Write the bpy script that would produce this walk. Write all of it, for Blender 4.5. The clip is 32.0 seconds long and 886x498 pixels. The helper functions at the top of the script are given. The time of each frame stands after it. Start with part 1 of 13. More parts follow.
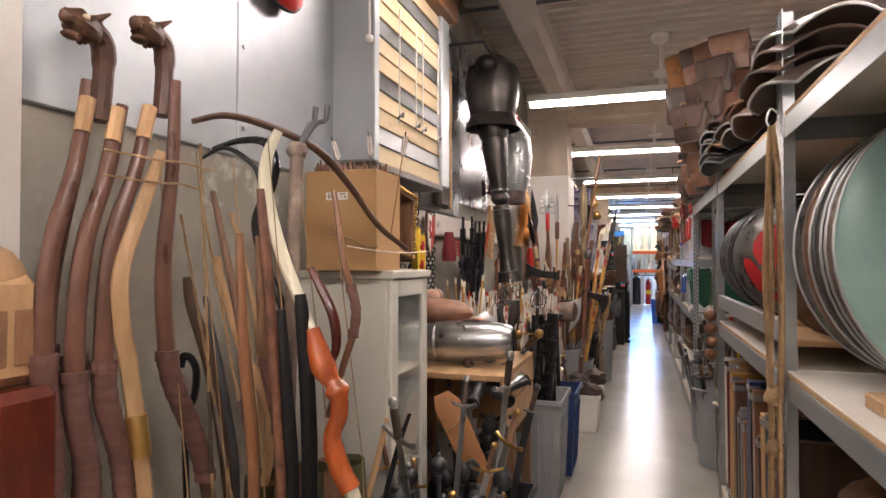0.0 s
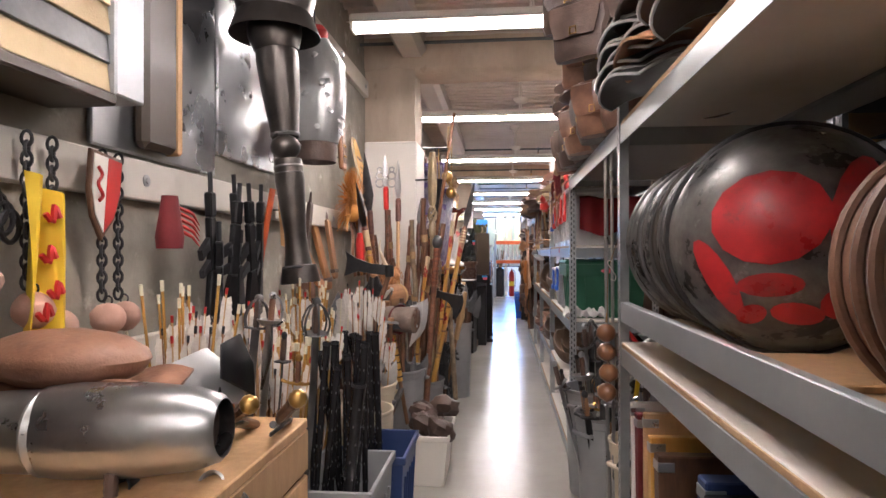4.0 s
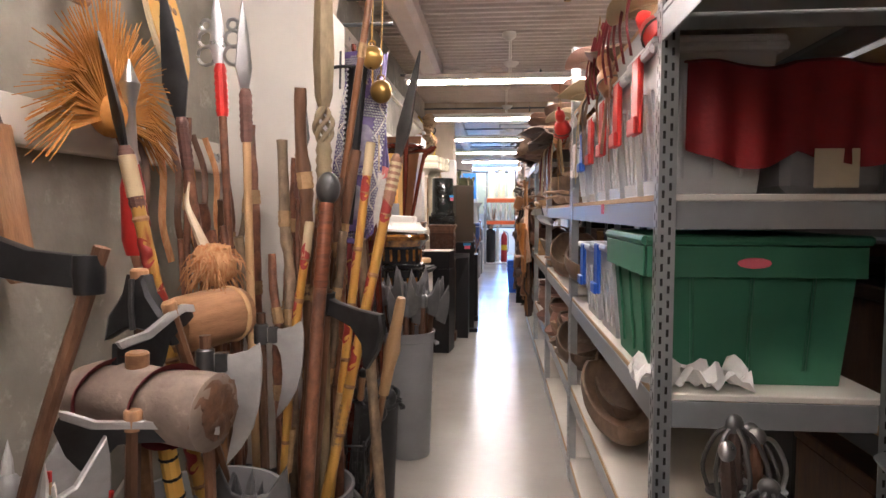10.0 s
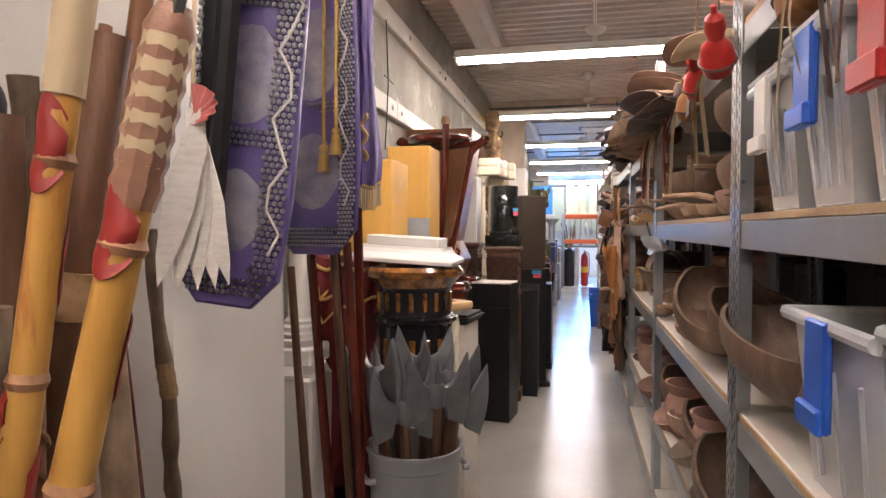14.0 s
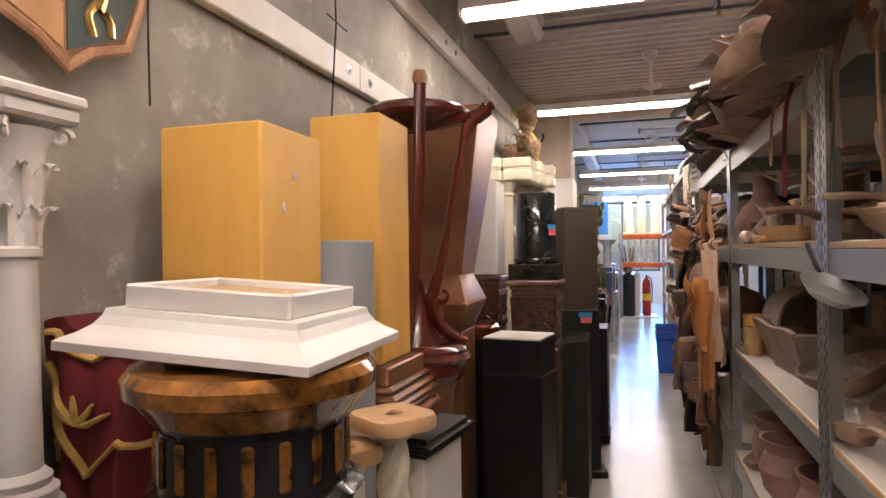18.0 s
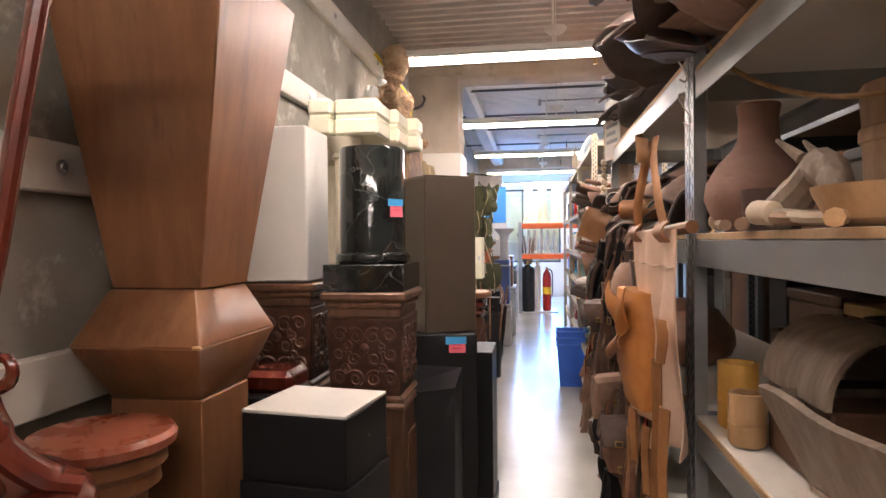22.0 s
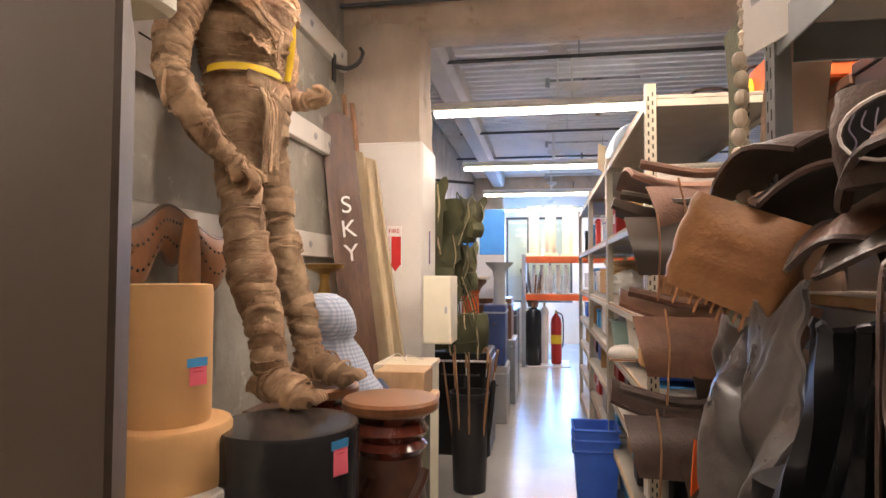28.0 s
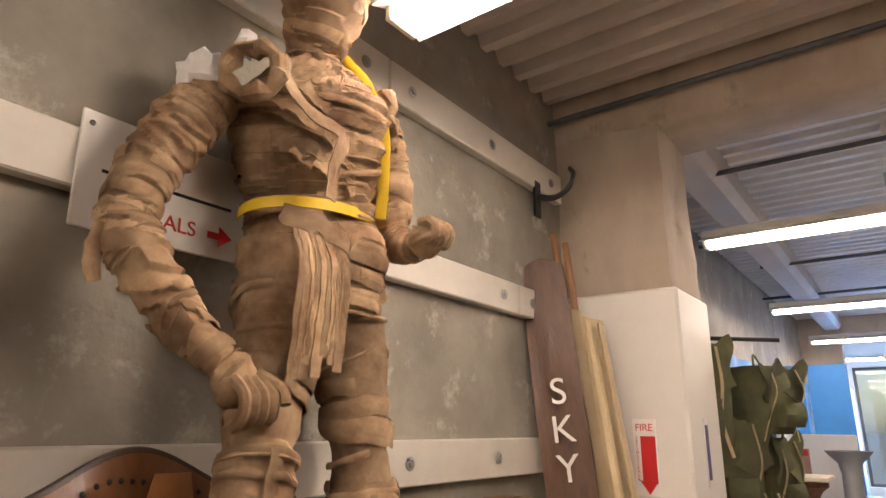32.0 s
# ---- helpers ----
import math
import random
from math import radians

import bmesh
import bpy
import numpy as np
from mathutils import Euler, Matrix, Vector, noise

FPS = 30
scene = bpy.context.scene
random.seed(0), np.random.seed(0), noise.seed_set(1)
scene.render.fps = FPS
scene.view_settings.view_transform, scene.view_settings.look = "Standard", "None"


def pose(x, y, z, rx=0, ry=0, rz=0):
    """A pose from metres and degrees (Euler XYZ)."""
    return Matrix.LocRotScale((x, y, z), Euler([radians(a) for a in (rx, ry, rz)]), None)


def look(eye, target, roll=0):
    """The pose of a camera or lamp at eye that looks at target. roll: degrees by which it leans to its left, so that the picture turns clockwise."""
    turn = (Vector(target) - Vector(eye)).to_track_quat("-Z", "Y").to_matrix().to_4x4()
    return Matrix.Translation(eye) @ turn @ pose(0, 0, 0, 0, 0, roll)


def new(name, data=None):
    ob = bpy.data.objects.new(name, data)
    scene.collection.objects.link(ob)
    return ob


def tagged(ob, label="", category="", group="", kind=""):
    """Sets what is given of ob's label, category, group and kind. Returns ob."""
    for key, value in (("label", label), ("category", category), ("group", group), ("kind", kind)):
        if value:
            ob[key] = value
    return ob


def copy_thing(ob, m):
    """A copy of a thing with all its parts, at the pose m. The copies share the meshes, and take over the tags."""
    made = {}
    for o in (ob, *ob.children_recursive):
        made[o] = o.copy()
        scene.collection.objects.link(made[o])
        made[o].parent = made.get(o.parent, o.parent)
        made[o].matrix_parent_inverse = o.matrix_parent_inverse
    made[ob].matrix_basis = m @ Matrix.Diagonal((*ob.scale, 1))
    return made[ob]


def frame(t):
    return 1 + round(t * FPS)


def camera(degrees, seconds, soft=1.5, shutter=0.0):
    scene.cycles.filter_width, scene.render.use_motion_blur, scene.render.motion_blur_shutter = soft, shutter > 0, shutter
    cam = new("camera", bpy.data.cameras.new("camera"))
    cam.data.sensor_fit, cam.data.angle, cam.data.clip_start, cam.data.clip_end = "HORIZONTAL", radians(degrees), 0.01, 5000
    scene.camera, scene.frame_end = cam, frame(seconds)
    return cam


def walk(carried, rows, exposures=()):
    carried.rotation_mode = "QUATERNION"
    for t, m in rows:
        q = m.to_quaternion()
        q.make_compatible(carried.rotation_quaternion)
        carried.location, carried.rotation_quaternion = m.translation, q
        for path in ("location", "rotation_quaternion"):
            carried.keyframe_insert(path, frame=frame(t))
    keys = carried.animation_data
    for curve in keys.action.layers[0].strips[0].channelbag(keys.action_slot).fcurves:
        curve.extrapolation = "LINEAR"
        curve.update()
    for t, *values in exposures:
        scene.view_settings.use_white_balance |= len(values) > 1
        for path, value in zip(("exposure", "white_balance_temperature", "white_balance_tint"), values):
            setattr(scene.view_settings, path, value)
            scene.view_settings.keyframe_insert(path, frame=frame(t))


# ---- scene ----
cam = camera(71.3, 32.0)
METRES, EYE, TILT, LEAN, TURN = 13.5, 1.545, 1.2, 0.0, 17.7
ROWS = [
    (0.0, 0.0, 0.0, 0.0, 0.0, 0.0, -0.0),
    (0.5, 0.0063, 0.0176, -0.0014, -0.08, 1.89, 0.15),
    (1.0, 0.0113, 0.0333, -0.0012, 0.01, 2.28, 0.06),
    (1.5, 0.0135, 0.0484, -0.0012, -0.7, 2.28, -0.03),
    (2.0, 0.0158, 0.063, -0.0008, -4.53, 2.21, -0.07),
    (2.5, 0.0222, 0.0777, -0.0019, -9.95, 2.67, -0.0),
    (3.0, 0.029, 0.0915, -0.0022, -11.17, 1.93, -0.1),
    (3.5, 0.0355, 0.1068, -0.0026, -11.19, 0.23, -0.13),
    (4.0, 0.0398, 0.1229, -0.0035, -12.06, -0.81, -0.15),
    (4.5, 0.0476, 0.1384, -0.0053, -13.89, -2.04, -0.18),
    (6.5, 0.0691, 0.2001, -0.007, -12.04, -4.28, -0.37),
    (7.0, 0.0769, 0.2174, -0.0066, -12.7, -4.52, -0.52),
    (7.5, 0.0824, 0.2344, -0.0068, -13.15, -4.29, -0.46),
    (8.0, 0.0844, 0.2521, -0.0062, -13.22, -4.36, -0.43),
    (8.5, 0.0884, 0.2678, -0.0075, -13.75, -4.22, -0.44),
    (9.0, 0.0953, 0.2833, -0.0078, -14.02, -4.14, -0.41),
    (9.5, 0.1011, 0.2998, -0.0085, -13.86, -4.21, -0.39),
    (10.0, 0.1061, 0.3188, -0.0072, -12.69, -4.6, -0.31),
    (10.5, 0.1131, 0.3369, -0.0074, -12.11, -4.32, -0.28),
    (11.0, 0.1212, 0.3528, -0.0065, -10.17, -3.33, -0.13),
    (11.5, 0.125, 0.369, -0.0071, -7.85, -2.71, -0.18),
    (12.0, 0.1269, 0.3859, -0.0079, -6.73, -2.69, -0.11),
    (12.5, 0.1317, 0.4002, -0.0094, -7.0, -2.77, -0.22),
    (13.0, 0.1389, 0.4142, -0.0092, -6.84, -2.93, -0.17),
    (13.5, 0.1429, 0.4271, -0.0098, -6.24, -3.09, -0.1),
    (14.0, 0.1455, 0.4426, -0.0093, -5.5, -3.02, -0.15),
    (14.5, 0.1481, 0.4555, -0.0101, -6.16, -1.95, -0.16),
    (16.5, 0.1677, 0.5177, -0.0101, -3.47, -0.9, 0.57),
    (17.0, 0.1741, 0.5335, -0.0106, -2.63, -0.76, 0.63),
    (17.5, 0.1782, 0.5474, -0.0104, -1.6, -0.78, 0.6),
    (18.0, 0.1804, 0.5641, -0.01, -0.51, -0.87, 0.7),
    (18.5, 0.1851, 0.5785, -0.0111, -1.42, -1.1, 0.65),
    (19.0, 0.1928, 0.5933, -0.0096, -2.73, -1.27, 0.56),
    (19.5, 0.1965, 0.606, -0.0108, -2.38, -1.4, 0.58),
    (20.0, 0.1974, 0.6216, -0.0112, -2.09, -1.99, 0.5),
    (20.5, 0.199, 0.635, -0.0107, -3.3, -2.54, 0.51),
    (21.0, 0.204, 0.6488, -0.0107, -6.26, -2.76, 0.34),
    (21.5, 0.2136, 0.6625, -0.0113, -7.02, -2.3, 0.45),
    (22.0, 0.2189, 0.6771, -0.0119, -9.17, -1.92, 0.41),
    (22.5, 0.2212, 0.6939, -0.0113, -11.71, -1.76, 0.36),
    (23.0, 0.2269, 0.7101, -0.0129, -14.89, -1.18, 0.43),
    (23.5, 0.2333, 0.7245, -0.0124, -14.59, -1.2, 0.49),
    (24.0, 0.2388, 0.7396, -0.0129, -13.07, -1.17, 0.51),
    (24.5, 0.2433, 0.7558, -0.012, -13.11, -1.04, 0.42),
    (26.5, 0.2603, 0.8052, -0.0137, -13.56, 0.56, -0.5),
    (27.0, 0.2663, 0.8217, -0.0147, -13.42, 0.65, -0.3),
    (27.5, 0.2734, 0.8369, -0.0137, -11.37, 0.65, -0.39),
    (28.0, 0.2766, 0.8512, -0.0124, -8.38, 1.17, -0.32),
    (28.5, 0.2788, 0.8638, -0.0116, -6.28, 3.04, -0.28),
    (29.0, 0.2837, 0.8757, -0.0105, -5.96, 4.5, -0.2),
    (29.5, 0.2896, 0.886, -0.0077, -4.04, 5.93, -0.44),
    (30.0, 0.29, 0.8981, -0.0049, -0.1, 7.79, -0.35),
    (30.5, 0.2905, 0.9092, -0.0026, 6.17, 9.44, -0.34),
    (31.0, 0.2964, 0.9221, 0.0006, 9.32, 10.55, -0.23),
    (31.5, 0.3015, 0.9336, 0.0051, 13.79, 12.09, -0.15),
    (32.0, 0.3036, 0.942, 0.0072, 19.07, 14.72, -0.3),
]
walk(cam, [(t, pose(0, 0, EYE, TILT, LEAN, TURN) @ pose(METRES * x, METRES * y, METRES * z, 90 + pitch, roll, yaw)) for t, x, y, z, yaw, pitch, roll in ROWS],
     [(0, 0.15, 6050, 8), (2, 0.25, 5950, 8), (3, 0.27, 5800, 8), (4, 0.48, 5800, 8), (9, 0.5, 6000, 8), (14, 0.4, 6100, 8), (19, 0.15, 6500, 10), (20.5, 0.25, 6750, 10), (22, 0.55, 6250, 8), (24, 0.5, 6250, 8), (27, 0.4, 6550, 9), (29, 0.28, 6850, 10), (32, -0.03, 6950, 9)])

# ---- light ----
world = bpy.data.worlds.new("world")
scene.world = world
world.use_nodes = True
wn = world.node_tree
sky = wn.nodes.new("ShaderNodeTexSky")
sky.sky_type, sky.sun_disc, sky.sun_elevation, sky.sun_rotation = "NISHITA", False, radians(38), radians(120)
wn.links.new(sky.outputs[0], wn.nodes["Background"].inputs[0])
wn.nodes["Background"].inputs[1].default_value = 0.12
sun = new("sun", bpy.data.lights.new("sun", "SUN"))
sun.data.energy, sun.data.angle, sun.data.color = 2.0, radians(0.5), (1, 0.95, 0.88)
sun.matrix_basis = look((0, 0, 20), (-8, -5, 9))
TUBE_POWER = 62.0
SKY_WINDOW = 260.0

# ---- small geometry kit ----
WALL = -1.30
RX = 0.47
TAU = 2 * math.pi


class G:
    """Vertices and faces collected for one mesh."""

    def __init__(self):
        self.v, self.f = [], []

    def add(self, verts, faces, m=None):
        n = len(self.v)
        if m is not None:
            verts = [m @ Vector(p) for p in verts]
        self.v += [tuple(p) for p in verts]
        self.f += [tuple(i + n for i in f) for f in faces]
        return self

    def box(self, x0, x1, y0, y1, z0, z1, b=0.004, m=None):
        """A box with chamfered edges."""
        b = min(b, (x1 - x0) / 2.5, (y1 - y0) / 2.5, (z1 - z0) / 2.5)
        cx, cy, cz, hx, hy, hz = (x0 + x1) / 2, (y0 + y1) / 2, (z0 + z1) / 2, (x1 - x0) / 2, (y1 - y0) / 2, (z1 - z0) / 2
        vs, key = [], {}
        for sx in (-1, 1):
            for sy in (-1, 1):
                for sz in (-1, 1):
                    for ax in range(3):
                        p = [sx * (hx - b), sy * (hy - b), sz * (hz - b)]
                        p[ax] = (sx * hx, sy * hy, sz * hz)[ax]
                        key[sx, sy, sz, ax] = len(vs)
                        vs.append((cx + p[0], cy + p[1], cz + p[2]))
        fs = []
        for ax in range(3):
            o = [a for a in range(3) if a != ax]
            for s in (-1, 1):
                ring = []
                for q in ((-1, -1), (1, -1), (1, 1), (-1, 1)):
                    c = [0, 0, 0]
                    c[ax], c[o[0]], c[o[1]] = s, q[0], q[1]
                    ring.append(key[c[0], c[1], c[2], ax])
                fs.append(ring if (s > 0) ^ (ax == 1) else ring[::-1])
            for q in ((-1, -1), (1, -1), (1, 1), (-1, 1)):
                ends = []
                for s in (-1, 1):
                    c = [0, 0, 0]
                    c[ax], c[o[0]], c[o[1]] = s, q[0], q[1]
                    ends.append((key[c[0], c[1], c[2], o[0]], key[c[0], c[1], c[2], o[1]]))
                ring = [ends[0][0], ends[1][0], ends[1][1], ends[0][1]]
                fs.append(ring if (q[0] * q[1] > 0) ^ (ax == 1) ^ True else ring[::-1])
        for sx in (-1, 1):
            for sy in (-1, 1):
                for sz in (-1, 1):
                    tri = [key[sx, sy, sz, a] for a in range(3)]
                    fs.append(tri if sx * sy * sz > 0 else tri[::-1])
        return self.add(vs, fs, m)

    def lathe(self, prof, seg=20, m=None, caps=True, squash=None, wob=0.0, seed=0):
        """prof: (radius, z) from the bottom up. squash: number of flats with depth."""
        rng = random.Random(seed)
        vs, fs = [], []
        for k, (r, z) in enumerate(prof):
            for i in range(seg):
                a = TAU * i / seg
                rr = r
                if squash:
                    rr = r * (1 + squash[1] * math.cos(squash[0] * a))
                rr *= 1 + wob * (rng.random() - 0.5)
                vs.append((rr * math.cos(a), rr * math.sin(a), z))
        for k in range(len(prof) - 1):
            for i in range(seg):
                j = (i + 1) % seg
                fs.append((k * seg + i, k * seg + j, (k + 1) * seg + j, (k + 1) * seg + i))
        if caps:
            fs.append(tuple(range(seg))[::-1])
            fs.append(tuple((len(prof) - 1) * seg + i for i in range(seg)))
        return self.add(vs, fs, m)

    def tube(self, pts, rad, seg=8, m=None, flat=1.0, caps=True, up=None):
        """A tube along pts. rad: a radius or one for each point. flat: the cross-section's squash."""
        pts = [Vector(p) for p in pts]
        n = len(pts)
        rad = rad if hasattr(rad, "__len__") else [rad] * n
        vs, fs = [], []
        last = Vector(up) if up else None
        for k, p in enumerate(pts):
            d = (pts[min(k + 1, n - 1)] - pts[max(k - 1, 0)])
            d = d.normalized() if d.length > 1e-9 else Vector((0, 0, 1))
            if last is None:
                last = d.orthogonal()
            u = (last - d * last.dot(d))
            u = u.normalized() if u.length > 1e-6 else d.orthogonal().normalized()
            last = u
            w = d.cross(u)
            for i in range(seg):
                a = TAU * i / seg
                vs.append(p + u * (rad[k] * math.cos(a)) + w * (rad[k] * flat * math.sin(a)))
        for k in range(n - 1):
            for i in range(seg):
                j = (i + 1) % seg
                fs.append((k * seg + i, k * seg + j, (k + 1) * seg + j, (k + 1) * seg + i))
        if caps:
            fs.append(tuple(range(seg))[::-1])
            fs.append(tuple((n - 1) * seg + i for i in range(seg)))
        return self.add(vs, fs, m)

    def prism(self, outline, d, m=None, b=0.0):
        """An outline in x, z pushed along y from 0 to d, edges drawn in by b."""
        n = len(outline)
        c = (sum(p[0] for p in outline) / n, sum(p[1] for p in outline) / n)
        inner = [(c[0] + (x - c[0]) * (1 - b), c[1] + (z - c[1]) * (1 - b)) for x, z in outline]
        rings = [(inner, 0), (outline, d * 0.2), (outline, d * 0.8), (inner, d)] if b else [(outline, 0), (outline, d)]
        vs = [(x, y, z) for ring, y in rings for x, z in ring]
        fs = []
        for k in range(len(rings) - 1):
            for i in range(n):
                j = (i + 1) % n
                fs.append((k * n + j, k * n + i, (k + 1) * n + i, (k + 1) * n + j))
        fs.append(tuple(range(n)))
        fs.append(tuple((len(rings) - 1) * n + i for i in range(n))[::-1])
        return self.add(vs, fs, m)

    def sheet(self, fn, nu, nv, t=0.004, m=None):
        """A thin sheet: fn(u, v) gives the point, for u and v from 0 to 1; t is its thickness."""
        top = [[Vector(fn(i / nu, j / nv)) for j in range(nv + 1)] for i in range(nu + 1)]
        vs, fs = [], []
        w = nv + 1
        for i in range(nu + 1):
            for j in range(nv + 1):
                vs.append(top[i][j])
        for i in range(nu + 1):
            for j in range(nv + 1):
                a = top[min(i + 1, nu)][j] - top[max(i - 1, 0)][j]
                b = top[i][min(j + 1, nv)] - top[i][max(j - 1, 0)]
                nrm = a.cross(b)
                nrm = nrm.normalized() if nrm.length > 1e-9 else Vector((0, 0, 1))
                vs.append(top[i][j] - nrm * t)
        o = (nu + 1) * w
        for i in range(nu):
            for j in range(nv):
                q = (i * w + j, (i + 1) * w + j, (i + 1) * w + j + 1, i * w + j + 1)
                fs.append(q)
                fs.append(tuple(k + o for k in q[::-1]))
        edge = [i * w for i in range(nu + 1)] + [nu * w + j for j in range(1, w)] + [i * w + nv for i in range(nu - 1, -1, -1)] + [j for j in range(nv - 1, 0, -1)]
        for a, b in zip(edge, edge[1:] + edge[:1]):
            fs.append((b, a, a + o, b + o))
        return self.add(vs, fs, m)

    def ball(self, r, m=None, seg=14, rings=9, rough=0.0, scale=(1, 1, 1), seed=0, freq=3.0):
        vs, fs = [], []
        for k in range(1, rings):
            th = math.pi * k / rings
            for i in range(seg):
                a = TAU * i / seg
                d = Vector((math.sin(th) * math.cos(a), math.sin(th) * math.sin(a), -math.cos(th)))
                q = r * (1 + rough * noise.noise(d * freq + Vector((seed * 7.3, seed * 3.1, 0))))
                vs.append((d.x * q * scale[0], d.y * q * scale[1], d.z * q * scale[2]))
        n = len(vs)
        vs += [(0, 0, -r * scale[2]), (0, 0, r * scale[2])]
        for k in range(rings - 2):
            for i in range(seg):
                j = (i + 1) % seg
                fs.append((k * seg + i, k * seg + j, (k + 1) * seg + j, (k + 1) * seg + i))
        for i in range(seg):
            j = (i + 1) % seg
            fs.append((n, j, i))
            fs.append((n + 1, (rings - 2) * seg + i, (rings - 2) * seg + j))
        return self.add(vs, fs, m)

    def mesh(self, name, mat, smooth=0.6):
        me = bpy.data.meshes.new(name)
        me.from_pydata(self.v, [], self.f)
        me.materials.append(mat)
        if smooth:
            me.shade_smooth()
            me.set_sharp_from_angle(angle=smooth)
        return me


def part(name, g, mat, parent, label="", smooth=0.6, m=None):
    ob = new(name, g.mesh(name, mat, smooth) if isinstance(g, G) else g)
    ob.parent = parent
    if m is not None:
        ob.matrix_basis = m
    if label:
        ob["label"] = label
    return ob


def thing(name, label, category, m=None, group="", kind=""):
    ob = new(name)
    ob.empty_display_size = 0.05
    if m is not None:
        ob.matrix_basis = m
    return tagged(ob, label, category, group, kind)


def solo(name, g, mat, label, category, m=None, group="", kind="", smooth=0.6):
    ob = new(name, g.mesh(name, mat, smooth) if isinstance(g, G) else g)
    if m is not None:
        ob.matrix_basis = m
    return tagged(ob, label, category, group, kind)


def aim(a, b):
    """The pose that lays the z axis along a to b, with its origin at a."""
    a, b = Vector(a), Vector(b)
    return Matrix.Translation(a) @ (b - a).to_track_quat("Z", "Y").to_matrix().to_4x4()


def smoothpath(pts, n=6):
    """More points along a Catmull-Rom curve."""
    p = [Vector(q) for q in pts]
    p = [2 * p[0] - p[1]] + p + [2 * p[-1] - p[-2]]
    out = []
    for i in range(1, len(p) - 2):
        for k in range(n):
            t = k / n
            a, b, c, d = p[i - 1], p[i], p[i + 1], p[i + 2]
            out.append(0.5 * (2 * b + (c - a) * t + (2 * a - 5 * b + 4 * c - d) * t * t + (3 * b - a - 3 * c + d) * t ** 3))
    out.append(p[-2])
    return out


# ---- materials ----
def mat(name, c1, c2=None, scale=6.0, rough=0.6, rvar=0.12, metal=0.0, bump=0.0, bscale=60.0, stretch=(1, 1, 1), wear=None, wscale=3.0, wamt=0.5,
        vary=0.15, coat=0.0, trans=0.0, spec=0.5, ior=1.45, alpha=1.0, weave=0.0):
    """Two-tone noise colour, a wear layer, roughness variation and fine relief, at real size; each object differs a little."""
    m = bpy.data.materials.new(name)
    m.use_nodes = True
    nt = m.node_tree
    N, L = nt.nodes.new, nt.links.new
    bsdf = nt.nodes["Principled BSDF"]
    c2 = c2 or tuple(c * 0.7 for c in c1)
    tc, mp, info = N("ShaderNodeTexCoord"), N("ShaderNodeMapping"), N("ShaderNodeObjectInfo")
    mp.inputs["Scale"].default_value = stretch
    L(tc.outputs["Object"], mp.inputs[0])
    shift = N("ShaderNodeMath")
    shift.operation = "MULTIPLY"
    L(info.outputs["Random"], shift.inputs[0])
    shift.inputs[1].default_value = 37.0
    comb = N("ShaderNodeCombineXYZ")
    for i in range(3):
        L(shift.outputs[0], comb.inputs[i])
    L(comb.outputs[0], mp.inputs["Location"])
    n1 = N("ShaderNodeTexNoise")
    n1.inputs["Scale"].default_value, n1.inputs["Detail"].default_value, n1.inputs["Roughness"].default_value = scale, 6, 0.62
    L(mp.outputs[0], n1.inputs["Vector"])
    ramp = N("ShaderNodeValToRGB")
    ramp.color_ramp.elements[0].position, ramp.color_ramp.elements[1].position = 0.33, 0.68
    ramp.color_ramp.elements[0].color, ramp.color_ramp.elements[1].color = (*c2, 1), (*c1, 1)
    L(n1.outputs[0], ramp.inputs[0])
    col = ramp.outputs[0]
    if wear:
        n2 = N("ShaderNodeTexNoise")
        n2.inputs["Scale"].default_value, n2.inputs["Detail"].default_value, n2.inputs["Roughness"].default_value = wscale, 9, 0.7
        L(mp.outputs[0], n2.inputs["Vector"])
        r2 = N("ShaderNodeValToRGB")
        r2.color_ramp.elements[0].position, r2.color_ramp.elements[1].position = 1 - wamt - 0.03, 1 - wamt + 0.12
        L(n2.outputs[0], r2.inputs[0])
        mix = N("ShaderNodeMix")
        mix.data_type = "RGBA"
        L(r2.outputs[0], mix.inputs[0])
        L(col, mix.inputs[6])
        mix.inputs[7].default_value = (*wear, 1)
        col = mix.outputs[2]
    if vary:
        hsv, mr = N("ShaderNodeHueSaturation"), N("ShaderNodeMapRange")
        mr.inputs["To Min"].default_value, mr.inputs["To Max"].default_value = 1 - vary, 1 + vary
        L(info.outputs["Random"], mr.inputs[0])
        L(mr.outputs[0], hsv.inputs["Value"])
        L(col, hsv.inputs["Color"])
        col = hsv.outputs[0]
    L(col, bsdf.inputs["Base Color"])
    n3 = N("ShaderNodeTexNoise")
    n3.inputs["Scale"].default_value, n3.inputs["Detail"].default_value = bscale, 5
    L(mp.outputs[0], n3.inputs["Vector"])
    rr = N("ShaderNodeMapRange")
    rr.inputs["To Min"].default_value, rr.inputs["To Max"].default_value = max(0.02, rough - rvar), min(1, rough + rvar)
    L(n1.outputs[0], rr.inputs[0])
    L(rr.outputs[0], bsdf.inputs["Roughness"])
    if bump:
        bp = N("ShaderNodeBump")
        bp.inputs["Strength"].default_value, bp.inputs["Distance"].default_value = min(1, bump), 0.004
        L(n3.outputs[0], bp.inputs["Height"])
        L(bp.outputs[0], bsdf.inputs["Normal"])
        if weave:
            wv = N("ShaderNodeTexWave")
            wv.inputs["Scale"].default_value = weave
            wv.bands_direction = "DIAGONAL"
            L(tc.outputs["Object"], wv.inputs["Vector"])
            ad = N("ShaderNodeMath")
            L(n3.outputs[0], ad.inputs[0])
            L(wv.outputs[1], ad.inputs[1])
            L(ad.outputs[0], bp.inputs["Height"])
    bsdf.inputs["Metallic"].default_value = metal
    bsdf.inputs["Coat Weight"].default_value = coat
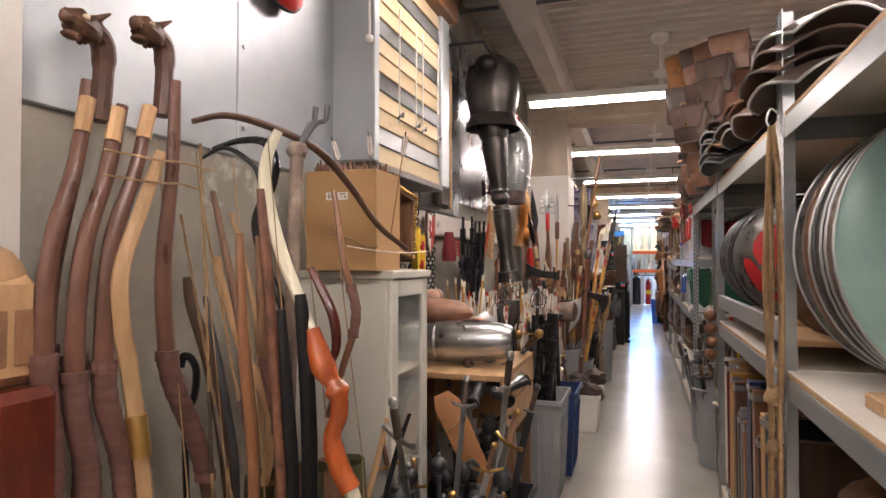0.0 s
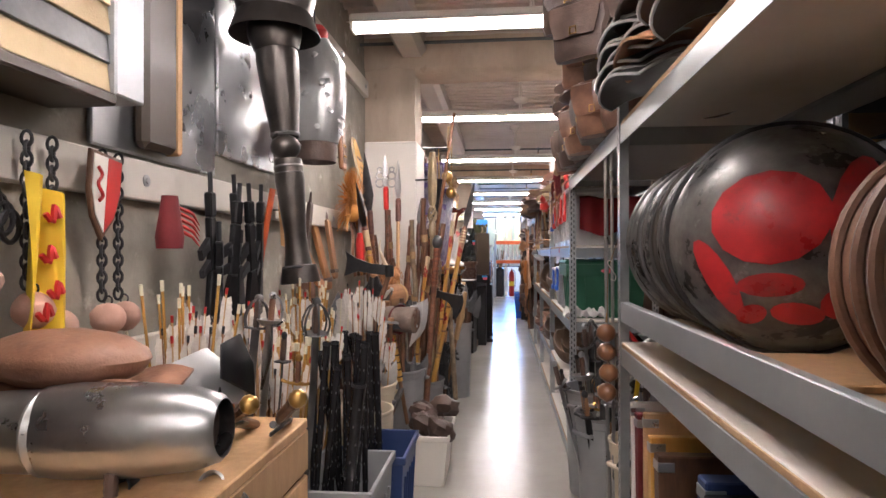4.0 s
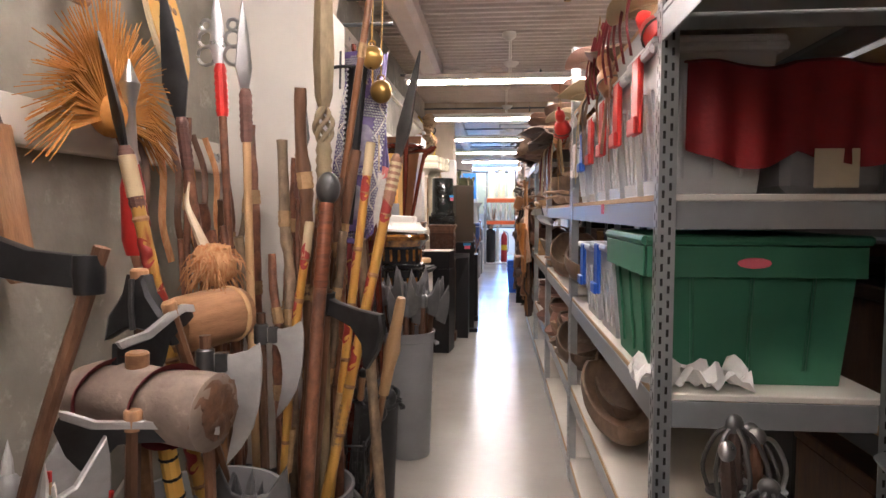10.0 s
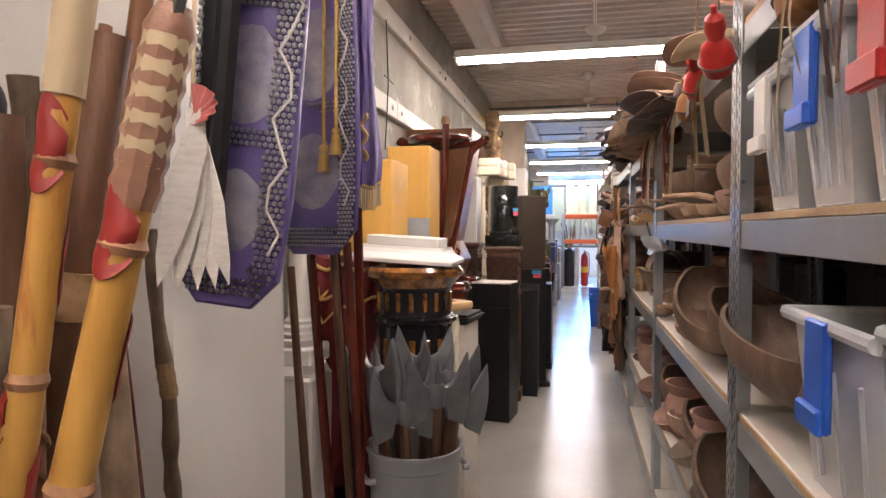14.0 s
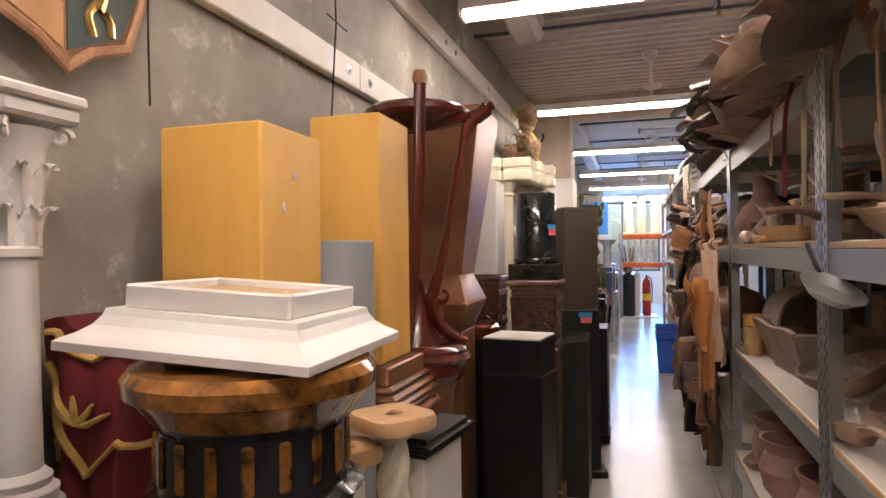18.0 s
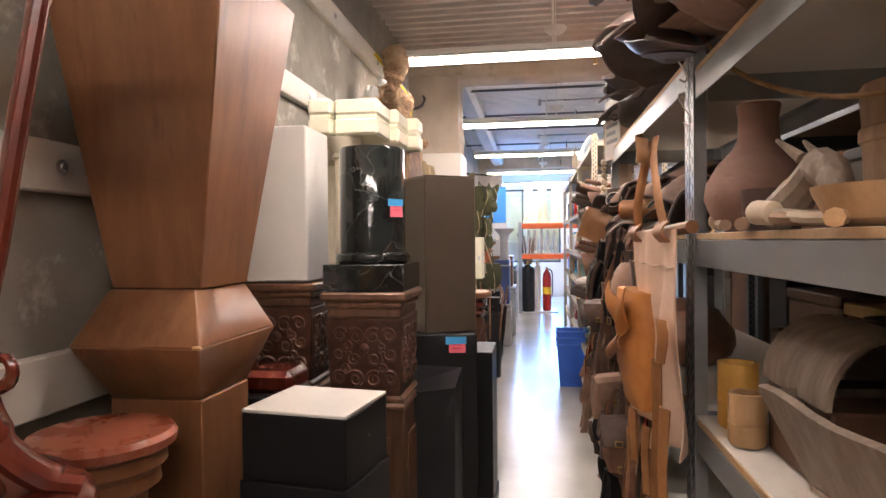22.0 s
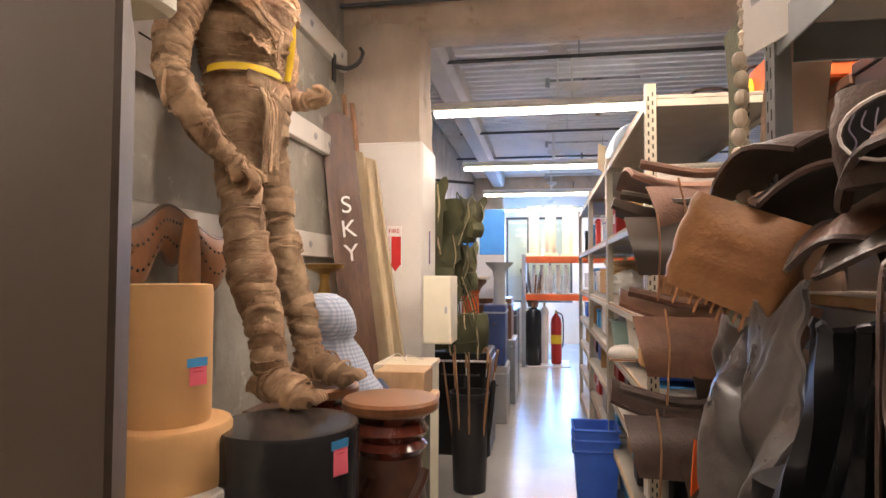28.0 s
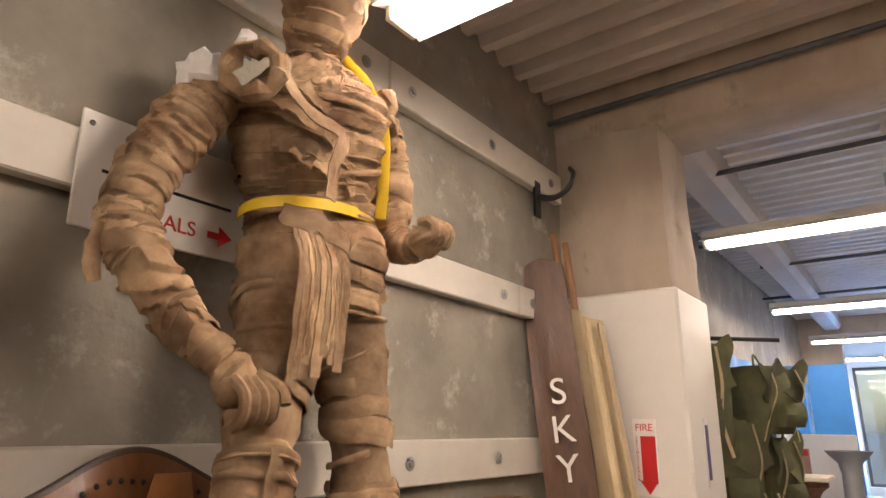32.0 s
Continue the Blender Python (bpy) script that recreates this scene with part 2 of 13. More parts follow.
    bsdf.inputs["Coat Roughness"].default_value = 0.12
    bsdf.inputs["Transmission Weight"].default_value = trans
    bsdf.inputs["Specular IOR Level"].default_value = spec
    bsdf.inputs["IOR"].default_value = ior
    return m


def glow(name, col, strength):
    m = bpy.data.materials.new(name)
    m.use_nodes = True
    b = m.node_tree.nodes["Principled BSDF"]
    b.inputs["Base Color"].default_value = (0.8, 0.8, 0.8, 1)
    b.inputs["Emission Color"].default_value = (*col, 1)
    b.inputs["Emission Strength"].default_value = strength
    return m


M = {}
M["concrete_wall"] = mat("concrete_wall", (0.37, 0.345, 0.29), (0.23, 0.215, 0.18), 2.4, 0.8, bump=0.7, bscale=28, wear=(0.58, 0.555, 0.49), wscale=4.5, wamt=0.40, vary=0)
M["column"] = mat("column", (0.52, 0.44, 0.35), (0.38, 0.31, 0.24), 2.6, 0.85, bump=0.8, bscale=18, wear=(0.27, 0.21, 0.155), wscale=6, wamt=0.38, stretch=(1, 1, 0.5), vary=0)
M["floor"] = mat("floor", (0.46, 0.44, 0.40), (0.37, 0.35, 0.315), 0.9, 0.22, 0.08, bump=0.05, bscale=30, wear=(0.34, 0.31, 0.27), wscale=2.6, wamt=0.3, vary=0)
M["deck"] = mat("deck", (0.62, 0.57, 0.53), (0.50, 0.45, 0.41), 1.5, 0.6, bump=0.1, wear=(0.40, 0.35, 0.31), wscale=1.2, wamt=0.32, vary=0)
M["deck_white"] = mat("deck_white", (0.80, 0.79, 0.78), (0.70, 0.69, 0.68), 1.5, 0.55, bump=0.1, wear=(0.52, 0.50, 0.48), wscale=1.2, wamt=0.3, vary=0)
M["beam"] = mat("beam", (0.42, 0.36, 0.30), (0.31, 0.26, 0.21), 2.0, 0.8, bump=0.4, bscale=25, vary=0)
M["rail_white"] = mat("rail_white", (0.72, 0.69, 0.62), (0.62, 0.58, 0.52), 3, 0.5, bump=0.08, bscale=30, wear=(0.46, 0.42, 0.36), wscale=7, wamt=0.28, vary=0)
M["white_paint"] = mat("white_paint", (0.78, 0.75, 0.70), (0.70, 0.67, 0.62), 1.5, 0.5, bump=0.05, bscale=50, wear=(0.58, 0.54, 0.48), wscale=4, wamt=0.25, vary=0.03)
M["sheet_metal"] = mat("sheet_metal", (0.42, 0.44, 0.46), (0.32, 0.345, 0.365), 2.0, 0.42, 0.12, metal=0.5, bump=0.03, bscale=12, vary=0.05)
M["cabinet"] = mat("cabinet", (0.66, 0.64, 0.57), (0.61, 0.59, 0.52), 2.0, 0.4, bump=0.03, wear=(0.42, 0.39, 0.33), wscale=8, wamt=0.22, vary=0.02)
M["cardboard"] = mat("cardboard", (0.50, 0.30, 0.13), (0.44, 0.26, 0.11), 3.0, 0.8, bump=0.12, bscale=40, wear=(0.36, 0.2, 0.08), wscale=5, wamt=0.25)
M["rack_grey"] = mat("rack_grey", (0.36, 0.38, 0.39), (0.29, 0.31, 0.32), 4.0, 0.36, 0.1, metal=0.4, bump=0.05, wear=(0.12, 0.11, 0.10), wscale=12, wamt=0.25, vary=0.06)
M["rack_galv"] = mat("rack_galv", (0.48, 0.50, 0.51), (0.38, 0.40, 0.41), 9.0, 0.32, 0.1, metal=0.75, bump=0.03, vary=0.06)
M["rack_dark"] = mat("rack_dark", (0.10, 0.11, 0.12), (0.07, 0.075, 0.08), 5.0, 0.4, metal=0.3, wear=(0.3, 0.3, 0.3), wscale=16, wamt=0.2, vary=0.08)
M["shelf_tan"] = mat("shelf_tan", (0.40, 0.36, 0.29), (0.30, 0.265, 0.21), 4.0, 0.6, bump=0.05, wear=(0.2, 0.17, 0.13), wscale=5, wamt=0.3, vary=0.1)
M["rack_cream"] = mat("rack_cream", (0.50, 0.45, 0.34), (0.40, 0.36, 0.27), 5.0, 0.45, wear=(0.3, 0.27, 0.22), wscale=10, wamt=0.22, vary=0.05)
M["chipboard"] = mat("chipboard", (0.52, 0.36, 0.20), (0.43, 0.28, 0.15), 40.0, 0.7, bump=0.2, bscale=140, vary=0.08)
M["board_white"] = mat("board_white", (0.78, 0.745, 0.68), (0.70, 0.66, 0.59), 3.0, 0.55, bump=0.04, wear=(0.4, 0.33, 0.25), wscale=4, wamt=0.3, vary=0.04)
M["black"] = mat("black", (0.011, 0.011, 0.012), (0.007, 0.007, 0.008), 5.0, 0.42, 0.12, bump=0.06, wear=(0.03, 0.028, 0.027), wscale=9, wamt=0.22, vary=0.15, spec=0.35)
M["black_gloss"] = mat("black_gloss", (0.02, 0.02, 0.022), (0.014, 0.014, 0.015), 5.0, 0.18, 0.06, wear=(0.06, 0.06, 0.06), wscale=8, wamt=0.2)
M["taupe"] = mat("taupe", (0.062, 0.047, 0.035), (0.052, 0.039, 0.028), 2.0, 0.36, 0.08, bump=0.05, bscale=90, vary=0.03)
M["yellow_wood"] = mat("yellow_wood", (0.72, 0.42, 0.10), (0.66, 0.37, 0.08), 2.5, 0.5, bump=0.03, stretch=(6, 6, 0.7), vary=0.05, wear=(0.60, 0.33, 0.07), wscale=4, wamt=0.3)
M["brown_lam"] = mat("brown_lam", (0.22, 0.10, 0.045), (0.16, 0.068, 0.03), 4.0, 0.32, 0.1, bump=0.04, stretch=(5, 5, 0.6), wear=(0.11, 0.045, 0.02), wscale=3, wamt=0.4, vary=0.08)
M["mahogany"] = mat("mahogany", (0.115, 0.022, 0.012), (0.06, 0.011, 0.007), 7.0, 0.25, 0.08, bump=0.05, stretch=(3, 3, 0.6), coat=0.5, vary=0.1)
M["longbow_wood"] = mat("longbow_wood", (0.16, 0.075, 0.05), (0.085, 0.036, 0.026), 9.0, 0.3, 0.1, bump=0.15, bscale=30, stretch=(2, 2, 0.7), wear=(0.25, 0.14, 0.10), wscale=8, wamt=0.25, vary=0.15)
M["varnish_red"] = mat("varnish_red", (0.42, 0.10, 0.022), (0.24, 0.045, 0.012), 6.0, 0.22, 0.06, bump=0.05, stretch=(4, 4, 0.7), coat=0.5, vary=0.05)
M["stool_red"] = mat("stool_red", (0.30, 0.085, 0.045), (0.22, 0.06, 0.03), 7.0, 0.28, 0.08, bump=0.1, bscale=30, wear=(0.14, 0.04, 0.02), wscale=9, wamt=0.25, vary=0.05)
M["copper_wrap"] = mat("copper_wrap", (0.20, 0.065, 0.03), (0.07, 0.025, 0.016), 10.0, 0.42, 0.12, bump=0.3, bscale=40, stretch=(1, 1, 6), vary=0.1)
M["totem"] = mat("totem", (0.30, 0.235, 0.14), (0.16, 0.12, 0.07), 12.0, 0.55, 0.1, bump=0.5, bscale=50, stretch=(2, 2, 0.8), wear=(0.10, 0.075, 0.045), wscale=10, wamt=0.35, vary=0.05)
M["dusty_wood"] = mat("dusty_wood", (0.40, 0.28, 0.19), (0.24, 0.155, 0.10), 8.0, 0.6, 0.12, bump=0.35, bscale=50, stretch=(3, 3, 0.9), wear=(0.50, 0.41, 0.32), wscale=6, wamt=0.32, vary=0.25)
M["grey_wood"] = mat("grey_wood", (0.30, 0.24, 0.19), (0.17, 0.125, 0.09), 8.0, 0.62, 0.12, bump=0.35, bscale=50, stretch=(3, 3, 0.9), wear=(0.42, 0.37, 0.31), wscale=6, wamt=0.34, vary=0.25)
M["tray_wood"] = mat("tray_wood", (0.20, 0.135, 0.09), (0.115, 0.075, 0.05), 7.0, 0.5, 0.12, bump=0.35, bscale=40, stretch=(3, 3, 0.9), wear=(0.32, 0.255, 0.19), wscale=5, wamt=0.3, vary=0.3)
M["dusty_leather"] = mat("dusty_leather", (0.30, 0.19, 0.135), (0.17, 0.10, 0.07), 9.0, 0.55, 0.12, bump=0.45, bscale=90, wear=(0.38, 0.29, 0.22), wscale=7, wamt=0.3, vary=0.3)
M["carved_wood"] = mat("carved_wood", (0.10, 0.042, 0.024), (0.05, 0.02, 0.012), 14.0, 0.4, 0.1, bump=0.9, bscale=32, wear=(0.17, 0.09, 0.06), wscale=14, wamt=0.3)
M["dark_wood"] = mat("dark_wood", (0.155, 0.078, 0.043), (0.075, 0.037, 0.022), 8.0, 0.45, bump=0.3, bscale=50, stretch=(4, 4, 0.8), vary=0.3)
M["mid_wood"] = mat("mid_wood", (0.34, 0.185, 0.095), (0.20, 0.10, 0.048), 9.0, 0.5, bump=0.3, bscale=50, stretch=(4, 4, 0.8), wear=(0.36, 0.22, 0.12), wscale=8, wamt=0.3, vary=0.3)
M["light_wood"] = mat("light_wood", (0.56, 0.36, 0.19), (0.44, 0.27, 0.13), 8.0, 0.55, bump=0.25, bscale=50, stretch=(4, 4, 0.8), vary=0.2)
M["bark_stave"] = mat("bark_stave", (0.23, 0.10, 0.055), (0.075, 0.034, 0.024), 14.0, 0.42, bump=0.5, bscale=45, stretch=(2, 2, 1.4), wear=(0.34, 0.20, 0.12), wscale=11, wamt=0.25, vary=0.35)
M["grey_bark"] = mat("grey_bark", (0.26, 0.19, 0.12), (0.11, 0.075, 0.05), 14.0, 0.6, bump=0.6, bscale=45, stretch=(2, 2, 1.2), wear=(0.42, 0.34, 0.22), wscale=10, wamt=0.3, vary=0.3)
M["bamboo"] = mat("bamboo", (0.50, 0.29, 0.07), (0.36, 0.18, 0.035), 5.0, 0.35, bump=0.1, stretch=(3, 3, 0.5), wear=(0.26, 0.045, 0.025), wscale=5.5, wamt=0.42, vary=0.15)
M["iron"] = mat("iron", (0.13, 0.13, 0.13), (0.07, 0.07, 0.072), 8.0, 0.42, 0.14, metal=0.7, bump=0.3, bscale=40, vary=0.25)
M["dark_iron"] = mat("dark_iron", (0.05, 0.05, 0.052), (0.025, 0.025, 0.027), 8.0, 0.42, 0.12, metal=0.5, bump=0.2, bscale=50, vary=0.3)
M["steel"] = mat("steel", (0.52, 0.53, 0.54), (0.38, 0.39, 0.40), 6.0, 0.3, 0.12, metal=0.95, bump=0.15, bscale=25, vary=0.15)
M["silver_paint"] = mat("silver_paint", (0.55, 0.56, 0.56), (0.42, 0.43, 0.43), 5.0, 0.33, 0.12, metal=0.6, bump=0.2, bscale=20, wear=(0.15, 0.14, 0.13), wscale=10, wamt=0.28, vary=0.12)
M["brass"] = mat("brass", (0.55, 0.36, 0.12), (0.38, 0.23, 0.07), 8.0, 0.3, 0.1, metal=0.9, bump=0.1, vary=0.2)
M["brown_leather"] = mat("brown_leather", (0.24, 0.125, 0.078), (0.13, 0.064, 0.04), 10.0, 0.45, 0.12, bump=0.4, bscale=110, wear=(0.17, 0.09, 0.05), wscale=7, wamt=0.3, vary=0.4)
M["dark_leather"] = mat("dark_leather", (0.12, 0.08, 0.064), (0.06, 0.04, 0.033), 10.0, 0.42, 0.12, bump=0.4, bscale=110, wear=(0.08, 0.055, 0.04), wscale=7, wamt=0.28, vary=0.35)
M["tan_leather"] = mat("tan_leather", (0.36, 0.17, 0.065), (0.24, 0.105, 0.04), 9.0, 0.5, 0.12, bump=0.4, bscale=110, wear=(0.46, 0.27, 0.14), wscale=6, wamt=0.28, vary=0.3)
M["orange_leather"] = mat("orange_leather", (0.56, 0.25, 0.07), (0.40, 0.15, 0.035), 7.0, 0.5, 0.12, bump=0.4, bscale=80, wear=(0.24, 0.09, 0.03), wscale=6, wamt=0.3, vary=0.05)
M["worn_iron"] = mat("worn_iron", (0.22, 0.215, 0.21), (0.05, 0.05, 0.05), 7.0, 0.3, 0.15, metal=0.6, bump=0.25, bscale=30, stretch=(1, 1, 3), wear=(0.4, 0.4, 0.4), wscale=9, wamt=0.35, vary=0)
M["shield_red"] = mat("shield_red", (0.46, 0.02, 0.025), (0.26, 0.012, 0.016), 9.0, 0.3, 0.12, bump=0.15, bscale=30, wear=(0.10, 0.03, 0.03), wscale=14, wamt=0.4, vary=0)
M["tank_paint"] = mat("tank_paint", (0.36, 0.44, 0.52), (0.28, 0.35, 0.43), 3.0, 0.5, 0.1, bump=0.05, vary=0)
M["maroon_paint"] = mat("maroon_paint", (0.30, 0.03, 0.025), (0.20, 0.02, 0.018), 9.0, 0.45, 0.1, wear=(0.45, 0.22, 0.05), wscale=20, wamt=0.35, vary=0)
M["faded_pink"] = mat("faded_pink", (0.66, 0.24, 0.22), (0.5, 0.15, 0.15), 9.0, 0.7, bump=0.2, vary=0)
M["purple_silver"] = mat("purple_silver", (0.34, 0.32, 0.36), (0.10, 0.08, 0.17), 9.0, 0.4, 0.1, metal=0.2, bump=0.6, bscale=40, vary=0)
M["axe_pale"] = mat("axe_pale", (0.50, 0.495, 0.485), (0.34, 0.335, 0.33), 8.0, 0.4, 0.12, metal=0.25, bump=0.2, bscale=40, wear=(0.2, 0.19, 0.18), wscale=12, wamt=0.2, vary=0.2)
M["axe_grey"] = mat("axe_grey", (0.20, 0.205, 0.21), (0.12, 0.122, 0.126), 8.0, 0.4, 0.12, metal=0.5, bump=0.2, bscale=40, wear=(0.4, 0.4, 0.4), wscale=12, wamt=0.2, vary=0.15)
M["grey_leather"] = mat("grey_leather", (0.13, 0.118, 0.11), (0.06, 0.053, 0.05), 6.0, 0.3, 0.12, bump=0.5, bscale=35, wear=(0.30, 0.29, 0.28), wscale=8, wamt=0.3, vary=0.1)
M["gunmetal"] = mat("gunmetal", (0.085, 0.075, 0.068), (0.04, 0.036, 0.033), 5, 0.36, 0.12, metal=0.7, bump=0.12, wear=(0.05, 0.042, 0.038), wscale=7, wamt=0.35, vary=0.1)
M["shield_green"] = mat("shield_green", (0.035, 0.055, 0.045), (0.02, 0.033, 0.03), 8, 0.45, bump=0.1, wear=(0.12, 0.12, 0.08), wscale=20, wamt=0.2, vary=0)
M["shield_gold"] = mat("shield_gold", (0.50, 0.29, 0.12), (0.38, 0.20, 0.08), 8, 0.45, bump=0.1, wear=(0.25, 0.13, 0.06), wscale=14, wamt=0.25, vary=0)
M["hide"] = mat("hide", (0.68, 0.50, 0.38), (0.56, 0.38, 0.26), 4.0, 0.8, bump=0.3, bscale=60, wear=(0.28, 0.14, 0.07), wscale=5, wamt=0.27, vary=0.15)
M["grip_wrap"] = mat("grip_wrap", (0.16, 0.075, 0.06), (0.09, 0.04, 0.032), 12.0, 0.6, bump=0.5, bscale=40, stretch=(1, 1, 4), vary=0.15)
M["rope"] = mat("rope", (0.40, 0.27, 0.14), (0.26, 0.16, 0.08), 30.0, 0.85, bump=0.6, bscale=130, vary=0.2)
M["straw"] = mat("straw", (0.58, 0.27, 0.06), (0.40, 0.16, 0.03), 20.0, 0.75, bump=0.4, vary=0.25)
M["fletch"] = mat("fletch", (0.80, 0.77, 0.72), (0.66, 0.62, 0.57), 30.0, 0.75, bump=0.4, bscale=180, stretch=(1, 1, 4), vary=0.12)
M["crimson"] = mat("crimson", (0.24, 0.010, 0.014), (0.15, 0.006, 0.009), 6.0, 0.75, bump=0.2, bscale=80, vary=0)
M["red"] = mat("red", (0.50, 0.025, 0.02), (0.38, 0.018, 0.016), 6.0, 0.4, 0.12, bump=0.08, vary=0.15)
M["orange"] = mat("orange", (0.72, 0.13, 0.03), (0.62, 0.10, 0.02), 6.0, 0.55, bump=0.1, vary=0.1)
M["blue"] = mat("blue", (0.03, 0.12, 0.55), (0.025, 0.09, 0.44), 6.0, 0.4, 0.1, vary=0.1)
M["yellow"] = mat("yellow", (0.80, 0.56, 0.03), (0.70, 0.47, 0.02), 6.0, 0.5, vary=0.08)
M["green_bin"] = mat("green_bin", (0.05, 0.19, 0.11), (0.04, 0.155, 0.09), 4.0, 0.42, 0.08, bump=0.06, bscale=120, wear=(0.09, 0.25, 0.16), wscale=9, wamt=0.22, vary=0.05)
M["grey_plastic"] = mat("grey_plastic", (0.30, 0.305, 0.31), (0.25, 0.255, 0.26), 4.0, 0.5, 0.08, bump=0.08, bscale=90, wear=(0.4, 0.4, 0.4), wscale=12, wamt=0.22, vary=0.12)
M["blue_plastic"] = mat("blue_plastic", (0.03, 0.055, 0.16), (0.022, 0.04, 0.12), 4.0, 0.45, 0.08, vary=0.1)
M["black_plastic"] = mat("black_plastic", (0.025, 0.025, 0.027), (0.018, 0.018, 0.02), 4.0, 0.45, 0.08, bump=0.05, vary=0.15)
M["clear_plastic"] = mat("clear_plastic", (0.86, 0.87, 0.88), (0.78, 0.79, 0.80), 3.0, 0.32, 0.08, trans=0.45, bump=0.03, ior=1.2, vary=0.03)
M["marble_black"] = mat("marble_black", (0.012, 0.014, 0.014), (0.02, 0.024, 0.023), 5.0, 0.09, 0.03, coat=0.4, vary=0)
M["cream"] = mat("cream", (0.78, 0.74, 0.58), (0.70, 0.66, 0.50), 3.0, 0.5, bump=0.08, bscale=40, wear=(0.55, 0.5, 0.38), wscale=6, wamt=0.25, vary=0.05)
M["cream_stone"] = mat("cream_stone", (0.70, 0.63, 0.49), (0.58, 0.51, 0.38), 4.0, 0.6, bump=0.2, bscale=40, vary=0.05)
M["tortoise"] = mat("tortoise", (0.40, 0.17, 0.035), (0.02, 0.009, 0.005), 14.0, 0.14, 0.05, coat=0.7, vary=0)
# the dark wear tone also stands in for shaded creases in the wrapping
M["bandage"] = mat("bandage", (0.56, 0.40, 0.24), (0.25, 0.14, 0.075), 11.0, 0.9, bump=0.9, bscale=60, wear=(0.17, 0.085, 0.045), wscale=7, wamt=0.36, vary=0.12, weave=120)
# random brightness per strip stands in for the shade in gaps between wraps
nt = M["bandage"].node_tree
bs = nt.nodes["Principled BSDF"]
src = bs.inputs["Base Color"].links[0].from_socket
geo, ramp, hsv = nt.nodes.new("ShaderNodeNewGeometry"), nt.nodes.new("ShaderNodeMapRange"), nt.nodes.new("ShaderNodeHueSaturation")
ramp.inputs["To Min"].default_value, ramp.inputs["To Max"].default_value = 0.74, 1.36
nt.links.new(geo.outputs["Random Per Island"], ramp.inputs["Value"])
nt.links.new(ramp.outputs["Result"], hsv.inputs["Value"])
nt.links.new(src, hsv.inputs["Color"])
nt.links.new(hsv.outputs["Color"], bs.inputs["Base Color"])
M["stuffing"] = mat("stuffing", (0.85, 0.84, 0.82), (0.74, 0.72, 0.70), 20, 0.9, bump=0.6, vary=0)
M["canvas"] = mat("canvas", (0.55, 0.45, 0.29), (0.46, 0.36, 0.22), 3.0, 0.85, bump=0.3, bscale=120, vary=0.1)
M["old_log"] = mat("old_log", (0.27, 0.21, 0.17), (0.15, 0.11, 0.09), 9.0, 0.75, bump=0.5, bscale=60, wear=(0.40, 0.33, 0.27), wscale=9, wamt=0.4, vary=0.1)
M["clay"] = mat("clay", (0.45, 0.28, 0.22), (0.33, 0.19, 0.145), 6.0, 0.75, bump=0.35, bscale=50, wear=(0.42, 0.3, 0.24), wscale=7, wamt=0.3, vary=0.3)
M["olive"] = mat("olive", (0.10, 0.10, 0.045), (0.055, 0.058, 0.028), 8.0, 0.85, bump=0.4, bscale=90, vary=0.35)
M["purple"] = mat("purple", (0.115, 0.085, 0.235), (0.07, 0.045, 0.15), 8.0, 0.42, bump=0.3, bscale=90, vary=0.1)
M["maroon"] = mat("maroon", (0.15, 0.012, 0.016), (0.09, 0.008, 0.011), 5.0, 0.7, bump=0.2, bscale=90, vary=0.1)
M["gold_cord"] = mat("gold_cord", (0.55, 0.36, 0.10), (0.38, 0.23, 0.06), 30.0, 0.5, bump=0.5, bscale=150, vary=0.2)
M["paper"] = mat("paper", (0.82, 0.80, 0.76), (0.76, 0.74, 0.70), 4.0, 0.7, vary=0.04)
M["ink"] = mat("ink", (0.02, 0.02, 0.02), (0.02, 0.02, 0.02), 4.0, 0.7, vary=0)
M["sign_red"] = mat("sign_red", (0.55, 0.02, 0.02), (0.5, 0.02, 0.02), 4.0, 0.5, vary=0)
M["pink"] = mat("pink", (0.85, 0.16, 0.22), (0.78, 0.13, 0.19), 4.0, 0.6, vary=0)
M["tape_blue"] = mat("tape_blue", (0.05, 0.30, 0.62), (0.05, 0.27, 0.56), 4.0, 0.6, vary=0)
M["fur"] = mat("fur", (0.62, 0.36, 0.18), (0.40, 0.15, 0.05), 25.0, 0.9, bump=1.0, bscale=60, stretch=(3, 3, 0.6), vary=0.2)
M["bone"] = mat("bone", (0.66, 0.56, 0.42), (0.52, 0.42, 0.29), 7.0, 0.5, bump=0.2, vary=0.15)
M["tube_light"] = glow("tube_light", (1.0, 0.83, 0.74), TUBE_POWER)
M["steel_dark_paint"] = mat("steel_dark_paint", (0.03, 0.026, 0.024), (0.02, 0.017, 0.016), 5, 0.28, 0.1, metal=0.6, bump=0.1, wear=(0.1, 0.09, 0.08), wscale=9, wamt=0.25)
M["teal"] = mat("teal", (0.28, 0.42, 0.38), (0.22, 0.34, 0.31), 5, 0.35, bump=0.1, wear=(0.46, 0.54, 0.46), wscale=6, wamt=0.3, vary=0)
M["galvanised"] = mat("galvanised", (0.43, 0.44, 0.45), (0.31, 0.32, 0.34), 3.0, 0.28, 0.1, metal=0.85, bump=0.04, vary=0.05)
M["window_glass"] = mat("window_glass", (0.9, 0.95, 0.97), (0.9, 0.95, 0.97), 2, 0.03, 0.01, trans=1.0, vary=0)
M["bright_blue"] = mat("bright_blue", (0.04, 0.24, 0.62), (0.03, 0.18, 0.5), 3, 0.5, bump=0.2, bscale=20, vary=0.1)

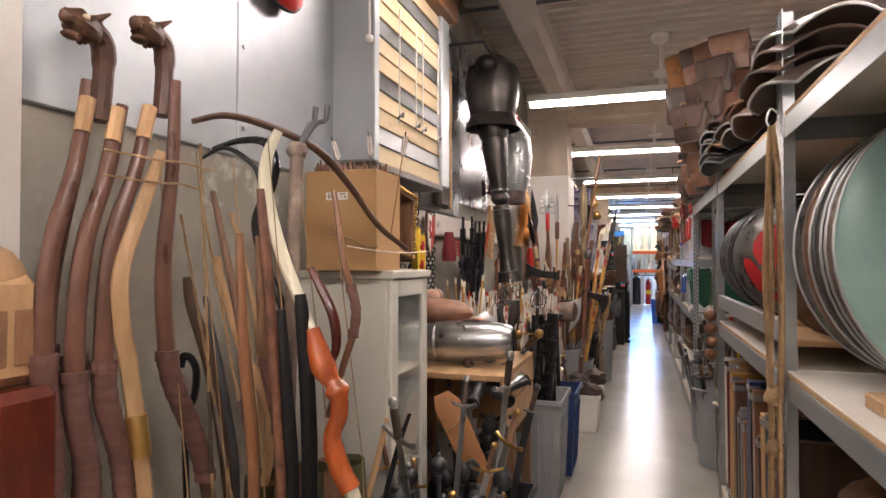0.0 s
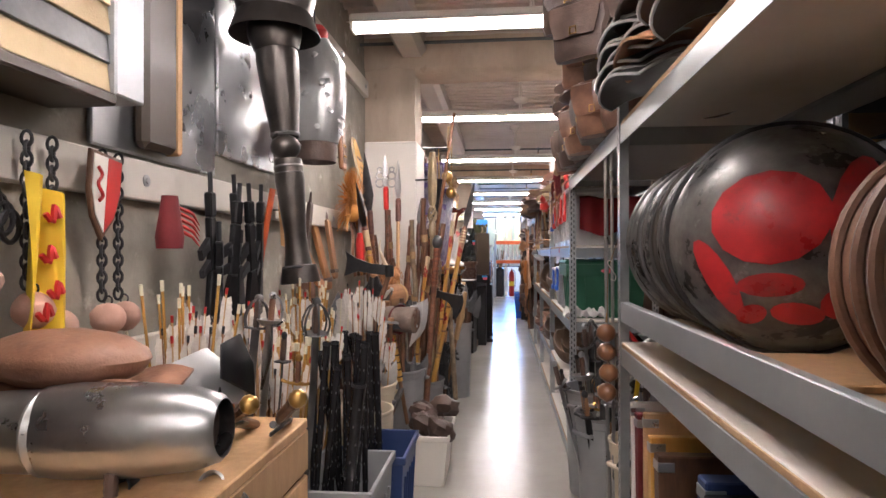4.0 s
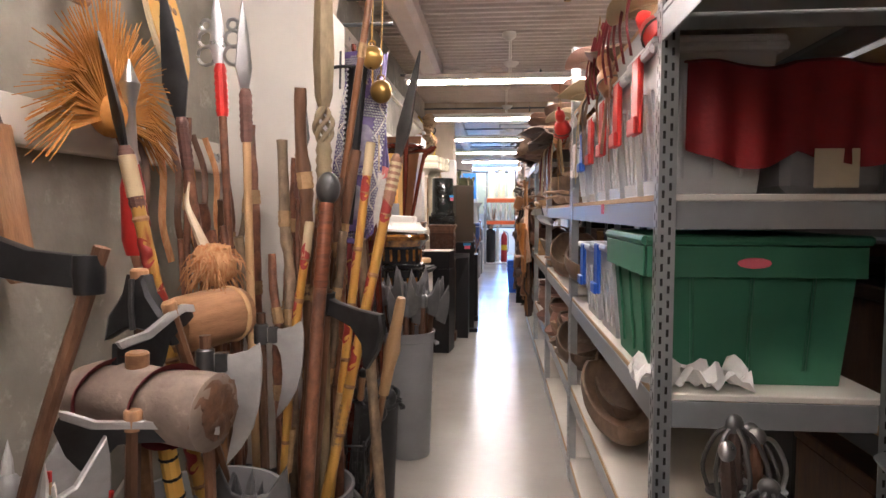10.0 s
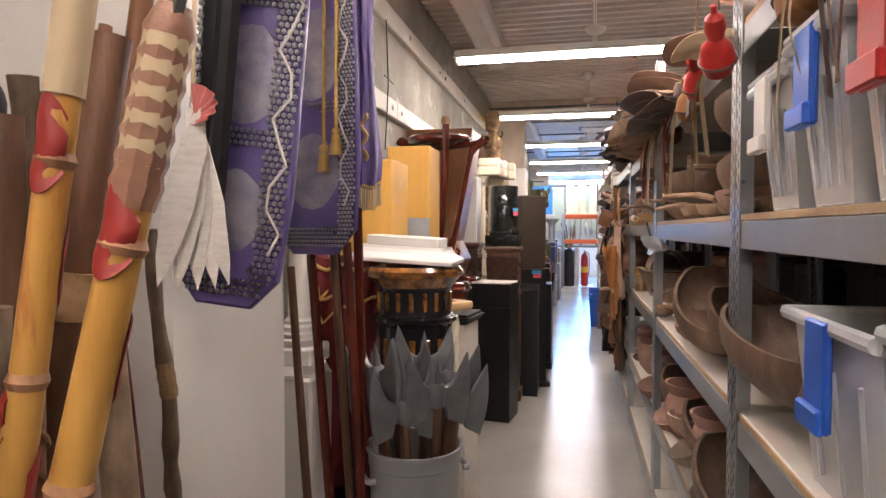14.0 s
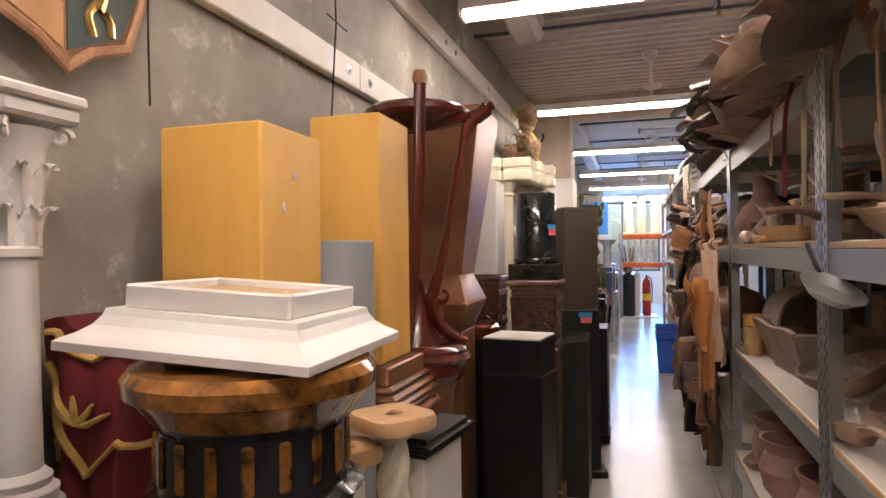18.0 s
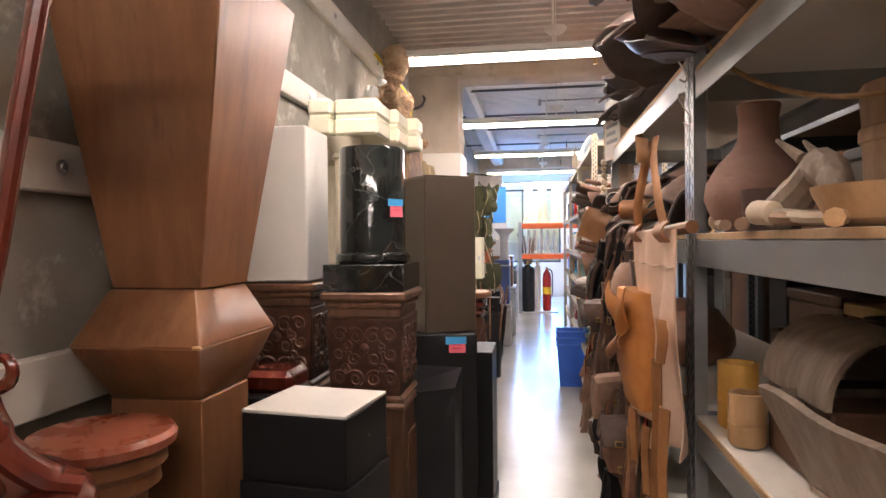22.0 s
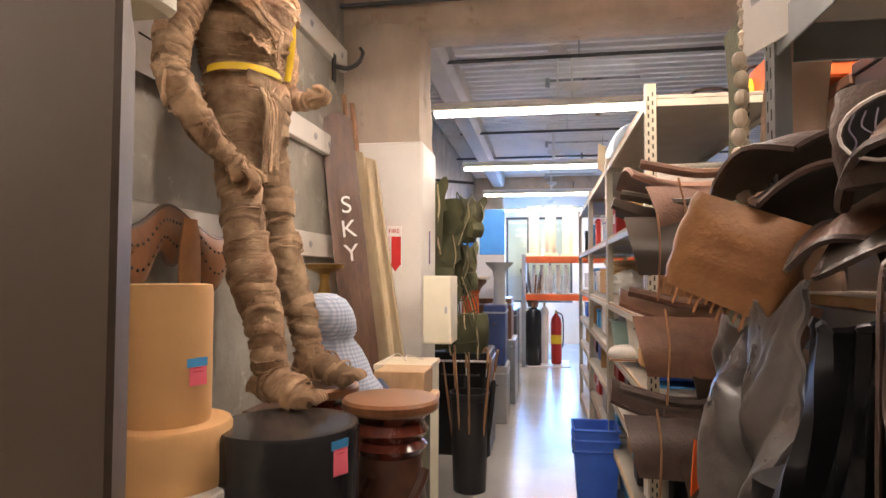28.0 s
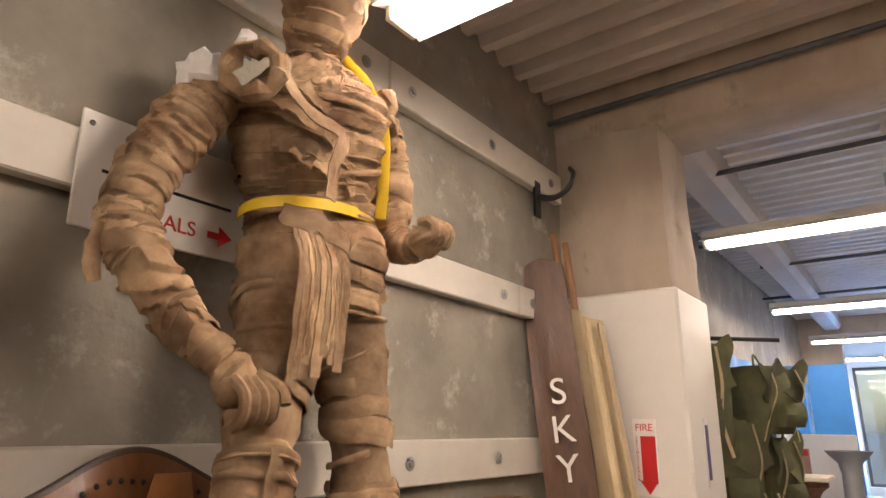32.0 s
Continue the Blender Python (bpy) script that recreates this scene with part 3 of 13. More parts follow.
# white veins in the black marble
nt = M["marble_black"].node_tree
bs = nt.nodes["Principled BSDF"]
src = bs.inputs["Base Color"].links[0].from_socket
tcn, vor, nz, vm = nt.nodes.new("ShaderNodeTexCoord"), nt.nodes.new("ShaderNodeTexVoronoi"), nt.nodes.new("ShaderNodeTexNoise"), nt.nodes.new("ShaderNodeVectorMath")
nz.inputs["Scale"].default_value, nz.inputs["Detail"].default_value = 4, 4
vor.feature = "DISTANCE_TO_EDGE"
vor.inputs["Scale"].default_value = 5.0
vm.operation = "MULTIPLY_ADD"
vm.inputs[1].default_value = (0.42, 0.42, 0.42)
nt.links.new(tcn.outputs["Object"], nz.inputs["Vector"])
nt.links.new(nz.outputs["Color"], vm.inputs[0])
nt.links.new(tcn.outputs["Object"], vm.inputs[2])
nt.links.new(vm.outputs[0], vor.inputs["Vector"])
rmp = nt.nodes.new("ShaderNodeValToRGB")
rmp.color_ramp.elements[0].position, rmp.color_ramp.elements[1].position = 0.0, 0.009
rmp.color_ramp.elements[0].color, rmp.color_ramp.elements[1].color = (0.32, 0.33, 0.32, 1), (0, 0, 0, 1)
nt.links.new(vor.outputs["Distance"], rmp.inputs[0])
mul = nt.nodes.new("ShaderNodeMath")
mul.operation = "MULTIPLY"
nt.links.new(rmp.outputs[0], mul.inputs[0])
nt.links.new(nz.outputs["Fac"], mul.inputs[1])
mx = nt.nodes.new("ShaderNodeMix")
mx.data_type = "RGBA"
nt.links.new(mul.outputs[0], mx.inputs[0])
nt.links.new(src, mx.inputs[6])
mx.inputs[7].default_value = (0.62, 0.64, 0.6, 1)
nt.links.new(mx.outputs[2], bs.inputs["Base Color"])


def words(text, size, m, material, parent, name="lettering", depth=0.0008):
    """Raised lettering in the built-in font, lying in x, z and facing -y."""
    cu = bpy.data.curves.new(name, "FONT")
    cu.body, cu.size, cu.extrude, cu.align_x, cu.align_y = text, size, depth, "CENTER", "CENTER"
    tmp = bpy.data.objects.new(name, cu)
    scene.collection.objects.link(tmp)
    bpy.context.view_layer.update()
    me = bpy.data.meshes.new_from_object(tmp.evaluated_get(bpy.context.evaluated_depsgraph_get()))
    bpy.data.objects.remove(tmp)
    me.materials.clear()
    me.materials.append(material)
    ob = new(name, me)
    ob.parent = parent
    ob.matrix_basis = m @ pose(0, 0, 0, 90, 0, 0)
    return ob

# ---- setting ----
X1, Y0, Y1, TOP = 3.3, -3.2, 27.0, 3.55


def setting(name, g, m, label, category="structure", smooth=0.6):
    return solo(name, g, m, label, category, kind="structure", smooth=smooth)


setting("floor", G().box(WALL - 0.3, X1 + 0.3, Y0 - 0.3, Y1 + 0.3, -0.15, 0.0, 0.0), M["floor"], "polished pale grey concrete floor of the store room", "floor")
setting("wall_left", G().box(WALL - 0.25, WALL, Y0 - 0.3, Y1 + 0.3, 0, TOP + 0.3, 0.0), M["concrete_wall"], "stained grey-green concrete wall", "wall")
setting("wall_right", G().box(X1, X1 + 0.25, Y0 - 0.3, Y1 + 0.3, 0, TOP + 0.3, 0.0), M["concrete_wall"], "plain concrete wall behind the racks", "wall")
setting("wall_back", G().box(WALL, X1, Y0 - 0.25, Y0, 0, TOP + 0.3, 0.0), M["concrete_wall"], "plain concrete wall at the start of the aisle", "wall")
# end wall with a wide window opening
WX0, WX1, WZ0, WZ1 = -0.85, 0.72, 0.95, 3.0
g = G()
g.box(WALL, WX0, Y1, Y1 + 0.25, 0, TOP + 0.3, 0).box(WX1, X1, Y1, Y1 + 0.25, 0, TOP + 0.3, 0)
g.box(WX0, WX1, Y1, Y1 + 0.25, 0, WZ0, 0).box(WX0, WX1, Y1, Y1 + 0.25, WZ1, TOP + 0.3, 0)
setting("wall_end", g, M["white_paint"], "pale painted end wall with a tall window opening", "wall")
win = thing("window_1", "tall steel-framed window with bright daylight behind it", "window", Matrix.Translation((0, Y1 + 0.1, 0)), kind="structure")
g = G()
for x in (WX0, WX1 - 0.05):
    g.box(x, x + 0.05, 0, 0.06, WZ0, WZ1)
for z in (WZ0, WZ1 - 0.05):
    g.box(WX0 + 0.05, WX1 - 0.05, 0.002, 0.058, z, z + 0.05)
part("window_frame", g, M["rack_dark"], win)
for i in range(1, 3):
    x = WX0 + (WX1 - WX0) * i / 3
    part("mullion", G().box(x - 0.02, x + 0.02, 0.004, 0.055, WZ0 + 0.05, WZ1 - 0.05), M["rack_dark"], win)
for i in range(3):
    xa, xb = WX0 + (WX1 - WX0) * i / 3, WX0 + (WX1 - WX0) * (i + 1) / 3
    p = part("pane", G().box(xa + 0.03, xb - 0.03, 0.025, 0.031, WZ0 + 0.05, WZ1 - 0.05, 0), M["window_glass"], win)
    p.visible_shadow = False
lamp = new("window_daylight", bpy.data.lights.new("window_daylight", "AREA"))
lamp.data.shape, lamp.data.size, lamp.data.size_y, lamp.data.energy, lamp.data.color = "RECTANGLE", WX1 - WX0, WZ1 - WZ0, SKY_WINDOW, (0.15, 0.42, 1.0)
lamp.matrix_basis = look(((WX0 + WX1) / 2, Y1 - 0.03, (WZ0 + WZ1) / 2), ((WX0 + WX1) / 2, 0, 0.8))
setting("ground", G().box(-300, 300, Y1 + 0.3, 600, -0.3, -0.15, 0), M["concrete_wall"], "pale paved yard outside the window", "ground")

# corrugated ceiling deck: ridges run across the aisle
vs, fs, k = [], [], 0
y = Y0
prof = []
while y < 16.35:
    for dy, dz in ((0, 0), (0.05, 0), (0.075, 0.05), (0.125, 0.05)):
        prof.append((y + dy, TOP + dz))
    y += 0.15
g = G()
for py, pz in prof:
    vs += [(WALL, py, pz), (X1, py, pz)]
fs = [(2 * i, 2 * i + 1, 2 * i + 3, 2 * i + 2) for i in range(len(prof) - 1)]
g.add(vs, fs)
g.box(WALL, X1, Y0, Y1, TOP + 0.09, TOP + 0.25, 0)
setting("ceiling", g, M["deck"], "painted corrugated steel ceiling deck", "ceiling", smooth=0.2)
prof2 = [(py + 16.35 - Y0 + 0.15, pz) for py, pz in prof if py + 16.5 - Y0 < Y1]
g = G().add([(x, py, pz) for py, pz in prof2 for x in (WALL, X1)], [(2 * i, 2 * i + 1, 2 * i + 3, 2 * i + 2) for i in range(len(prof2) - 1)])
setting("ceiling_far", g, M["deck_white"], "whitish corrugated steel ceiling deck past the second column", "ceiling", smooth=0.2)
LIGHT_Y = (-2.7, 0.1, 2.92, 5.74, 8.55, 11.65, 14.5, 17.35, 20.15, 22.9, 25.6)
for y0, y1 in ((-1.2, -0.6), (7.45, 8.02), (16.1, 16.62), (24.4, 24.92)):
    vs, fs = [], []
    zb = 3.30 if y0 == 16.1 else 3.24
    ring = [(y0, TOP + 0.05), (y0 + 0.02, zb + 0.04), (y0 + 0.08, zb), (y1 - 0.08, zb), (y1 - 0.02, zb + 0.04), (y1, TOP + 0.05)]
    n = 40
    for i in range(n + 1):
        x = WALL + (X1 - WALL) * i / n
        for yy, zz in ring:
            d = 0.018 * noise.noise(Vector((x * 3, yy * 6, zz * 6)))
            vs.append((x, yy + d, zz + d))
    for i in range(n):
        for k in range(5):
            fs.append((i * 6 + k, i * 6 + k + 1, i * 6 + k + 7, i * 6 + k + 6))
    setting("ceiling_beam", G().add(vs, fs), M["column"], "rough concrete beam across the ceiling", "beam", smooth=1.0)
for i, y in enumerate(LIGHT_Y[:-1]):
    ym = y + 1.55
    p = setting("conduit", G().tube([(WALL, ym, 3.44), (X1, ym, 3.44)], 0.016, 8), M["rack_dark"], "thin black sprinkler pipe across the ceiling", "pipe")
    hd = thing("sprinkler", "small pendant sprinkler head on a black pipe", "sprinkler", Matrix.Translation((0.62, ym - 0.3, 3.30)), group="ceiling sprinklers")
    part("drop_pipe", G().tube([(0, 0.3, 0.14), (0, 0.05, 0.13), (0, 0, 0.10), (0, 0, 0.02)], 0.012, 8), M["rack_dark"], hd)
    part("deflector", G().lathe([(0.008, -0.03), (0.03, -0.028), (0.03, -0.022), (0.012, -0.01), (0.014, 0.02)], 12), M["brass"], hd)
# long ledges and pipe on the wall
for z0, z1, ya, yb, name in ((1.10, 1.24, 3.3, 5.74, "rail"), (1.12, 1.28, 9.75, 11.75, "rail"), (1.72, 1.86, 2.6, 16.08, "rail"), (2.36, 2.49, 8.3, 16.08, "rail"), (2.99, 3.14, 5.0, 16.08, "rail")):
    yy = ya
    n = 0
    while yy < yb - 0.05:
        ye = min(yy + 2.44, yb)
        if not (7.3 < yy < 8.05):
            segs = [(yy, ye)] if ye <= 7.44 or yy >= 8.0 else [(yy, 7.44), (8.02, ye)]
            for a, b in segs:
                t = thing("wall_rail", "white painted timber rail screwed to the wall", "rail", group="wall rails", kind="structure")
                part("plank", G().box(WALL, WALL + 0.045, a + 0.003, b - 0.003, z0, z1, 0.005), M["rail_white"], t)
                for q in (a + 0.12, (a + b) / 2, b - 0.12):
                    part("bolt", G().lathe([(0.022, 0), (0.022, 0.003), (0.012, 0.005), (0.01, 0.01)], 10, pose(WALL + 0.045, q, (z0 + z1) / 2, 0, 90, 0)), M["steel"], t)
        yy = ye
for ya, yb in ((-3.0, 7.44), (8.04, 13.3), (16.64, 24.39)):
    g = G().prism([(-0.98, TOP + 0.04), (-0.98, 3.42), (-0.93, 3.36), (-0.76, 3.36), (-0.71, 3.42), (-0.71, TOP + 0.04)], yb - ya, Matrix.Translation((0, ya, 0)))
    setting("ceiling_girder", g, M["deck"], "painted girder along the ceiling above the wall", "beam")
# columns with boxed lower part
for y0, y1, xr, zt in ((7.46, 8.0, -0.80, 2.58), (16.1, 16.6, -0.735, 2.51), (24.4, 24.9, -0.73, 2.5)):
    g = G()
    n = 14
    for k in range(1):
        zs = [zt - 0.4 + i * (TOP + 0.2 - zt + 0.4) / n for i in range(n + 1)]
        vs, fs = [], []
        xr2 = xr - 0.03
        per = [(WALL - 0.05 + (xr2 - WALL + 0.05) * i / 8, y0 + 0.03) for i in range(9)] + [(xr2, y0 + 0.03 + (y1 - y0 - 0.06) * i / 8) for i in range(1, 9)] + [(WALL - 0.05, y1 - 0.03)]
        for z in zs:
            for (px_, py_) in per:
                d = 0.022 * noise.noise(Vector((px_ * 7, py_ * 7, z * 2.2))) + 0.010 * noise.noise(Vector((px_ * 23, py_ * 23, z * 15)))
                vs.append((px_ + (d if px_ > WALL else 0), py_ + d, z))
        q = len(per)
        for a in range(n):
            for b in range(q - 1):
                fs.append((a * q + b, a * q + b + 1, (a + 1) * q + b + 1, (a + 1) * q + b))
        g.add(vs, fs)
    col = setting("column", g, M["column"], "rough concrete column with a white boxed lower part", "column", smooth=1.2)
    part("casing", G().box(WALL, xr, y0, y1, 0, zt, 0.012), M["white_paint"], col)
# pale metal sheets at the start of the left wall
for i in range(4):
    ya = -1.9 + i * 1.22
    g = G().box(WALL, WALL + 0.012, ya + 0.002, ya + 1.218, 1.9, 3.2, 0.004)
    s = setting("wall_panel", g, M["sheet_metal"], "pale blue-grey metal wall panel", "wall panel")
    for q in range(5):
        part("rivet", G().ball(0.008, Matrix.Translation((WALL + 0.013, ya + 0.03, 2.0 + q * 0.28)), 8, 5), M["steel"], s)

# ---- fluorescent lights ----
fl = None
for i, y in enumerate(LIGHT_Y):
    xl = -1.0 if i not in (7,) else -0.9
    m = Matrix.Translation((xl, y, 3.0))
    if fl is None:
        fl = thing("ceiling_light", "long white fluorescent strip light hung under a ceiling beam", "light", m, group="strip lights")
        part("housing", G().box(0, 2.44, -0.055, 0.055, 0.045, 0.10, 0.012), M["white_paint"], fl)
        part("reflector", G().prism([(-0.11, 0.022), (-0.105, 0.018), (-0.05, 0.040), (0.05, 0.040), (0.105, 0.018), (0.11, 0.022), (0.056, 0.0445), (-0.056, 0.0445)], 2.44, pose(0, 0, 0, 0, 0, -90)), M["white_paint"], fl)
        for s in (-0.03, 0.03):
            part("lamp_tube", G().tube([(0.04, s, 0.012), (2.40, s, 0.012)], 0.019, 10), M["tube_light"], fl)
        for x in (0.01, 2.41):
            part("lamp_socket", G().box(x, x + 0.022, -0.06, 0.06, -0.01, 0.045, 0.004), M["white_paint"], fl)
        for x in (1.2,):
            part("stem", G().tube([(x, 0, 0.095), (x, 0, 0.50)], 0.007, 8), M["white_paint"], fl)
            part("canopy", G().lathe([(0.02, 0.165), (0.06, 0.18), (0.085, 0.205), (0.09, 0.22)], 18, Matrix.Translation((x, 0, 0))), M["white_paint"], fl)
    else:
        copy_thing(fl, m)

# ---- racks ----
SLOTS = {}


def post(parent, x, y, h, mt, sx=1, sy=1, w=0.045):
    """An upright of slotted angle: two thin flanges with a row of slots in each."""
    g = G()
    g.box(min(x, x + sx * w), max(x, x + sx * w), y, y + sy * 0.003 if sy > 0 else y, 0, h, 0.0) if sy > 0 else g.box(min(x, x + sx * w), max(x, x + sx * w), y - 0.003, y, 0, h, 0.0)
    ya, yb = sorted((y + sy * 0.003, y + sy * w))
    xa, xb = sorted((x, x + sx * 0.003))
    g.box(xa, xb, ya, yb, 0, h, 0.0)
    p = part("post", g, mt, parent, smooth=0)
    k = G()
    z = 0.06
    while z < h - 0.03:
        for o in (0.012, 0.03):
            zz = z + (0.019 if o > 0.02 else 0)
            cx = x + sx * o
            yo = y - sy * 0.0006
            k.add([(cx - 0.0035, yo, zz - 0.010), (cx + 0.0035, yo, zz - 0.010), (cx + 0.0035, yo, zz + 0.010), (cx - 0.0035, yo, zz + 0.010)], [(0, 1, 2, 3)])
            cy = y + sy * o
            xo = x - sx * 0.0006
            k.add([(xo, cy - 0.0035, zz - 0.010), (xo, cy + 0.0035, zz - 0.010), (xo, cy + 0.0035, zz + 0.010), (xo, cy - 0.0035, zz + 0.010)], [(0, 1, 2, 3)])
        z += 0.0381
    part("perforation", k, M["ink"], p, smooth=0)


def rack(y0, y1, levels, h, x0=RX, x1=1.08, mt="rack_grey", pm="rack_galv", board="board_white", label="grey steel shelving rack with slotted posts and chipboard shelves", bh=0.07):
    r = thing("shelving_rack", label, "rack", group="aisle racks")
    for x, sx in ((x0, 1), (x1, -1)):
        for y, sy in ((y0, 1), (y1, -1)):
            post(r, x, y, h, M[pm], sx, sy)
    for z in levels:
        b = part("shelf", G().box(x0 + 0.012, x1 - 0.012, y0 + 0.006, y1 - 0.006, z - 0.018, z, 0.003), M[board], r, "pale chipboard shelf")
        part("edge_strip", G().box(x0 + 0.006, x0 + 0.0115, y0 + 0.05, y1 - 0.05, z - 0.017, z - 0.001, 0.001), M["chipboard"], b)
        for x, s in ((x0 + 0.004, 1), (x1 - 0.004, -1)):
            g = G()
            xa, xb = sorted((x, x + s * 0.004))
            g.box(xa, xb, y0 + 0.047, y1 - 0.047, z - 0.02 - bh, z - 0.019, 0.001)
            xa, xb = sorted((x + s * 0.0045, x + s * 0.03))
            g.box(xa, xb, y0 + 0.047, y1 - 0.047, z - 0.024, z - 0.0195, 0.001)
            part("beam", g, M[mt], r, smooth=0)
        for y, s in ((y0 + 0.004, 1), (y1 - 0.004, -1)):
            ya, yb = sorted((y, y + s * 0.004))
            part("side_beam", G().box(x0 + 0.047, x1 - 0.047, ya, yb, z - 0.02 - bh, z - 0.019, 0.001), M[mt], r, smooth=0)
    return r


rack(0.58, 2.41, (0.12, 0.60, 1.17, 2.06), 2.42)
rack(2.42, 4.33, (0.12, 1.17, 2.06), 2.42)
gb = setting("guard_beam", G().box(RX + 0.003, RX + 0.008, 2.468, 4.283, 1.257, 1.335, 0.001).box(RX + 0.009, RX + 0.035, 2.468, 4.283, 1.33, 1.335, 0.001), M["rack_grey"], "grey steel beam guarding the shield shelf", "beam", smooth=0)
part("plank", G().box(RX + 0.05, 1.06, 2.47, 4.28, 1.245, 1.27, 0.004), M["light_wood"], gb)
rack(6.18, 8.08, (0.12, 0.55, 1.06, 1.585, 2.09), 2.45, mt="rack_grey")
rack(8.09, 9.82, (0.12, 0.55, 1.07, 1.585, 2.08), 2.45)
rack(9.83, 11.45, (0.12, 0.55, 1.075, 1.59, 2.05), 2.45)
rack(11.46, 13.3, (0.12, 0.60, 1.10, 1.59, 2.10), 2.45)
for a, b in ((14.85, 16.6), (16.62, 18.4), (18.42, 20.2)):
    rack(a, b, (0.12, 0.48, 0.80, 1.10, 1.43, 1.88, 2.40), 2.45, 0.50, 1.1, "rack_cream", "rack_cream", "shelf_tan", "cream slotted-angle rack with many shelves", 0.03)
# racks that stand back to back with the aisle racks
for a, b in ((0.4, 2.3), (2.32, 4.2), (4.22, 6.1), (6.2, 8.05), (8.1, 9.8), (9.85, 11.4), (11.5, 13.3), (13.4, 15.2)):
    rack(a, b, (0.12, 0.85, 1.55, 2.15), 2.45, 1.25, 1.95, "rack_dark", "rack_dark", "chipboard", "dark steel rack standing behind the aisle racks")

# ---- plinths, columns and figures along the left wall ----
def taper(x0, x1, y0, y1, z0, z1, k=0.0, b=0.004, ky=None):
    """A box whose top is wider (k > 0) or narrower than its foot by k on every side."""
    g = G().box(x0, x1, y0, y1, z0, z1, b)
    ky = k if ky is None else ky
    cx, cy = (x0 + x1) / 2, (y0 + y1) / 2
    out = []
    for x, y, z in g.v:
        s = (z - z0) / (z1 - z0)
        out.append((x + (k if x > cx else -k) * s, y + (ky if y > cy else -ky) * s, z))
    g.v = out
    return g


def turned(m, x, y, rz):
    """m's box turned about the vertical through x, y."""
    return pose(x, y, 0, 0, 0, rz) @ pose(-x, -y, 0)


def note(parent, x, y, z, rz=0, w=0.05, s=1.0):
    """A pink paper note under a strip of blue tape, on the face that looks along -y before the turn rz."""
    m = pose(x, y, z, 0, 0, rz)
    t = thing("paper_note", "pink paper note held by blue masking tape", "note", m, group="pink notes")
    part("note_sheet", G().sheet(lambda u, v: ((u - 0.5) * w, -0.003 - 0.004 * u * (1 - v), (v - 1) * w * 0.85 * s), 4, 4, 0.0006), M["pink"], t)
    part("tape_strip", G().sheet(lambda u, v: ((u - 0.55) * w * 1.25, -0.0045, (v - 0.75) * w * 0.45), 3, 2, 0.0006), M["tape_blue"], t)
    for i in range(2):
        part("ink_bar", G().box(-w * 0.3, w * 0.25, -0.0062, -0.0056, -w * (0.4 + 0.2 * i), -w * (0.36 + 0.2 * i), 0), M["sign_red"], t)
    return t


# white slab on a tortoiseshell drum pedestal
drum = thing("drum_pedestal", "dark tortoiseshell drum pedestal with a gilt fluted band", "pedestal", pose(-0.655, 8.965, 0) @ Matrix.Diagonal((0.83, 0.83, 1.022, 1)))
part("base", G().lathe([(0.27, 0), (0.27, 0.06), (0.24, 0.09), (0.22, 0.12), (0.2, 0.15)], 32), M["tortoise"], drum)
part("barrel", G().lathe([(0.2, 0.15), (0.205, 0.5), (0.205, 0.9), (0.2, 1.1), (0.225, 1.12), (0.228, 1.135), (0.2, 1.15)], 64, squash=(16, 0.028)), M["black_gloss"], drum, "dark varnished barrel with shallow flutes")
for i in range(16):
    a = TAU * (i + 0.5) / 16
    part("gilt_flute", G().box(-0.017, 0.017, -0.004, 0.005, 0.28, 1.05, 0.004, pose(0.199 * math.cos(a), 0.199 * math.sin(a), 0, 0, 0, math.degrees(a) + 90)), M["tortoise"], drum, "mottled gilt flute")
part("band", G().lathe([(0.2, 1.15), (0.197, 1.16), (0.197, 1.25), (0.21, 1.265)], 36), M["black_gloss"], drum)
for i in range(18):
    a = TAU * i / 18
    part("flute", G().box(-0.012, 0.012, -0.006, 0.006, 1.165, 1.245, 0.006, pose(0.199 * math.cos(a), 0.199 * math.sin(a), 0, 0, 0, math.degrees(a) + 90)), M["tortoise"], drum)
part("cap", G().lathe([(0.21, 1.265), (0.235, 1.29), (0.262, 1.31), (0.265, 1.335), (0.25, 1.352), (0.18, 1.356)], 36), M["tortoise"], drum)
slab = thing("plinth_top", "white painted moulded plinth top with a raw chipboard centre", "plinth top", pose(-0.697, 9.0, 1.4025, 0, 3.5, 3) @ Matrix.Diagonal((0.75, 0.82, 0.82, 1)))
part("moulding", G().add(*(lambda pr: ([(sx * (0.31 - o), sy * (0.255 - o), z) for o, z in pr for sx, sy in ((-1, -1), (1, -1), (1, 1), (-1, 1))], [(k * 4 + i, k * 4 + (i + 1) % 4, k * 4 + 4 + (i + 1) % 4, k * 4 + 4 + i) for k in range(len(pr) - 1) for i in range(4)] + [(3, 2, 1, 0), tuple(len(pr) * 4 - 4 + i for i in range(4))]))([(0, 0), (0, 0.018), (0.012, 0.026), (0.03, 0.034), (0.052, 0.05), (0.066, 0.07), (0.07, 0.084), (0.085, 0.084)])), M["white_paint"], slab, smooth=0.3)
for q in ((-0.21, 0.21, -0.165, -0.15), (-0.21, 0.21, 0.15, 0.165), (-0.21, -0.195, -0.149, 0.149), (0.195, 0.21, -0.149, 0.149)):
    part("upstand", G().box(*q, 0.084, 0.135), M["white_paint"], slab)
part("core", G().box(-0.194, 0.194, -0.149, 0.149, 0.084, 0.118), M["chipboard"], slab, "bare chipboard centre")

solo("packing_block", G().box(-0.11, 0.13, -0.15, 0.12, 1.3862, 1.400, 0.004), M["dark_wood"], "dark wooden packing block under the white plinth top", "block", pose(-0.68, 9.0, 0, 0, 0, 20))
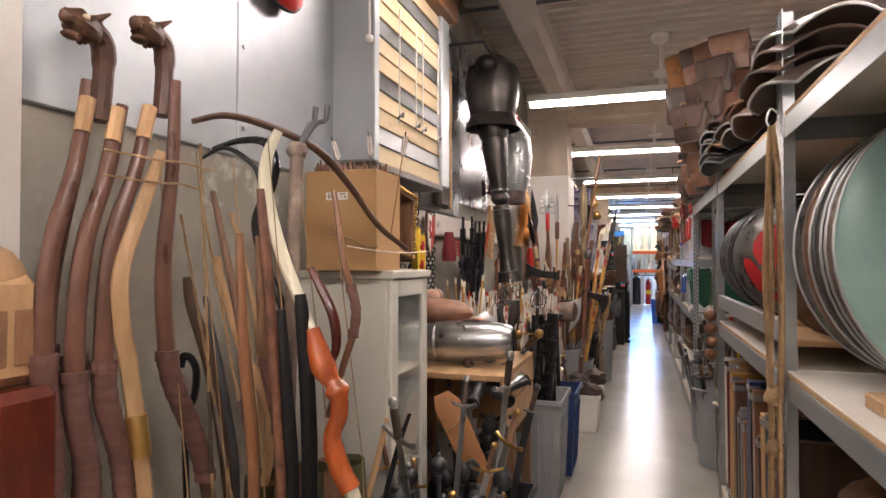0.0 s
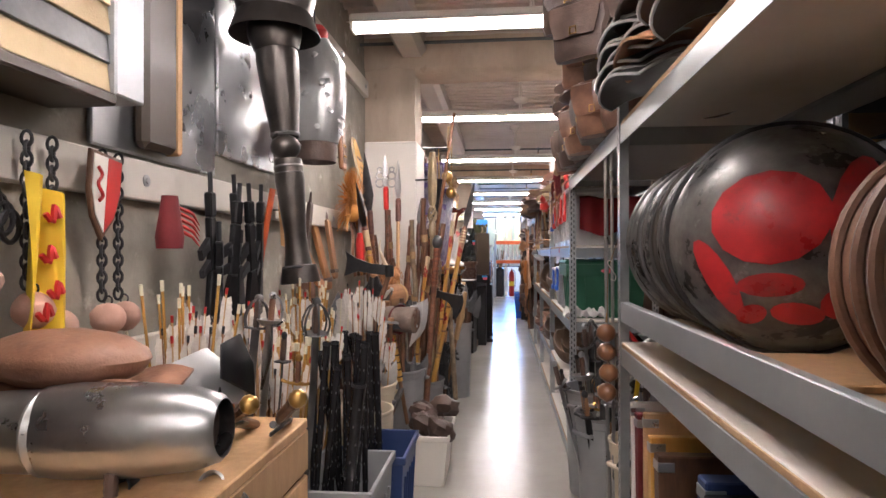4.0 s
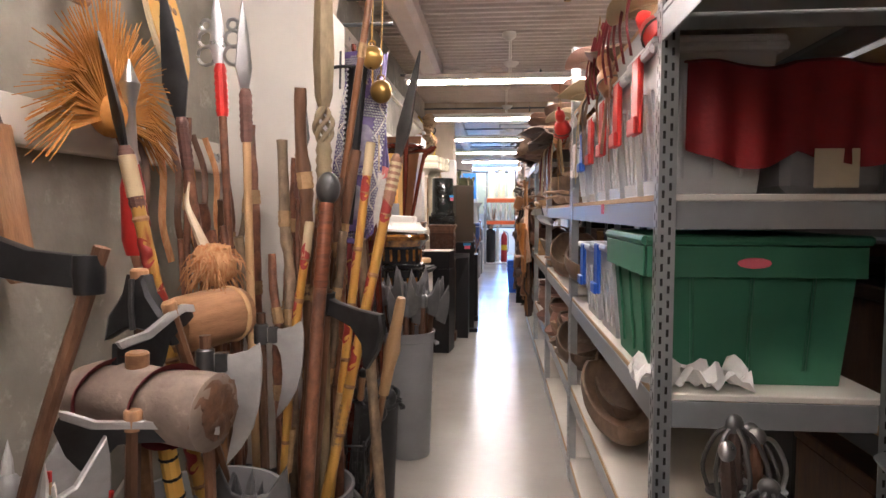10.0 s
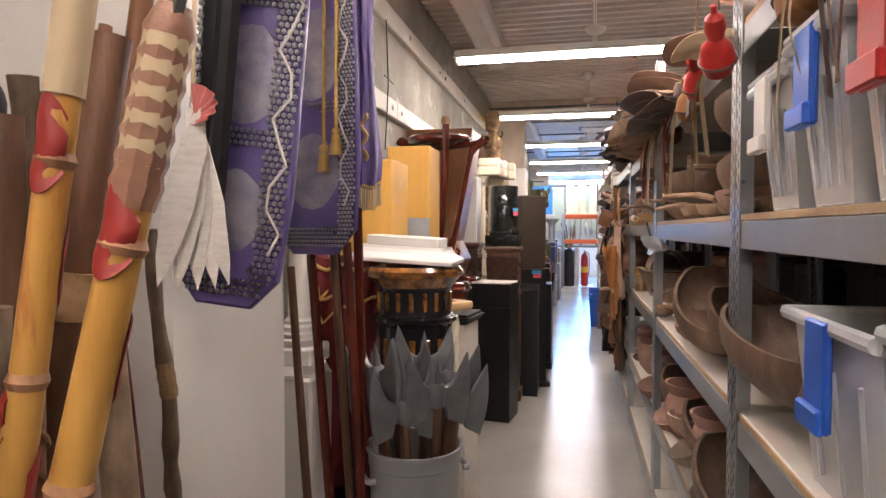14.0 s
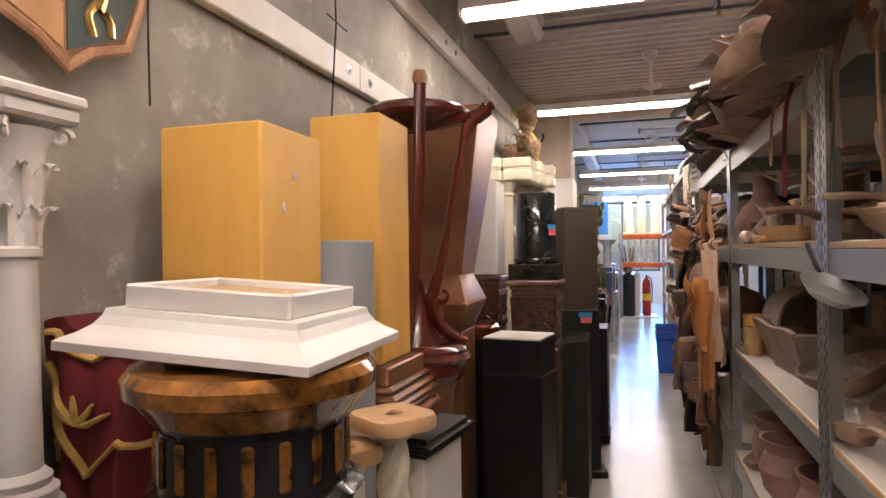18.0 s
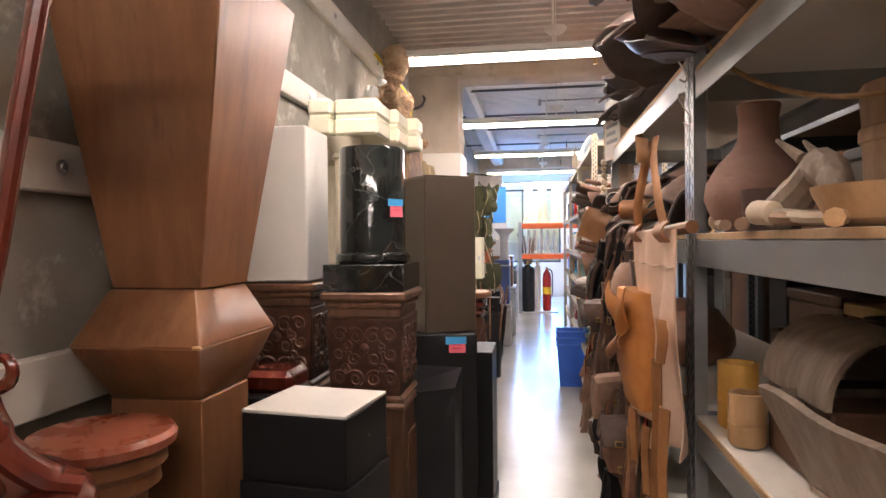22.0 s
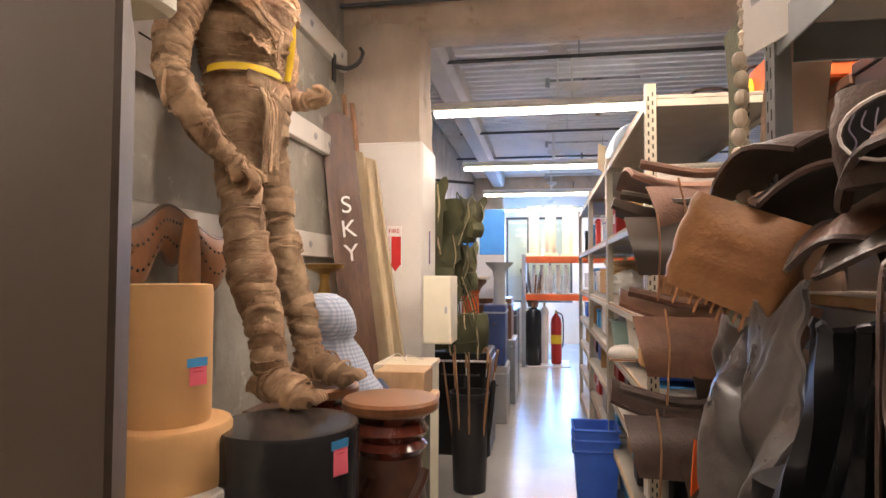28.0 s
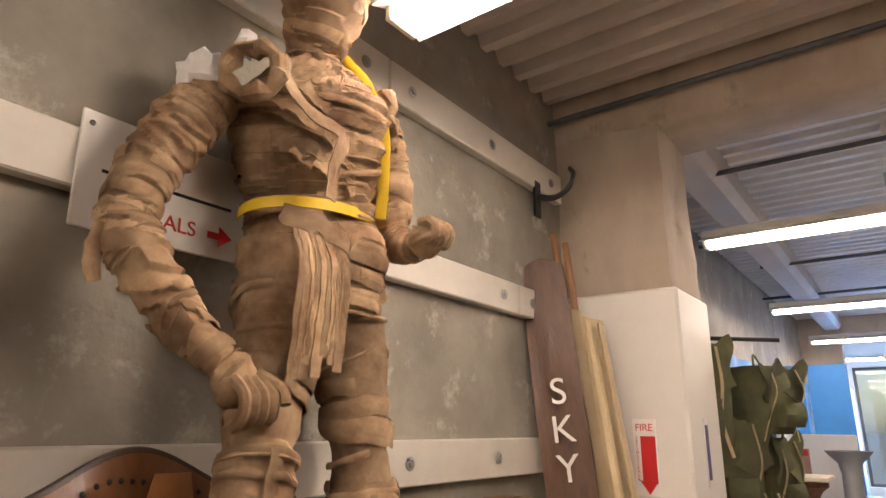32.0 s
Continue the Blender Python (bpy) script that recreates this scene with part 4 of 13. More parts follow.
# twisted columns with tan octagonal caps
for x, y, z, r in ((-0.58, 9.44, 1.17, 0.10), (-0.66, 9.345, 1.11, 0.08)):
    tw = thing("twisted_column", "small cream twisted column with a tan octagonal cap", "column", pose(x, y, 0, 0, 0, 12), group="twisted columns")
    part("foot", G().lathe([(0.07, 0), (0.07, 0.04), (0.055, 0.06), (0.045, 0.09)], 24), M["cream"], tw)
    for s in range(3):
        part("strand", G().tube([(0.022 * math.cos(TAU * s / 3 + k * 0.5), 0.022 * math.sin(TAU * s / 3 + k * 0.5), 0.08 + k * (z - 0.13) / 41) for k in range(42)], 0.021, 8), M["cream"], tw)
    part("neck", G().lathe([(0.03, z - 0.075), (0.045, z - 0.06), (0.05, z - 0.045), (0.06, z - 0.03)], 20), M["cream"], tw)
    part("cap", G().lathe([(r * 0.8, z - 0.04), (r * 0.97, z - 0.036), (r, z - 0.028), (r, z - 0.008), (r * 0.96, z)], 32, squash=(4, 0.10)), M["light_wood"], tw, "tan octagonal cap block")
    part("wedge_hole", G().prism([(-0.016, 0), (0.026, 0), (0.0, 0.006)], 0.025, pose(0.0, -0.015, z + 0.0002)), M["mid_wood"], tw)
nb = thing("narrow_stand", "narrow pale board stand with a black moulded top board", "stand", pose(-0.535, 9.62, 0, 0, 0, -8))
part("board", G().box(-0.03, 0.03, -0.11, 0.13, 0, 1.035, 0.004), M["board_white"], nb)
part("edge_strip", G().box(-0.042, -0.031, -0.115, 0.13, 0, 1.034, 0.003), M["black"], nb)
for o, za, zb in ((0.0, 1.036, 1.05), (0.012, 1.0502, 1.064), (0.02, 1.0642, 1.074), (0.004, 1.0742, 1.09)):
    part("moulding", G().box(-0.04 - o, 0.04 + o, -0.12 - o, 0.14 + o, za, zb, 0.004), M["black"], nb)

# yellow boxes, one on a moulded wooden base
yb = solo("yellow_plinth", G().box(-1.16, -0.86, 9.30, 9.60, 0.0, 1.90, 0.006), M["yellow_wood"], "tall yellow maple-veneer display plinth with a chipped face", "plinth", group="yellow plinths")
for q in ((9.45, 1.78), (9.40, 1.69)):
    part("chip", G().ball(0.016, pose(-0.8595, q[0], q[1], 0, 90, 20), 7, 4, 0.6, (1, 1, 0.18), 3), M["paper"], yb)
y2 = thing("yellow_plinth", "tall yellow maple-veneer plinth on a moulded wooden base", "plinth", group="yellow plinths")
part("body", G().box(-1.08, -0.815, 9.93, 10.21, 1.19, 2.05, 0.006), M["yellow_wood"], y2)
wb = thing("moulded_pedestal", "brown moulded wooden pedestal base", "pedestal")
for k, (o, za, zb) in enumerate(((0.0, 1.125, 1.188), (0.018, 1.10, 1.125), (0.034, 1.072, 1.10), (0.044, 1.045, 1.072), (0.036, 1.02, 1.045), (0.055, 0.99, 1.02))):
    part("moulding", G().box(-1.115 - o * 0.8, -0.775 + o, 9.89 - o, 10.25 + o * 0.8, za, zb, 0.011 if k else 0.006), M["brown_lam"], wb)
part("body", G().box(-1.14, -0.75, 9.86, 10.27, 0.08, 0.99, 0.008), M["brown_lam"], wb)
part("plinth_foot", G().box(-1.17, -0.72, 9.83, 10.30, 0.0, 0.08, 0.015), M["brown_lam"], wb)
part("panel", G().box(-0.752, -0.744, 9.93, 10.20, 0.2, 0.88, 0.004), M["brown_lam"], wb)
solo("grey_tube", G().lathe([(0.125, 0), (0.125, 1.605), (0.118, 1.61), (0.118, 1.5)], 32, caps=False), M["grey_plastic"], "grey painted sonotube cylinder, scuffed", "tube", pose(-0.90, 9.755, 0))

# mahogany lyre stand, standing on dark wood
ly = thing("lyre_stand", "glossy red mahogany stand with curved legs and a round tray", "stand", group="")
part("tray", G().lathe([(0.06, 2.11), (0.15, 2.12), (0.21, 2.135), (0.225, 2.15), (0.225, 2.17), (0.205, 2.185)], 36, pose(-0.88, 10.50, 0)), M["mahogany"], ly)
MA = M["mahogany"]
part("post", G().tube(smoothpath([(-0.792, 10.29, 2.24), (-0.80, 10.29, 1.9), (-0.822, 10.295, 1.6), (-0.84, 10.30, 1.42), (-0.845, 10.28, 1.33), (-0.85, 10.24, 1.26), (-0.845, 10.20, 1.215)]), [0.026] * 20 + [0.027] * 6 + [0.034] * 8 + [0.028] * 3, 10, flat=0.7), MA, ly)
part("finial", G().lathe([(0.028, 0), (0.032, 0.02), (0.024, 0.05), (0.0, 0.052)], 12, pose(-0.792, 10.29, 2.235)), M["mid_wood"], ly)
part("leg", G().tube(smoothpath([(-0.53, 10.42, 2.16), (-0.565, 10.41, 2.135), (-0.63, 10.41, 2.08), (-0.66, 10.41, 1.98), (-0.70, 10.405, 1.78), (-0.742, 10.40, 1.56), (-0.775, 10.40, 1.44), (-0.79, 10.405, 1.36), (-0.765, 10.42, 1.28), (-0.715, 10.45, 1.22), (-0.675, 10.48, 1.20)]), [0.022] * 4 + [0.038] * 6 + [0.03] * 4 + [0.021] * 20 + [0.03] * 6 + [0.045] * 8 + [0.036] * 8 + [0.03] * 5, 10, flat=0.7), MA, ly)
part("scroll", G().tube([(-0.745 + (0.034 - 0.0012 * k) * math.cos(2.6 + k * 0.38), 10.405, 1.395 + (0.034 - 0.0012 * k) * math.sin(2.6 + k * 0.38)) for k in range(15)], [0.014 - 0.0005 * k for k in range(15)], 8), MA, ly)
part("leg", G().tube(smoothpath([(-1.20, 10.60, 2.18), (-1.12, 10.58, 2.12), (-1.03, 10.5, 1.9), (-0.97, 10.44, 1.65), (-0.91, 10.40, 1.42), (-0.94, 10.44, 1.3), (-0.98, 10.48, 1.21)]), [0.036] * 6 + [0.024] * 20 + [0.03] * 11, 10, flat=0.8), MA, ly)
part("arm", G().tube(smoothpath([(-0.60, 10.40, 2.12), (-0.72, 10.46, 2.12), (-0.85, 10.52, 2.115), (-1.0, 10.57, 2.12), (-1.16, 10.6, 2.16)]), 0.022, 10), MA, ly)
part("hub", G().lathe([(0.11, 1.195), (0.085, 1.24), (0.055, 1.30), (0.04, 1.40), (0.03, 1.46)], 20, pose(-0.85, 10.37, 0)), MA, ly)
part("base_board", G().lathe([(0.205, 1.13), (0.215, 1.145), (0.20, 1.165), (0.205, 1.18), (0.19, 1.195), (0.17, 1.2)], 40, pose(-0.86, 10.42, 0), squash=(3, 0.05)), MA, ly)
part("lower_moulding", G().lathe([(0.17, 1.05), (0.195, 1.08), (0.19, 1.10), (0.2, 1.129)], 40, pose(-0.86, 10.42, 0), squash=(3, 0.04)), MA, ly)
rt = thing("round_stool", "red-brown round-topped wooden stool with a chipped rim", "stool", pose(-1.0, 10.95, 0))
part("top", G().lathe([(0.15, 1.085), (0.165, 1.095), (0.168, 1.115), (0.158, 1.128), (0.1, 1.13)], 40), M["stool_red"], rt)
part("apron", G().lathe([(0.10, 0.98), (0.13, 1.0), (0.125, 1.03), (0.145, 1.05), (0.14, 1.085)], 32), M["brown_lam"], rt)
part("column", G().lathe([(0.17, 0), (0.17, 0.05), (0.12, 0.1), (0.09, 0.3), (0.085, 0.7), (0.095, 0.93), (0.10, 0.98)], 28), M["brown_lam"], rt)
uc = thing("wood_column", "dark brown round wooden column pedestal with a bell-shaped foot", "pedestal", pose(-0.87, 10.44, 0) @ Matrix.Diagonal((0.8, 0.8, 1, 1)))
part("shaft", G().lathe([(0.2, 0.12), (0.18, 0.2), (0.165, 0.4), (0.17, 0.8), (0.19, 1.0), (0.22, 1.048)], 28), M["brown_lam"], uc)
part("foot", G().lathe([(0.26, 0), (0.26, 0.05), (0.23, 0.08), (0.22, 0.118)], 28), M["dark_wood"], uc)

# brown tapered plinth with a flared collar
bp = thing("tapered_plinth", "brown laminate plinth, widening upwards, on a faceted collar", "plinth")
part("shaft", taper(-1.155, -0.885, 11.20, 11.48, 1.45, 2.34, 0.135, ky=0.10), M["brown_lam"], bp)
part("collar", taper(-1.215, -0.835, 11.10, 11.57, 1.30, 1.449, -0.058, ky=-0.09), M["brown_lam"], bp, "flared collar with a chipped edge")
part("lower_collar", taper(-1.16, -0.89, 11.20, 11.48, 1.14, 1.299, 0.055, ky=0.098), M["brown_lam"], bp)
part("body", taper(-1.165, -0.885, 11.20, 11.48, 0.04, 1.139, 0.0), M["brown_lam"], bp)
part("chip", G().ball(0.012, pose(-0.842, 11.105, 1.302), 7, 4, 0.5, (1.3, 0.6, 0.5), 2), M["light_wood"], bp, "pale chipped corner")
part("foot", G().box(-1.24, -0.86, 11.14, 11.54, 0, 0.04), M["dark_wood"], bp)
lb = thing("leather_box", "low red-brown leather-topped box on a dark stand", "box")
part("case", G().box(-0.98, -0.80, 11.62, 11.80, 1.05, 1.13, 0.02), M["mahogany"], lb)
part("stand", G().box(-1.0, -0.80, 11.60, 11.82, 0, 1.05, 0.01), M["black"], lb)

# black plinths
p1 = thing("black_plinth", "square black painted plinth with a bare white top", "plinth", pose(-0.598, 11.33, 0, 0, 0, -8), group="black plinths")
part("body", taper(-0.16, 0.16, -0.147, 0.147, 0.0, 0.92, 0.004), M["black"], p1)
part("upper_box", G().box(-0.158, 0.158, -0.145, 0.145, 0.9204, 1.108, 0.004), M["black"], p1)
part("top_board", G().box(-0.1575, 0.1575, -0.1445, 0.1445, 1.1082, 1.118, 0.002), M["white_paint"], p1, "unpainted white top")
p2 = thing("black_plinth", "black wedge plinth with a tagged box on it", "plinth", group="black plinths")
part("body", G().box(-0.60, -0.26, 12.36, 12.70, 0.05, 1.155, 0.006, turned(None, -0.43, 12.5, 14)), M["black"], p2)
part("foot", G().box(-0.64, -0.22, 12.33, 12.74, 0.0, 0.05, 0.006, turned(None, -0.43, 12.5, 14)), M["black"], p2)
note(None, -0.32, 12.372, 1.135, 14, 0.075)
p3 = thing("black_plinth", "tall black plinth on a stepped black base", "plinth", group="black plinths")
part("body", taper(-0.56, -0.21, 13.05, 13.42, 0.13, 0.95, -0.0), M["black"], p3)
part("base_step", G().box(-0.60, -0.215, 13.2, 13.46, 0.07, 0.13).box(-0.62, -0.205, 13.18, 13.48, 0.0, 0.07), M["black"], p3)
p4 = thing("black_wedge", "black box with a sloping top leaning before the plinths", "plinth", group="black plinths")
part("body", G().add([(-0.66, 12.0, 0), (-0.29, 12.0, 0), (-0.29, 12.3, 0), (-0.66, 12.3, 0), (-0.66, 11.98, 0.95), (-0.29, 12.06, 0.985), (-0.29, 12.3, 1.02), (-0.66, 12.3, 1.03)], [(3, 2, 1, 0), (4, 5, 6, 7), (0, 1, 5, 4), (1, 2, 6, 5), (2, 3, 7, 6), (3, 0, 4, 7)]), M["black"], p4, smooth=0)
tb = thing("taupe_plinth", "tall plain taupe laminate plinth", "plinth", pose(-0.457, 12.34, 0, 0, 0, 34))
part("body", G().box(0, 0.26, 0, 0.25, 1.157, 1.870, 0.005), M["taupe"], tb)
part("top_panel", G().box(0.003, 0.257, 0.003, 0.247, 1.8702, 1.876, 0.002), M["taupe"], tb)

# black marble column drum on a carved wooden pedestal
mb = thing("marble_column", "polished black marble column drum with white veins on a square base", "column", pose(-0.60, 11.98, 0))
shaft = part("shaft", G().lathe([(0.128, 1.535), (0.128, 1.93), (0.124, 1.94), (0.1, 1.942)], 40), M["marble_black"], mb)
part("torus", G().lathe([(0.13, 1.492), (0.143, 1.50), (0.147, 1.513), (0.143, 1.527), (0.13, 1.535)], 40), M["marble_black"], mb)
part("square_base", G().box(-0.155, 0.155, -0.155, 0.155, 1.39, 1.492, 0.004), M["marble_black"], mb)
note(None, -0.489, 11.90, 1.73, 55, 0.06, 1.2)
cp = thing("carved_pedestal", "dark carved wooden pedestal with scrolling leaf relief and mouldings", "pedestal", pose(-0.60, 11.98, 0), group="carved pedestals")
for i, (r, za, zb) in enumerate(((0.165, 1.355, 1.388), (0.152, 1.33, 1.355), (0.142, 1.29, 1.33))):
    part("cornice", G().box(-r, r, -r, r, za, zb, 0.008), M["dark_wood"], cp)
body = part("carved_body", taper(-0.135, 0.135, -0.135, 0.135, 1.0, 1.29, 0.012), M["carved_wood"], cp, "bulging body carved with leaf scrolls")


def scroll(parent, m, s=1.0, mt="carved_wood"):
    """Leaf scrolls in relief on the plane y = 0, about 0.22 wide and high."""
    for sx in (-1, 1):
        for cx, cz, r, d in ((0.03, 0.07, 0.03, 1), (0.085, 0.075, 0.026, -1), (0.035, -0.005, 0.028, -1), (0.09, 0.01, 0.024, 1), (0.032, -0.075, 0.03, 1), (0.088, -0.07, 0.026, -1), (0.06, 0.038, 0.016, 1), (0.062, -0.04, 0.016, -1)):
            pts = [(sx * (cx + r * (1 - k / 22) * math.cos(d * k * 0.5 + cx * 30)) * s, 0, (cz + r * (1 - k / 22) * math.sin(d * k * 0.5 + cx * 30)) * s) for k in range(20)]
            part("leaf_scroll", G().tube(pts, [0.0085 * s * (1 - k / 26) for k in range(20)], 6, m), M[mt], parent)
    part("rosette", G().ball(0.018 * s, m @ pose(0, 0, 0.03 * s), 10, 6, 0, (1, 0.6, 1)), M[mt], parent)


scroll(body, pose(0, -0.142, 1.145), 1.1)
scroll(body, pose(0.142, 0, 1.145, 0, 0, 90), 1.1)
for r, za, zb in ((0.145, 0.975, 1.0), (0.16, 0.95, 0.975), (0.15, 0.10, 0.95), (0.175, 0.0, 0.10)):
    part("dado" if zb - za > 0.5 else "moulding", G().box(-r, r, -r, r, za, zb, 0.008), M["dark_wood"], cp)
part("panel", G().box(-0.1, 0.1, -0.156, -0.149, 0.2, 0.85, 0.005), M["dark_wood"], cp)
part("panel", G().box(0.149, 0.156, -0.1, 0.1, 0.2, 0.85, 0.005), M["dark_wood"], cp)
copy_thing(cp, pose(-0.98, 12.06, 0.03))
wbx = solo("white_plinth", G().box(-1.13, -0.84, 11.895, 12.15, 1.424, 2.03, 0.005), M["white_paint"], "plain white box plinth on a carved pedestal", "plinth")
solo("low_block", G().box(-1.17, -0.80, 11.86, 12.2, 0.0, 0.028, 0.004), M["black"], "low black block under a pedestal", "block")

# cream clustered gothic columns under a stepped lintel
gc = thing("gothic_columns", "cream plaster cluster of slim gothic columns with a stepped lintel", "columns")
for i, (x, y) in enumerate(((-0.90, 12.56), (-0.83, 12.86), (-0.80, 13.02), (-1.05, 12.8), (-1.0, 13.05))):
    c = part("shaft", G().lathe([(0.047, 1.36), (0.044, 1.6), (0.043, 1.98)], 20, pose(x, y, 0)), M["cream_stone"], gc)
    part("capital", G().lathe([(0.044, 1.98), (0.058, 1.99), (0.05, 2.01), (0.062, 2.035), (0.085, 2.07), (0.088, 2.085)], 20, pose(x, y, 0)), M["cream_stone"], c)
    part("base", G().lathe([(0.10, 1.17), (0.10, 1.19), (0.085, 1.215), (0.08, 1.235), (0.062, 1.25), (0.075, 1.28), (0.07, 1.33), (0.055, 1.345), (0.058, 1.36)], 20, pose(x, y, 0)), M["cream_stone"], c)
for k, (r, z0, z1) in enumerate(((0.135, 1.08, 1.17), (0.15, 0.98, 1.08), (0.14, 0.06, 0.98), (0.16, 0.0, 0.06))):
    part("plinth_block", G().box(-1.05 - r + 0.1, -0.82 + r * 0.4, 12.5 - r * 0.4, 13.0 + r, z0, z1, 0.012), M["cream_stone"], gc)
for i, (x0, x1, y0, y1) in enumerate(((-1.04, -0.92, 12.44, 12.70), (-0.92, -0.70, 12.47, 12.74), (-0.86, -0.66, 12.74, 13.0), (-0.80, -0.60, 12.98, 13.12), (-1.12, -0.86, 12.74, 13.12))):
    part("lintel", G().box(x0, x1 - 0.002, y0, y1 - 0.002, 2.088, 2.17, 0.012).box(x0 + 0.008, x1 - 0.01, y0 + 0.008, y1 - 0.01, 2.17, 2.185, 0.002).box(x0, x1 - 0.002, y0, y1 - 0.002, 2.185, 2.262, 0.012), M["cream"], gc)

# white classical column by the banner
wc = thing("white_column", "white plaster classical column with a leafy capital", "column", pose(-1.195, 8.93, 0) @ Matrix.Diagonal((1, 1, 1.024, 1)))
part("base", G().lathe([(0.10, 0.99), (0.104, 1.0), (0.10, 1.02), (0.088, 1.025), (0.09, 1.045), (0.078, 1.055), (0.08, 1.075), (0.066, 1.085), (0.068, 1.10), (0.052, 1.115)], 36), M["white_paint"], wc)
part("base_slab", G().box(-0.102, 0.102, -0.115, 0.115, 0.91, 0.989, 0.008), M["white_paint"], wc)
part("base_disc", G().lathe([(0.13, 0.86), (0.135, 0.875), (0.125, 0.895), (0.12, 0.91)], 36), M["white_paint"], wc)
part("shaft", G().lathe([(0.05, 1.115), (0.047, 1.3), (0.044, 1.53)], 32, squash=(16, 0.02)), M["white_paint"], wc)
part("astragal", G().lathe([(0.044, 1.53), (0.053, 1.535), (0.053, 1.55), (0.044, 1.555)], 32), M["white_paint"], wc)
part("bell", G().lathe([(0.044, 1.555), (0.05, 1.65), (0.06, 1.74), (0.08, 1.785)], 32), M["white_paint"], wc)
for row, (z0, hh, r0) in enumerate(((1.555, 0.10, 0.048), (1.615, 0.13, 0.054))):
    for k in range(8):
        part("leaf", G().sheet(lambda u, v: ((u - 0.5) * 0.036 * math.sin(0.5 + 2.4 * v) * (1 + 0.25 * math.sin(v * 22)), -r0 - 0.004 - 0.03 * v ** 3 + 0.012 * abs(2 * u - 1), z0 + hh * (v - 0.25 * v ** 6)), 6, 10, 0.004, pose(0, 0, 0, 0, 0, 45 * k + 22 * row)), M["white_paint"], wc)
for k in range(4):
    part("volute", G().tube([(0.0, -0.085 - (0.022 - 0.0012 * q) * math.cos(q * 0.5), 1.775 + (0.022 - 0.0012 * q) * math.sin(q * 0.5)) for q in range(16)], 0.007, 6, pose(0, 0, 0, 0, 0, 45 + 90 * k)), M["white_paint"], wc)
part("abacus", G().box(-0.088, 0.088, -0.088, 0.088, 1.80, 1.835, 0.008).box(-0.098, 0.098, -0.098, 0.098, 1.8352, 1.86, 0.006), M["white_paint"], wc)
part("pedestal", G().box(-0.10, 0.11, -0.125, 0.125, 0, 0.86, 0.01), M["white_paint"], wc)
# maroon cloth with gold braid over a case
mc = thing("draped_cloth", "maroon velvet cloth with gold braid and emblem, draped over a case", "cloth")


def cloth_at(u, v, lift=0.0):
    """Crumpled velvet: v runs up the front and over the top edge."""
    f = min(v, 0.84) / 0.84
    fold = 0.032 * math.sin(u * 15 + v * 4 + 1.5 * math.sin(v * 5)) * (1.15 - f) + 0.02 * math.sin(u * 31 - v * 9) * (1 - 0.6 * f) + 0.016 * math.sin(v * 13 + u * 6)
    return (-1.23 + 0.42 * u + 0.03 * math.sin(v * 6) * (1 - f), 9.045 - 0.02 * (1 - f) + fold * 0.9 + 0.55 * max(0, v - 0.84) - lift, 0.33 + 1.10 * f + 0.014 * math.sin(u * 17) * f - 0.05 * u)


part("cloth", G().sheet(cloth_at, 56, 44, 0.006), M["maroon"], mc)
for q in (((0.02, 0.82), (0.3, 0.80), (0.6, 0.815), (0.95, 0.80)), ((0.02, 0.77), (0.15, 0.66), (0.24, 0.60), (0.5, 0.665), (0.95, 0.72)), ((0.02, 0.60), (0.12, 0.65))):
    part("braid", G().tube([cloth_at(a, b, 0.006) for k in range(len(q) - 1) for a, b in [(q[k][0] + (q[k + 1][0] - q[k][0]) * w / 8, q[k][1] + (q[k + 1][1] - q[k][1]) * w / 8) for w in range(8)]], 0.0095, 6, flat=0.6), M["gold_cord"], mc)
for k in range(5):
    a = (k - 2) * 0.5
    part("emblem", G().tube([cloth_at(0.22 + 0.16 * w / 6 * math.sin(a) * (1 + 0.5 * w / 6), 0.685 + 0.05 * w / 6 * math.cos(a * 1.2), 0.006) for w in range(7)], [0.004, 0.006, 0.008, 0.008, 0.007, 0.006, 0.003], 6), M["gold_cord"], mc)
solo("black_case", G().box(-1.24, -0.85, 9.12, 9.28, 0, 1.40, 0.02), M["black"], "tall black case under a cloth", "case")

# tan fibre drum, black drum, stools
fd = thing("fibre_drum", "tan cardboard drum standing on a wider disc, with a note", "drum", pose(-0.92, 13.58, 0))
part("barrel", G().lathe([(0.113, 1.235), (0.115, 1.25), (0.115, 1.57), (0.112, 1.59), (0.10, 1.592)], 36), M["cardboard"], fd)
part("disc", G().lathe([(0.165, 1.08), (0.17, 1.09), (0.17, 1.225), (0.165, 1.234)], 36), M["cardboard"], fd)
part("white_slab", G().box(-0.2, 0.19, -0.19, 0.19, 1.045, 1.079, 0.006), M["white_paint"], fd)
part("stand", G().box(-0.17, 0.16, -0.16, 0.16, 0, 1.045, 0.01), M["black"], fd)
note(None, -0.808, 13.542, 1.40, 70, 0.05, 1.5)
bd = thing("black_drum", "round black painted drum plinth with scuffed top", "plinth", pose(-0.64, 13.72, 0))
part("barrel", G().lathe([(0.19, 0.04), (0.195, 0.6), (0.198, 1.195), (0.193, 1.208), (0.17, 1.21)], 44), M["black_gloss"], bd)
part("foot_ring", G().lathe([(0.21, 0.0), (0.21, 0.03), (0.192, 0.04)], 44), M["black"], bd)
note(None, -0.462, 13.64, 1.185, 65, 0.05, 2.0)
st = thing("carved_stool", "round-topped red-brown stool on a carved spiral column", "stool", pose(-0.45, 14.13, 0), group="carved stools")
part("seat", G().lathe([(0.155, 1.165), (0.163, 1.175), (0.163, 1.195), (0.155, 1.205), (0.1, 1.207)], 36), M["brown_lam"], st, "worn round wooden top")
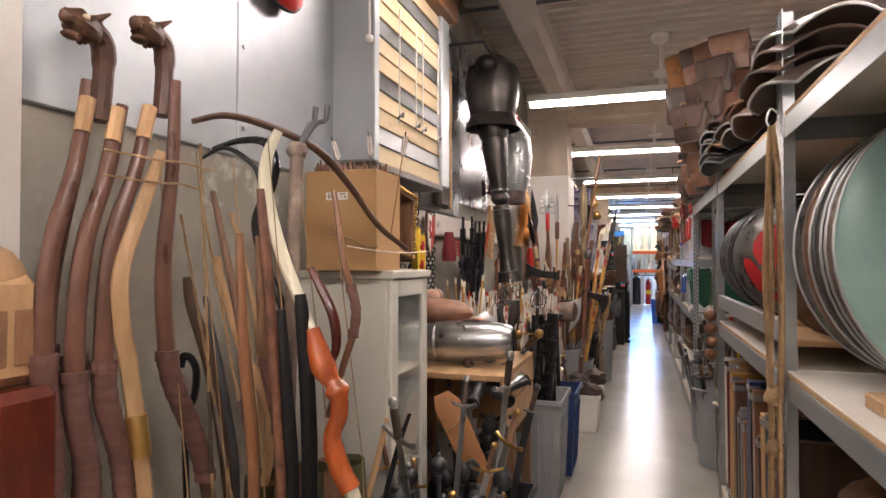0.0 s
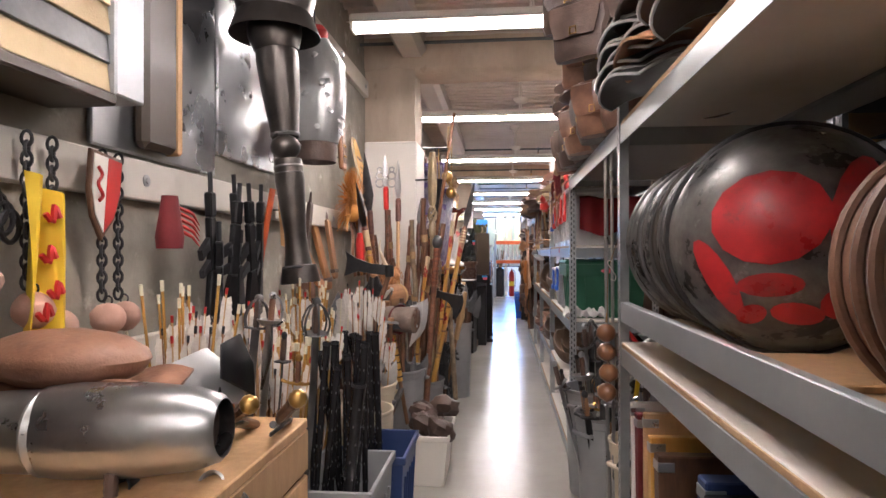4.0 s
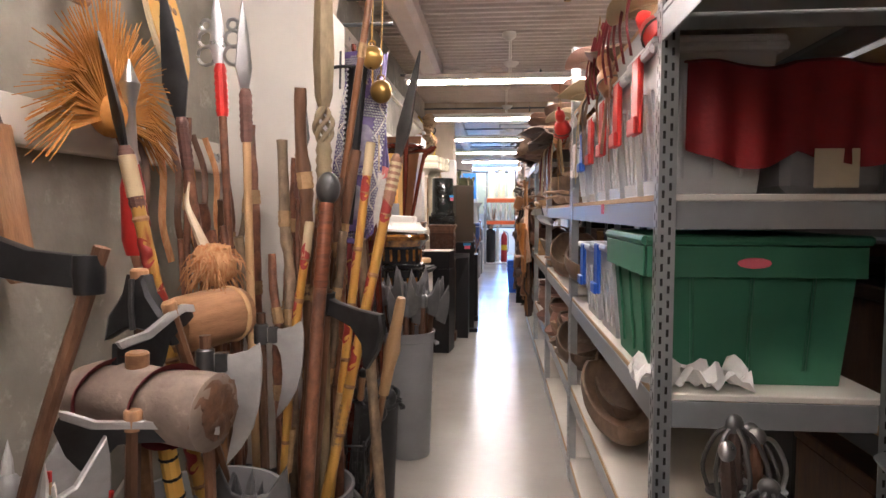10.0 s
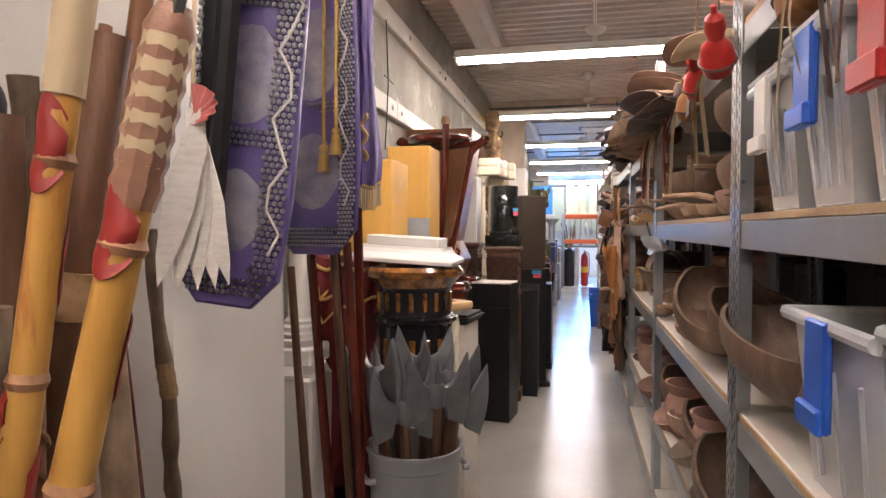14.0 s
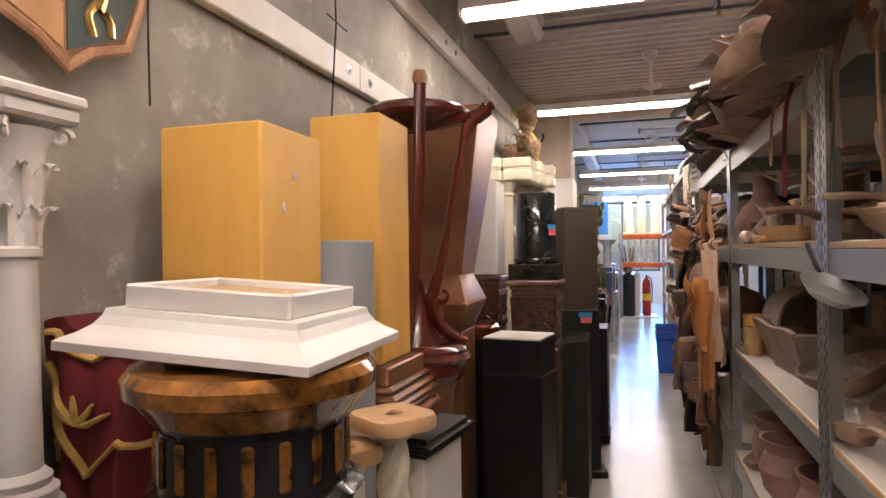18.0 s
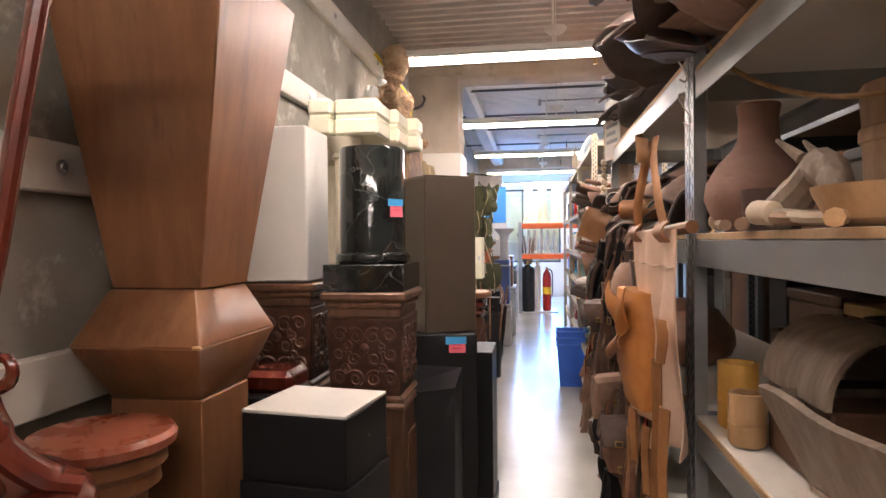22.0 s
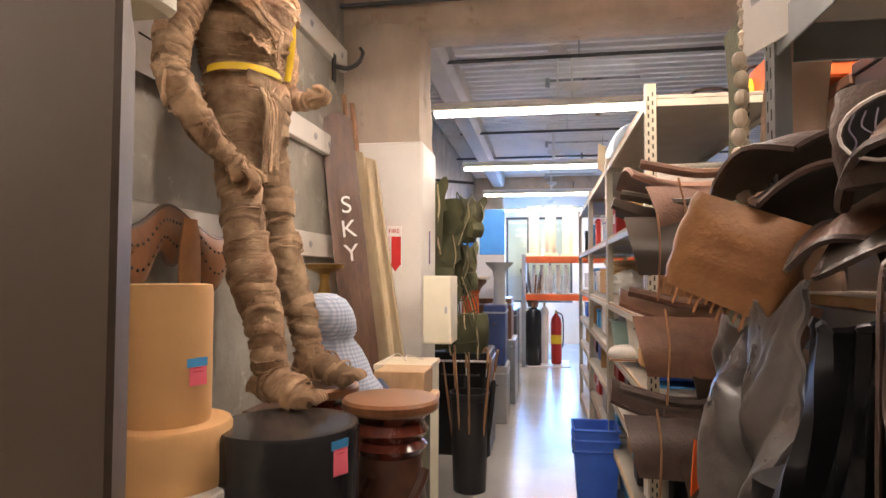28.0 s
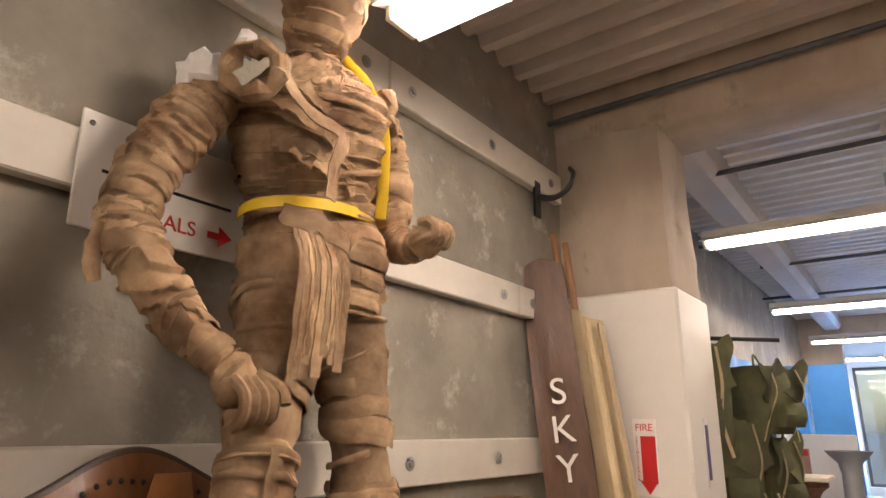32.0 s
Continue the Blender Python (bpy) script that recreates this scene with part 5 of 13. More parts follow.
part("neck", G().lathe([(0.10, 1.02), (0.125, 1.05), (0.105, 1.07), (0.13, 1.10), (0.11, 1.13), (0.14, 1.165)], 28), M["mahogany"], st)
part("column", G().lathe([(0.12, 0.12), (0.105, 0.35), (0.115, 0.55), (0.13, 0.8), (0.11, 0.97), (0.10, 1.02)], 28), M["carved_wood"], st)
for s in range(4):
    part("spiral_rib", G().tube([((0.118 + 0.01 * math.sin(k * 0.5)) * math.cos(TAU * s / 4 + k * 0.16), (0.118 + 0.01 * math.sin(k * 0.5)) * math.sin(TAU * s / 4 + k * 0.16), 0.14 + k * 0.03) for k in range(29)], 0.018, 7), M["carved_wood"], st)
part("foot", G().lathe([(0.17, 0), (0.17, 0.05), (0.14, 0.08), (0.12, 0.12)], 28), M["mahogany"], st)
copy_thing(st, pose(-0.80, 14.36, -0.004))
bx = thing("cardboard_box", "small plain tan wooden box on a stand", "box")
part("body", G().box(-0.745, -0.50, 14.97, 15.2, 1.03, 1.155, 0.004), M["light_wood"], bx)
sd = thing("stacked_stands", "grey-green stacked stands with moulded edges", "stand")
part("upper", G().box(-0.76, -0.47, 14.93, 15.25, 0.98, 1.028, 0.01), M["light_wood"], sd)
part("moulding", G().box(-0.74, -0.49, 14.95, 15.23, 0.92, 0.98, 0.02), M["olive"], sd)
part("body", G().box(-0.72, -0.51, 14.97, 15.2, 0.0, 0.92, 0.01), M["olive"], sd)
part("body_panel", G().box(-0.70, -0.53, 14.964, 14.969, 0.1, 0.8, 0.002), M["olive"], sd)


# wrapped figure
def wrapped(g, pts, rads, turns, flat=1.0, seg=30, amp=0.014, seed=0, slant=0.5):
    """A limb wound with overlapping, crumpled strips of cloth."""
    p = smoothpath(pts, max(6, int(turns * 7 / (len(pts) - 1))))
    n = len(p)
    last, vs, fs, axes = None, [], [], []
    for k, q in enumerate(p):
        s = k / (n - 1)
        d = (p[min(k + 1, n - 1)] - p[max(k - 1, 0)]).normalized()
        last = d.orthogonal() if last is None else last
        u = (last - d * last.dot(d)).normalized()
        last = u
        w = d.cross(u)
        r = float(np.interp(s, np.linspace(0, 1, len(rads)), rads))
        axes.append((q, u, w, r))
        for i in range(seg):
            a = TAU * i / seg
            o = u * math.cos(a) + w * (math.sin(a) * flat)
            e = q + o * r
            nz = noise.noise(e * 9 + Vector((seed, 0, 0)))
            ph = s * turns + slant * math.sin(a + seed + 2.5 * noise.noise(Vector((s * turns * 0.35, seed, 0)))) + 0.9 * nz
            step = ph - math.floor(ph)
            hold = 0.5 + 0.5 * math.sin(math.floor(ph) * 12.9 + seed)
            lift = amp * ((0.4 + hold) * step ** 1.5 - 0.5) + 0.006 * nz + 0.003 * noise.noise(e * 34) + 0.0025 * noise.noise(Vector((e.x * 12, e.y * 12, ph * 9)))
            vs.append(e + o * lift)
    for k in range(n - 1):
        for i in range(seg):
            j = (i + 1) % seg
            fs.append((k * seg + i, k * seg + j, (k + 1) * seg + j, (k + 1) * seg + i))
    fs += [tuple(range(seg))[::-1], tuple((n - 1) * seg + i for i in range(seg))]
    g.add(vs, fs)
    # loose strips wound over the first layer, torn at their ends
    rnd = random.Random(seed * 7 + 3)
    span = sum((p[k + 1] - p[k]).length for k in range(n - 1))
    for _ in range(int(turns * 1.9)):
        s0, a0, arc = rnd.uniform(0.03, 0.95), rnd.uniform(0, TAU), rnd.uniform(3.0, 6.2)
        wide, tilt, out = rnd.choice((0.007, 0.014, 0.022, 0.034)), rnd.uniform(-0.06, 0.06), rnd.uniform(0.2, 0.6) * amp

        def strip(u, v):
            a = a0 + arc * u
            fray = 1 + 0.3 * noise.noise(Vector((u * 7, v * 2, seed + s0 * 50)))
            s = s0 + (tilt * math.sin((a - a0) * 0.5) + (v - 0.5) * wide * fray + 0.006 * noise.noise(Vector((a * 1.5, s0 * 40, seed)))) / span
            x = min(max(s, 0.0), 1.0) * (n - 1)
            k = min(int(x), n - 2)
            f = x - k
            (qa, ua, wa, ra), (qb, ub, wb, rb) = axes[k], axes[k + 1]
            o = (ua * (1 - f) + ub * f) * math.cos(a) + (wa * (1 - f) + wb * f) * (math.sin(a) * flat)
            e = qa * (1 - f) + qb * f + o * (ra * (1 - f) + rb * f)
            return e + o * (out + 0.005 * noise.noise(e * 12) + 0.0025 * noise.noise(e * 40) + 0.003 * math.sin(v * math.pi))
        g.sheet(strip, 26, 3, 0.002)


def rag(g, pts, w, seed=0, t=0.003):
    """A torn strip of cloth lying along pts, with a frayed edge."""
    p = smoothpath(pts, 5)
    side = [((p[min(i + 1, len(p) - 1)] - p[max(i - 1, 0)]).cross(Vector((1, 0.15, 0)))).normalized() for i in range(len(p))]

    def f(u, v):
        i = u * (len(p) - 1)
        k = min(int(i), len(p) - 2)
        q = p[k] + (p[k + 1] - p[k]) * (i - k)
        ww = w * (1 + 0.35 * noise.noise(Vector((u * 9, v * 2, seed))))
        return q + side[k] * ((v - 0.5) * ww) + Vector((0.006 * noise.noise(Vector((u * 6, v * 3, seed + 5))), 0, 0.01 * noise.noise(Vector((u * 11, seed, v * 4)))))
    g.sheet(f, len(p) - 1, 4, t)


def figure():
    g = G()
    rng = random.Random(4)
    # legs, feet, trunk, head
    wrapped(g, [(-0.82, 14.0, 1.25), (-0.85, 14.03, 1.40), (-0.94, 14.10, 1.62), (-1.01, 14.16, 1.85), (-1.06, 14.22, 2.10), (-1.09, 14.26, 2.28)], [0.05, 0.052, 0.080, 0.072, 0.10, 0.12], 15, seed=1)
    wrapped(g, [(-0.82, 14.35, 1.25), (-0.86, 14.38, 1.42), (-0.95, 14.42, 1.62), (-1.01, 14.44, 1.85), (-1.06, 14.43, 2.10), (-1.09, 14.40, 2.28)], [0.05, 0.052, 0.078, 0.070, 0.098, 0.12], 15, seed=2)
    wrapped(g, [(-0.87, 14.02, 1.26), (-0.76, 13.95, 1.265), (-0.68, 13.88, 1.25), (-0.62, 13.85, 1.24)], [0.05, 0.06, 0.048, 0.026], 5, 0.75, 18, seed=3)
    wrapped(g, [(-0.87, 14.37, 1.27), (-0.76, 14.33, 1.27), (-0.68, 14.29, 1.25), (-0.62, 14.27, 1.24)], [0.05, 0.06, 0.048, 0.026], 5, 0.75, 18, seed=4)
    for y0, y1 in ((13.86, 13.94), (14.28, 14.36)):
        for k in range(5):
            y = y0 + (y1 - y0) * k / 4 - 0.02
            g.tube(smoothpath([(-0.66, y, 1.25), (-0.615, y - 0.01, 1.255), (-0.595, y - 0.012, 1.235)], 3), [0.012] * 6 + [0.006], 6)
    wrapped(g, [(-1.08, 14.33, 2.14), (-1.09, 14.33, 2.28), (-1.10, 14.32, 2.40), (-1.09, 14.30, 2.53), (-1.08, 14.28, 2.66), (-1.08, 14.27, 2.77)], [0.15, 0.172, 0.148, 0.175, 0.20, 0.10], 13, 0.72, 44, 0.018, seed=5, slant=0.9)
    wrapped(g, [(-1.06, 14.25, 2.72), (-1.04, 14.24, 2.80), (-1.02, 14.24, 2.86), (-1.01, 14.24, 2.94), (-1.03, 14.25, 3.02), (-1.05, 14.26, 3.05)], [0.07, 0.066, 0.088, 0.104, 0.095, 0.03], 6, 0.9, 26, seed=6)
    g.ball(0.02, pose(-0.915, 14.23, 2.92), 8, 6, 0.2)
    # arms
    wrapped(g, [(-1.15, 14.05, 2.62), (-1.16, 13.99, 2.52), (-1.15, 13.93, 2.40), (-1.13, 13.89, 2.28)], [0.06, 0.068, 0.06, 0.05], 8, amp=0.009, seed=7, slant=0.9)
    wrapped(g, [(-1.14, 13.89, 2.31), (-1.11, 13.92, 2.21), (-1.07, 13.98, 2.11), (-1.02, 14.04, 2.035), (-0.992, 14.072, 1.99)], [0.05, 0.058, 0.048, 0.036, 0.034], 10, amp=0.008, seed=8, slant=0.9)
    wrapped(g, [(-1.03, 14.47, 2.67), (-1.03, 14.52, 2.56), (-1.02, 14.53, 2.40)], [0.06, 0.064, 0.05], 6, amp=0.009, seed=9)
    wrapped(g, [(-1.03, 14.54, 2.40), (-0.98, 14.53, 2.35), (-0.91, 14.51, 2.34)], [0.045, 0.046, 0.033], 5, amp=0.007, seed=10)
    # armhole rolls on the torso
    for c, n in (((-1.03, 14.07, 2.66), (0.6, -0.75, 0.1)), ((-0.97, 14.44, 2.68), (0.6, 0.75, 0.1))):
        m = aim(c, (Vector(c) + Vector(n)))
        ring = [m @ Vector((0.062 * math.cos(TAU * k / 20), 0.062 * math.sin(TAU * k / 20), 0.01 * math.sin(k * 2.1))) for k in range(21)]
        g.tube(ring, [0.02 + 0.005 * math.sin(k * 1.7) for k in range(20)] + [0.02], 8)
    # hands
    g.ball(0.046, pose(-0.99, 14.075, 1.985), 14, 9, 0.3, (0.75, 1.0, 1.15))
    for k in range(4):
        y = 14.055 + 0.021 * k
        g.tube(smoothpath([(-0.965, y, 1.985), (-0.935, y + 0.006, 1.955), (-0.94, y + 0.008, 1.915), (-0.965, y + 0.008, 1.89 + 0.006 * k)], 4), [0.012] * 9 + [0.010, 0.009, 0.008, 0.005], 7)
    g.tube(smoothpath([(-0.97, 14.11, 2.0), (-0.93, 14.14, 1.97), (-0.915, 14.14, 1.94)], 4), 0.011, 7)
    g.ball(0.042, pose(-0.88, 14.505, 2.345), 14, 9, 0.3)
    for k in range(4):
        y = 14.475 + 0.021 * k
        g.tube(smoothpath([(-0.875, y, 2.385), (-0.84, y, 2.385), (-0.825, y, 2.36), (-0.84, y, 2.335), (-0.86, y, 2.34)], 3), 0.0115, 7)
    g.tube(smoothpath([(-0.89, 14.47, 2.33), (-0.845, 14.465, 2.34), (-0.825, 14.49, 2.345)], 3), 0.011, 7)
    # loose folds over the chest
    for k in range(46):
        z = rng.uniform(2.44, 2.74)
        a = rng.uniform(-1.35, 0.9)
        rr = float(np.interp(z, (2.14, 2.28, 2.40, 2.53, 2.66, 2.77), (0.15, 0.172, 0.148, 0.175, 0.20, 0.10)))
        tip = rng.uniform(-0.02, 0.02)
        pts = [(-1.085 + (rr * 0.72 + 0.004) * math.cos(a + j * 0.16), 14.30 + (rr + 0.004) * math.sin(a + j * 0.16), z + (j - 2) * tip + rng.uniform(-0.006, 0.006)) for j in range(5)]
        rag(g, pts, rng.uniform(0.018, 0.05), k, 0.004)
    # loincloth knot and hanging ends
    for k in range(9):
        y = 14.165 + 0.015 * k
        rag(g, [(-0.955, y, 2.30), (-0.93, y + 0.004, 2.22), (-0.935, y + rng.uniform(-0.012, 0.012), 2.10), (-0.94, y, 2.0 + rng.uniform(-0.03, 0.05))], 0.03, 60 + k)
    for s in (-1, 1):
        rag(g, [(-0.945, 14.31, 2.30), (-0.955, 14.31 + s * 0.08, 2.325), (-1.0, 14.31 + s * 0.155, 2.345)], 0.05, 70 + s)
    rag(g, [(-0.99, 14.10, 2.68), (-0.95, 14.16, 2.58), (-0.905, 14.23, 2.53), (-0.905, 14.215, 2.46), (-0.905, 14.205, 2.37)], 0.036, 81)
    rag(g, [(-1.12, 13.85, 2.26), (-1.12, 13.835, 2.20), (-1.12, 13.85, 2.15)], 0.03, 82)
    rag(g, [(-0.93, 14.14, 1.86), (-0.915, 14.11, 1.74), (-0.90, 14.06, 1.58)], 0.035, 84)
    return g


mum = solo("mummy_statue", figure(), M["bandage"], "life-size mummy statue wrapped in tan bandages with a raised fist", "statue", smooth=0.55)
solo("stuffing_wad", G().ball(0.06, pose(-1.15, 14.03, 2.66), 16, 10, 0.5, seed=2, freq=6).ball(0.03, pose(-1.08, 14.08, 2.75), 10, 8, 0.5, seed=3, freq=6), M["stuffing"], "white wadding bursting from a shoulder", "wadding")
g = G()
g.sheet(lambda u, v: (-1.10 + 0.140 * math.cos(-2.0 + u * 3.6), 14.32 + 0.182 * math.sin(-2.0 + u * 3.6), 2.375 + 0.026 * v + 0.035 * (u - 0.5)), 30, 2, 0.003)
side_path = smoothpath([(-0.965, 14.43, 2.40), (-0.945, 14.415, 2.50), (-0.93, 14.39, 2.62), (-0.96, 14.35, 2.74), (-1.04, 14.34, 2.84), (-1.2, 14.34, 3.05)], 5)
g.tube(side_path, 0.014, 6, flat=0.25)
solo("yellow_strap", g, M["yellow"], "bright yellow webbing strap holding the statue to the wall", "strap")

# ---- weapons and their bins ----
class Kit:
    """Builds a thing once and then hands out copies of it."""

    def __init__(self, make):
        self.make, self.first = make, None

    def at(self, m, label=""):
        if self.first is None:
            self.first = self.make()
            self.first.matrix_basis = m
            ob = self.first
        else:
            ob = copy_thing(self.first, m)
        if label:
            ob["label"] = label
        return ob


def lean(x, y, z, tx=0, ty=0, rz=0, s=1.0):
    """Stands a thing at x, y, z, leaning by tx about x and ty about y, after a turn rz about its own axis."""
    return pose(x, y, z, tx, ty, 0) @ pose(0, 0, 0, 0, 0, rz) @ Matrix.Scale(s, 4)


def blade_outline(w, z0, z1, curve=0.0, tip=0.12):
    zs = [z0 + (z1 - z0) * k / 8 for k in range(9)]
    left = [(-w * min(1, (z - z0) / tip + 0.15) + curve * ((z1 - z) / (z1 - z0)) ** 2, z) for z in zs]
    right = [(w * min(1, (z - z0) / tip + 0.15) + curve * ((z1 - z) / (z1 - z0)) ** 2, z) for z in reversed(zs)]
    return left + right


def make_sword(guard="cross", grip="dark_leather", metal="steel", L=0.86, curve=0.0, name="sword", label="prop sword with a leather grip, hilt upwards"):
    def go():
        t = thing(name, label, "sword", group="binned swords")
        part("blade", G().prism(blade_outline(0.02, 0, L, curve), 0.006, pose(0, -0.003, 0), 0.12), M["steel" if metal == "brass" else metal], t)
        if guard == "cross":
            part("guard", G().tube([(-0.09, 0, L + 0.012), (-0.05, 0, L), (0, 0, L - 0.002), (0.05, 0, L), (0.09, 0, L + 0.012)], [0.011, 0.008, 0.012, 0.008, 0.011], 8), M[metal], t)
        elif guard == "basket":
            for k in range(6):
                a = TAU * k / 6
                part("basket_bar", G().tube(smoothpath([(0.05 * math.cos(a), 0.05 * math.sin(a), L), (0.062 * math.cos(a), 0.062 * math.sin(a), L + 0.05), (0.04 * math.cos(a), 0.04 * math.sin(a), L + 0.11), (0.012 * math.cos(a), 0.012 * math.sin(a), L + 0.135)], 3), 0.005, 6), M[metal], t)
            part("guard_plate", G().lathe([(0.015, L - 0.006), (0.058, L), (0.055, L + 0.006), (0.012, L + 0.004)], 18), M[metal], t)
        elif guard == "cup":
            part("cup", G().lathe([(0.01, L - 0.02), (0.045, L - 0.01), (0.07, L + 0.02), (0.068, L + 0.022), (0.04, L - 0.004)], 20), M[metal], t)
            part("knuckle_bow", G().tube(smoothpath([(0.06, 0, L + 0.01), (0.07, 0, L + 0.07), (0.04, 0, L + 0.13), (0.0, 0, L + 0.14)], 4), 0.006, 6), M[metal], t)
        else:
            part("guard", G().lathe([(0.02, L - 0.006), (0.042, L - 0.003), (0.042, L + 0.004), (0.02, L + 0.007)], 18, squash=(4, 0.12)), M[metal], t)
        part("grip", G().lathe([(0.012, L + 0.005)] + [(0.0145 + 0.002 * (k % 2), L + 0.012 + k * 0.0085) for k in range(13)] + [(0.013, L + 0.125)], 10), M[grip], t)
        part("pommel", G().ball(0.022, pose(0, 0, L + 0.14), 12, 8, 0, (1, 0.75, 1)), M[metal], t)
        return t
    return Kit(go)


SW = [make_sword("cross", "dark_leather", "steel"), make_sword("basket", "dark_leather", "iron", 0.8, 0.05, "sabre", "curved prop sabre with a brass basket hilt"),
      make_sword("cup", "brown_leather", "steel", 0.9, 0.0, "rapier", "slim prop rapier with a steel cup hilt"), make_sword("disc", "dark_leather", "dark_iron", 0.78, 0.08, "katana", "black-wrapped curved prop sword"),
      make_sword("cross", "brown_leather", "brass", 0.7, 0, "short_sword", "short prop sword with a brass cross guard"), make_sword("cross", "mid_wood", "dark_iron", 0.75, 0.0, "broad_sword", "dark iron broad sword with a wooden grip")]


def make_mace():
    t = thing("mace", "black iron mace with a round knobbed head", "mace", group="binned maces")
    part("handle", G().tube([(0, 0, 0), (0, 0, 0.6)], [0.016, 0.014], 10), M["dark_iron"], t)
    part("collar", G().lathe([(0.02, 0.56), (0.026, 0.57), (0.02, 0.58)], 12), M["iron"], t)
    part("head", G().ball(0.045, pose(0, 0, 0.64), 16, 10, 0, (1, 1, 1.05)), M["dark_iron"], t)
    part("finial", G().lathe([(0.02, 0.68), (0.014, 0.70), (0.0, 0.71)], 10), M["iron"], t)
    return t


def make_pistol():
    t = thing("pistol", "dark wooden flintlock pistol, butt upwards", "pistol", group="binned pistols")
    part("stock", G().tube(smoothpath([(0, 0, 0.0), (0, 0, 0.2), (0.02, 0, 0.28), (0.06, 0, 0.34), (0.08, 0, 0.37)], 4), [0.014] * 8 + [0.018] * 5 + [0.022] * 4, 8), M["dark_wood"], t)
    part("barrel", G().tube([(-0.02, 0, -0.1), (-0.02, 0, 0.24)], 0.011, 10), M["iron"], t)
    part("lock", G().box(-0.005, 0.03, -0.022, -0.012, 0.19, 0.25, 0.004), M["iron"], t)
    part("hammer", G().tube(smoothpath([(0.0, -0.02, 0.24), (-0.03, -0.02, 0.27), (-0.04, -0.02, 0.25)], 3), 0.006, 6), M["iron"], t)
    part("butt_cap", G().ball(0.027, pose(0.085, 0, 0.38), 10, 7), M["brass"], t)
    return t


def axe_blade(w, hgt, sweep=0.3):
    """A bearded axe head in x, z: the socket at 0, the edge towards +x."""
    out = [(-0.03, 0.03), (0.03, 0.035)]
    n = 7
    for k in range(n):
        s = k / (n - 1)
        out.append((w * (0.86 + 0.14 * math.sin(math.pi * s)), hgt * (0.5 + 0.12 - s * 1.05)))
    out.insert(2, (w * 0.45, hgt * 0.2))
    out += [(w * 0.35, -0.06 * (1 + sweep)), (0.03, -0.035), (-0.03, -0.03)]
    return out[::-1]


def make_axe(w=0.16, hgt=0.26, L=0.75, metal="iron", both=False, wood="dark_wood", label="dark iron battle axe with a wooden haft"):
    def go():
        t = thing("axe", label, "axe", group="binned axes")
        part("haft", G().tube([(0, 0, 0), (0.006, 0, L * 0.5), (0, 0, L)], [0.017, 0.015, 0.016], 10, flat=1.25), M[wood], t)
        part("socket", G().lathe([(0.024, L - 0.075), (0.028, L - 0.05), (0.028, L - 0.01), (0.02, L + 0.005)], 12), M[metal], t)
        part("head", G().prism(axe_blade(w, hgt), 0.022, pose(0, -0.011, L - 0.04), 0.1), M[metal], t)
        if both:
            part("back_head", G().prism(axe_blade(w, hgt), 0.02, pose(0, 0.01, L - 0.04, 0, 0, 180), 0.1), M[metal], t)
        else:
            part("poll", G().box(-0.07, -0.02, -0.016, 0.016, L - 0.065, L - 0.015, 0.006), M[metal], t)
        part("spike", G().lathe([(0.016, L), (0.012, L + 0.04), (0.0, L + 0.09)], 8), M[metal], t)
        return t
    return Kit(go)


AXES = [make_axe(0.16, 0.26, 0.75, "axe_pale", False, "dark_wood", "scuffed pale steel battle axe with a wooden haft"), make_axe(0.2, 0.34, 0.8, "dark_iron", False, "mid_wood", "large black bearded axe with a worn wooden haft"), make_axe(0.115, 0.24, 0.62, "axe_grey", True, "dark_wood", "grey painted double-headed battle axe"),
        make_axe(0.11, 0.16, 0.5, "iron", False, "dark_wood", "small iron hatchet with a dark wooden haft"), make_axe(0.12, 0.22, 0.62, "axe_grey", True, "dark_wood", "small grey double-headed battle axe")]


def make_arrow(shaft="light_wood", tip="red"):
    def go():
        t = thing("arrow", "slim wooden arrow with frayed white feather fletching", "arrow", group="binned arrows")
        part("shaft", G().tube([(0, 0, 0), (0, 0, 0.74)], 0.0038, 6), M[shaft], t)
        part("nock", G().tube([(0, 0, 0.74), (0, 0, 0.762)], [0.0045, 0.005], 6), M[tip], t)
        for k in range(3):
            rng = random.Random(k)
            out = [(0.003, 0.60), (0.012, 0.615)] + [(0.022 + rng.uniform(-0.004, 0.004), 0.63 + j * 0.0105) for j in range(9)] + [(0.016, 0.735), (0.003, 0.728)]
            part("feather", G().prism(out, 0.0012, pose(0, 0, 0, 0, 0, 120 * k)), M["fletch"], t, smooth=0)
        return t
    return Kit(go)


def make_plain_arrow():
    t = thing("bare_arrow", "bare wooden arrow shaft with a dark nock", "arrow", group="bare arrows")
    part("shaft", G().tube([(0, 0, 0), (0, 0, 0.72)], 0.0042, 6), M["bamboo"], t)
    part("nock", G().tube([(0, 0, 0.72), (0, 0, 0.75)], [0.005, 0.0055], 6), M["cream"], t)
    return t


ARROW, ARROW2, BARE = make_arrow(), make_arrow("mid_wood", "black_plastic"), Kit(make_plain_arrow)


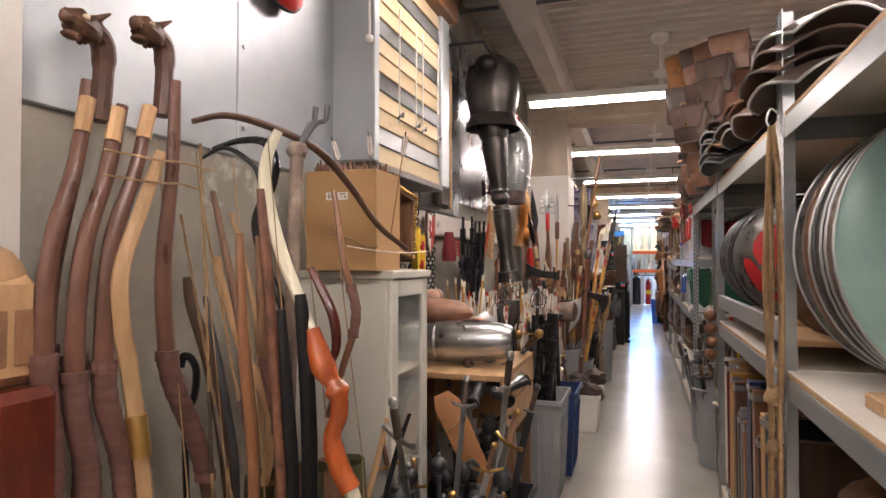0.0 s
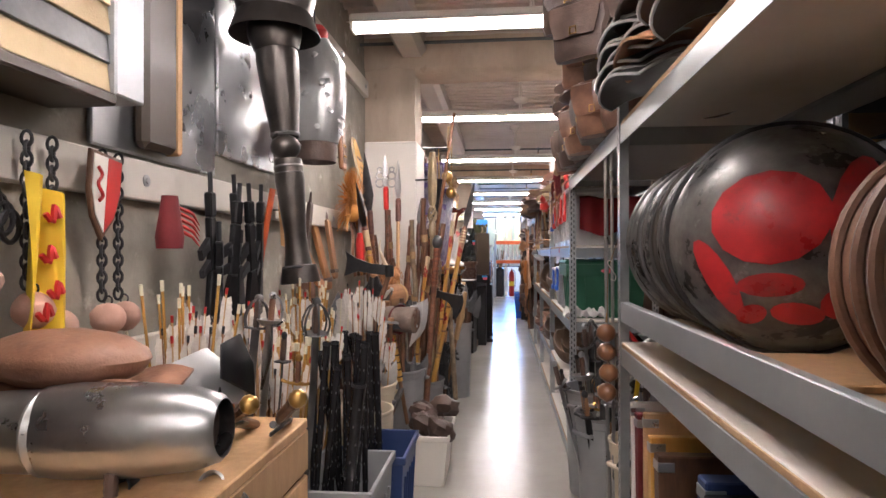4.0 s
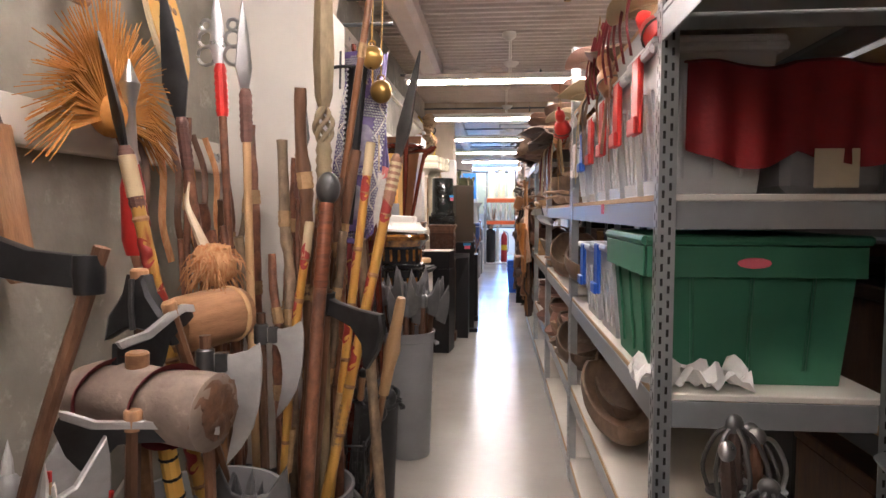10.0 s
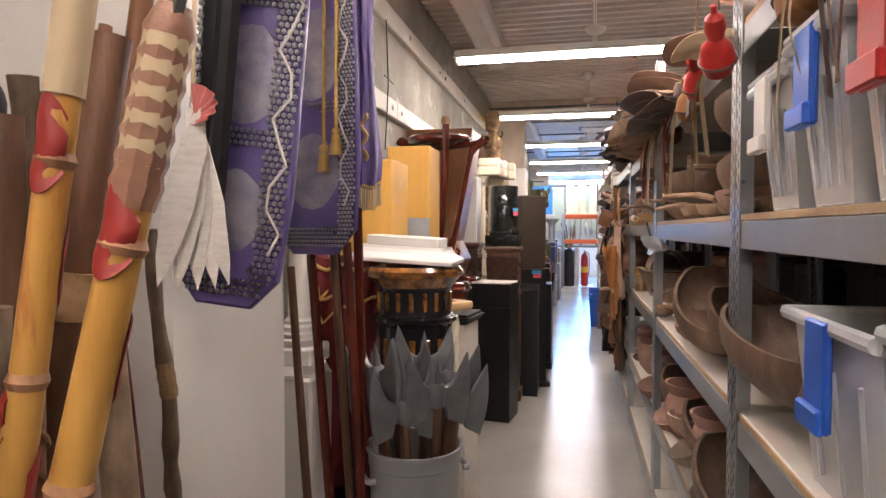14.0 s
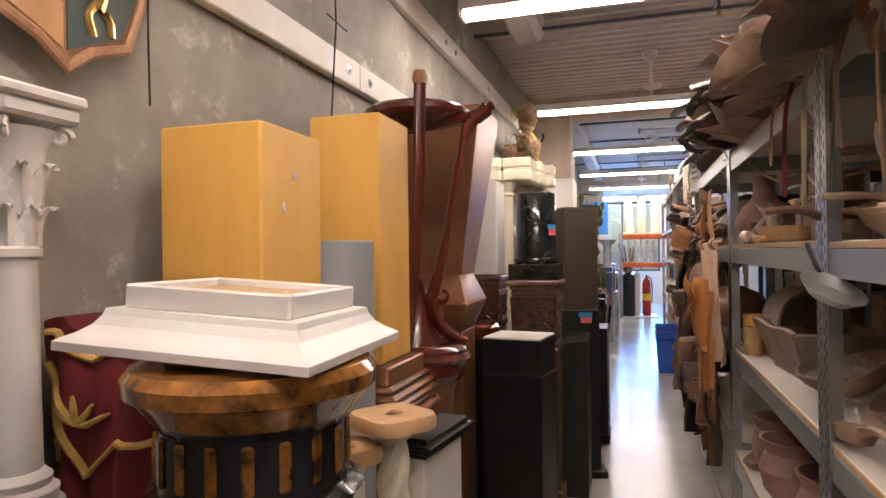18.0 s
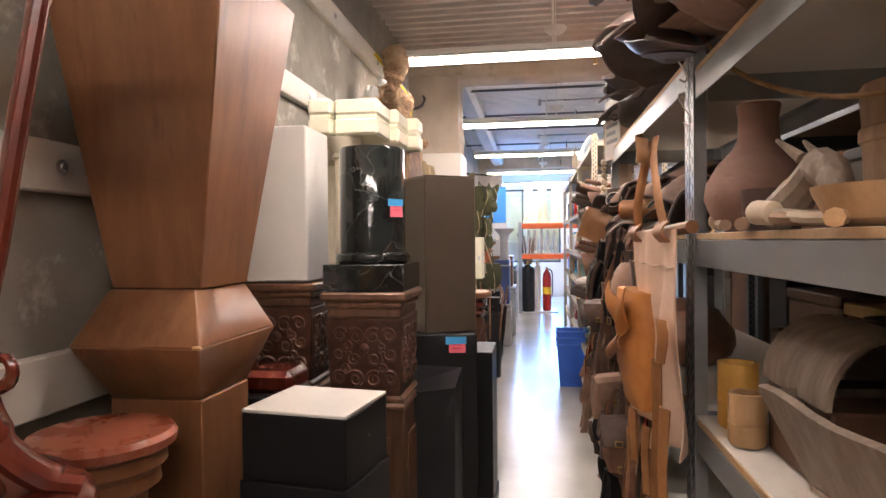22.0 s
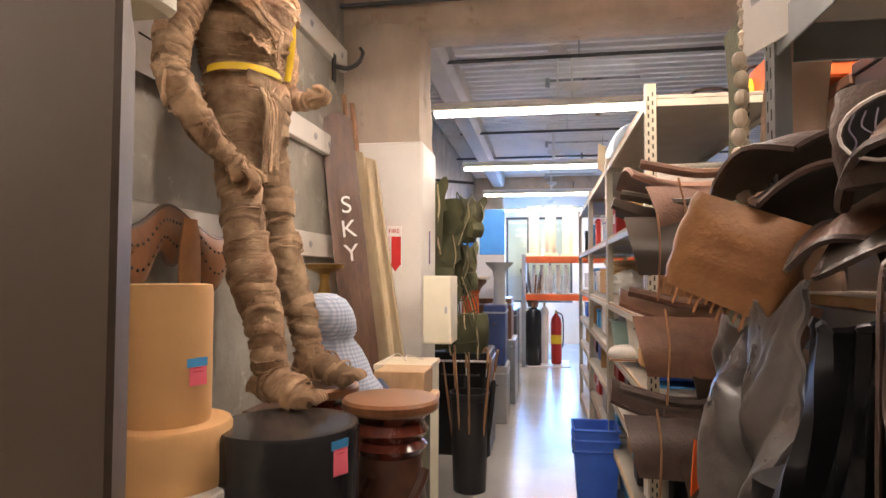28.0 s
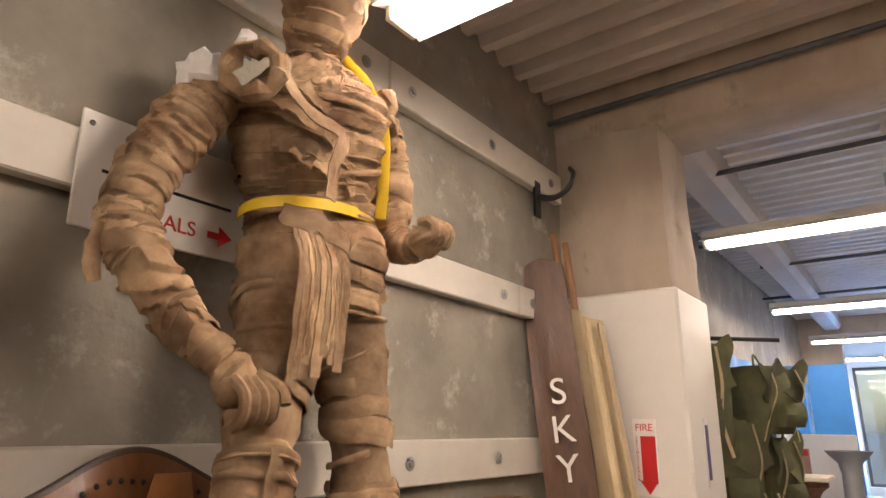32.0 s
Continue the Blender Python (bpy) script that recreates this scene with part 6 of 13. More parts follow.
def make_quiver():
    t = thing("quiver", "black leather quiver covered in round studs", "quiver", group="studded quivers")
    part("body", G().lathe([(0.032, 0), (0.036, 0.2), (0.042, 0.5), (0.045, 0.56), (0.04, 0.562), (0.036, 0.45)], 14, caps=False), M["black_gloss"], t)
    part("rim", G().tube([(0.045 * math.cos(a * TAU / 14), 0.045 * math.sin(a * TAU / 14), 0.556) for a in range(15)], 0.006, 6), M["black"], t)
    stud_mesh = G().ball(0.0055, None, 6, 4).mesh("stud", M["iron"])
    for r in range(7):
        for k in range(5):
            a = TAU * (k + 0.5 * (r % 2)) / 5
            rr = 0.037 + 0.01 * r / 8
            part("stud", stud_mesh, None, t, m=pose(rr * math.cos(a), rr * math.sin(a), 0.12 + r * 0.06))
    return t


QUIVER, MACE, PISTOL = Kit(make_quiver), Kit(make_mace), Kit(make_pistol)


def crate(name, label, x0, x1, y0, y1, z, mt, wall=0.012, ribs=True):
    """An open tapered plastic crate with a lip and ribs."""
    t = thing(name, label, "bin")
    k = 0.03
    b = part("floor_panel", G().box(x0 + k, x1 - k, y0 + k, y1 - k, 0.0, 0.012, 0.002), mt, t)
    for nx, ny in ((-1, 0), (1, 0), (0, -1), (0, 1)):
        if nx:
            xa = x0 if nx < 0 else x1
            f = lambda u, v, xa=xa, nx=nx: (xa - nx * k * (1 - v), y0 + k * (1 - v) + u * (y1 - y0 - 2 * k * (1 - v)), v * z)
        else:
            ya = y0 if ny < 0 else y1
            f = lambda u, v, ya=ya, ny=ny: (x0 + k * (1 - v) + u * (x1 - x0 - 2 * k * (1 - v)), ya - ny * k * (1 - v), v * z)
        s = part("side", G().sheet(f, 2, 4, 0.004 if (nx > 0 or ny < 0) else -0.004), mt, t)
        if ribs:
            for q in range(1, 6):
                p, w = Vector(f(q / 6, 0.08)), Vector(f(q / 6, 0.82))
                o = Vector((nx, ny, 0)) * 0.004
                part("rib", G().tube([p + o, w + o], 0.006, 6), mt, s)
    part("lip", G().box(x0 - 0.012, x1 + 0.012, y0 - 0.012, y0 + 0.004, z - 0.03, z + 0.006, 0.004).box(x0 - 0.012, x1 + 0.012, y1 - 0.004, y1 + 0.012, z - 0.03, z + 0.006, 0.004)
         .box(x0 - 0.012, x0 + 0.004, y0 + 0.005, y1 - 0.005, z - 0.03, z + 0.006, 0.004).box(x1 - 0.004, x1 + 0.012, y0 + 0.005, y1 - 0.005, z - 0.03, z + 0.006, 0.004), mt, t)
    return t


def can(name, label, x, y, r, hgt, mt, handles=True):
    """An open round bin with a rolled rim."""
    t = thing(name, label, "bin", pose(x, y, 0))
    part("body", G().lathe([(r * 0.82, 0), (r * 0.83, 0.02), (r * 0.97, hgt - 0.05), (r, hgt - 0.045), (r, hgt - 0.01), (r * 1.04, hgt), (r * 1.04, hgt + 0.012), (r * 0.98, hgt + 0.012), (r * 0.94, hgt - 0.03), (r * 0.80, 0.03)], 32, caps=False), mt, t)
    part("floor_panel", G().lathe([(r * 0.8, 0.012), (r * 0.8, 0.03)], 32), mt, t)
    if handles:
        for s in (-1, 1):
            part("handle", G().tube(smoothpath([(s * r * 0.98, -0.06, hgt - 0.08), (s * r * 1.12, -0.05, hgt - 0.08), (s * r * 1.12, 0.05, hgt - 0.08), (s * r * 0.98, 0.06, hgt - 0.08)], 3), 0.011, 8, pose(0, 0, 0, 0, 0, 35)), mt, t)
    return t


def fill(rng, kits, n, x, y, r, z, tilt=12, ry=None, dz=0.08, scale=(0.9, 1.1)):
    """Stands n weapons in a bin around x, y, each leaning outwards."""
    for i in range(n):
        a = TAU * (i + rng.random() * 0.6) / n
        d = r * math.sqrt(rng.random())
        dx, dy = d * math.cos(a), d * math.sin(a) * (ry / r if ry else 1)
        k = rng.choice(kits)
        k.at(lean(x + dx * 0.5, y + dy * 0.5, z + rng.uniform(-dz, dz), -tilt * dy / (ry or r) + rng.uniform(-5, 5), tilt * dx / r + rng.uniform(-5, 5), rng.uniform(0, 360), rng.uniform(*scale)))


rng = random.Random(11)
# maces, hilts and pistols in front of the cabinet
crate("black_crate", "black plastic crate of maces and sword hilts", -1.0, -0.50, 2.60, 3.05, 0.45, M["black_plastic"], ribs=False)
fill(rng, [MACE, SW[0], SW[5], PISTOL, SW[3]], 24, -0.75, 2.82, 0.22, 0.16, 14, 0.2, 0.08, (0.85, 1.0))
crate("black_crate", "low black plastic crate of prop pistols and hilts", -0.98, -0.48, 1.95, 2.5, 0.42, M["black_plastic"], ribs=False)
fill(rng, [MACE, PISTOL, SW[0], SW[4], MACE], 30, -0.72, 2.22, 0.22, 0.27, 20, 0.24, 0.09, (0.75, 0.95))
# studded quivers in a grey crate
crate("grey_crate", "grey ribbed plastic crate full of black quivers", -0.78, -0.48, 3.95, 4.42, 0.66, M["grey_plastic"])
for i in range(14):
    QUIVER.at(lean(-0.63 + rng.uniform(-0.1, 0.1), 4.18 + rng.uniform(-0.18, 0.18), 0.42 + rng.uniform(0, 0.1), rng.uniform(-9, 9), rng.uniform(-8, 8), rng.uniform(0, 90), 1.05) @ Matrix.Diagonal((0.55, 0.55, 1.05, 1)))
crate("blue_crate", "dark blue plastic crate of quivers and straps", -0.76, -0.45, 4.52, 4.95, 0.60, M["blue_plastic"])
for i in range(10):
    QUIVER.at(lean(-0.66 + rng.uniform(-0.09, 0.1), 4.72 + rng.uniform(-0.15, 0.15), 0.42 + rng.uniform(0, 0.1), rng.uniform(-9, 9), rng.uniform(-10, 6), rng.uniform(0, 90), 1.0) @ Matrix.Diagonal((0.72, 0.72, 1.05, 1)))
# arrows
can("round_bin", "off-white round bin packed with feathered arrows", -0.98, 4.12, 0.17, 0.62, M["white_paint"], False)
can("round_bin", "off-white round bin packed with bare and feathered arrows", -0.96, 4.62, 0.18, 0.62, M["white_paint"], False)
can("round_bin", "beige round bin holding white-fletched arrows", -0.80, 5.12, 0.19, 0.66, M["cream_stone"], False)
for x, y, z, n, kits in ((-0.98, 4.12, 0.44, 26, (ARROW, ARROW, BARE, ARROW2)), (-0.96, 4.62, 0.45, 30, (ARROW, BARE, BARE, ARROW2)), (-0.80, 5.12, 0.46, 20, (ARROW, ARROW2)), (-1.05, 3.70, 0.50, 34, (BARE, ARROW2, BARE, ARROW)), (-0.86, 3.92, 0.36, 24, (BARE, ARROW, ARROW2)), (-0.84, 4.4, 0.34, 16, (ARROW, ARROW2))):
    for i in range(n):
        a, d = rng.uniform(0, TAU), rng.uniform(0, 0.13)
        rng.choice(kits).at(lean(x + d * 0.5 * math.cos(a), y + d * 0.5 * math.sin(a), z + rng.uniform(-0.05, 0.12), -70 * d * math.sin(a), 70 * d * math.cos(a), rng.uniform(0, 120), rng.uniform(0.95, 1.1)))
can("round_bin", "low off-white round bin of mixed arrows", -0.86, 3.86, 0.10, 0.5, M["white_paint"], False)
can("round_bin", "off-white round bin holding long bare arrows", -1.05, 3.70, 0.15, 0.60, M["white_paint"], False)
ar = random.Random(23)
for x, y, n, kits in ((-1.09, 4.98, 24, (ARROW, ARROW2, BARE)), (-1.06, 5.30, 16, (ARROW, BARE, ARROW)), (-0.98, 4.80, 14, (ARROW, BARE))):
    can("round_bin", "off-white round bin crammed with feathered arrows by the wall", x, y, 0.13, 0.62, M["white_paint"], False)
    for i in range(n):
        a, d = ar.uniform(0, TAU), ar.uniform(0, 0.11)
        ar.choice(kits).at(lean(x + d * 0.6 * math.cos(a), y + d * 0.6 * math.sin(a), 0.40 + ar.uniform(-0.08, 0.10), -60 * d * math.sin(a), 60 * d * math.cos(a), ar.uniform(0, 120), ar.uniform(0.98, 1.12)))
can("round_bin", "off-white round bin crammed with bare arrow shafts", -0.93, 4.42, 0.12, 0.55, M["white_paint"], False)
for i in range(62):
    a, d = ar.uniform(0, TAU), 0.14 * math.sqrt(ar.random())
    BARE.at(lean(-0.93 + d * 0.55 * math.cos(a), 4.42 + d * 0.6 * math.sin(a), 0.30 + ar.uniform(-0.10, 0.08), -75 * d * math.sin(a), 75 * d * math.cos(a), ar.uniform(0, 120), ar.uniform(0.98, 1.08)) @ Matrix.Diagonal((1.4, 1.4, 1, 1)))
for i in range(6):
    fan = thing("ragged_feather", "large ragged white feather with a red quill tip", "feather", pose(-0.93 + 0.035 * i, 5.20 + 0.03 * (i % 3), 0.98 + 0.02 * (i % 2), ar.uniform(-6, 6), 8 - 3 * i, -30 + 25 * i), group="ragged feathers")
    part("vane", G().prism([(0.004, 0.0)] + [(0.032 + 0.012 * ar.random(), 0.03 + 0.022 * j) for j in range(12)] + [(0.014, 0.31), (-0.014, 0.30)] + [(-0.03 - 0.012 * ar.random(), 0.28 - 0.022 * j) for j in range(12)], 0.002), M["fletch"], fan, smooth=0)
    part("quill", G().tube([(0, 0.001, -0.45), (0, 0.001, 0.30)], 0.0035, 6), M["cream"], fan)
    part("tip", G().tube([(0, 0.001, 0.30), (0, 0.001, 0.33)], 0.0045, 6), M["red"], fan)
for i in range(14):
    (ARROW if i % 4 else ARROW2).at(lean(-0.84 + ar.uniform(-0.11, 0.11), 5.58 + ar.uniform(-0.09, 0.09), 0.21 + ar.uniform(-0.06, 0.05), ar.uniform(-5, 5), ar.uniform(-7, 7), ar.uniform(0, 120), ar.uniform(0.98, 1.06)))
tr = thing("taped_rod", "rod wrapped in yellow fabric with black bands", "rod", pose(-0.66, 5.98, 0.35, 0, -10, 0))
part("wrap", G().tube([(0, 0, 0.3), (0.004, 0, 0.62)], 0.022, 10), M["yellow_wood"], tr)
part("rod", G().tube([(0, 0, 0), (0, 0, 0.3)], 0.014, 8), M["mid_wood"], tr)
for q in range(6):
    part("band", G().lathe([(0.0215, 0), (0.024, 0.003), (0.024, 0.006), (0.0215, 0.009)], 10, pose(0.003, 0, 0.33 + 0.05 * q, 12, 8, 0)), M["black"], tr)
# axes
can("round_bin", "tall tan bin packed with prop axes", -0.92, 5.62, 0.24, 0.70, M["cream_stone"])
fill(rng, [AXES[0], AXES[3], AXES[0], AXES[4], AXES[1]], 17, -0.92, 5.60, 0.24, 0.25, 18, None, 0.08, (0.85, 1.05))
can("round_bin", "grey bin of iron axes and hammers", -0.80, 6.25, 0.23, 0.68, M["grey_plastic"])
fill(rng, [AXES[0], AXES[4], AXES[3]], 13, -0.80, 6.25, 0.22, 0.10, 14, None, 0.08, (0.85, 1.05))
t = thing("axe", "large black bearded axe on a dark haft in a bin", "axe", group="binned axes")
part("head", G().prism([(-1.01, 1.545), (-1.0, 1.50), (-1.005, 1.45), (-1.02, 1.385), (-0.93, 1.415), (-0.84, 1.40), (-0.735, 1.39), (-0.70, 1.40), (-0.70, 1.45), (-0.74, 1.455), (-0.84, 1.465), (-0.94, 1.50)], 0.03, Matrix.Translation((0, 5.64, 0)), 0.06), M["dark_iron"], t)
part("socket", G().lathe([(0.028, -0.04), (0.03, 0.0), (0.028, 0.035)], 12, pose(-0.725, 5.655, 1.42)), M["dark_iron"], t)
part("haft", G().tube(smoothpath([(-0.70, 5.66, 1.47), (-0.73, 5.655, 1.38), (-0.83, 5.64, 1.08), (-0.92, 5.62, 0.72), (-0.97, 5.61, 0.45)], 5), [0.016] * 20 + [0.018], 10), M["dark_wood"], t)
t = thing("axe", "large black bearded axe lying across other weapons in a bin", "axe", pose(-0.54, 6.64, 1.22, 0, 10, -30), group="binned axes")
part("head", G().prism([(-0.05, 0.035), (0.06, 0.02), (0.16, 0.02), (0.26, 0.03), (0.275, -0.02), (0.265, -0.09), (0.225, -0.17), (0.20, -0.09), (0.14, -0.045), (0.06, -0.035), (-0.05, -0.03)], 0.03, Matrix.Translation((0, -0.015, 0)), 0.06), M["dark_iron"], t)
part("socket", G().lathe([(0.03, -0.04), (0.034, 0.0), (0.03, 0.04)], 12), M["dark_iron"], t)
part("haft", G().tube([(0, 0, 0.05), (0.03, 0.0, -0.35), (0.05, 0.0, -0.75)], [0.018, 0.017, 0.018], 10), M["dark_wood"], t)
AXES[4].at(lean(-1.02, 5.30, 0.60, -8, -6, 30, 1.1))
# low white bin with black bags
crate("white_bin", "low white plastic bin of black pouches", -0.62, -0.36, 5.75, 6.25, 0.33, M["white_paint"], ribs=False)
for i in range(6):
    solo("black_pouch", G().ball(0.09, None, 12, 8, 0.5, (1, 1.1, 0.8), i), M["dark_leather"], "crumpled black leather pouch in a low bin", "pouch", pose(-0.49 + rng.uniform(-0.08, 0.08), 5.86 + i * 0.06, 0.34 + rng.uniform(0, 0.1), rng.uniform(-30, 30), 20, rng.uniform(0, 90)), group="black pouches")
# wire mesh bin
mbn = thing("wire_bin", "black wire-mesh bin of dark iron hammers", "bin")
for x, y, s in ((-0.74, 6.92, 0), (-0.47, 6.92, 1), (-0.74, 7.30, 1), (-0.47, 7.30, 0)):
    part("corner_wire", G().tube([(x, y, 0), (x, y, 0.62)], 0.006, 6), M["dark_iron"], mbn)
for z in (0.02, 0.6):
    part("hoop", G().tube([(-0.74, 6.92, z), (-0.47, 6.92, z), (-0.47, 7.30, z), (-0.74, 7.30, z), (-0.74, 6.92, z)], 0.006, 6), M["dark_iron"], mbn)
g = G()
for i in range(13):
    y = 6.93 + i * 0.03
    g.tube([(-0.47, y, 0.02), (-0.47, y, 0.6)], 0.0022, 4)
    z = 0.05 + i * 0.044
    g.tube([(-0.47, 6.92, z), (-0.47, 7.30, z)], 0.0022, 4)
    g.tube([(-0.74, 6.92, z), (-0.47, 6.92, z)], 0.0022, 4)
    x = -0.74 + i * 0.022
    g.tube([(x, 6.92, 0.02), (x, 6.92, 0.6)], 0.0022, 4)
part("wire_mesh", g, M["dark_iron"], mbn)
fill(rng, [AXES[3], SW[5], MACE, SW[3]], 14, -0.60, 7.11, 0.13, 0.12, 10, 0.16, 0.05, (0.9, 1.05))
# silver axes in a big grey can
can("round_bin", "large round grey bin of silver double-headed axes", -0.50, 8.38, 0.165, 0.78, M["grey_plastic"])
for i in range(8):
    a = TAU * i / 8
    AXES[2].at(lean(-0.50 + 0.085 * math.cos(a), 8.38 + 0.085 * math.sin(a), 0.36 + 0.05 * (i % 3), -5 * math.sin(a), 6 * math.cos(a), rng.uniform(-35, 35), 1.0))
spike_mesh = G().lathe([(0.017, 0.035), (0.001, 0.08)], 6).mesh("spike", M["dark_iron"])
for i in range(5):
    t = thing("morning_star", "black spiked iron ball lying in a heap", "mace head", pose(-0.74 + 0.06 * i, 7.62 + rng.uniform(-0.06, 0.06), 0.66 + rng.uniform(-0.1, 0.1)), group="spiked balls")
    part("ball", G().ball(0.05, None, 12, 8), M["dark_iron"], t)
    for k in range(12):
        d = Vector((math.sin(k * 2.4) * math.cos(k * 1.7), math.cos(k * 2.4), math.sin(k * 1.7))).normalized()
        part("spike", spike_mesh, None, t, m=aim((0, 0, 0), d))
can("black_bin", "black bin under spiked iron balls", -0.62, 7.68, 0.17, 0.58, M["black_plastic"])


# spears, staves and clubs before the first column
def staff(name, label, pts, r, mt, extra=None, cat="spear"):
    t = thing(name, label, cat, group="leaning staves")
    p = smoothpath(pts, 5)
    n = len(p)
    if name == "wooden_staff":
        wr = random.Random(int(1000 * r) + n + int(abs(pts[0][0]) * 977))
        p = smoothpath([v + Vector((wr.gauss(0, 0.006), wr.gauss(0, 0.006), 0)) for v in smoothpath(pts, 4)], 4)
        n = len(p)
        part("shaft", G().tube(p, [r * (1.05 - 0.15 * k / n) * wr.choice((0.9, 0.97, 1.0, 1.06, 1.2)) for k in range(n)], 12), mt, t, smooth=0.9)
    else:
        part("shaft", G().tube(p, [r * (1.05 - 0.15 * k / n) for k in range(n)], 12), mt, t, smooth=0.9)
    for q in (0.55, 0.8) if not extra else ():
        k = int(q * (n - 1))
        part("binding", G().lathe([(r * (1.1 + 0.12 * (j % 2)), -0.03 + j * 0.012) for j in range(6)], 10, aim(p[k], p[k + 1])), M["rope"], t)
    if extra:
        extra(t, Vector(pts[-1]), (Vector(pts[-1]) - Vector(pts[-2])).normalized())
    return t


def spearhead(w, L, mt="iron", wrap="grip_wrap"):
    def go(t, p, d):
        m = aim(p, p + d)
        part("blade", G().prism([(0, L), (-w * 0.55, L * 0.7), (-w, L * 0.3), (-w * 0.3, 0.0), (w * 0.3, 0.0), (w, L * 0.3), (w * 0.55, L * 0.7)], 0.014, m @ pose(0, -0.007, 0, 0, 0, 30), 0.25), M[mt], t)
        part("binding", G().lathe([(0.02, -0.16)] + [(0.021 + 0.003 * (k % 2), -0.15 + k * 0.012) for k in range(14)] + [(0.016, 0.03)], 10, m), M[wrap], t)
    return go


def ballhead(r, mt="iron"):
    def go(t, p, d):
        m = aim(p, p + d)
        part("head", G().ball(r, m @ pose(0, 0, r * 0.9), 16, 11, 0, (1, 1, 1.35)), M[mt], t)
        part("binding", G().lathe([(0.024 + 0.004 * (k % 2), -0.3 + k * 0.018) for k in range(17)], 12, m), M["copper_wrap"], t)
    return go


def bamboo(pts, r=0.017, top=None):
    path = [Vector(v) for v in smoothpath(pts, 8)]

    def along(f):
        k = min(int(f * (len(path) - 1)), len(path) - 2)
        return path[k] + (path[k + 1] - path[k]) * (f * (len(path) - 1) - k), (path[k + 1] - path[k]).normalized()

    def nodes(t, p, d):
        a, b = Vector(pts[0]), Vector(pts[-1])
        for k in range(1, 6):
            q, d2 = along(0.12 + k * 0.15)
            part("node_ring", G().lathe([(r * 0.98, -0.008), (r * 1.14, 0), (r * 0.98, 0.008)], 12, aim(q, q + d2)), M["mid_wood"], t)
        for k, turn in ((0.34, 40), (0.50, 200), (0.64, 20), (0.70, 160), (0.80, 60), (0.88, 240)):
            q, d2 = along(k)
            part("red_blotch", G().sheet(lambda u, v: (r * 1.07 * math.cos(-2.6 + 2.3 * u * (1 - 0.25 * math.sin(v * 9))), r * 1.07 * math.sin(-2.6 + 2.3 * u), (v - 0.5) * (0.05 + 0.045 * math.sin(u * 3.1))), 10, 6, 0.001, aim(q, q + d2) @ pose(0, 0, 0, 0, 0, turn)), M["maroon_paint"], t)
        part("socket", G().lathe([(r * 1.1, -0.12), (r * 1.12, 0.0), (r * 0.9, 0.004)], 12, aim(p, p + d)), M["canvas"], t)
        part("binding", G().lathe([(r * (1.12 + 0.08 * (j % 2)), -0.0 + j * 0.012) for j in range(14)], 10, aim(a + (b - a) * 0.2, b)), M["rope"], t)
        if top:
            top(t, p, d)
    return staff("bamboo_pole", "yellow bamboo pole with red painted blotches and a bound joint", pts, r, M["bamboo"], nodes, "pole")


def totemhead(t, p, d):
    m = aim(p, p + d)
    part("finial", G().lathe([(0.02, 0.12), (0.03, 0.16), (0.036, 0.3), (0.03, 0.5), (0.02, 0.56)], 12, m, squash=(4, 0.12)), M["totem"], t)
    for q in range(5):
        part("knot_strand", G().tube([(0.034 * math.sin(0.3 + 2.7 * k / 12) * math.cos(TAU * q / 5 + k * 0.3), 0.034 * math.sin(0.3 + 2.7 * k / 12) * math.sin(TAU * q / 5 + k * 0.3), -0.02 + 0.012 * k) for k in range(13)], 0.009, 7, m), M["totem"], t)
    part("collar", G().lathe([(0.022, -0.14)] + [(0.026 + 0.005 * (k % 2), -0.13 + k * 0.018) for k in range(7)] + [(0.022, 0.0)], 14, m), M["totem"], t)


bamboo([(-0.56, 6.72, 0.45), (-0.49, 6.76, 1.1), (-0.41, 6.80, 1.79)])
bamboo([(-0.58, 6.70, 0.42), (-0.46, 6.74, 1.0), (-0.315, 6.80, 1.72)], 0.020, spearhead(0.035, 0.42, "iron", "brown_leather"))
bamboo([(-0.80, 6.35, 0.35), (-0.90, 6.30, 1.0), (-1.02, 6.26, 1.70)], 0.022, spearhead(0.04, 0.36, "dark_iron"))
bamboo([(-0.70, 6.60, 0.4), (-0.66, 6.62, 1.0), (-0.60, 6.66, 1.5)], 0.016)
staff("war_club", "ball-headed war club with a copper-wrapped shaft", [(-0.60, 6.52, 0.3), (-0.56, 6.56, 1.0), (-0.52, 6.60, 1.58)], 0.024, M["bark_stave"], ballhead(0.042), "club")
staff("war_club", "smaller grey ball-headed club on a thin staff", [(-0.64, 6.82, 0.3), (-0.62, 6.84, 1.0), (-0.60, 6.86, 1.66)], 0.016, M["light_wood"], ballhead(0.026), "club")
staff("totem_staff", "tall carved greenish wooden staff with a pierced knot and long blade", [(-0.58, 6.72, 0.3), (-0.575, 6.74, 1.0), (-0.575, 6.76, 1.80)], 0.020, M["totem"], totemhead, "staff")
staff("spear", "slim iron-tipped spear with a dark shaft", [(-0.74, 6.80, 0.3), (-0.72, 6.84, 1.0), (-0.70, 6.88, 1.75)], 0.014, M["bark_stave"], spearhead(0.028, 0.24, "iron"))
staff("spear", "dark polished wooden stave with a blunt end", [(-0.66, 6.90, 0.3), (-0.63, 6.92, 1.0), (-0.50, 6.95, 1.78)], 0.024, M["dark_wood"], None)
staff("spear", "long reddish pole rising past the ceiling line", [(-0.78, 7.0, 0.3), (-0.62, 7.05, 1.4), (-0.42, 7.10, 2.75)], 0.016, M["brown_lam"], None)
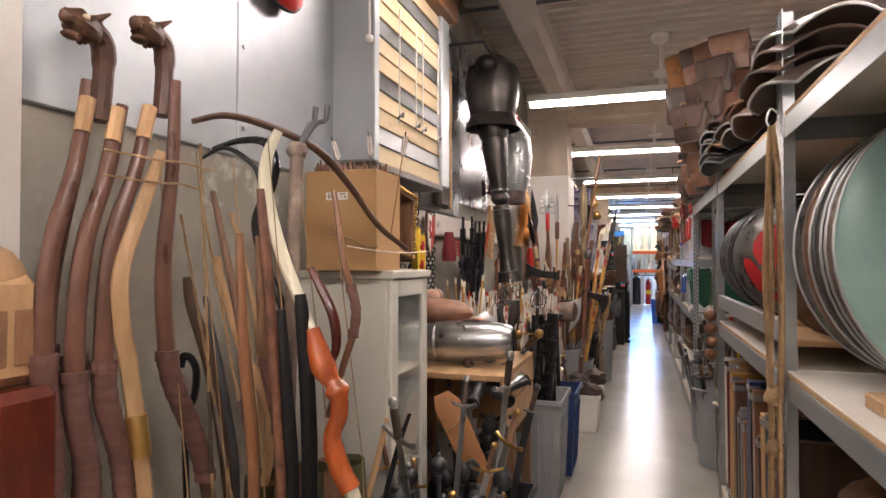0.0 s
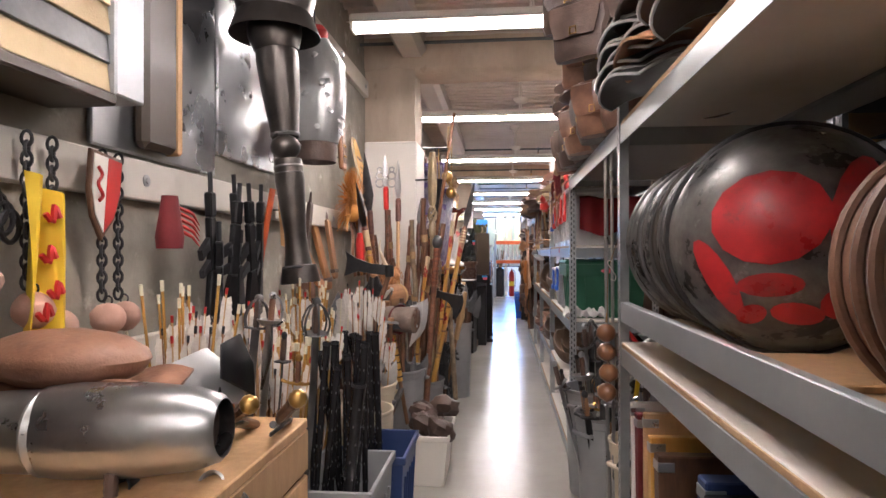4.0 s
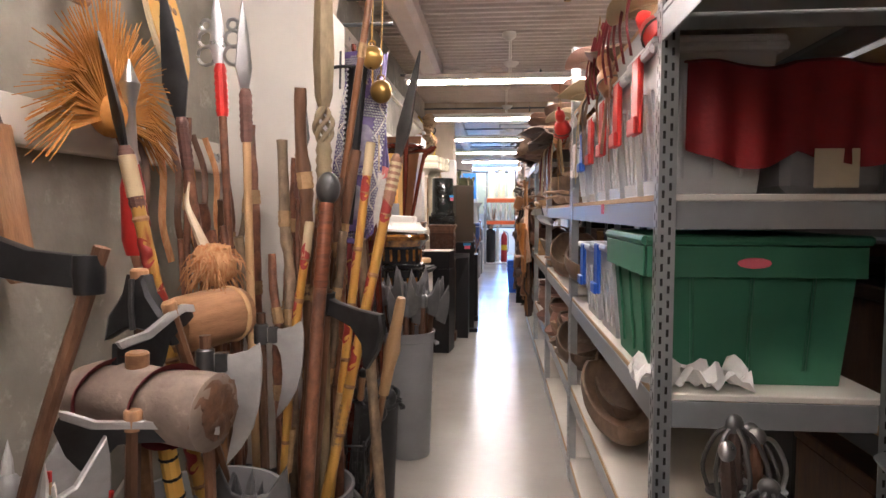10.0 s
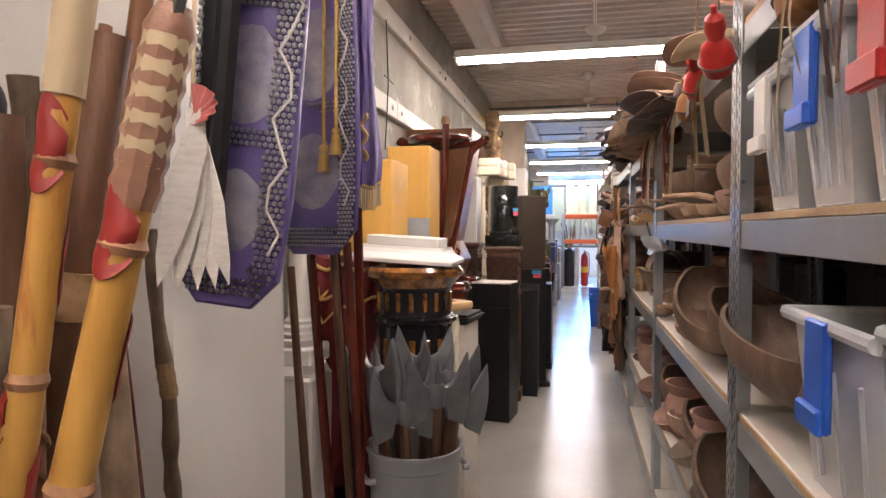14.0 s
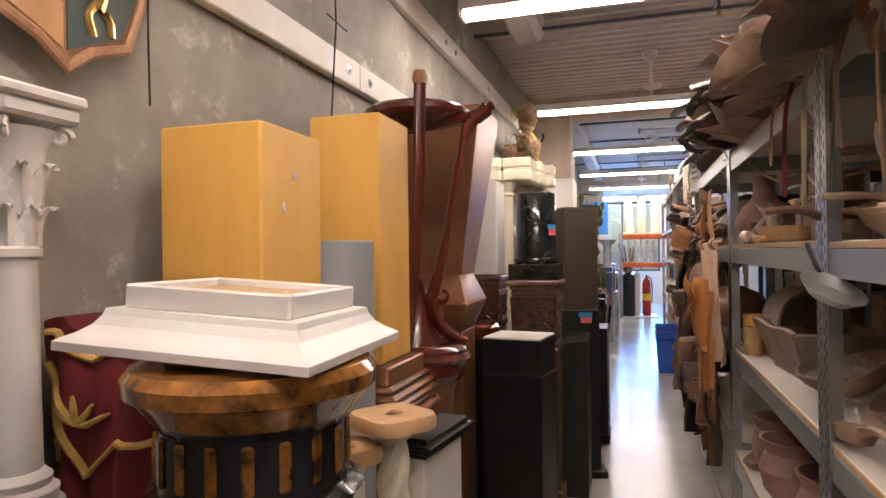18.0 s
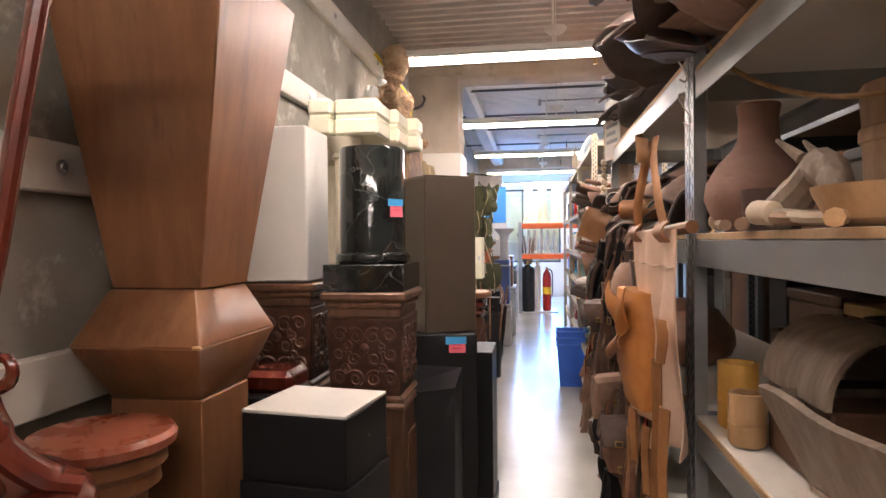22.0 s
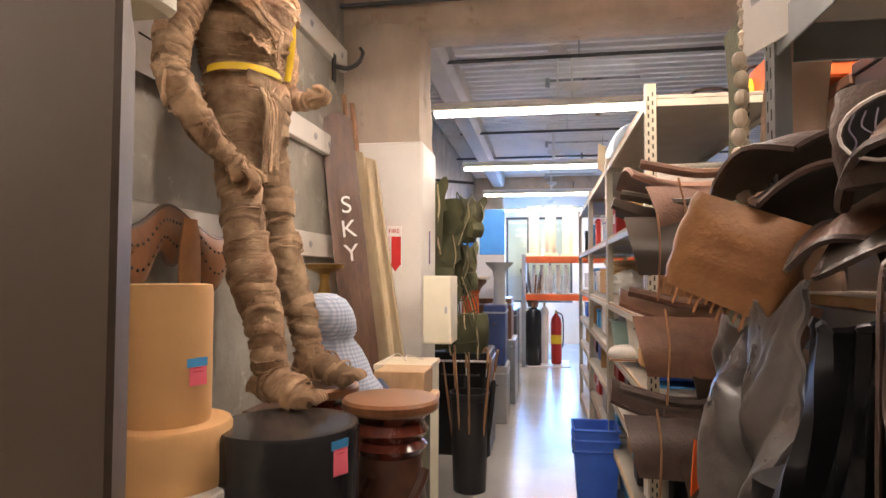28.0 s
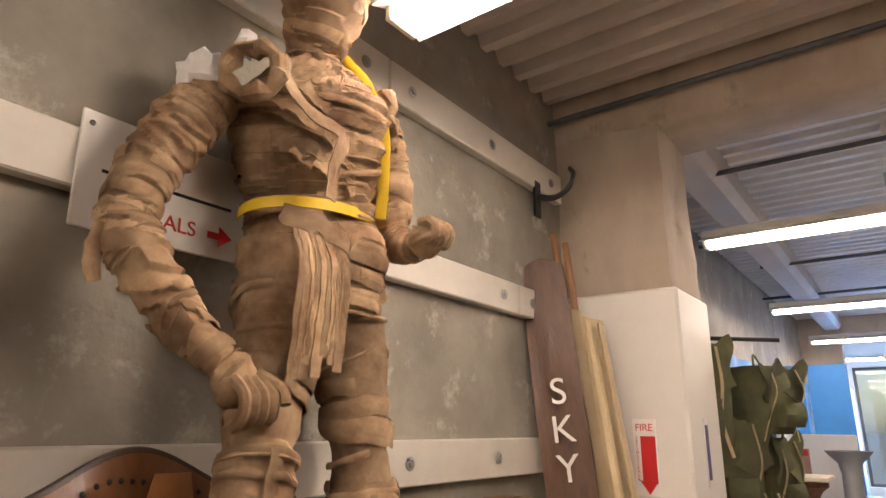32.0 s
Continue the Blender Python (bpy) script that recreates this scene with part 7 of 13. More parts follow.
staff("spear", "broad dark machete blade bound to a pole", [(-1.02, 6.9, 0.3), (-1.04, 6.8, 1.1), (-1.08, 6.7, 1.85)], 0.02, M["bark_stave"], spearhead(0.045, 0.5, "dark_iron"))
staff("halberd", "ornate pierced steel halberd with a red binding", [(-0.94, 6.85, 0.3), (-0.95, 6.8, 1.2), (-0.96, 6.76, 2.05)], 0.016, M["bark_stave"],
      lambda t, p, d: (spearhead(0.03, 0.3, "steel", "red")(t, p, d), [part("scroll_blade", G().tube([(p.x + sx * (0.05 + r * math.cos(k * 0.6)), p.y, p.z + 0.06 + cz + r * math.sin(k * 0.6)) for k in range(11)], 0.007, 6), M["steel"], t) for sx in (-1, 1) for cz, r in ((0.0, 0.035), (0.06, 0.03), (0.11, 0.02))]))
staff("spear", "iron glaive with a feather tuft", [(-0.86, 6.8, 0.3), (-0.86, 6.76, 1.2), (-0.85, 6.72, 1.95)], 0.016, M["light_wood"], spearhead(0.03, 0.34, "steel"))
rng = random.Random(5)
for i in range(22):
    x, y = rng.uniform(-1.15, -0.58), rng.uniform(6.5, 7.3)
    hgt = rng.uniform(1.35, 2.0)
    w = rng.uniform(-0.1, 0.12)
    staff("wooden_staff", "gnarled natural wooden staff leaning in a cluster", [(x, y, 0.0), (x + w * 0.3 + rng.uniform(-0.02, 0.02), y + 0.02, hgt * 0.6), (x + w, y + rng.uniform(-0.06, 0.06), hgt)], rng.uniform(0.012, 0.026), M[rng.choice(["bark_stave", "dark_wood", "grey_bark", "bark_stave"])], None, "staff")
can("stave_bin", "tall grey bin holding spears and staves", -0.68, 6.75, 0.2, 0.5, M["grey_plastic"])
can("stave_bin", "dark bin holding clubs and staves", -1.0, 6.72, 0.2, 0.5, M["black_plastic"])
# shaggy ball-headed rattles and wood mallet
for x, y, z, r in ((-0.87, 6.49, 1.365, 0.07),):
    t = thing("fur_rattle", "shaggy tan fur-topped tribal rattle with a horn", "rattle", pose(x, y, z))
    part("head", G().ball(r, None, 14, 9, 0.25), M["fur"], t)
    g = G()
    for i in range(120):
        d = Vector((rng.gauss(0, 1), rng.gauss(0, 1), rng.gauss(0.1, 0.8))).normalized()
        g.tube([d * r * 0.9, d * r * 1.35 + Vector((0, 0, -0.02)), d * r * 1.5 + Vector((rng.uniform(-0.02, 0.02), 0, -0.065))], [0.003, 0.0022, 0.0008], 4)
    part("hair_tuft", g, M["fur"], t)
    part("horn", G().tube(smoothpath([(-0.03, 0, 0.05), (-0.06, 0, 0.12), (-0.09, 0, 0.2), (-0.08, 0, 0.27)], 4), [0.02 * (1 - k / 14) for k in range(13)], 8), M["bone"], t)
    part("handle", G().tube([(0, 0, 0), (0.02, 0, -0.7)], 0.014, 8), M["mid_wood"], t)
ml = thing("log_mallet", "heavy mallet cut from a pale log with a wooden handle", "mallet", pose(-0.855, 6.40, 1.20, 0, 88, 66))
part("head", G().lathe([(0.06, -0.135), (0.078, -0.13), (0.086, -0.10), (0.09, 0), (0.088, 0.10), (0.082, 0.128), (0.076, 0.132)], 26, wob=0.03), M["mid_wood"], ml)
part("end_grain", G().lathe([(0.0, -0.139), (0.055, -0.139), (0.062, -0.134)], 22), M["light_wood"], ml, "pale sawn end grain")
part("band", G().lathe([(0.0895, 0.085), (0.093, 0.09), (0.093, 0.098), (0.0895, 0.103)], 26, wob=0.03), M["light_wood"], ml, "pale raised band")
part("handle", G().tube([(0, 0, 0), (0.55, 0.03, 0), (1.1, 0.05, 0)], 0.018, 8), M["dark_wood"], ml)
hm = thing("log_war_hammer", "battered grey log war hammer bound with purple-brown straps", "hammer", pose(-0.77, 5.915, 1.085, 0, 92, -11))
part("head", G().lathe([(0.05, -0.20), (0.07, -0.19), (0.082, -0.15), (0.087, -0.05), (0.085, 0.06), (0.09, 0.15), (0.088, 0.185), (0.07, 0.195)], 30, wob=0.07, seed=3), M["old_log"], hm)
for z in (-0.10, 0.055):
    part("strap", G().tube([(0.089 * math.cos(a * TAU / 28), 0.089 * math.sin(a * TAU / 28), z + 0.03 * math.sin(a * TAU / 28)) for a in range(29)], 0.024, 6, flat=0.16), M["maroon"], hm)
part("frayed_end", G().ball(0.082, pose(0, 0, 0.185), 22, 12, 0.35, (1, 1, 0.22), 5, 9.0), M["dark_wood"], hm, "splintered dark end of the log")
part("haft_end", G().lathe([(0.026, 0.0), (0.027, 0.115), (0.022, 0.12), (0.0, 0.121)], 14, pose(0, 0, -0.03, 0, -90, 0)), M["mid_wood"], hm)
part("haft", G().tube([(0, 0, -0.03), (0.5, 0.02, 0.0), (1.02, 0.03, 0.02)], 0.021, 8), M["mid_wood"], hm)


def crescent_axe(x, y, z, s=1.0, rz=0):
    t = thing("crescent_axe", "grey steel crescent-bladed axe on a dark wooden haft", "axe", pose(x, y, z, 0, 0, rz), group="crescent axes")
    top = [(0.0, 0.0), (-0.035, -0.022), (-0.075, -0.032), (-0.125, -0.028)]
    low = [(-0.125, -0.072), (-0.09, -0.082), (-0.076, -0.12), (-0.070, -0.18), (-0.076, -0.25), (-0.095, -0.335)]
    outer = [(-0.055, -0.29), (-0.022, -0.235), (-0.004, -0.17), (0.004, -0.10), (0.006, -0.045)]
    part("blade", G().prism([(a * s, b * s) for a, b in top + low + outer], 0.012, None, 0.12), M["axe_pale"], t)
    part("binding", G().box(-0.118 * s, -0.085 * s, -0.006, 0.018, -0.078 * s, -0.026 * s, 0.003), M["iron"], t)
    part("socket", G().lathe([(0.018, -0.085), (0.024, -0.08), (0.024, -0.02), (0.018, -0.015)], 12, pose(-0.145 * s, 0.006, 0)), M["iron"], t)
    part("haft", G().tube([(-0.145 * s, 0.006, 0.02), (-0.14 * s, 0.006, -0.4), (-0.13 * s, 0.006, 0.04 - z)], 0.016, 8), M["dark_wood"], t)


crescent_axe(-0.576, 6.12, 1.188, 1.0, 6)
crescent_axe(-0.586, 6.51, 1.180, 1.0, -4)


def slab_axe(m, outline, edge, label, drop):
    """A flat-topped axe head lying level on an upright haft, its ground edge bright."""
    t = thing("axe", label, "axe", m, group="upright axes")
    part("head", G().prism(outline, 0.024, pose(0, -0.012, 0), 0.12), M["dark_iron"], t)
    part("ground_edge", G().prism(edge, 0.016, pose(0, -0.020, 0), 0.1), M["axe_pale"], t, "bright ground edge")
    part("haft_end", G().lathe([(0.02, -0.02), (0.021, 0.02), (0.017, 0.026), (0.0, 0.027)], 12), M["mid_wood"], t)
    part("haft", G().tube([(0, 0, -0.02), (0.01, 0, -drop * 0.5), (0, 0, -drop)], 0.017, 8), M["dark_wood"], t)


HEAD_A = [(0.18, -0.022), (0.10, -0.006), (0.0, 0.0), (-0.08, 0.002), (-0.14, 0.025), (-0.155, -0.01), (-0.13, -0.07), (-0.10, -0.105), (-0.06, -0.085), (-0.03, -0.05), (0.04, -0.048), (0.10, -0.05), (0.18, -0.048)]
EDGE_A = [(0.182, -0.018), (0.10, -0.001), (0.0, 0.005), (-0.08, 0.007), (-0.143, 0.031), (-0.139, 0.014), (-0.08, -0.01), (0.0, -0.013), (0.10, -0.018), (0.182, -0.034)]
slab_axe(pose(-0.745, 5.815, 1.075, 0, 3, 21), HEAD_A, EDGE_A, "black iron axe head with a bright edge, haft upright", 1.03)
slab_axe(pose(-0.826, 6.13, 1.27, 0, -22, 82), [(a * (1.5 if a < 0 else 0.4), b * 1.3) for a, b in HEAD_A], [(a * (1.5 if a < 0 else 0.4), b * 1.3) for a, b in EDGE_A], "broad black axe head tilted down, its edge bright", 1.05)
bx = thing("flared_axe", "black double-flared axe with a pale cut haft end", "axe", pose(-0.93, 6.16, 1.345, 0, 0, -12), group="upright axes")
part("head", G().prism([(0.03, 0.02), (-0.03, 0.02), (-0.045, -0.03), (-0.10, -0.10), (-0.115, -0.17), (-0.05, -0.135), (0.0, -0.13), (0.05, -0.135), (0.115, -0.17), (0.10, -0.10), (0.045, -0.03)], 0.05, pose(0, -0.025, 0), 0.15), M["dark_iron"], bx)
part("rib", G().tube([(0, -0.028, 0.01), (0, -0.034, -0.06), (0, -0.03, -0.13)], 0.008, 8), M["iron"], bx)
part("haft_end", G().lathe([(0.024, 0.0), (0.025, 0.03), (0.02, 0.036), (0.0, 0.037)], 12), M["mid_wood"], bx)
part("haft", G().tube([(0, 0, -0.1), (0, 0, -1.3)], 0.019, 8), M["dark_wood"], bx)

# ---- goods on the right-hand racks ----
rng = random.Random(21)
# made-up boxes that fill the back racks and block light from behind
for a, b in ((0.4, 2.3), (2.32, 4.2), (4.22, 6.1), (6.2, 8.05), (8.1, 9.8), (9.85, 11.4), (11.5, 13.3), (13.4, 15.2)):
    for z, top in ((0.12, 0.72), (0.85, 1.42), (1.55, 2.0), (2.15, 2.5)):
        y = a + 0.06
        while y < b - 0.25:
            w = rng.uniform(0.3, 0.6)
            w = min(w, b - 0.05 - y)
            hgt = (top - z) * rng.uniform(0.75, 1.0)
            mt = rng.choice(["cardboard", "black_plastic", "dark_wood", "taupe", "brown_lam", "black_plastic"])
            t = thing("storage_box", {"cardboard": "brown cardboard filler box blocking light through a dark rack", "black_plastic": "black plastic filler tub blocking light through a dark rack", "dark_wood": "dark wooden filler case blocking light through a dark rack", "taupe": "brown filler case blocking light through a dark rack", "brown_lam": "reddish filler case blocking light through a dark rack"}[mt], "box", group="stored boxes")
            part("body", G().box(1.30, 1.88, y, y + w - 0.02, z, z + hgt - 0.05, 0.008), M[mt], t)
            part("lid", G().box(1.292, 1.888, y - 0.006, y + w - 0.014, z + hgt - 0.05, z + hgt, 0.006), M[mt], t)
            y += w


# --- shields ---
def dome(r, d, n=7, t=0.008):
    """Profile of a shallow dish, bulging towards +z, with a thickness."""
    out = [(r * math.cos(k / n * math.pi / 2), d * math.sin(k / n * math.pi / 2)) for k in range(n)]
    return out + [(0.001, d)]


def round_shield(name, label, m, r=0.30, d=0.12, mt="iron", rim="steel", rivets=18, rr=0.011):
    t = thing(name, label, "shield", m, group="stacked shields")
    part("face", G().lathe(dome(r, d), 40, caps=False).lathe([(a - 0.003, b - 0.008) for a, b in dome(r, d)][::-1], 40, caps=False), M[mt], t)
    part("rim", G().tube([(r * math.cos(TAU * k / 40), r * math.sin(TAU * k / 40), 0) for k in range(41)], rr, 8), M[rim], t)
    for k in range(rivets):
        a = TAU * k / rivets
        part("rivet", G().ball(0.009, pose(r * 0.93 * math.cos(a), r * 0.93 * math.sin(a), d * 0.36), 8, 5, 0, (1, 1, 0.7)), M[rim], t)
    return t


ax = lambda x, y, z, yaw=0, pitch=0: pose(x, y, z, 0, 0, yaw) @ pose(0, 0, 0, 90 + pitch, 0, 0)
red = round_shield("painted_shield", "domed round shield painted black with red skull-like patches", ax(0.74, 3.42, 1.568, -14, 0), 0.295, 0.13, "worn_iron", "dark_iron", 0)


def dome_patch(cu, cv, ru, rv, rot=0.0, n=14, r=0.295, d=0.13, lift=0.003):
    """A painted patch that follows the dome: an ellipse at cu, cv on its face."""
    vs, rows = [], 5
    ca, sa = math.cos(rot), math.sin(rot)
    for k in range(rows + 1):
        for i in range(n):
            a = TAU * i / n
            p, q = ru * k / rows * math.cos(a), rv * k / rows * math.sin(a)
            x, y = cu + p * ca - q * sa, cv + p * sa + q * ca
            s = min(0.999, math.hypot(x, y) / r)
            vs.append((x, y, d * math.sqrt(1 - s * s) + lift))
    fs = [(k * n + i, k * n + (i + 1) % n, (k + 1) * n + (i + 1) % n, (k + 1) * n + i) for k in range(rows) for i in range(n)]
    return G().add(vs, [f[::-1] for f in fs])


for q in ((-0.06, 0.05, 0.135, 0.115, 0.25), (0.125, 0.075, 0.055, 0.125, -0.25), (-0.06, -0.115, 0.075, 0.03, 0.05), (-0.175, -0.10, 0.03, 0.11, 0.5), (0.0, -0.185, 0.06, 0.028, -0.1), (0.10, -0.155, 0.055, 0.04, 0.3), (0.215, -0.04, 0.03, 0.10, 0.1), (-0.10, -0.19, 0.035, 0.025, 0.3)):
    part("red_patch", dome_patch(*q), M["shield_red"], red)
for i, y in enumerate((3.56, 3.66, 3.75, 3.84, 3.93, 4.02, 4.10, 4.18)):
    round_shield("round_shield", "dark riveted metal round shield standing on its edge in a stack", ax(0.765 + 0.01 * (i % 2), y, 1.568 + 0.004 * (i % 3), -8 + 3 * (i % 3), rng.uniform(-3, 3)), 0.29 - 0.004 * (i % 3), 0.15, ("worn_iron", "gunmetal", "worn_iron", "iron")[i % 4], ("worn_iron", "iron", "gunmetal")[i % 3], 22)
for i, (x, y) in enumerate(((0.72, 2.62), (0.74, 2.70), (0.76, 2.80))):
    round_shield("leather_shield", "brown leather-covered round shield on its edge", ax(x, y, 1.27 + 0.225, 0, -4), 0.22, 0.05, "brown_leather", "brown_leather", 0)
solo("wood_plank", G().box(0.52, 1.02, 2.95, 3.32, 1.272, 1.288, 0.003), M["light_wood"], "pale plank under the painted shield", "plank")
for i in range(13):
    round_shield("oval_shield", "large worn metal shield standing in a row on its edge", ax(0.475 + 0.40 + 0.006 * (i % 3), 1.93 + i * 0.034, 1.17 + 0.412, 6 - i * 0.4, -4 + 0.5 * (i % 3)) @ Matrix.Diagonal((1, 1.06, 1, 1)), 0.385 - 0.003 * (i % 4), 0.06, "teal" if i == 0 else ("worn_iron", "brown_leather", "iron", "old_log")[i % 4], ("silver_paint", "old_log", "iron", "rack_galv")[i % 4], 0, 0.0045)
orn = thing("painted_scroll", "black painted scroll line on the teal shield", "ornament", ax(0.475 + 0.40, 1.93, 1.582, 6, -4))
for sx, cy, r in ((1, 0.05, 0.07), (-1, -0.06, 0.07), (1, -0.15, 0.05)):
    part("scroll_line", G().tube([(-0.16 + sx * 0.0 + r * math.cos(k * 0.42), cy + r * (1 - k / 30) * math.sin(sx * k * 0.42), 0.05 * math.sqrt(max(0, 1 - ((-0.16 + r * math.cos(k * 0.42)) ** 2 + (cy) ** 2) / 0.1444)) + 0.004) for k in range(14)], 0.006, 6, flat=0.5), M["ink"], orn)
solo("wood_block", G().box(0.55, 0.69, 1.72, 1.86, 1.17, 1.21, 0.005), M["light_wood"], "small pale wooden block wedging shields", "block")

# rope hank at the post
rp = thing("rope_hank", "hank of tan braided rope with knots hanging from a post", "rope", pose(0.44, 2.40, 0))
for k in range(6):
    x, y = 0.016 * math.cos(k * 2.1), 0.02 * math.sin(k * 1.7)
    pts = smoothpath([(x * 0.3, y * 0.3, 2.02), (x, y, 1.85), (x * 1.5 + 0.01 * math.sin(k), y * 1.4, 1.5), (x * 1.3, y * 1.6, 1.2), (x * 0.8, y * 1.2, 1.02 - 0.03 * k), (x * 1.4, y, 0.75 - 0.05 * k)], 6)
    part("strand", G().tube(pts, 0.0085, 7), M["rope"], rp)
for z in (1.08, 0.90):
    part("knot", G().ball(0.032, pose(0, 0, z), 12, 8, 0.4, (1, 1, 1.15), 3, 5), M["rope"], rp)
part("hook", G().tube(smoothpath([(0.025, 0.0, 2.06), (0.0, 0.0, 2.08), (-0.015, 0, 2.04), (0, 0, 2.01)], 4), 0.004, 6), M["steel"], rp)


# --- soft goods ---
def curved_flap(name, label, m, w=0.5, d=0.38, bend=0.12, mt="brown_leather", edge="dark_leather"):
    t = thing(name, label, "leather piece", m, group="stacked leather pieces")

    def f(u, v):
        x, y = (u - 0.5) * w, (v - 0.5) * d
        k = 1 - 0.3 * abs(2 * v - 1) ** 3
        return (x * k, y, bend * (1 - (2 * u - 1) ** 2) + 0.02 * math.sin(v * 5))
    part("panel", G().sheet(f, 14, 10, 0.005), M[mt], t)
    rim = [f(u / 14, 0) for u in range(15)] + [f(1, v / 10) for v in range(1, 11)] + [f(1 - u / 14, 1) for u in range(1, 15)] + [f(0, 1 - v / 10) for v in range(1, 11)]
    part("bound_edge", G().tube(rim, 0.006, 5), M[edge], t)
    return t


def pouch(name, label, m, w=0.2, hgt=0.22, d=0.07, mt="brown_leather", strap=0.0, flap=True):
    t = thing(name, label, "bag", m, group="leather bags")
    part("body", G().add(*bag_mesh(w, hgt, d)), M[mt], t)
    if flap:
        part("flap", G().sheet(lambda u, v: ((u - 0.5) * w * 1.02 * (1 - 0.25 * v * v), -d * 0.55 - 0.01 * math.sin(v * 2.5) - 0.012 + 0.006 * math.sin(u * 9) * v - (0.0 if v > 0.1 else -d * 0.4 * (1 - v * 10)), -hgt * 0.02 - v * hgt * 0.62), 12, 8, 0.004), M[mt], t)
        part("buckle", G().tube([(-0.014, -d * 0.55 - 0.03, -hgt * 0.5), (0.014, -d * 0.55 - 0.03, -hgt * 0.5), (0.014, -d * 0.55 - 0.03, -hgt * 0.62), (-0.014, -d * 0.55 - 0.03, -hgt * 0.62), (-0.014, -d * 0.55 - 0.03, -hgt * 0.5)], 0.003, 5), M["brass"], t)
    if strap:
        part("strap", G().tube(smoothpath([(-w * 0.45, 0, -0.02), (-w * 0.3, 0, strap * 0.5), (0, 0.01, strap), (w * 0.3, 0, strap * 0.5), (w * 0.45, 0, -0.02)], 6), 0.011, 6, flat=0.3), M[mt], t)
    return t


def bag_mesh(w, hgt, d, n=14, rows=9):
    vs, fs = [], []
    for k in range(rows + 1):
        s = k / rows
        bul = (0.55 + 0.45 * math.sin(math.pi * (0.15 + 0.8 * s)))
        for i in range(n):
            a = TAU * i / n
            c, q = math.cos(a), math.sin(a)
            x = w / 2 * (abs(c) ** 0.6) * math.copysign(1, c) * (0.9 + 0.12 * bul)
            y = d / 2 * (abs(q) ** 0.7) * math.copysign(1, q) * bul * 1.3
            dd = 0.012 * noise.noise(Vector((x * 14, y * 14, s * 5 + w * 30)))
            vs.append((x + dd, y + dd, -hgt * s))
    for k in range(rows):
        for i in range(n):
            j = (i + 1) % n
            fs.append((k * n + j, k * n + i, (k + 1) * n + i, (k + 1) * n + j))
    fs += [tuple(range(n)), tuple(rows * n + i for i in range(n))[::-1]]
    return vs, fs


def bowl(name, label, m, r=0.14, hgt=0.09, mt="mid_wood", rng_seed=0):
    return solo(name, G().lathe([(r * 0.45, 0), (r * 0.6, 0.006), (r * 0.9, hgt * 0.55), (r, hgt), (r * 0.96, hgt + 0.003), (r * 0.85, hgt * 0.6), (r * 0.5, 0.018), (0.002, 0.016)], 28, wob=0.02, seed=rng_seed), M[mt], label, "bowl", m, group="wooden bowls")


def trough(name, label, m, L=0.5, w=0.2, hgt=0.1, mt="mid_wood", t_=0.012, end=0.35):
    def f(u, v):
        s = math.sin(math.pi * u) ** end if 0 < u < 1 else 0.0
        a = math.pi * (v - 0.5) * 1.15
        return ((u - 0.5) * L, w / 2 * s * math.sin(a) * 1.05, hgt * (1 - math.cos(a) * s) * 0.98 + 0.04 * abs(2 * u - 1) ** 3)
    return solo(name, G().sheet(f, 20, 12, t_), M[mt], label, "trough", m, group="wooden troughs")


def hat(name, label, m, r=0.2, crown=0.1, mt="brown_leather", curl=0.05, cr=0.09):
    t = thing(name, label, "hat", m, group="stacked hats")

    def f(u, v):
        a = TAU * u
        q = cr + (r - cr) * v
        return (q * math.cos(a), q * math.sin(a) * 0.86, curl * v * v * abs(math.sin(a)) ** 2 + 0.012 * math.sin(3 * a + r * 40) * v)
    part("brim", G().sheet(f, 28, 5, 0.004), M[mt], t)
    part("crown", G().lathe([(cr, -0.004), (cr * 0.98, crown * 0.5), (cr * 0.85, crown * 0.9), (cr * 0.5, crown), (0.003, crown * 0.93)], 24, wob=0.03, seed=int(r * 1000)), M[mt], t)
    part("band", G().lathe([(cr * 1.01, 0.004), (cr * 1.025, 0.02), (cr * 1.0, 0.026)], 24, caps=False), M["dark_leather"], t)
    return t


def strap(name, label, pts, w=0.014, mt="brown_leather"):
    return solo(name, G().tube(smoothpath(pts, 6), w, 6, flat=0.28), M[mt], label, "strap", group="hanging straps")


def vessel(name, label, m, prof, mt="clay", cat="pot", seg=30):
    inner = [(max(0.002, r - 0.012), z) for r, z in prof[::-1] if z > prof[0][1] + 0.02] + [(0.002, prof[0][1] + 0.02)]
    return solo(name, G().lathe(prof + inner, seg, wob=0.012), M[mt], label, cat, m)


# top of the first racks: stacked curved leather pieces and satchels
for i in range(16):
    y = 2.55 + (i % 4) * 0.42
    z = 2.11 + (i // 4) * 0.05
    curved_flap("saddle_skirt", "curved dark brown leather saddle skirt with a pale edge", pose(0.67 + rng.uniform(-0.05, 0.03), y + rng.uniform(-0.05, 0.05), z + 0.02, rng.uniform(-4, 4), 6 + rng.uniform(-4, 6), rng.uniform(-12, 12)), 0.5, 0.40, 0.09 + rng.uniform(0, 0.03), rng.choice(["dark_leather", "brown_leather", "dark_leather"]), rng.choice(["silver_paint", "dark_leather", "mid_wood"]))
for i in range(8):
    curved_flap("saddle_skirt", "curved worn metal plate in a stack on the top shelf", pose(0.60 + 0.02 * (i % 2), 3.96 + 0.03 * (i % 3), 2.08 + i * 0.028, 0, 6, rng.uniform(-8, 8)), 0.5, 0.42, 0.08, ("iron", "dark_leather")[i % 2], "silver_paint")
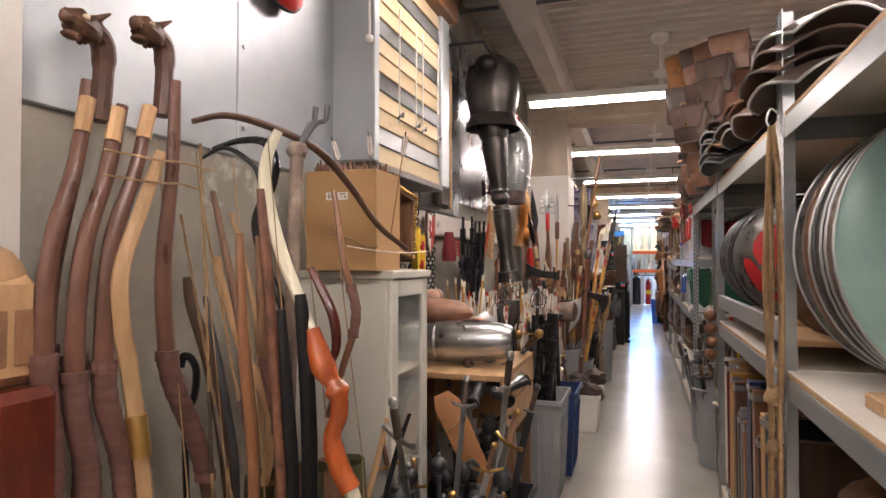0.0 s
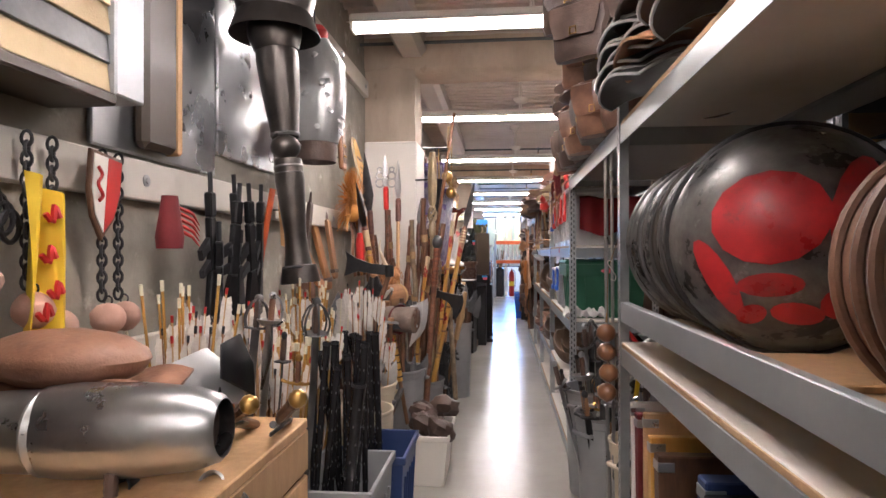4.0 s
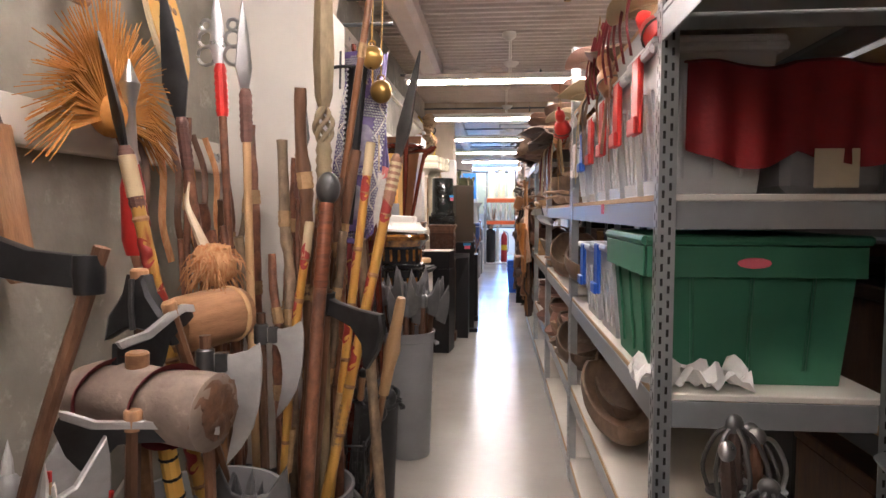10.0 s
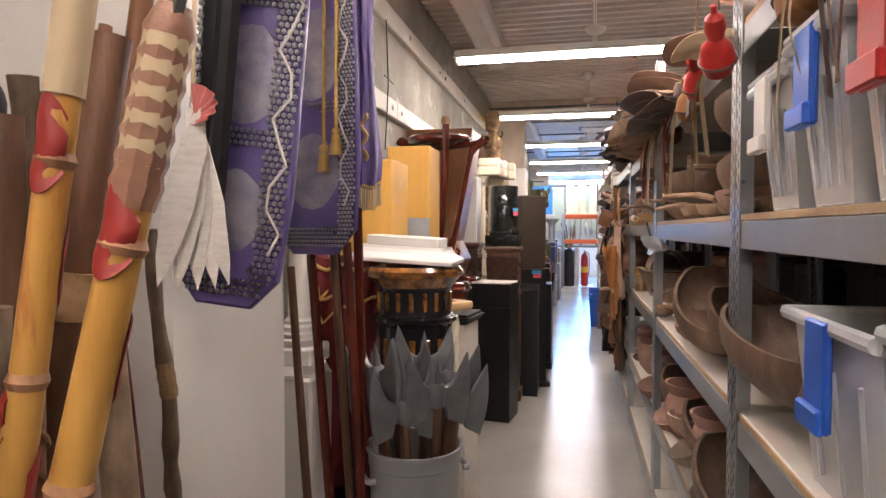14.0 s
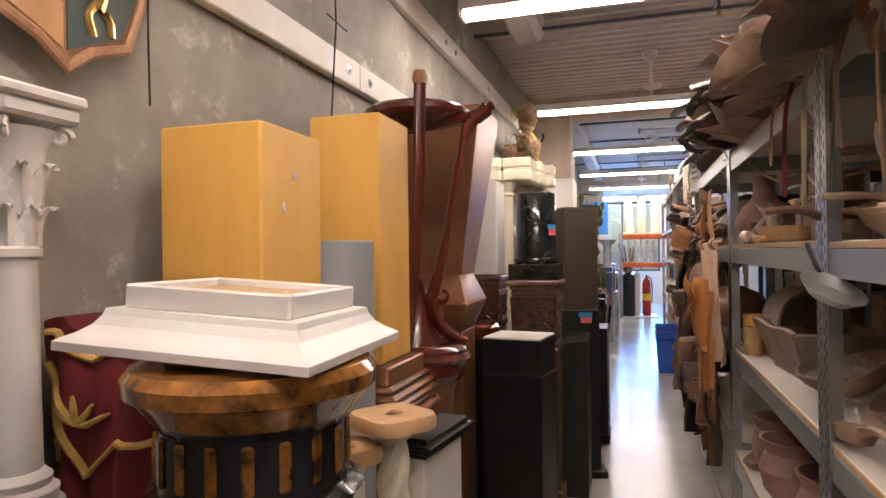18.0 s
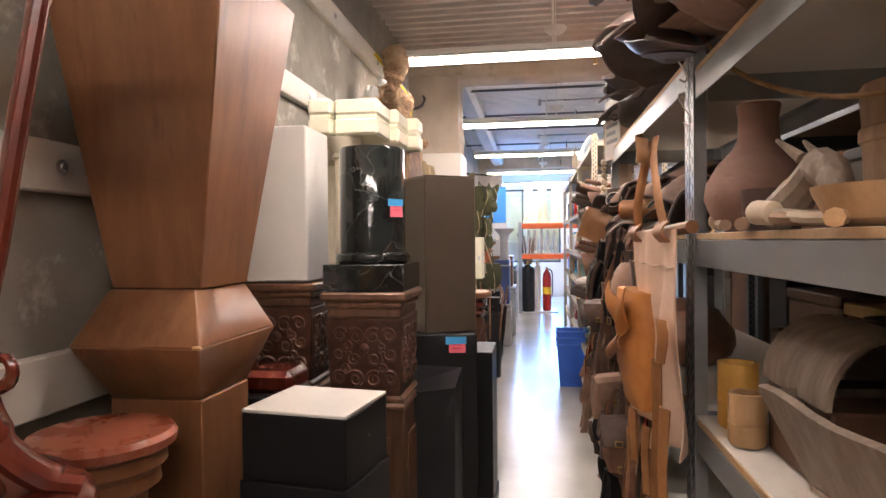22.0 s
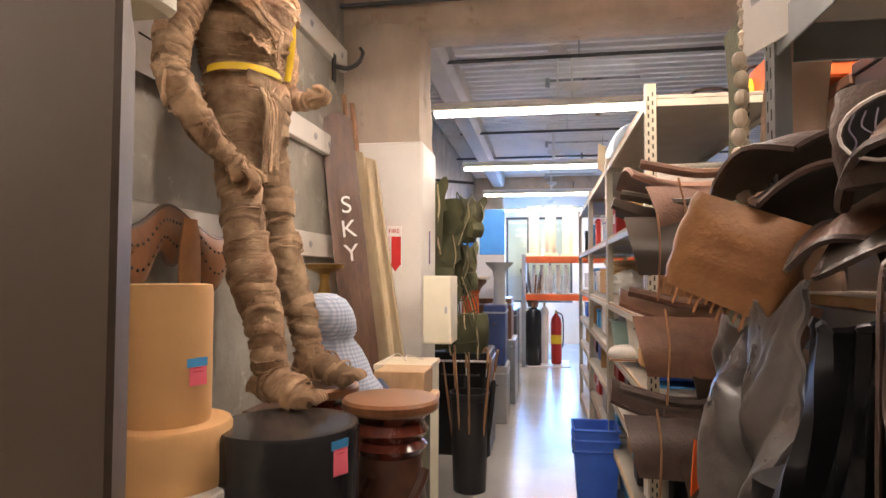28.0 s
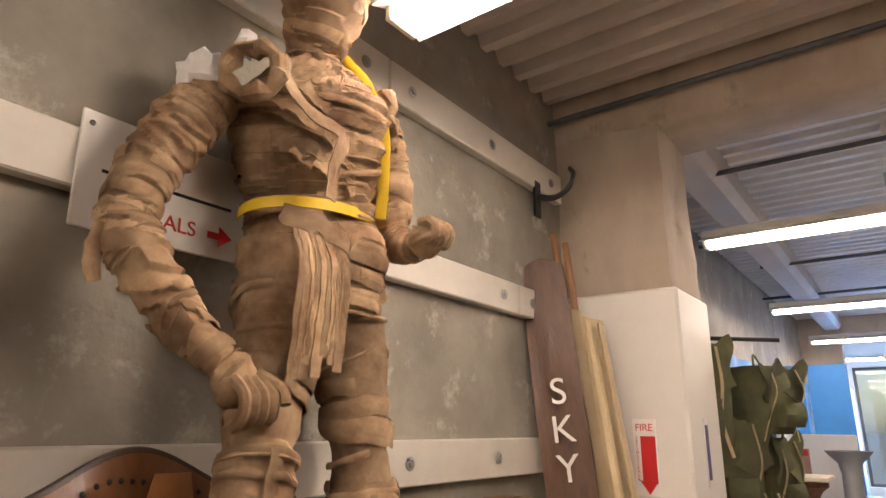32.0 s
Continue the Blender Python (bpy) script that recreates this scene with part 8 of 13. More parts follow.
for i in range(18):
    zz = 2.42 + 0.15 * (i % 4)
    pouch("satchel", "stiff brown leather satchel hanging from the top shelf", pose(0.31 + 0.09 * (i % 5) + rng.uniform(-0.02, 0.02), 4.36 + 0.11 * (i // 4), zz + 0.16, 0, 0, rng.uniform(-20, 20) - 25), 0.24, 0.24, 0.06, rng.choice(["brown_leather", "brown_leather", "dark_leather", "tan_leather"]), 0.0)
hb = setting("hanging_bar", G().tube([(0.46, 4.3, 2.70), (0.46, 6.2, 2.70)], 0.014, 8).tube([(0.46, 4.34, 2.42), (0.46, 4.34, 2.71)], 0.012, 8).tube([(0.46, 6.19, 2.45), (0.46, 6.19, 2.71)], 0.012, 8), M["rack_galv"], "steel bar over the gap between racks, hung with bags", "bar")
setting("gap_shelf", G().box(RX, 1.08, 4.335, 6.175, 2.04, 2.06, 0.003).box(RX, RX + 0.005, 4.335, 6.175, 1.97, 2.039, 0.001), M["rack_grey"], "high shelf bridging the gap between two racks", "shelf")
for i in range(10):
    pouch("satchel", "dark leather bag resting on the high shelf", pose(0.48 + rng.uniform(-0.06, 0.06), 4.45 + i * 0.17, 2.07 + 0.25, 0, 0, -60 + rng.uniform(-20, 20)), 0.24, 0.25, 0.10, rng.choice(["dark_leather", "brown_leather"]), 0.0)
for i in range(8):
    hat("hat", "battered dark leather hat stacked on the high shelf", pose(0.50, 5.2 + 0.11 * i, 2.36 + 0.05 * (i % 4), rng.uniform(-12, 12), rng.uniform(-15, 5), rng.uniform(0, 360)), 0.19, 0.09, rng.choice(["dark_leather", "brown_leather", "fur"]))
# below the lowest shelf of the first racks
for i, (mt, w) in enumerate((("white_paint", 0.03), ("maroon", 0.05), ("light_wood", 0.03), ("bamboo", 0.04), ("dark_wood", 0.06), ("taupe", 0.05), ("grey_plastic", 0.04), ("mid_wood", 0.05), ("blue_plastic", 0.06), ("black", 0.06), ("brown_lam", 0.06), ("dark_wood", 0.05), ("cardboard", 0.08), ("black", 0.07), ("brown_leather", 0.05), ("dark_wood", 0.05))):
    y = 4.22 - i * 0.1
    t = thing("stored_picture", "upright framed picture stored on the bottom shelf", "panel", pose(0.5, y, 0.122, rng.uniform(-3, 3), 0, rng.uniform(-4, 4)), group="stored panels")
    hh = rng.uniform(0.6, 0.85)
    part("board", G().box(0.0, 0.5, -w, 0, 0, hh, 0.004), M[mt], t)
    for zz in (0.03, hh - 0.05):
        part("corner_plate", G().box(-0.003, 0.05, -w - 0.003, -0.003, zz, zz + 0.03, 0.001), M["steel"], t)
for i in range(12):
    y = 0.7 + i * 0.15
    solo("dark_bundle", G().ball(0.13, None, 14, 9, 0.35, (1.4, 0.8, 1), i), M[rng.choice(["dark_leather", "brown_leather", "olive"])], "dark rolled leather bundle on a low shelf", "bundle", pose(0.75, y, 0.72 + 0.0, 0, 0, rng.uniform(0, 90)), group="leather bundles")

# swords in bins in the gap
for x, y, r, mt in ((0.60, 5.80, 0.21, "grey_plastic"), (0.57, 5.16, 0.18, "grey_plastic"), (0.93, 5.45, 0.21, "grey_plastic"), (1.0, 4.95, 0.2, "black_plastic"), (1.02, 5.9, 0.19, "black_plastic"), (0.66, 4.66, 0.17, "cream_stone")):
    can("sword_bin", "round bin full of prop swords, hilts upwards", x, y, r, 0.66, M[mt])
    fill(rng, [SW[0], SW[5], SW[2], SW[3], SW[4], SW[1], SW[0], SW[3], MACE], 17, x, y, r * 0.9, 0.05, 10, None, 0.04, (0.85, 1.08))
for x, y in ((0.50, 4.75), (0.505, 4.63), (0.52, 4.90)):
    solo("chrome_rod", G().tube([(x, y, 0.1), (x - 0.01, y, 2.66)], 0.008, 10), M["steel"], "tall chromed rod standing in a bin", "rod", group="chrome rods")
cn = thing("cane", "yellow-handled cane with a red tip in a sword bin", "cane", pose(0.60, 5.02, 0.1, 4, 6, 0))
part("shaft", G().tube([(0, 0, 0), (0, 0, 0.85)], 0.012, 8), M["yellow"], cn)
part("crook", G().tube(smoothpath([(0, 0, 0.85), (0, 0, 0.95), (0.03, 0, 1.0), (0.07, 0, 0.98), (0.085, 0, 0.92)], 4), 0.013, 8), M["steel"], cn)
part("red_tip", G().tube(smoothpath([(0.0, -0.002, 0.9), (-0.03, 0, 0.98), (-0.09, 0, 1.04)], 4), 0.012, 8), M["red"], cn)
for x, y, z in ((0.44, 4.44, 1.19), (0.445, 4.46, 1.105), (0.45, 4.44, 1.02), (0.445, 4.45, 0.935)):
    t = thing("gourd", "round brown gourd strung on a cord beside the post", "gourd", pose(x, y, z), group="strung gourds")
    part("shell", G().ball(0.041, None, 16, 11, 0.06, (1, 1, 0.95)), M["brown_lam"], t)
    part("cord", G().tube([(0, 0, 0.045), (0.005, 0.01, 0.085)], 0.003, 5), M["rope"], t)
strap("gourd_string", "thin cord holding strung gourds on the rack post", [(0.475, 4.33, 1.60), (0.45, 4.43, 1.45), (0.445, 4.44, 1.25), (0.445, 4.45, 0.89)], 0.003, "rope")


def s_hook(x, y, z):
    solo("s_hook", G().tube(smoothpath([(0, 0, 0.045), (-0.014, 0, 0.05), (-0.018, 0, 0.035), (0, 0, 0.01), (0.018, 0, -0.018), (0.012, 0, -0.036), (-0.006, 0, -0.03)], 5), 0.0022, 7), M["white_paint"], "white wire s-hook on a rack post", "hook", pose(x, y, z, 0, 0, 20), group="s-hooks")


for x, y, z in ((0.462, 4.42, 1.45), (0.452, 8.10, 2.02), (0.452, 9.84, 1.92), (0.452, 9.84, 1.74), (0.45, 11.42, 1.93), (0.45, 11.46, 2.06)):
    s_hook(x, y, z)


# --- totes ---
def tote(name, label, x0, x1, y0, y1, z, hgt, mt, handle=None, lidmt=None):
    t = thing(name, label, "tote", pose(0, 0, z), group="plastic totes")
    k = 0.03
    for nx, ny in ((-1, 0), (1, 0), (0, -1), (0, 1)):
        if nx:
            xa = x0 if nx < 0 else x1
            f = lambda u, v, xa=xa, nx=nx: (xa - nx * k * (1 - v), y0 + k * (1 - v) + u * (y1 - y0 - 2 * k * (1 - v)), 0.003 + v * (hgt - 0.003))
        else:
            ya = y0 if ny < 0 else y1
            f = lambda u, v, ya=ya, ny=ny: (x0 + k * (1 - v) + u * (x1 - x0 - 2 * k * (1 - v)), ya - ny * k * (1 - v), 0.003 + v * (hgt - 0.003))
        s = part("side", G().sheet(f, 3, 5, 0.003 if (nx > 0 or ny < 0) else -0.003), mt, t)
        for q in (0.2, 0.5, 0.8):
            p, w = Vector(f(q, 0.1)), Vector(f(q, 0.75))
            o = Vector((nx, ny, 0)) * 0.003
            part("rib", G().tube([p + o, w + o], 0.008, 6, flat=0.5), mt, s)
    part("floor_panel", G().box(x0 + k, x1 - k, y0 + k, y1 - k, 0, 0.004, 0.001), mt, t)
    part("rim", G().tube([(x0 - 0.012, y0 - 0.012, hgt), (x1 + 0.012, y0 - 0.012, hgt), (x1 + 0.012, y1 + 0.012, hgt), (x0 - 0.012, y1 + 0.012, hgt), (x0 - 0.012, y0 - 0.012, hgt)], 0.014, 8), mt, t)
    if handle:
        ym = (y0 + y1) / 2
        part("handle", G().box(x0 - 0.028, x0 - 0.012, ym - 0.045, ym + 0.045, hgt * 0.45, hgt + 0.01, 0.005), M[handle], t, "coloured plastic latch handle")
        part("handle_lip", G().box(x0 - 0.04, x0 - 0.026, ym - 0.05, ym + 0.05, hgt * 0.45, hgt * 0.58, 0.004), M[handle], t)
    if lidmt:
        part("lid", G().box(x0 - 0.02, x1 + 0.02, y0 - 0.02, y1 + 0.02, hgt + 0.006, hgt + 0.03, 0.008), lidmt, t)
    return t


gt = tote("green_tote", "large green plastic tote with a rolled rim", 0.47, 1.02, 6.26, 6.80, 1.062, 0.40, M["green_bin"])
part("rim_skirt", G().box(0.452, 0.458, 6.25, 6.81, 0.30, 0.385, 0.002).box(0.46, 1.03, 6.243, 6.249, 0.30, 0.385, 0.002), M["green_bin"], gt)
part("badge", G().ball(0.03, pose(0.74, 6.242, 0.34), 14, 6, 0, (1.5, 0.08, 0.5)), M["pink"], gt, "small pink and white badge")
part("contents", G().box(0.5, 0.99, 6.30, 6.76, 0.2, 0.37, 0.04), M["black_plastic"], gt)
solo("plastic_bag", G().sheet(lambda u, v: (0.43 + 0.3 * u, 6.20 + 0.12 * v + 0.02 * math.sin(u * 17), 1.066 + 0.05 * abs(noise.noise(Vector((u * 5, v * 5, 1)))) * 2 + 0.03 * math.sin(u * 9 + v * 5) ** 2), 22, 12, 0.002), M["stuffing"], "crumpled white plastic bag on the shelf edge", "bag")
for i, (y0, y1, hgt) in enumerate(((6.86, 7.22, 0.34), (7.26, 7.62, 0.32))):
    tote("clear_tote", "frosted clear plastic tote with blue latch handles", 0.475, 1.0, y0, y1, 1.062, hgt, M["clear_plastic"], "blue")
for i, (y0, y1, hgt, c) in enumerate(((6.24, 6.52, 0.38, "red"), (6.55, 6.80, 0.37, "red"), (6.83, 7.1, 0.36, "red"), (7.13, 7.38, 0.34, "red"), (7.41, 7.64, 0.31, "blue"), (7.67, 7.9, 0.28, "white_paint"))):
    t = tote("clear_tote", "frosted clear plastic tote with a coloured latch handle", 0.475, 0.78, y0, y1, 1.588, hgt, M["clear_plastic"], c, M["clear_plastic"])
    part("contents", G().box(0.52, 0.74, y0 + 0.05, y1 - 0.05, 0.01, hgt * 0.5, 0.04), M[rng.choice(["bone", "grey_plastic", "canvas"])], t)
part("label_strip", G().box(0.4715, 0.4745, 7.0, 7.06, 1.535, 1.565, 0), M["paper"], setting("price_ticket", G().box(0.470, 0.4712, 7.0, 7.06, 1.53, 1.57, 0), M["sign_red"], "small paper ticket on the shelf beam", "ticket"))
rc = thing("red_cloth", "deep red cloth draped over a grey bin", "cloth")
part("cloth", G().sheet(lambda u, v: (0.545 + 0.52 * u, 6.205 + 0.012 * math.sin(u * 31) * (1 - v) + 0.5 * max(0, v - 0.7), 1.70 + 0.235 * min(v, 0.7) / 0.7 + 0.012 * math.sin(u * 11) - 0.05 * (1 - v) * abs(math.sin(u * 6))), 40, 12, 0.004), M["crimson"], rc)
part("bin", G().box(0.80, 1.06, 6.235, 6.7, 1.588, 1.92, 0.02), M["grey_plastic"], rc)
part("card", G().box(0.86, 0.97, 6.196, 6.199, 1.60, 1.70, 0.001), M["cream_stone"], rc)

# --- top shelf goods over the middle racks: gourds, red balls, hats ---
for i in range(30):
    y = 6.3 + i * 0.175
    k = i % 5
    x = 0.42 + rng.uniform(-0.04, 0.05)
    if k in (0, 3) and y < 9.6:
        mt = rng.choice(["red", "tan_leather", "brown_lam", "red", "clay"])
        g = thing("hanging_gourd", "painted gourd canteen hanging at the top shelf edge", "gourd", pose(x + 0.03, y, 2.06 + rng.uniform(-0.06, 0.12), rng.uniform(-60, 60), rng.uniform(-20, 20), 0) @ Matrix.Diagonal((0.66, 0.66, 0.85, 1)), group="hanging gourds")
        part("shell", G().lathe([(0.003, -0.09), (0.05, -0.075), (0.07, -0.03), (0.06, 0.02), (0.03, 0.05), (0.042, 0.085), (0.035, 0.12), (0.012, 0.135), (0.011, 0.16)], 20), M[mt], g)
        part("cord", G().tube(smoothpath([(0.02, 0, 0.14), (0.03, 0.01, 0.25), (0.05, 0, 0.36)], 4), 0.004, 5), M["rope"], g)
        part("strap", G().tube([(0.072 * math.cos(a * TAU / 16), 0.072 * math.sin(a * TAU / 16), -0.03) for a in range(17)], 0.005, 5), M["dark_leather"], g)
    else:
        hat("hat", "shapeless brown felt hat overhanging the top shelf", pose(x + 0.08, y, 2.10 + 0.045 * (i % 4), rng.uniform(-10, 10), rng.uniform(-14, 6), rng.uniform(0, 360)), rng.uniform(0.12, 0.165), 0.07, rng.choice(["dusty_leather", "dusty_wood", "canvas", "dark_leather", "clay"]), 0.04, 0.07)
for i in range(26):
    y = 9.3 + i * 0.085
    hat("hat", "dusty brown hat lying flat on the top shelf edge", pose(0.40 + rng.uniform(-0.03, 0.06), y, 2.07 + 0.065 * (i % 4), rng.uniform(-14, 14), rng.uniform(-16, 12), rng.uniform(0, 360)), rng.uniform(0.12, 0.17), 0.06, rng.choice(["dusty_leather", "dark_leather", "grey_wood", "dusty_wood", "dusty_leather"]), rng.uniform(0.02, 0.07), 0.07)
for i in range(22):
    y = 6.25 + rng.uniform(0, 4.0)
    z = 2.06
    strap("hanging_strap", "thin leather strap hanging from the shelf edge", [(0.46, y, z), (0.44, y + 0.01, z - rng.uniform(0.05, 0.15)), (0.445 + rng.uniform(-0.02, 0.01), y + rng.uniform(-0.05, 0.05), z - rng.uniform(0.2, 0.4))], rng.uniform(0.004, 0.012), rng.choice(["dusty_leather", "maroon", "rope", "canvas", "dark_leather"]))
for i in range(9):
    y = 6.35 + i * 0.1
    strap("red_tassel", "dark red tasselled cord hanging from the top shelf", [(0.45, y, 2.25), (0.42, y + 0.02, 2.1), (0.43, y, 1.98)], 0.008, "maroon")
# leather pieces heaped on the top shelf further along
for i in range(22):
    curved_flap("leather_flap", "stiff brown leather flap jutting over the top shelf edge", pose((0.50 if i < 12 else 0.66) + rng.uniform(-0.1, 0.04), 10.6 + i * 0.125, (2.14 if i < 12 else 2.2) + 0.06 * (i % 4), rng.uniform(-12, 12), rng.uniform(-18, 16), rng.uniform(-40, 40)), rng.uniform(0.32, 0.5), rng.uniform(0.22, 0.36), rng.uniform(0.03, 0.1), rng.choice(["dark_leather", "dusty_leather", "grey_wood", "dark_leather"]), "dark_leather")

# --- wooden ware ---
for i in range(44):
    y = rng.uniform(8.2, 11.3)
    lvl = rng.choice((0.56, 1.075, 1.075, 1.59))
    x = rng.uniform(0.56, 0.9)
    r = rng.uniform(0.09, 0.17)
    if y > 10.25 and lvl > 1.0:
        continue
    bowl("wooden_bowl", "worn turned wooden bowl on the shelf", pose(x, y, lvl + rng.choice((0.004, 0.05, 0.004)), rng.uniform(-8, 8), rng.choice((0, 0, -28, -12)), 0), r, r * 0.6, rng.choice(["dusty_wood", "grey_wood", "dusty_wood", "clay", "grey_wood"]), i)
for i, (y, z, L, w, mt, rz, ry) in enumerate(((7.95, 1.14, 0.62, 0.26, "tray_wood", 95, -6), (7.72, 1.09, 0.5, 0.2, "tray_wood", 80, 0), (8.45, 1.10, 0.7, 0.32, "tray_wood", 100, -14), (8.75, 1.15, 0.62, 0.30, "tray_wood", 85, -18), (9.15, 1.12, 0.55, 0.26, "tray_wood", 70, -8), (9.5, 1.10, 0.5, 0.22, "light_wood", 95, 0), (8.35, 0.62, 0.6, 0.28, "tray_wood", 90, -10), (8.9, 0.60, 0.55, 0.24, "tray_wood", 100, -12), (7.6, 0.62, 0.6, 0.26, "tray_wood", 85, -20), (7.3, 0.60, 0.6, 0.24, "tray_wood", 95, -14), (9.6, 0.62, 0.5, 0.26, "tray_wood", 95, -8), (8.6, 1.66, 0.7, 0.2, "tray_wood", 92, 4), (9.3, 1.66, 0.6, 0.22, "tray_wood", 88, -6), (8.35, 1.82, 0.8, 0.24, "tray_wood", 90, -4))):
    trough("wooden_trough", "long hollowed wooden trough, grey with dust", pose(0.58 + 0.05 * (i % 3), y, z, 0, ry, rz), L, w, 0.12, mt)
for i in range(16):
    y = rng.uniform(8.2, 10.2)
    t = thing("wooden_scoop", "carved wooden ladle lying on the shelf", "ladle", pose(0.5 + rng.uniform(0, 0.2), y, 1.10 + rng.choice((0, 0.515)), rng.uniform(-10, 10), rng.uniform(-15, 5), rng.uniform(0, 360)), group="wooden ladles")
    part("cup", G().lathe([(0.01, -0.02), (0.04, -0.005), (0.052, 0.03), (0.047, 0.031), (0.035, 0.0), (0.002, -0.01)], 18), M["dusty_wood"], t)
    part("handle", G().tube(smoothpath([(0.045, 0, 0.025), (0.15, 0, 0.05), (0.27, 0, 0.04)], 4), [0.012] * 5 + [0.009] * 4, 8), M["dusty_wood"], t)
for i, (y, z) in enumerate(((9.2, 1.59), (9.45, 1.59), (10.0, 1.59), (9.7, 1.59))):
    t = thing("wooden_rack", "rough wooden stand with slats among bowls", "wooden stand", pose(0.62 + 0.08 * (i % 2), y, z, 0, 0, rng.uniform(-40, 40)), group="wooden stands")
    for s in (-0.06, 0.06):
        part("leg", G().box(s - 0.012, s + 0.012, -0.012, 0.012, 0, 0.22, 0.003), M["dusty_wood"], t)
    for q in range(3):
        part("slat", G().box(-0.09, 0.09, -0.02, 0.02, 0.221 + 0.021 * q, 0.24 + 0.021 * q, 0.003), M["dusty_wood"], t)
sp = thing("metal_scoop", "silver metal scoop hanging from a post", "scoop", pose(0.44, 9.66, 1.45, 30, 10, 20))
part("dish", G().lathe([(0.002, 0), (0.05, 0.006), (0.075, 0.03), (0.072, 0.031), (0.048, 0.01), (0.002, 0.005)], 24), M["silver_paint"], sp)
part("handle", G().tube([(0, 0.07, 0.03), (0, 0.16, 0.06)], 0.006, 6), M["iron"], sp)
# clay and bamboo at the fifth rack
vessel("clay_jug", "dusty pinkish clay jug with a narrow square neck", pose(0.61, 11.32, 1.592), [(0.08, 0), (0.112, 0.03), (0.132, 0.085), (0.128, 0.125), (0.10, 0.175), (0.062, 0.215), (0.05, 0.24), (0.047, 0.29), (0.053, 0.325), (0.05, 0.33)], "clay", "jug")
vessel("leather_bucket", "low dark leather bucket with stitched side", pose(0.575, 11.13, 1.592), [(0.055, 0), (0.06, 0.02), (0.066, 0.085), (0.068, 0.095)], "dark_leather", "bucket")
vessel("wooden_bucket", "brown staved wooden bucket with a hoop", pose(0.80, 10.95, 1.592), [(0.10, 0), (0.105, 0.03), (0.11, 0.17), (0.116, 0.175), (0.116, 0.20), (0.11, 0.205), (0.115, 0.28), (0.11, 0.29)], "dusty_wood", "bucket")
vessel("pale_bowl", "shallow pale carved wooden bowl", pose(0.555, 10.60, 1.592), [(0.06, 0), (0.085, 0.01), (0.105, 0.05), (0.107, 0.06)], "light_wood", "bowl")
solo("paper_carton", G().box(0.70, 0.80, 10.78, 10.88, 1.592, 1.72, 0.004), M["white_paint"], "small white paper carton among wooden ware", "carton")
solo("wooden_box", G().box(0.62, 0.80, 10.50, 10.66, 1.592, 1.74, 0.006).box(0.612, 0.808, 10.492, 10.668, 1.741, 1.758, 0.004), M["dusty_wood"], "small dark wooden box with a lid", "box")
mu = thing("carved_animal", "grey carved wooden animal head with long ears on the shelf", "carving", pose(0.54, 10.84, 1.592, 0, 0, 20))
part("neck", G().tube(smoothpath([(0, 0.1, 0.02), (0.01, 0.04, 0.07), (0, -0.02, 0.11)], 5), [0.035] * 6 + [0.032] * 5, 10), M["grey_wood"], mu)
part("muzzle", G().tube(smoothpath([(0, -0.02, 0.115), (-0.02, -0.07, 0.09), (-0.05, -0.12, 0.05)], 5), [0.034] * 5 + [0.028] * 3 + [0.02] * 3, 10), M["grey_wood"], mu)
for q in (-1, 1):
    part("ear", G().tube([(q * 0.02, 0.0, 0.13), (q * 0.03, 0.05, 0.17)], [0.012, 0.004], 7), M["grey_wood"], mu)
    part("leg", G().tube(smoothpath([(q * 0.03, 0.08, 0.03), (q * 0.05 - 0.04, -0.02, 0.02), (-0.05 + q * 0.02, -0.10, 0.016)], 4), 0.014, 8), M["dusty_wood"], mu)
for k, (x, y, L, rz, mt_) in enumerate(((0.50, 11.08, 0.30, 70, "dusty_wood"), (0.49, 10.72, 0.26, 110, "bone"), (0.52, 10.66, 0.34, 60, "light_wood"), (0.50, 11.26, 0.2, 80, "dusty_wood"))):
    t = thing("wooden_tool", "pale carved wooden mallet lying on the shelf edge", "tool", pose(x, y, 1.614, 0, 86, rz), group="wooden tools")
    part("handle", G().tube([(0, 0, -L / 2), (0.006, 0, 0), (0, 0, L / 2)], [0.014, 0.012, 0.013], 8), M[mt_], t)
    part("head", G().lathe([(0.012, L / 2 - 0.05), (0.022, L / 2 - 0.045), (0.023, L / 2), (0.015, L / 2 + 0.012)], 12), M[mt_], t)
hbk = thing("wood_carving", "grey arched wooden board carved with a face", "carving", pose(0.62, 10.30, 1.592, 0, 0, 70))
part("panel", G().prism([(-0.11, 0), (-0.13, 0.2), (-0.10, 0.31), (0.0, 0.36), (0.10, 0.31), (0.13, 0.2), (0.11, 0)][::-1], 0.045, None, 0.06), M["grey_wood"], hbk)
for q in (-1, 1):
    part("brow", G().tube(smoothpath([(q * 0.015, -0.004, 0.20), (q * 0.05, -0.012, 0.235), (q * 0.08, -0.004, 0.20)], 4), 0.012, 7), M["grey_wood"], hbk)
part("ridge", G().tube([(0, -0.006, 0.23), (0, -0.016, 0.12)], [0.012, 0.018], 8), M["grey_wood"], hbk)
for i, (x, y, r, hh, mt) in enumerate(((0.56, 11.33, 0.05, 0.17, "yellow_wood"), (0.535, 11.18, 0.043, 0.125, "light_wood"), (0.72, 11.28, 0.09, 0.26, "grey_wood"), (0.9, 11.2, 0.09, 0.3, "dark_wood"))):
    vessel("bamboo_cup", "cut bamboo cup standing on the shelf", pose(x, y, 1.079), [(r * 0.9, 0), (r, 0.01), (r, hh * 0.4), (r * 1.03, hh * 0.42), (r, hh * 0.45), (r, hh)], mt, "cup")
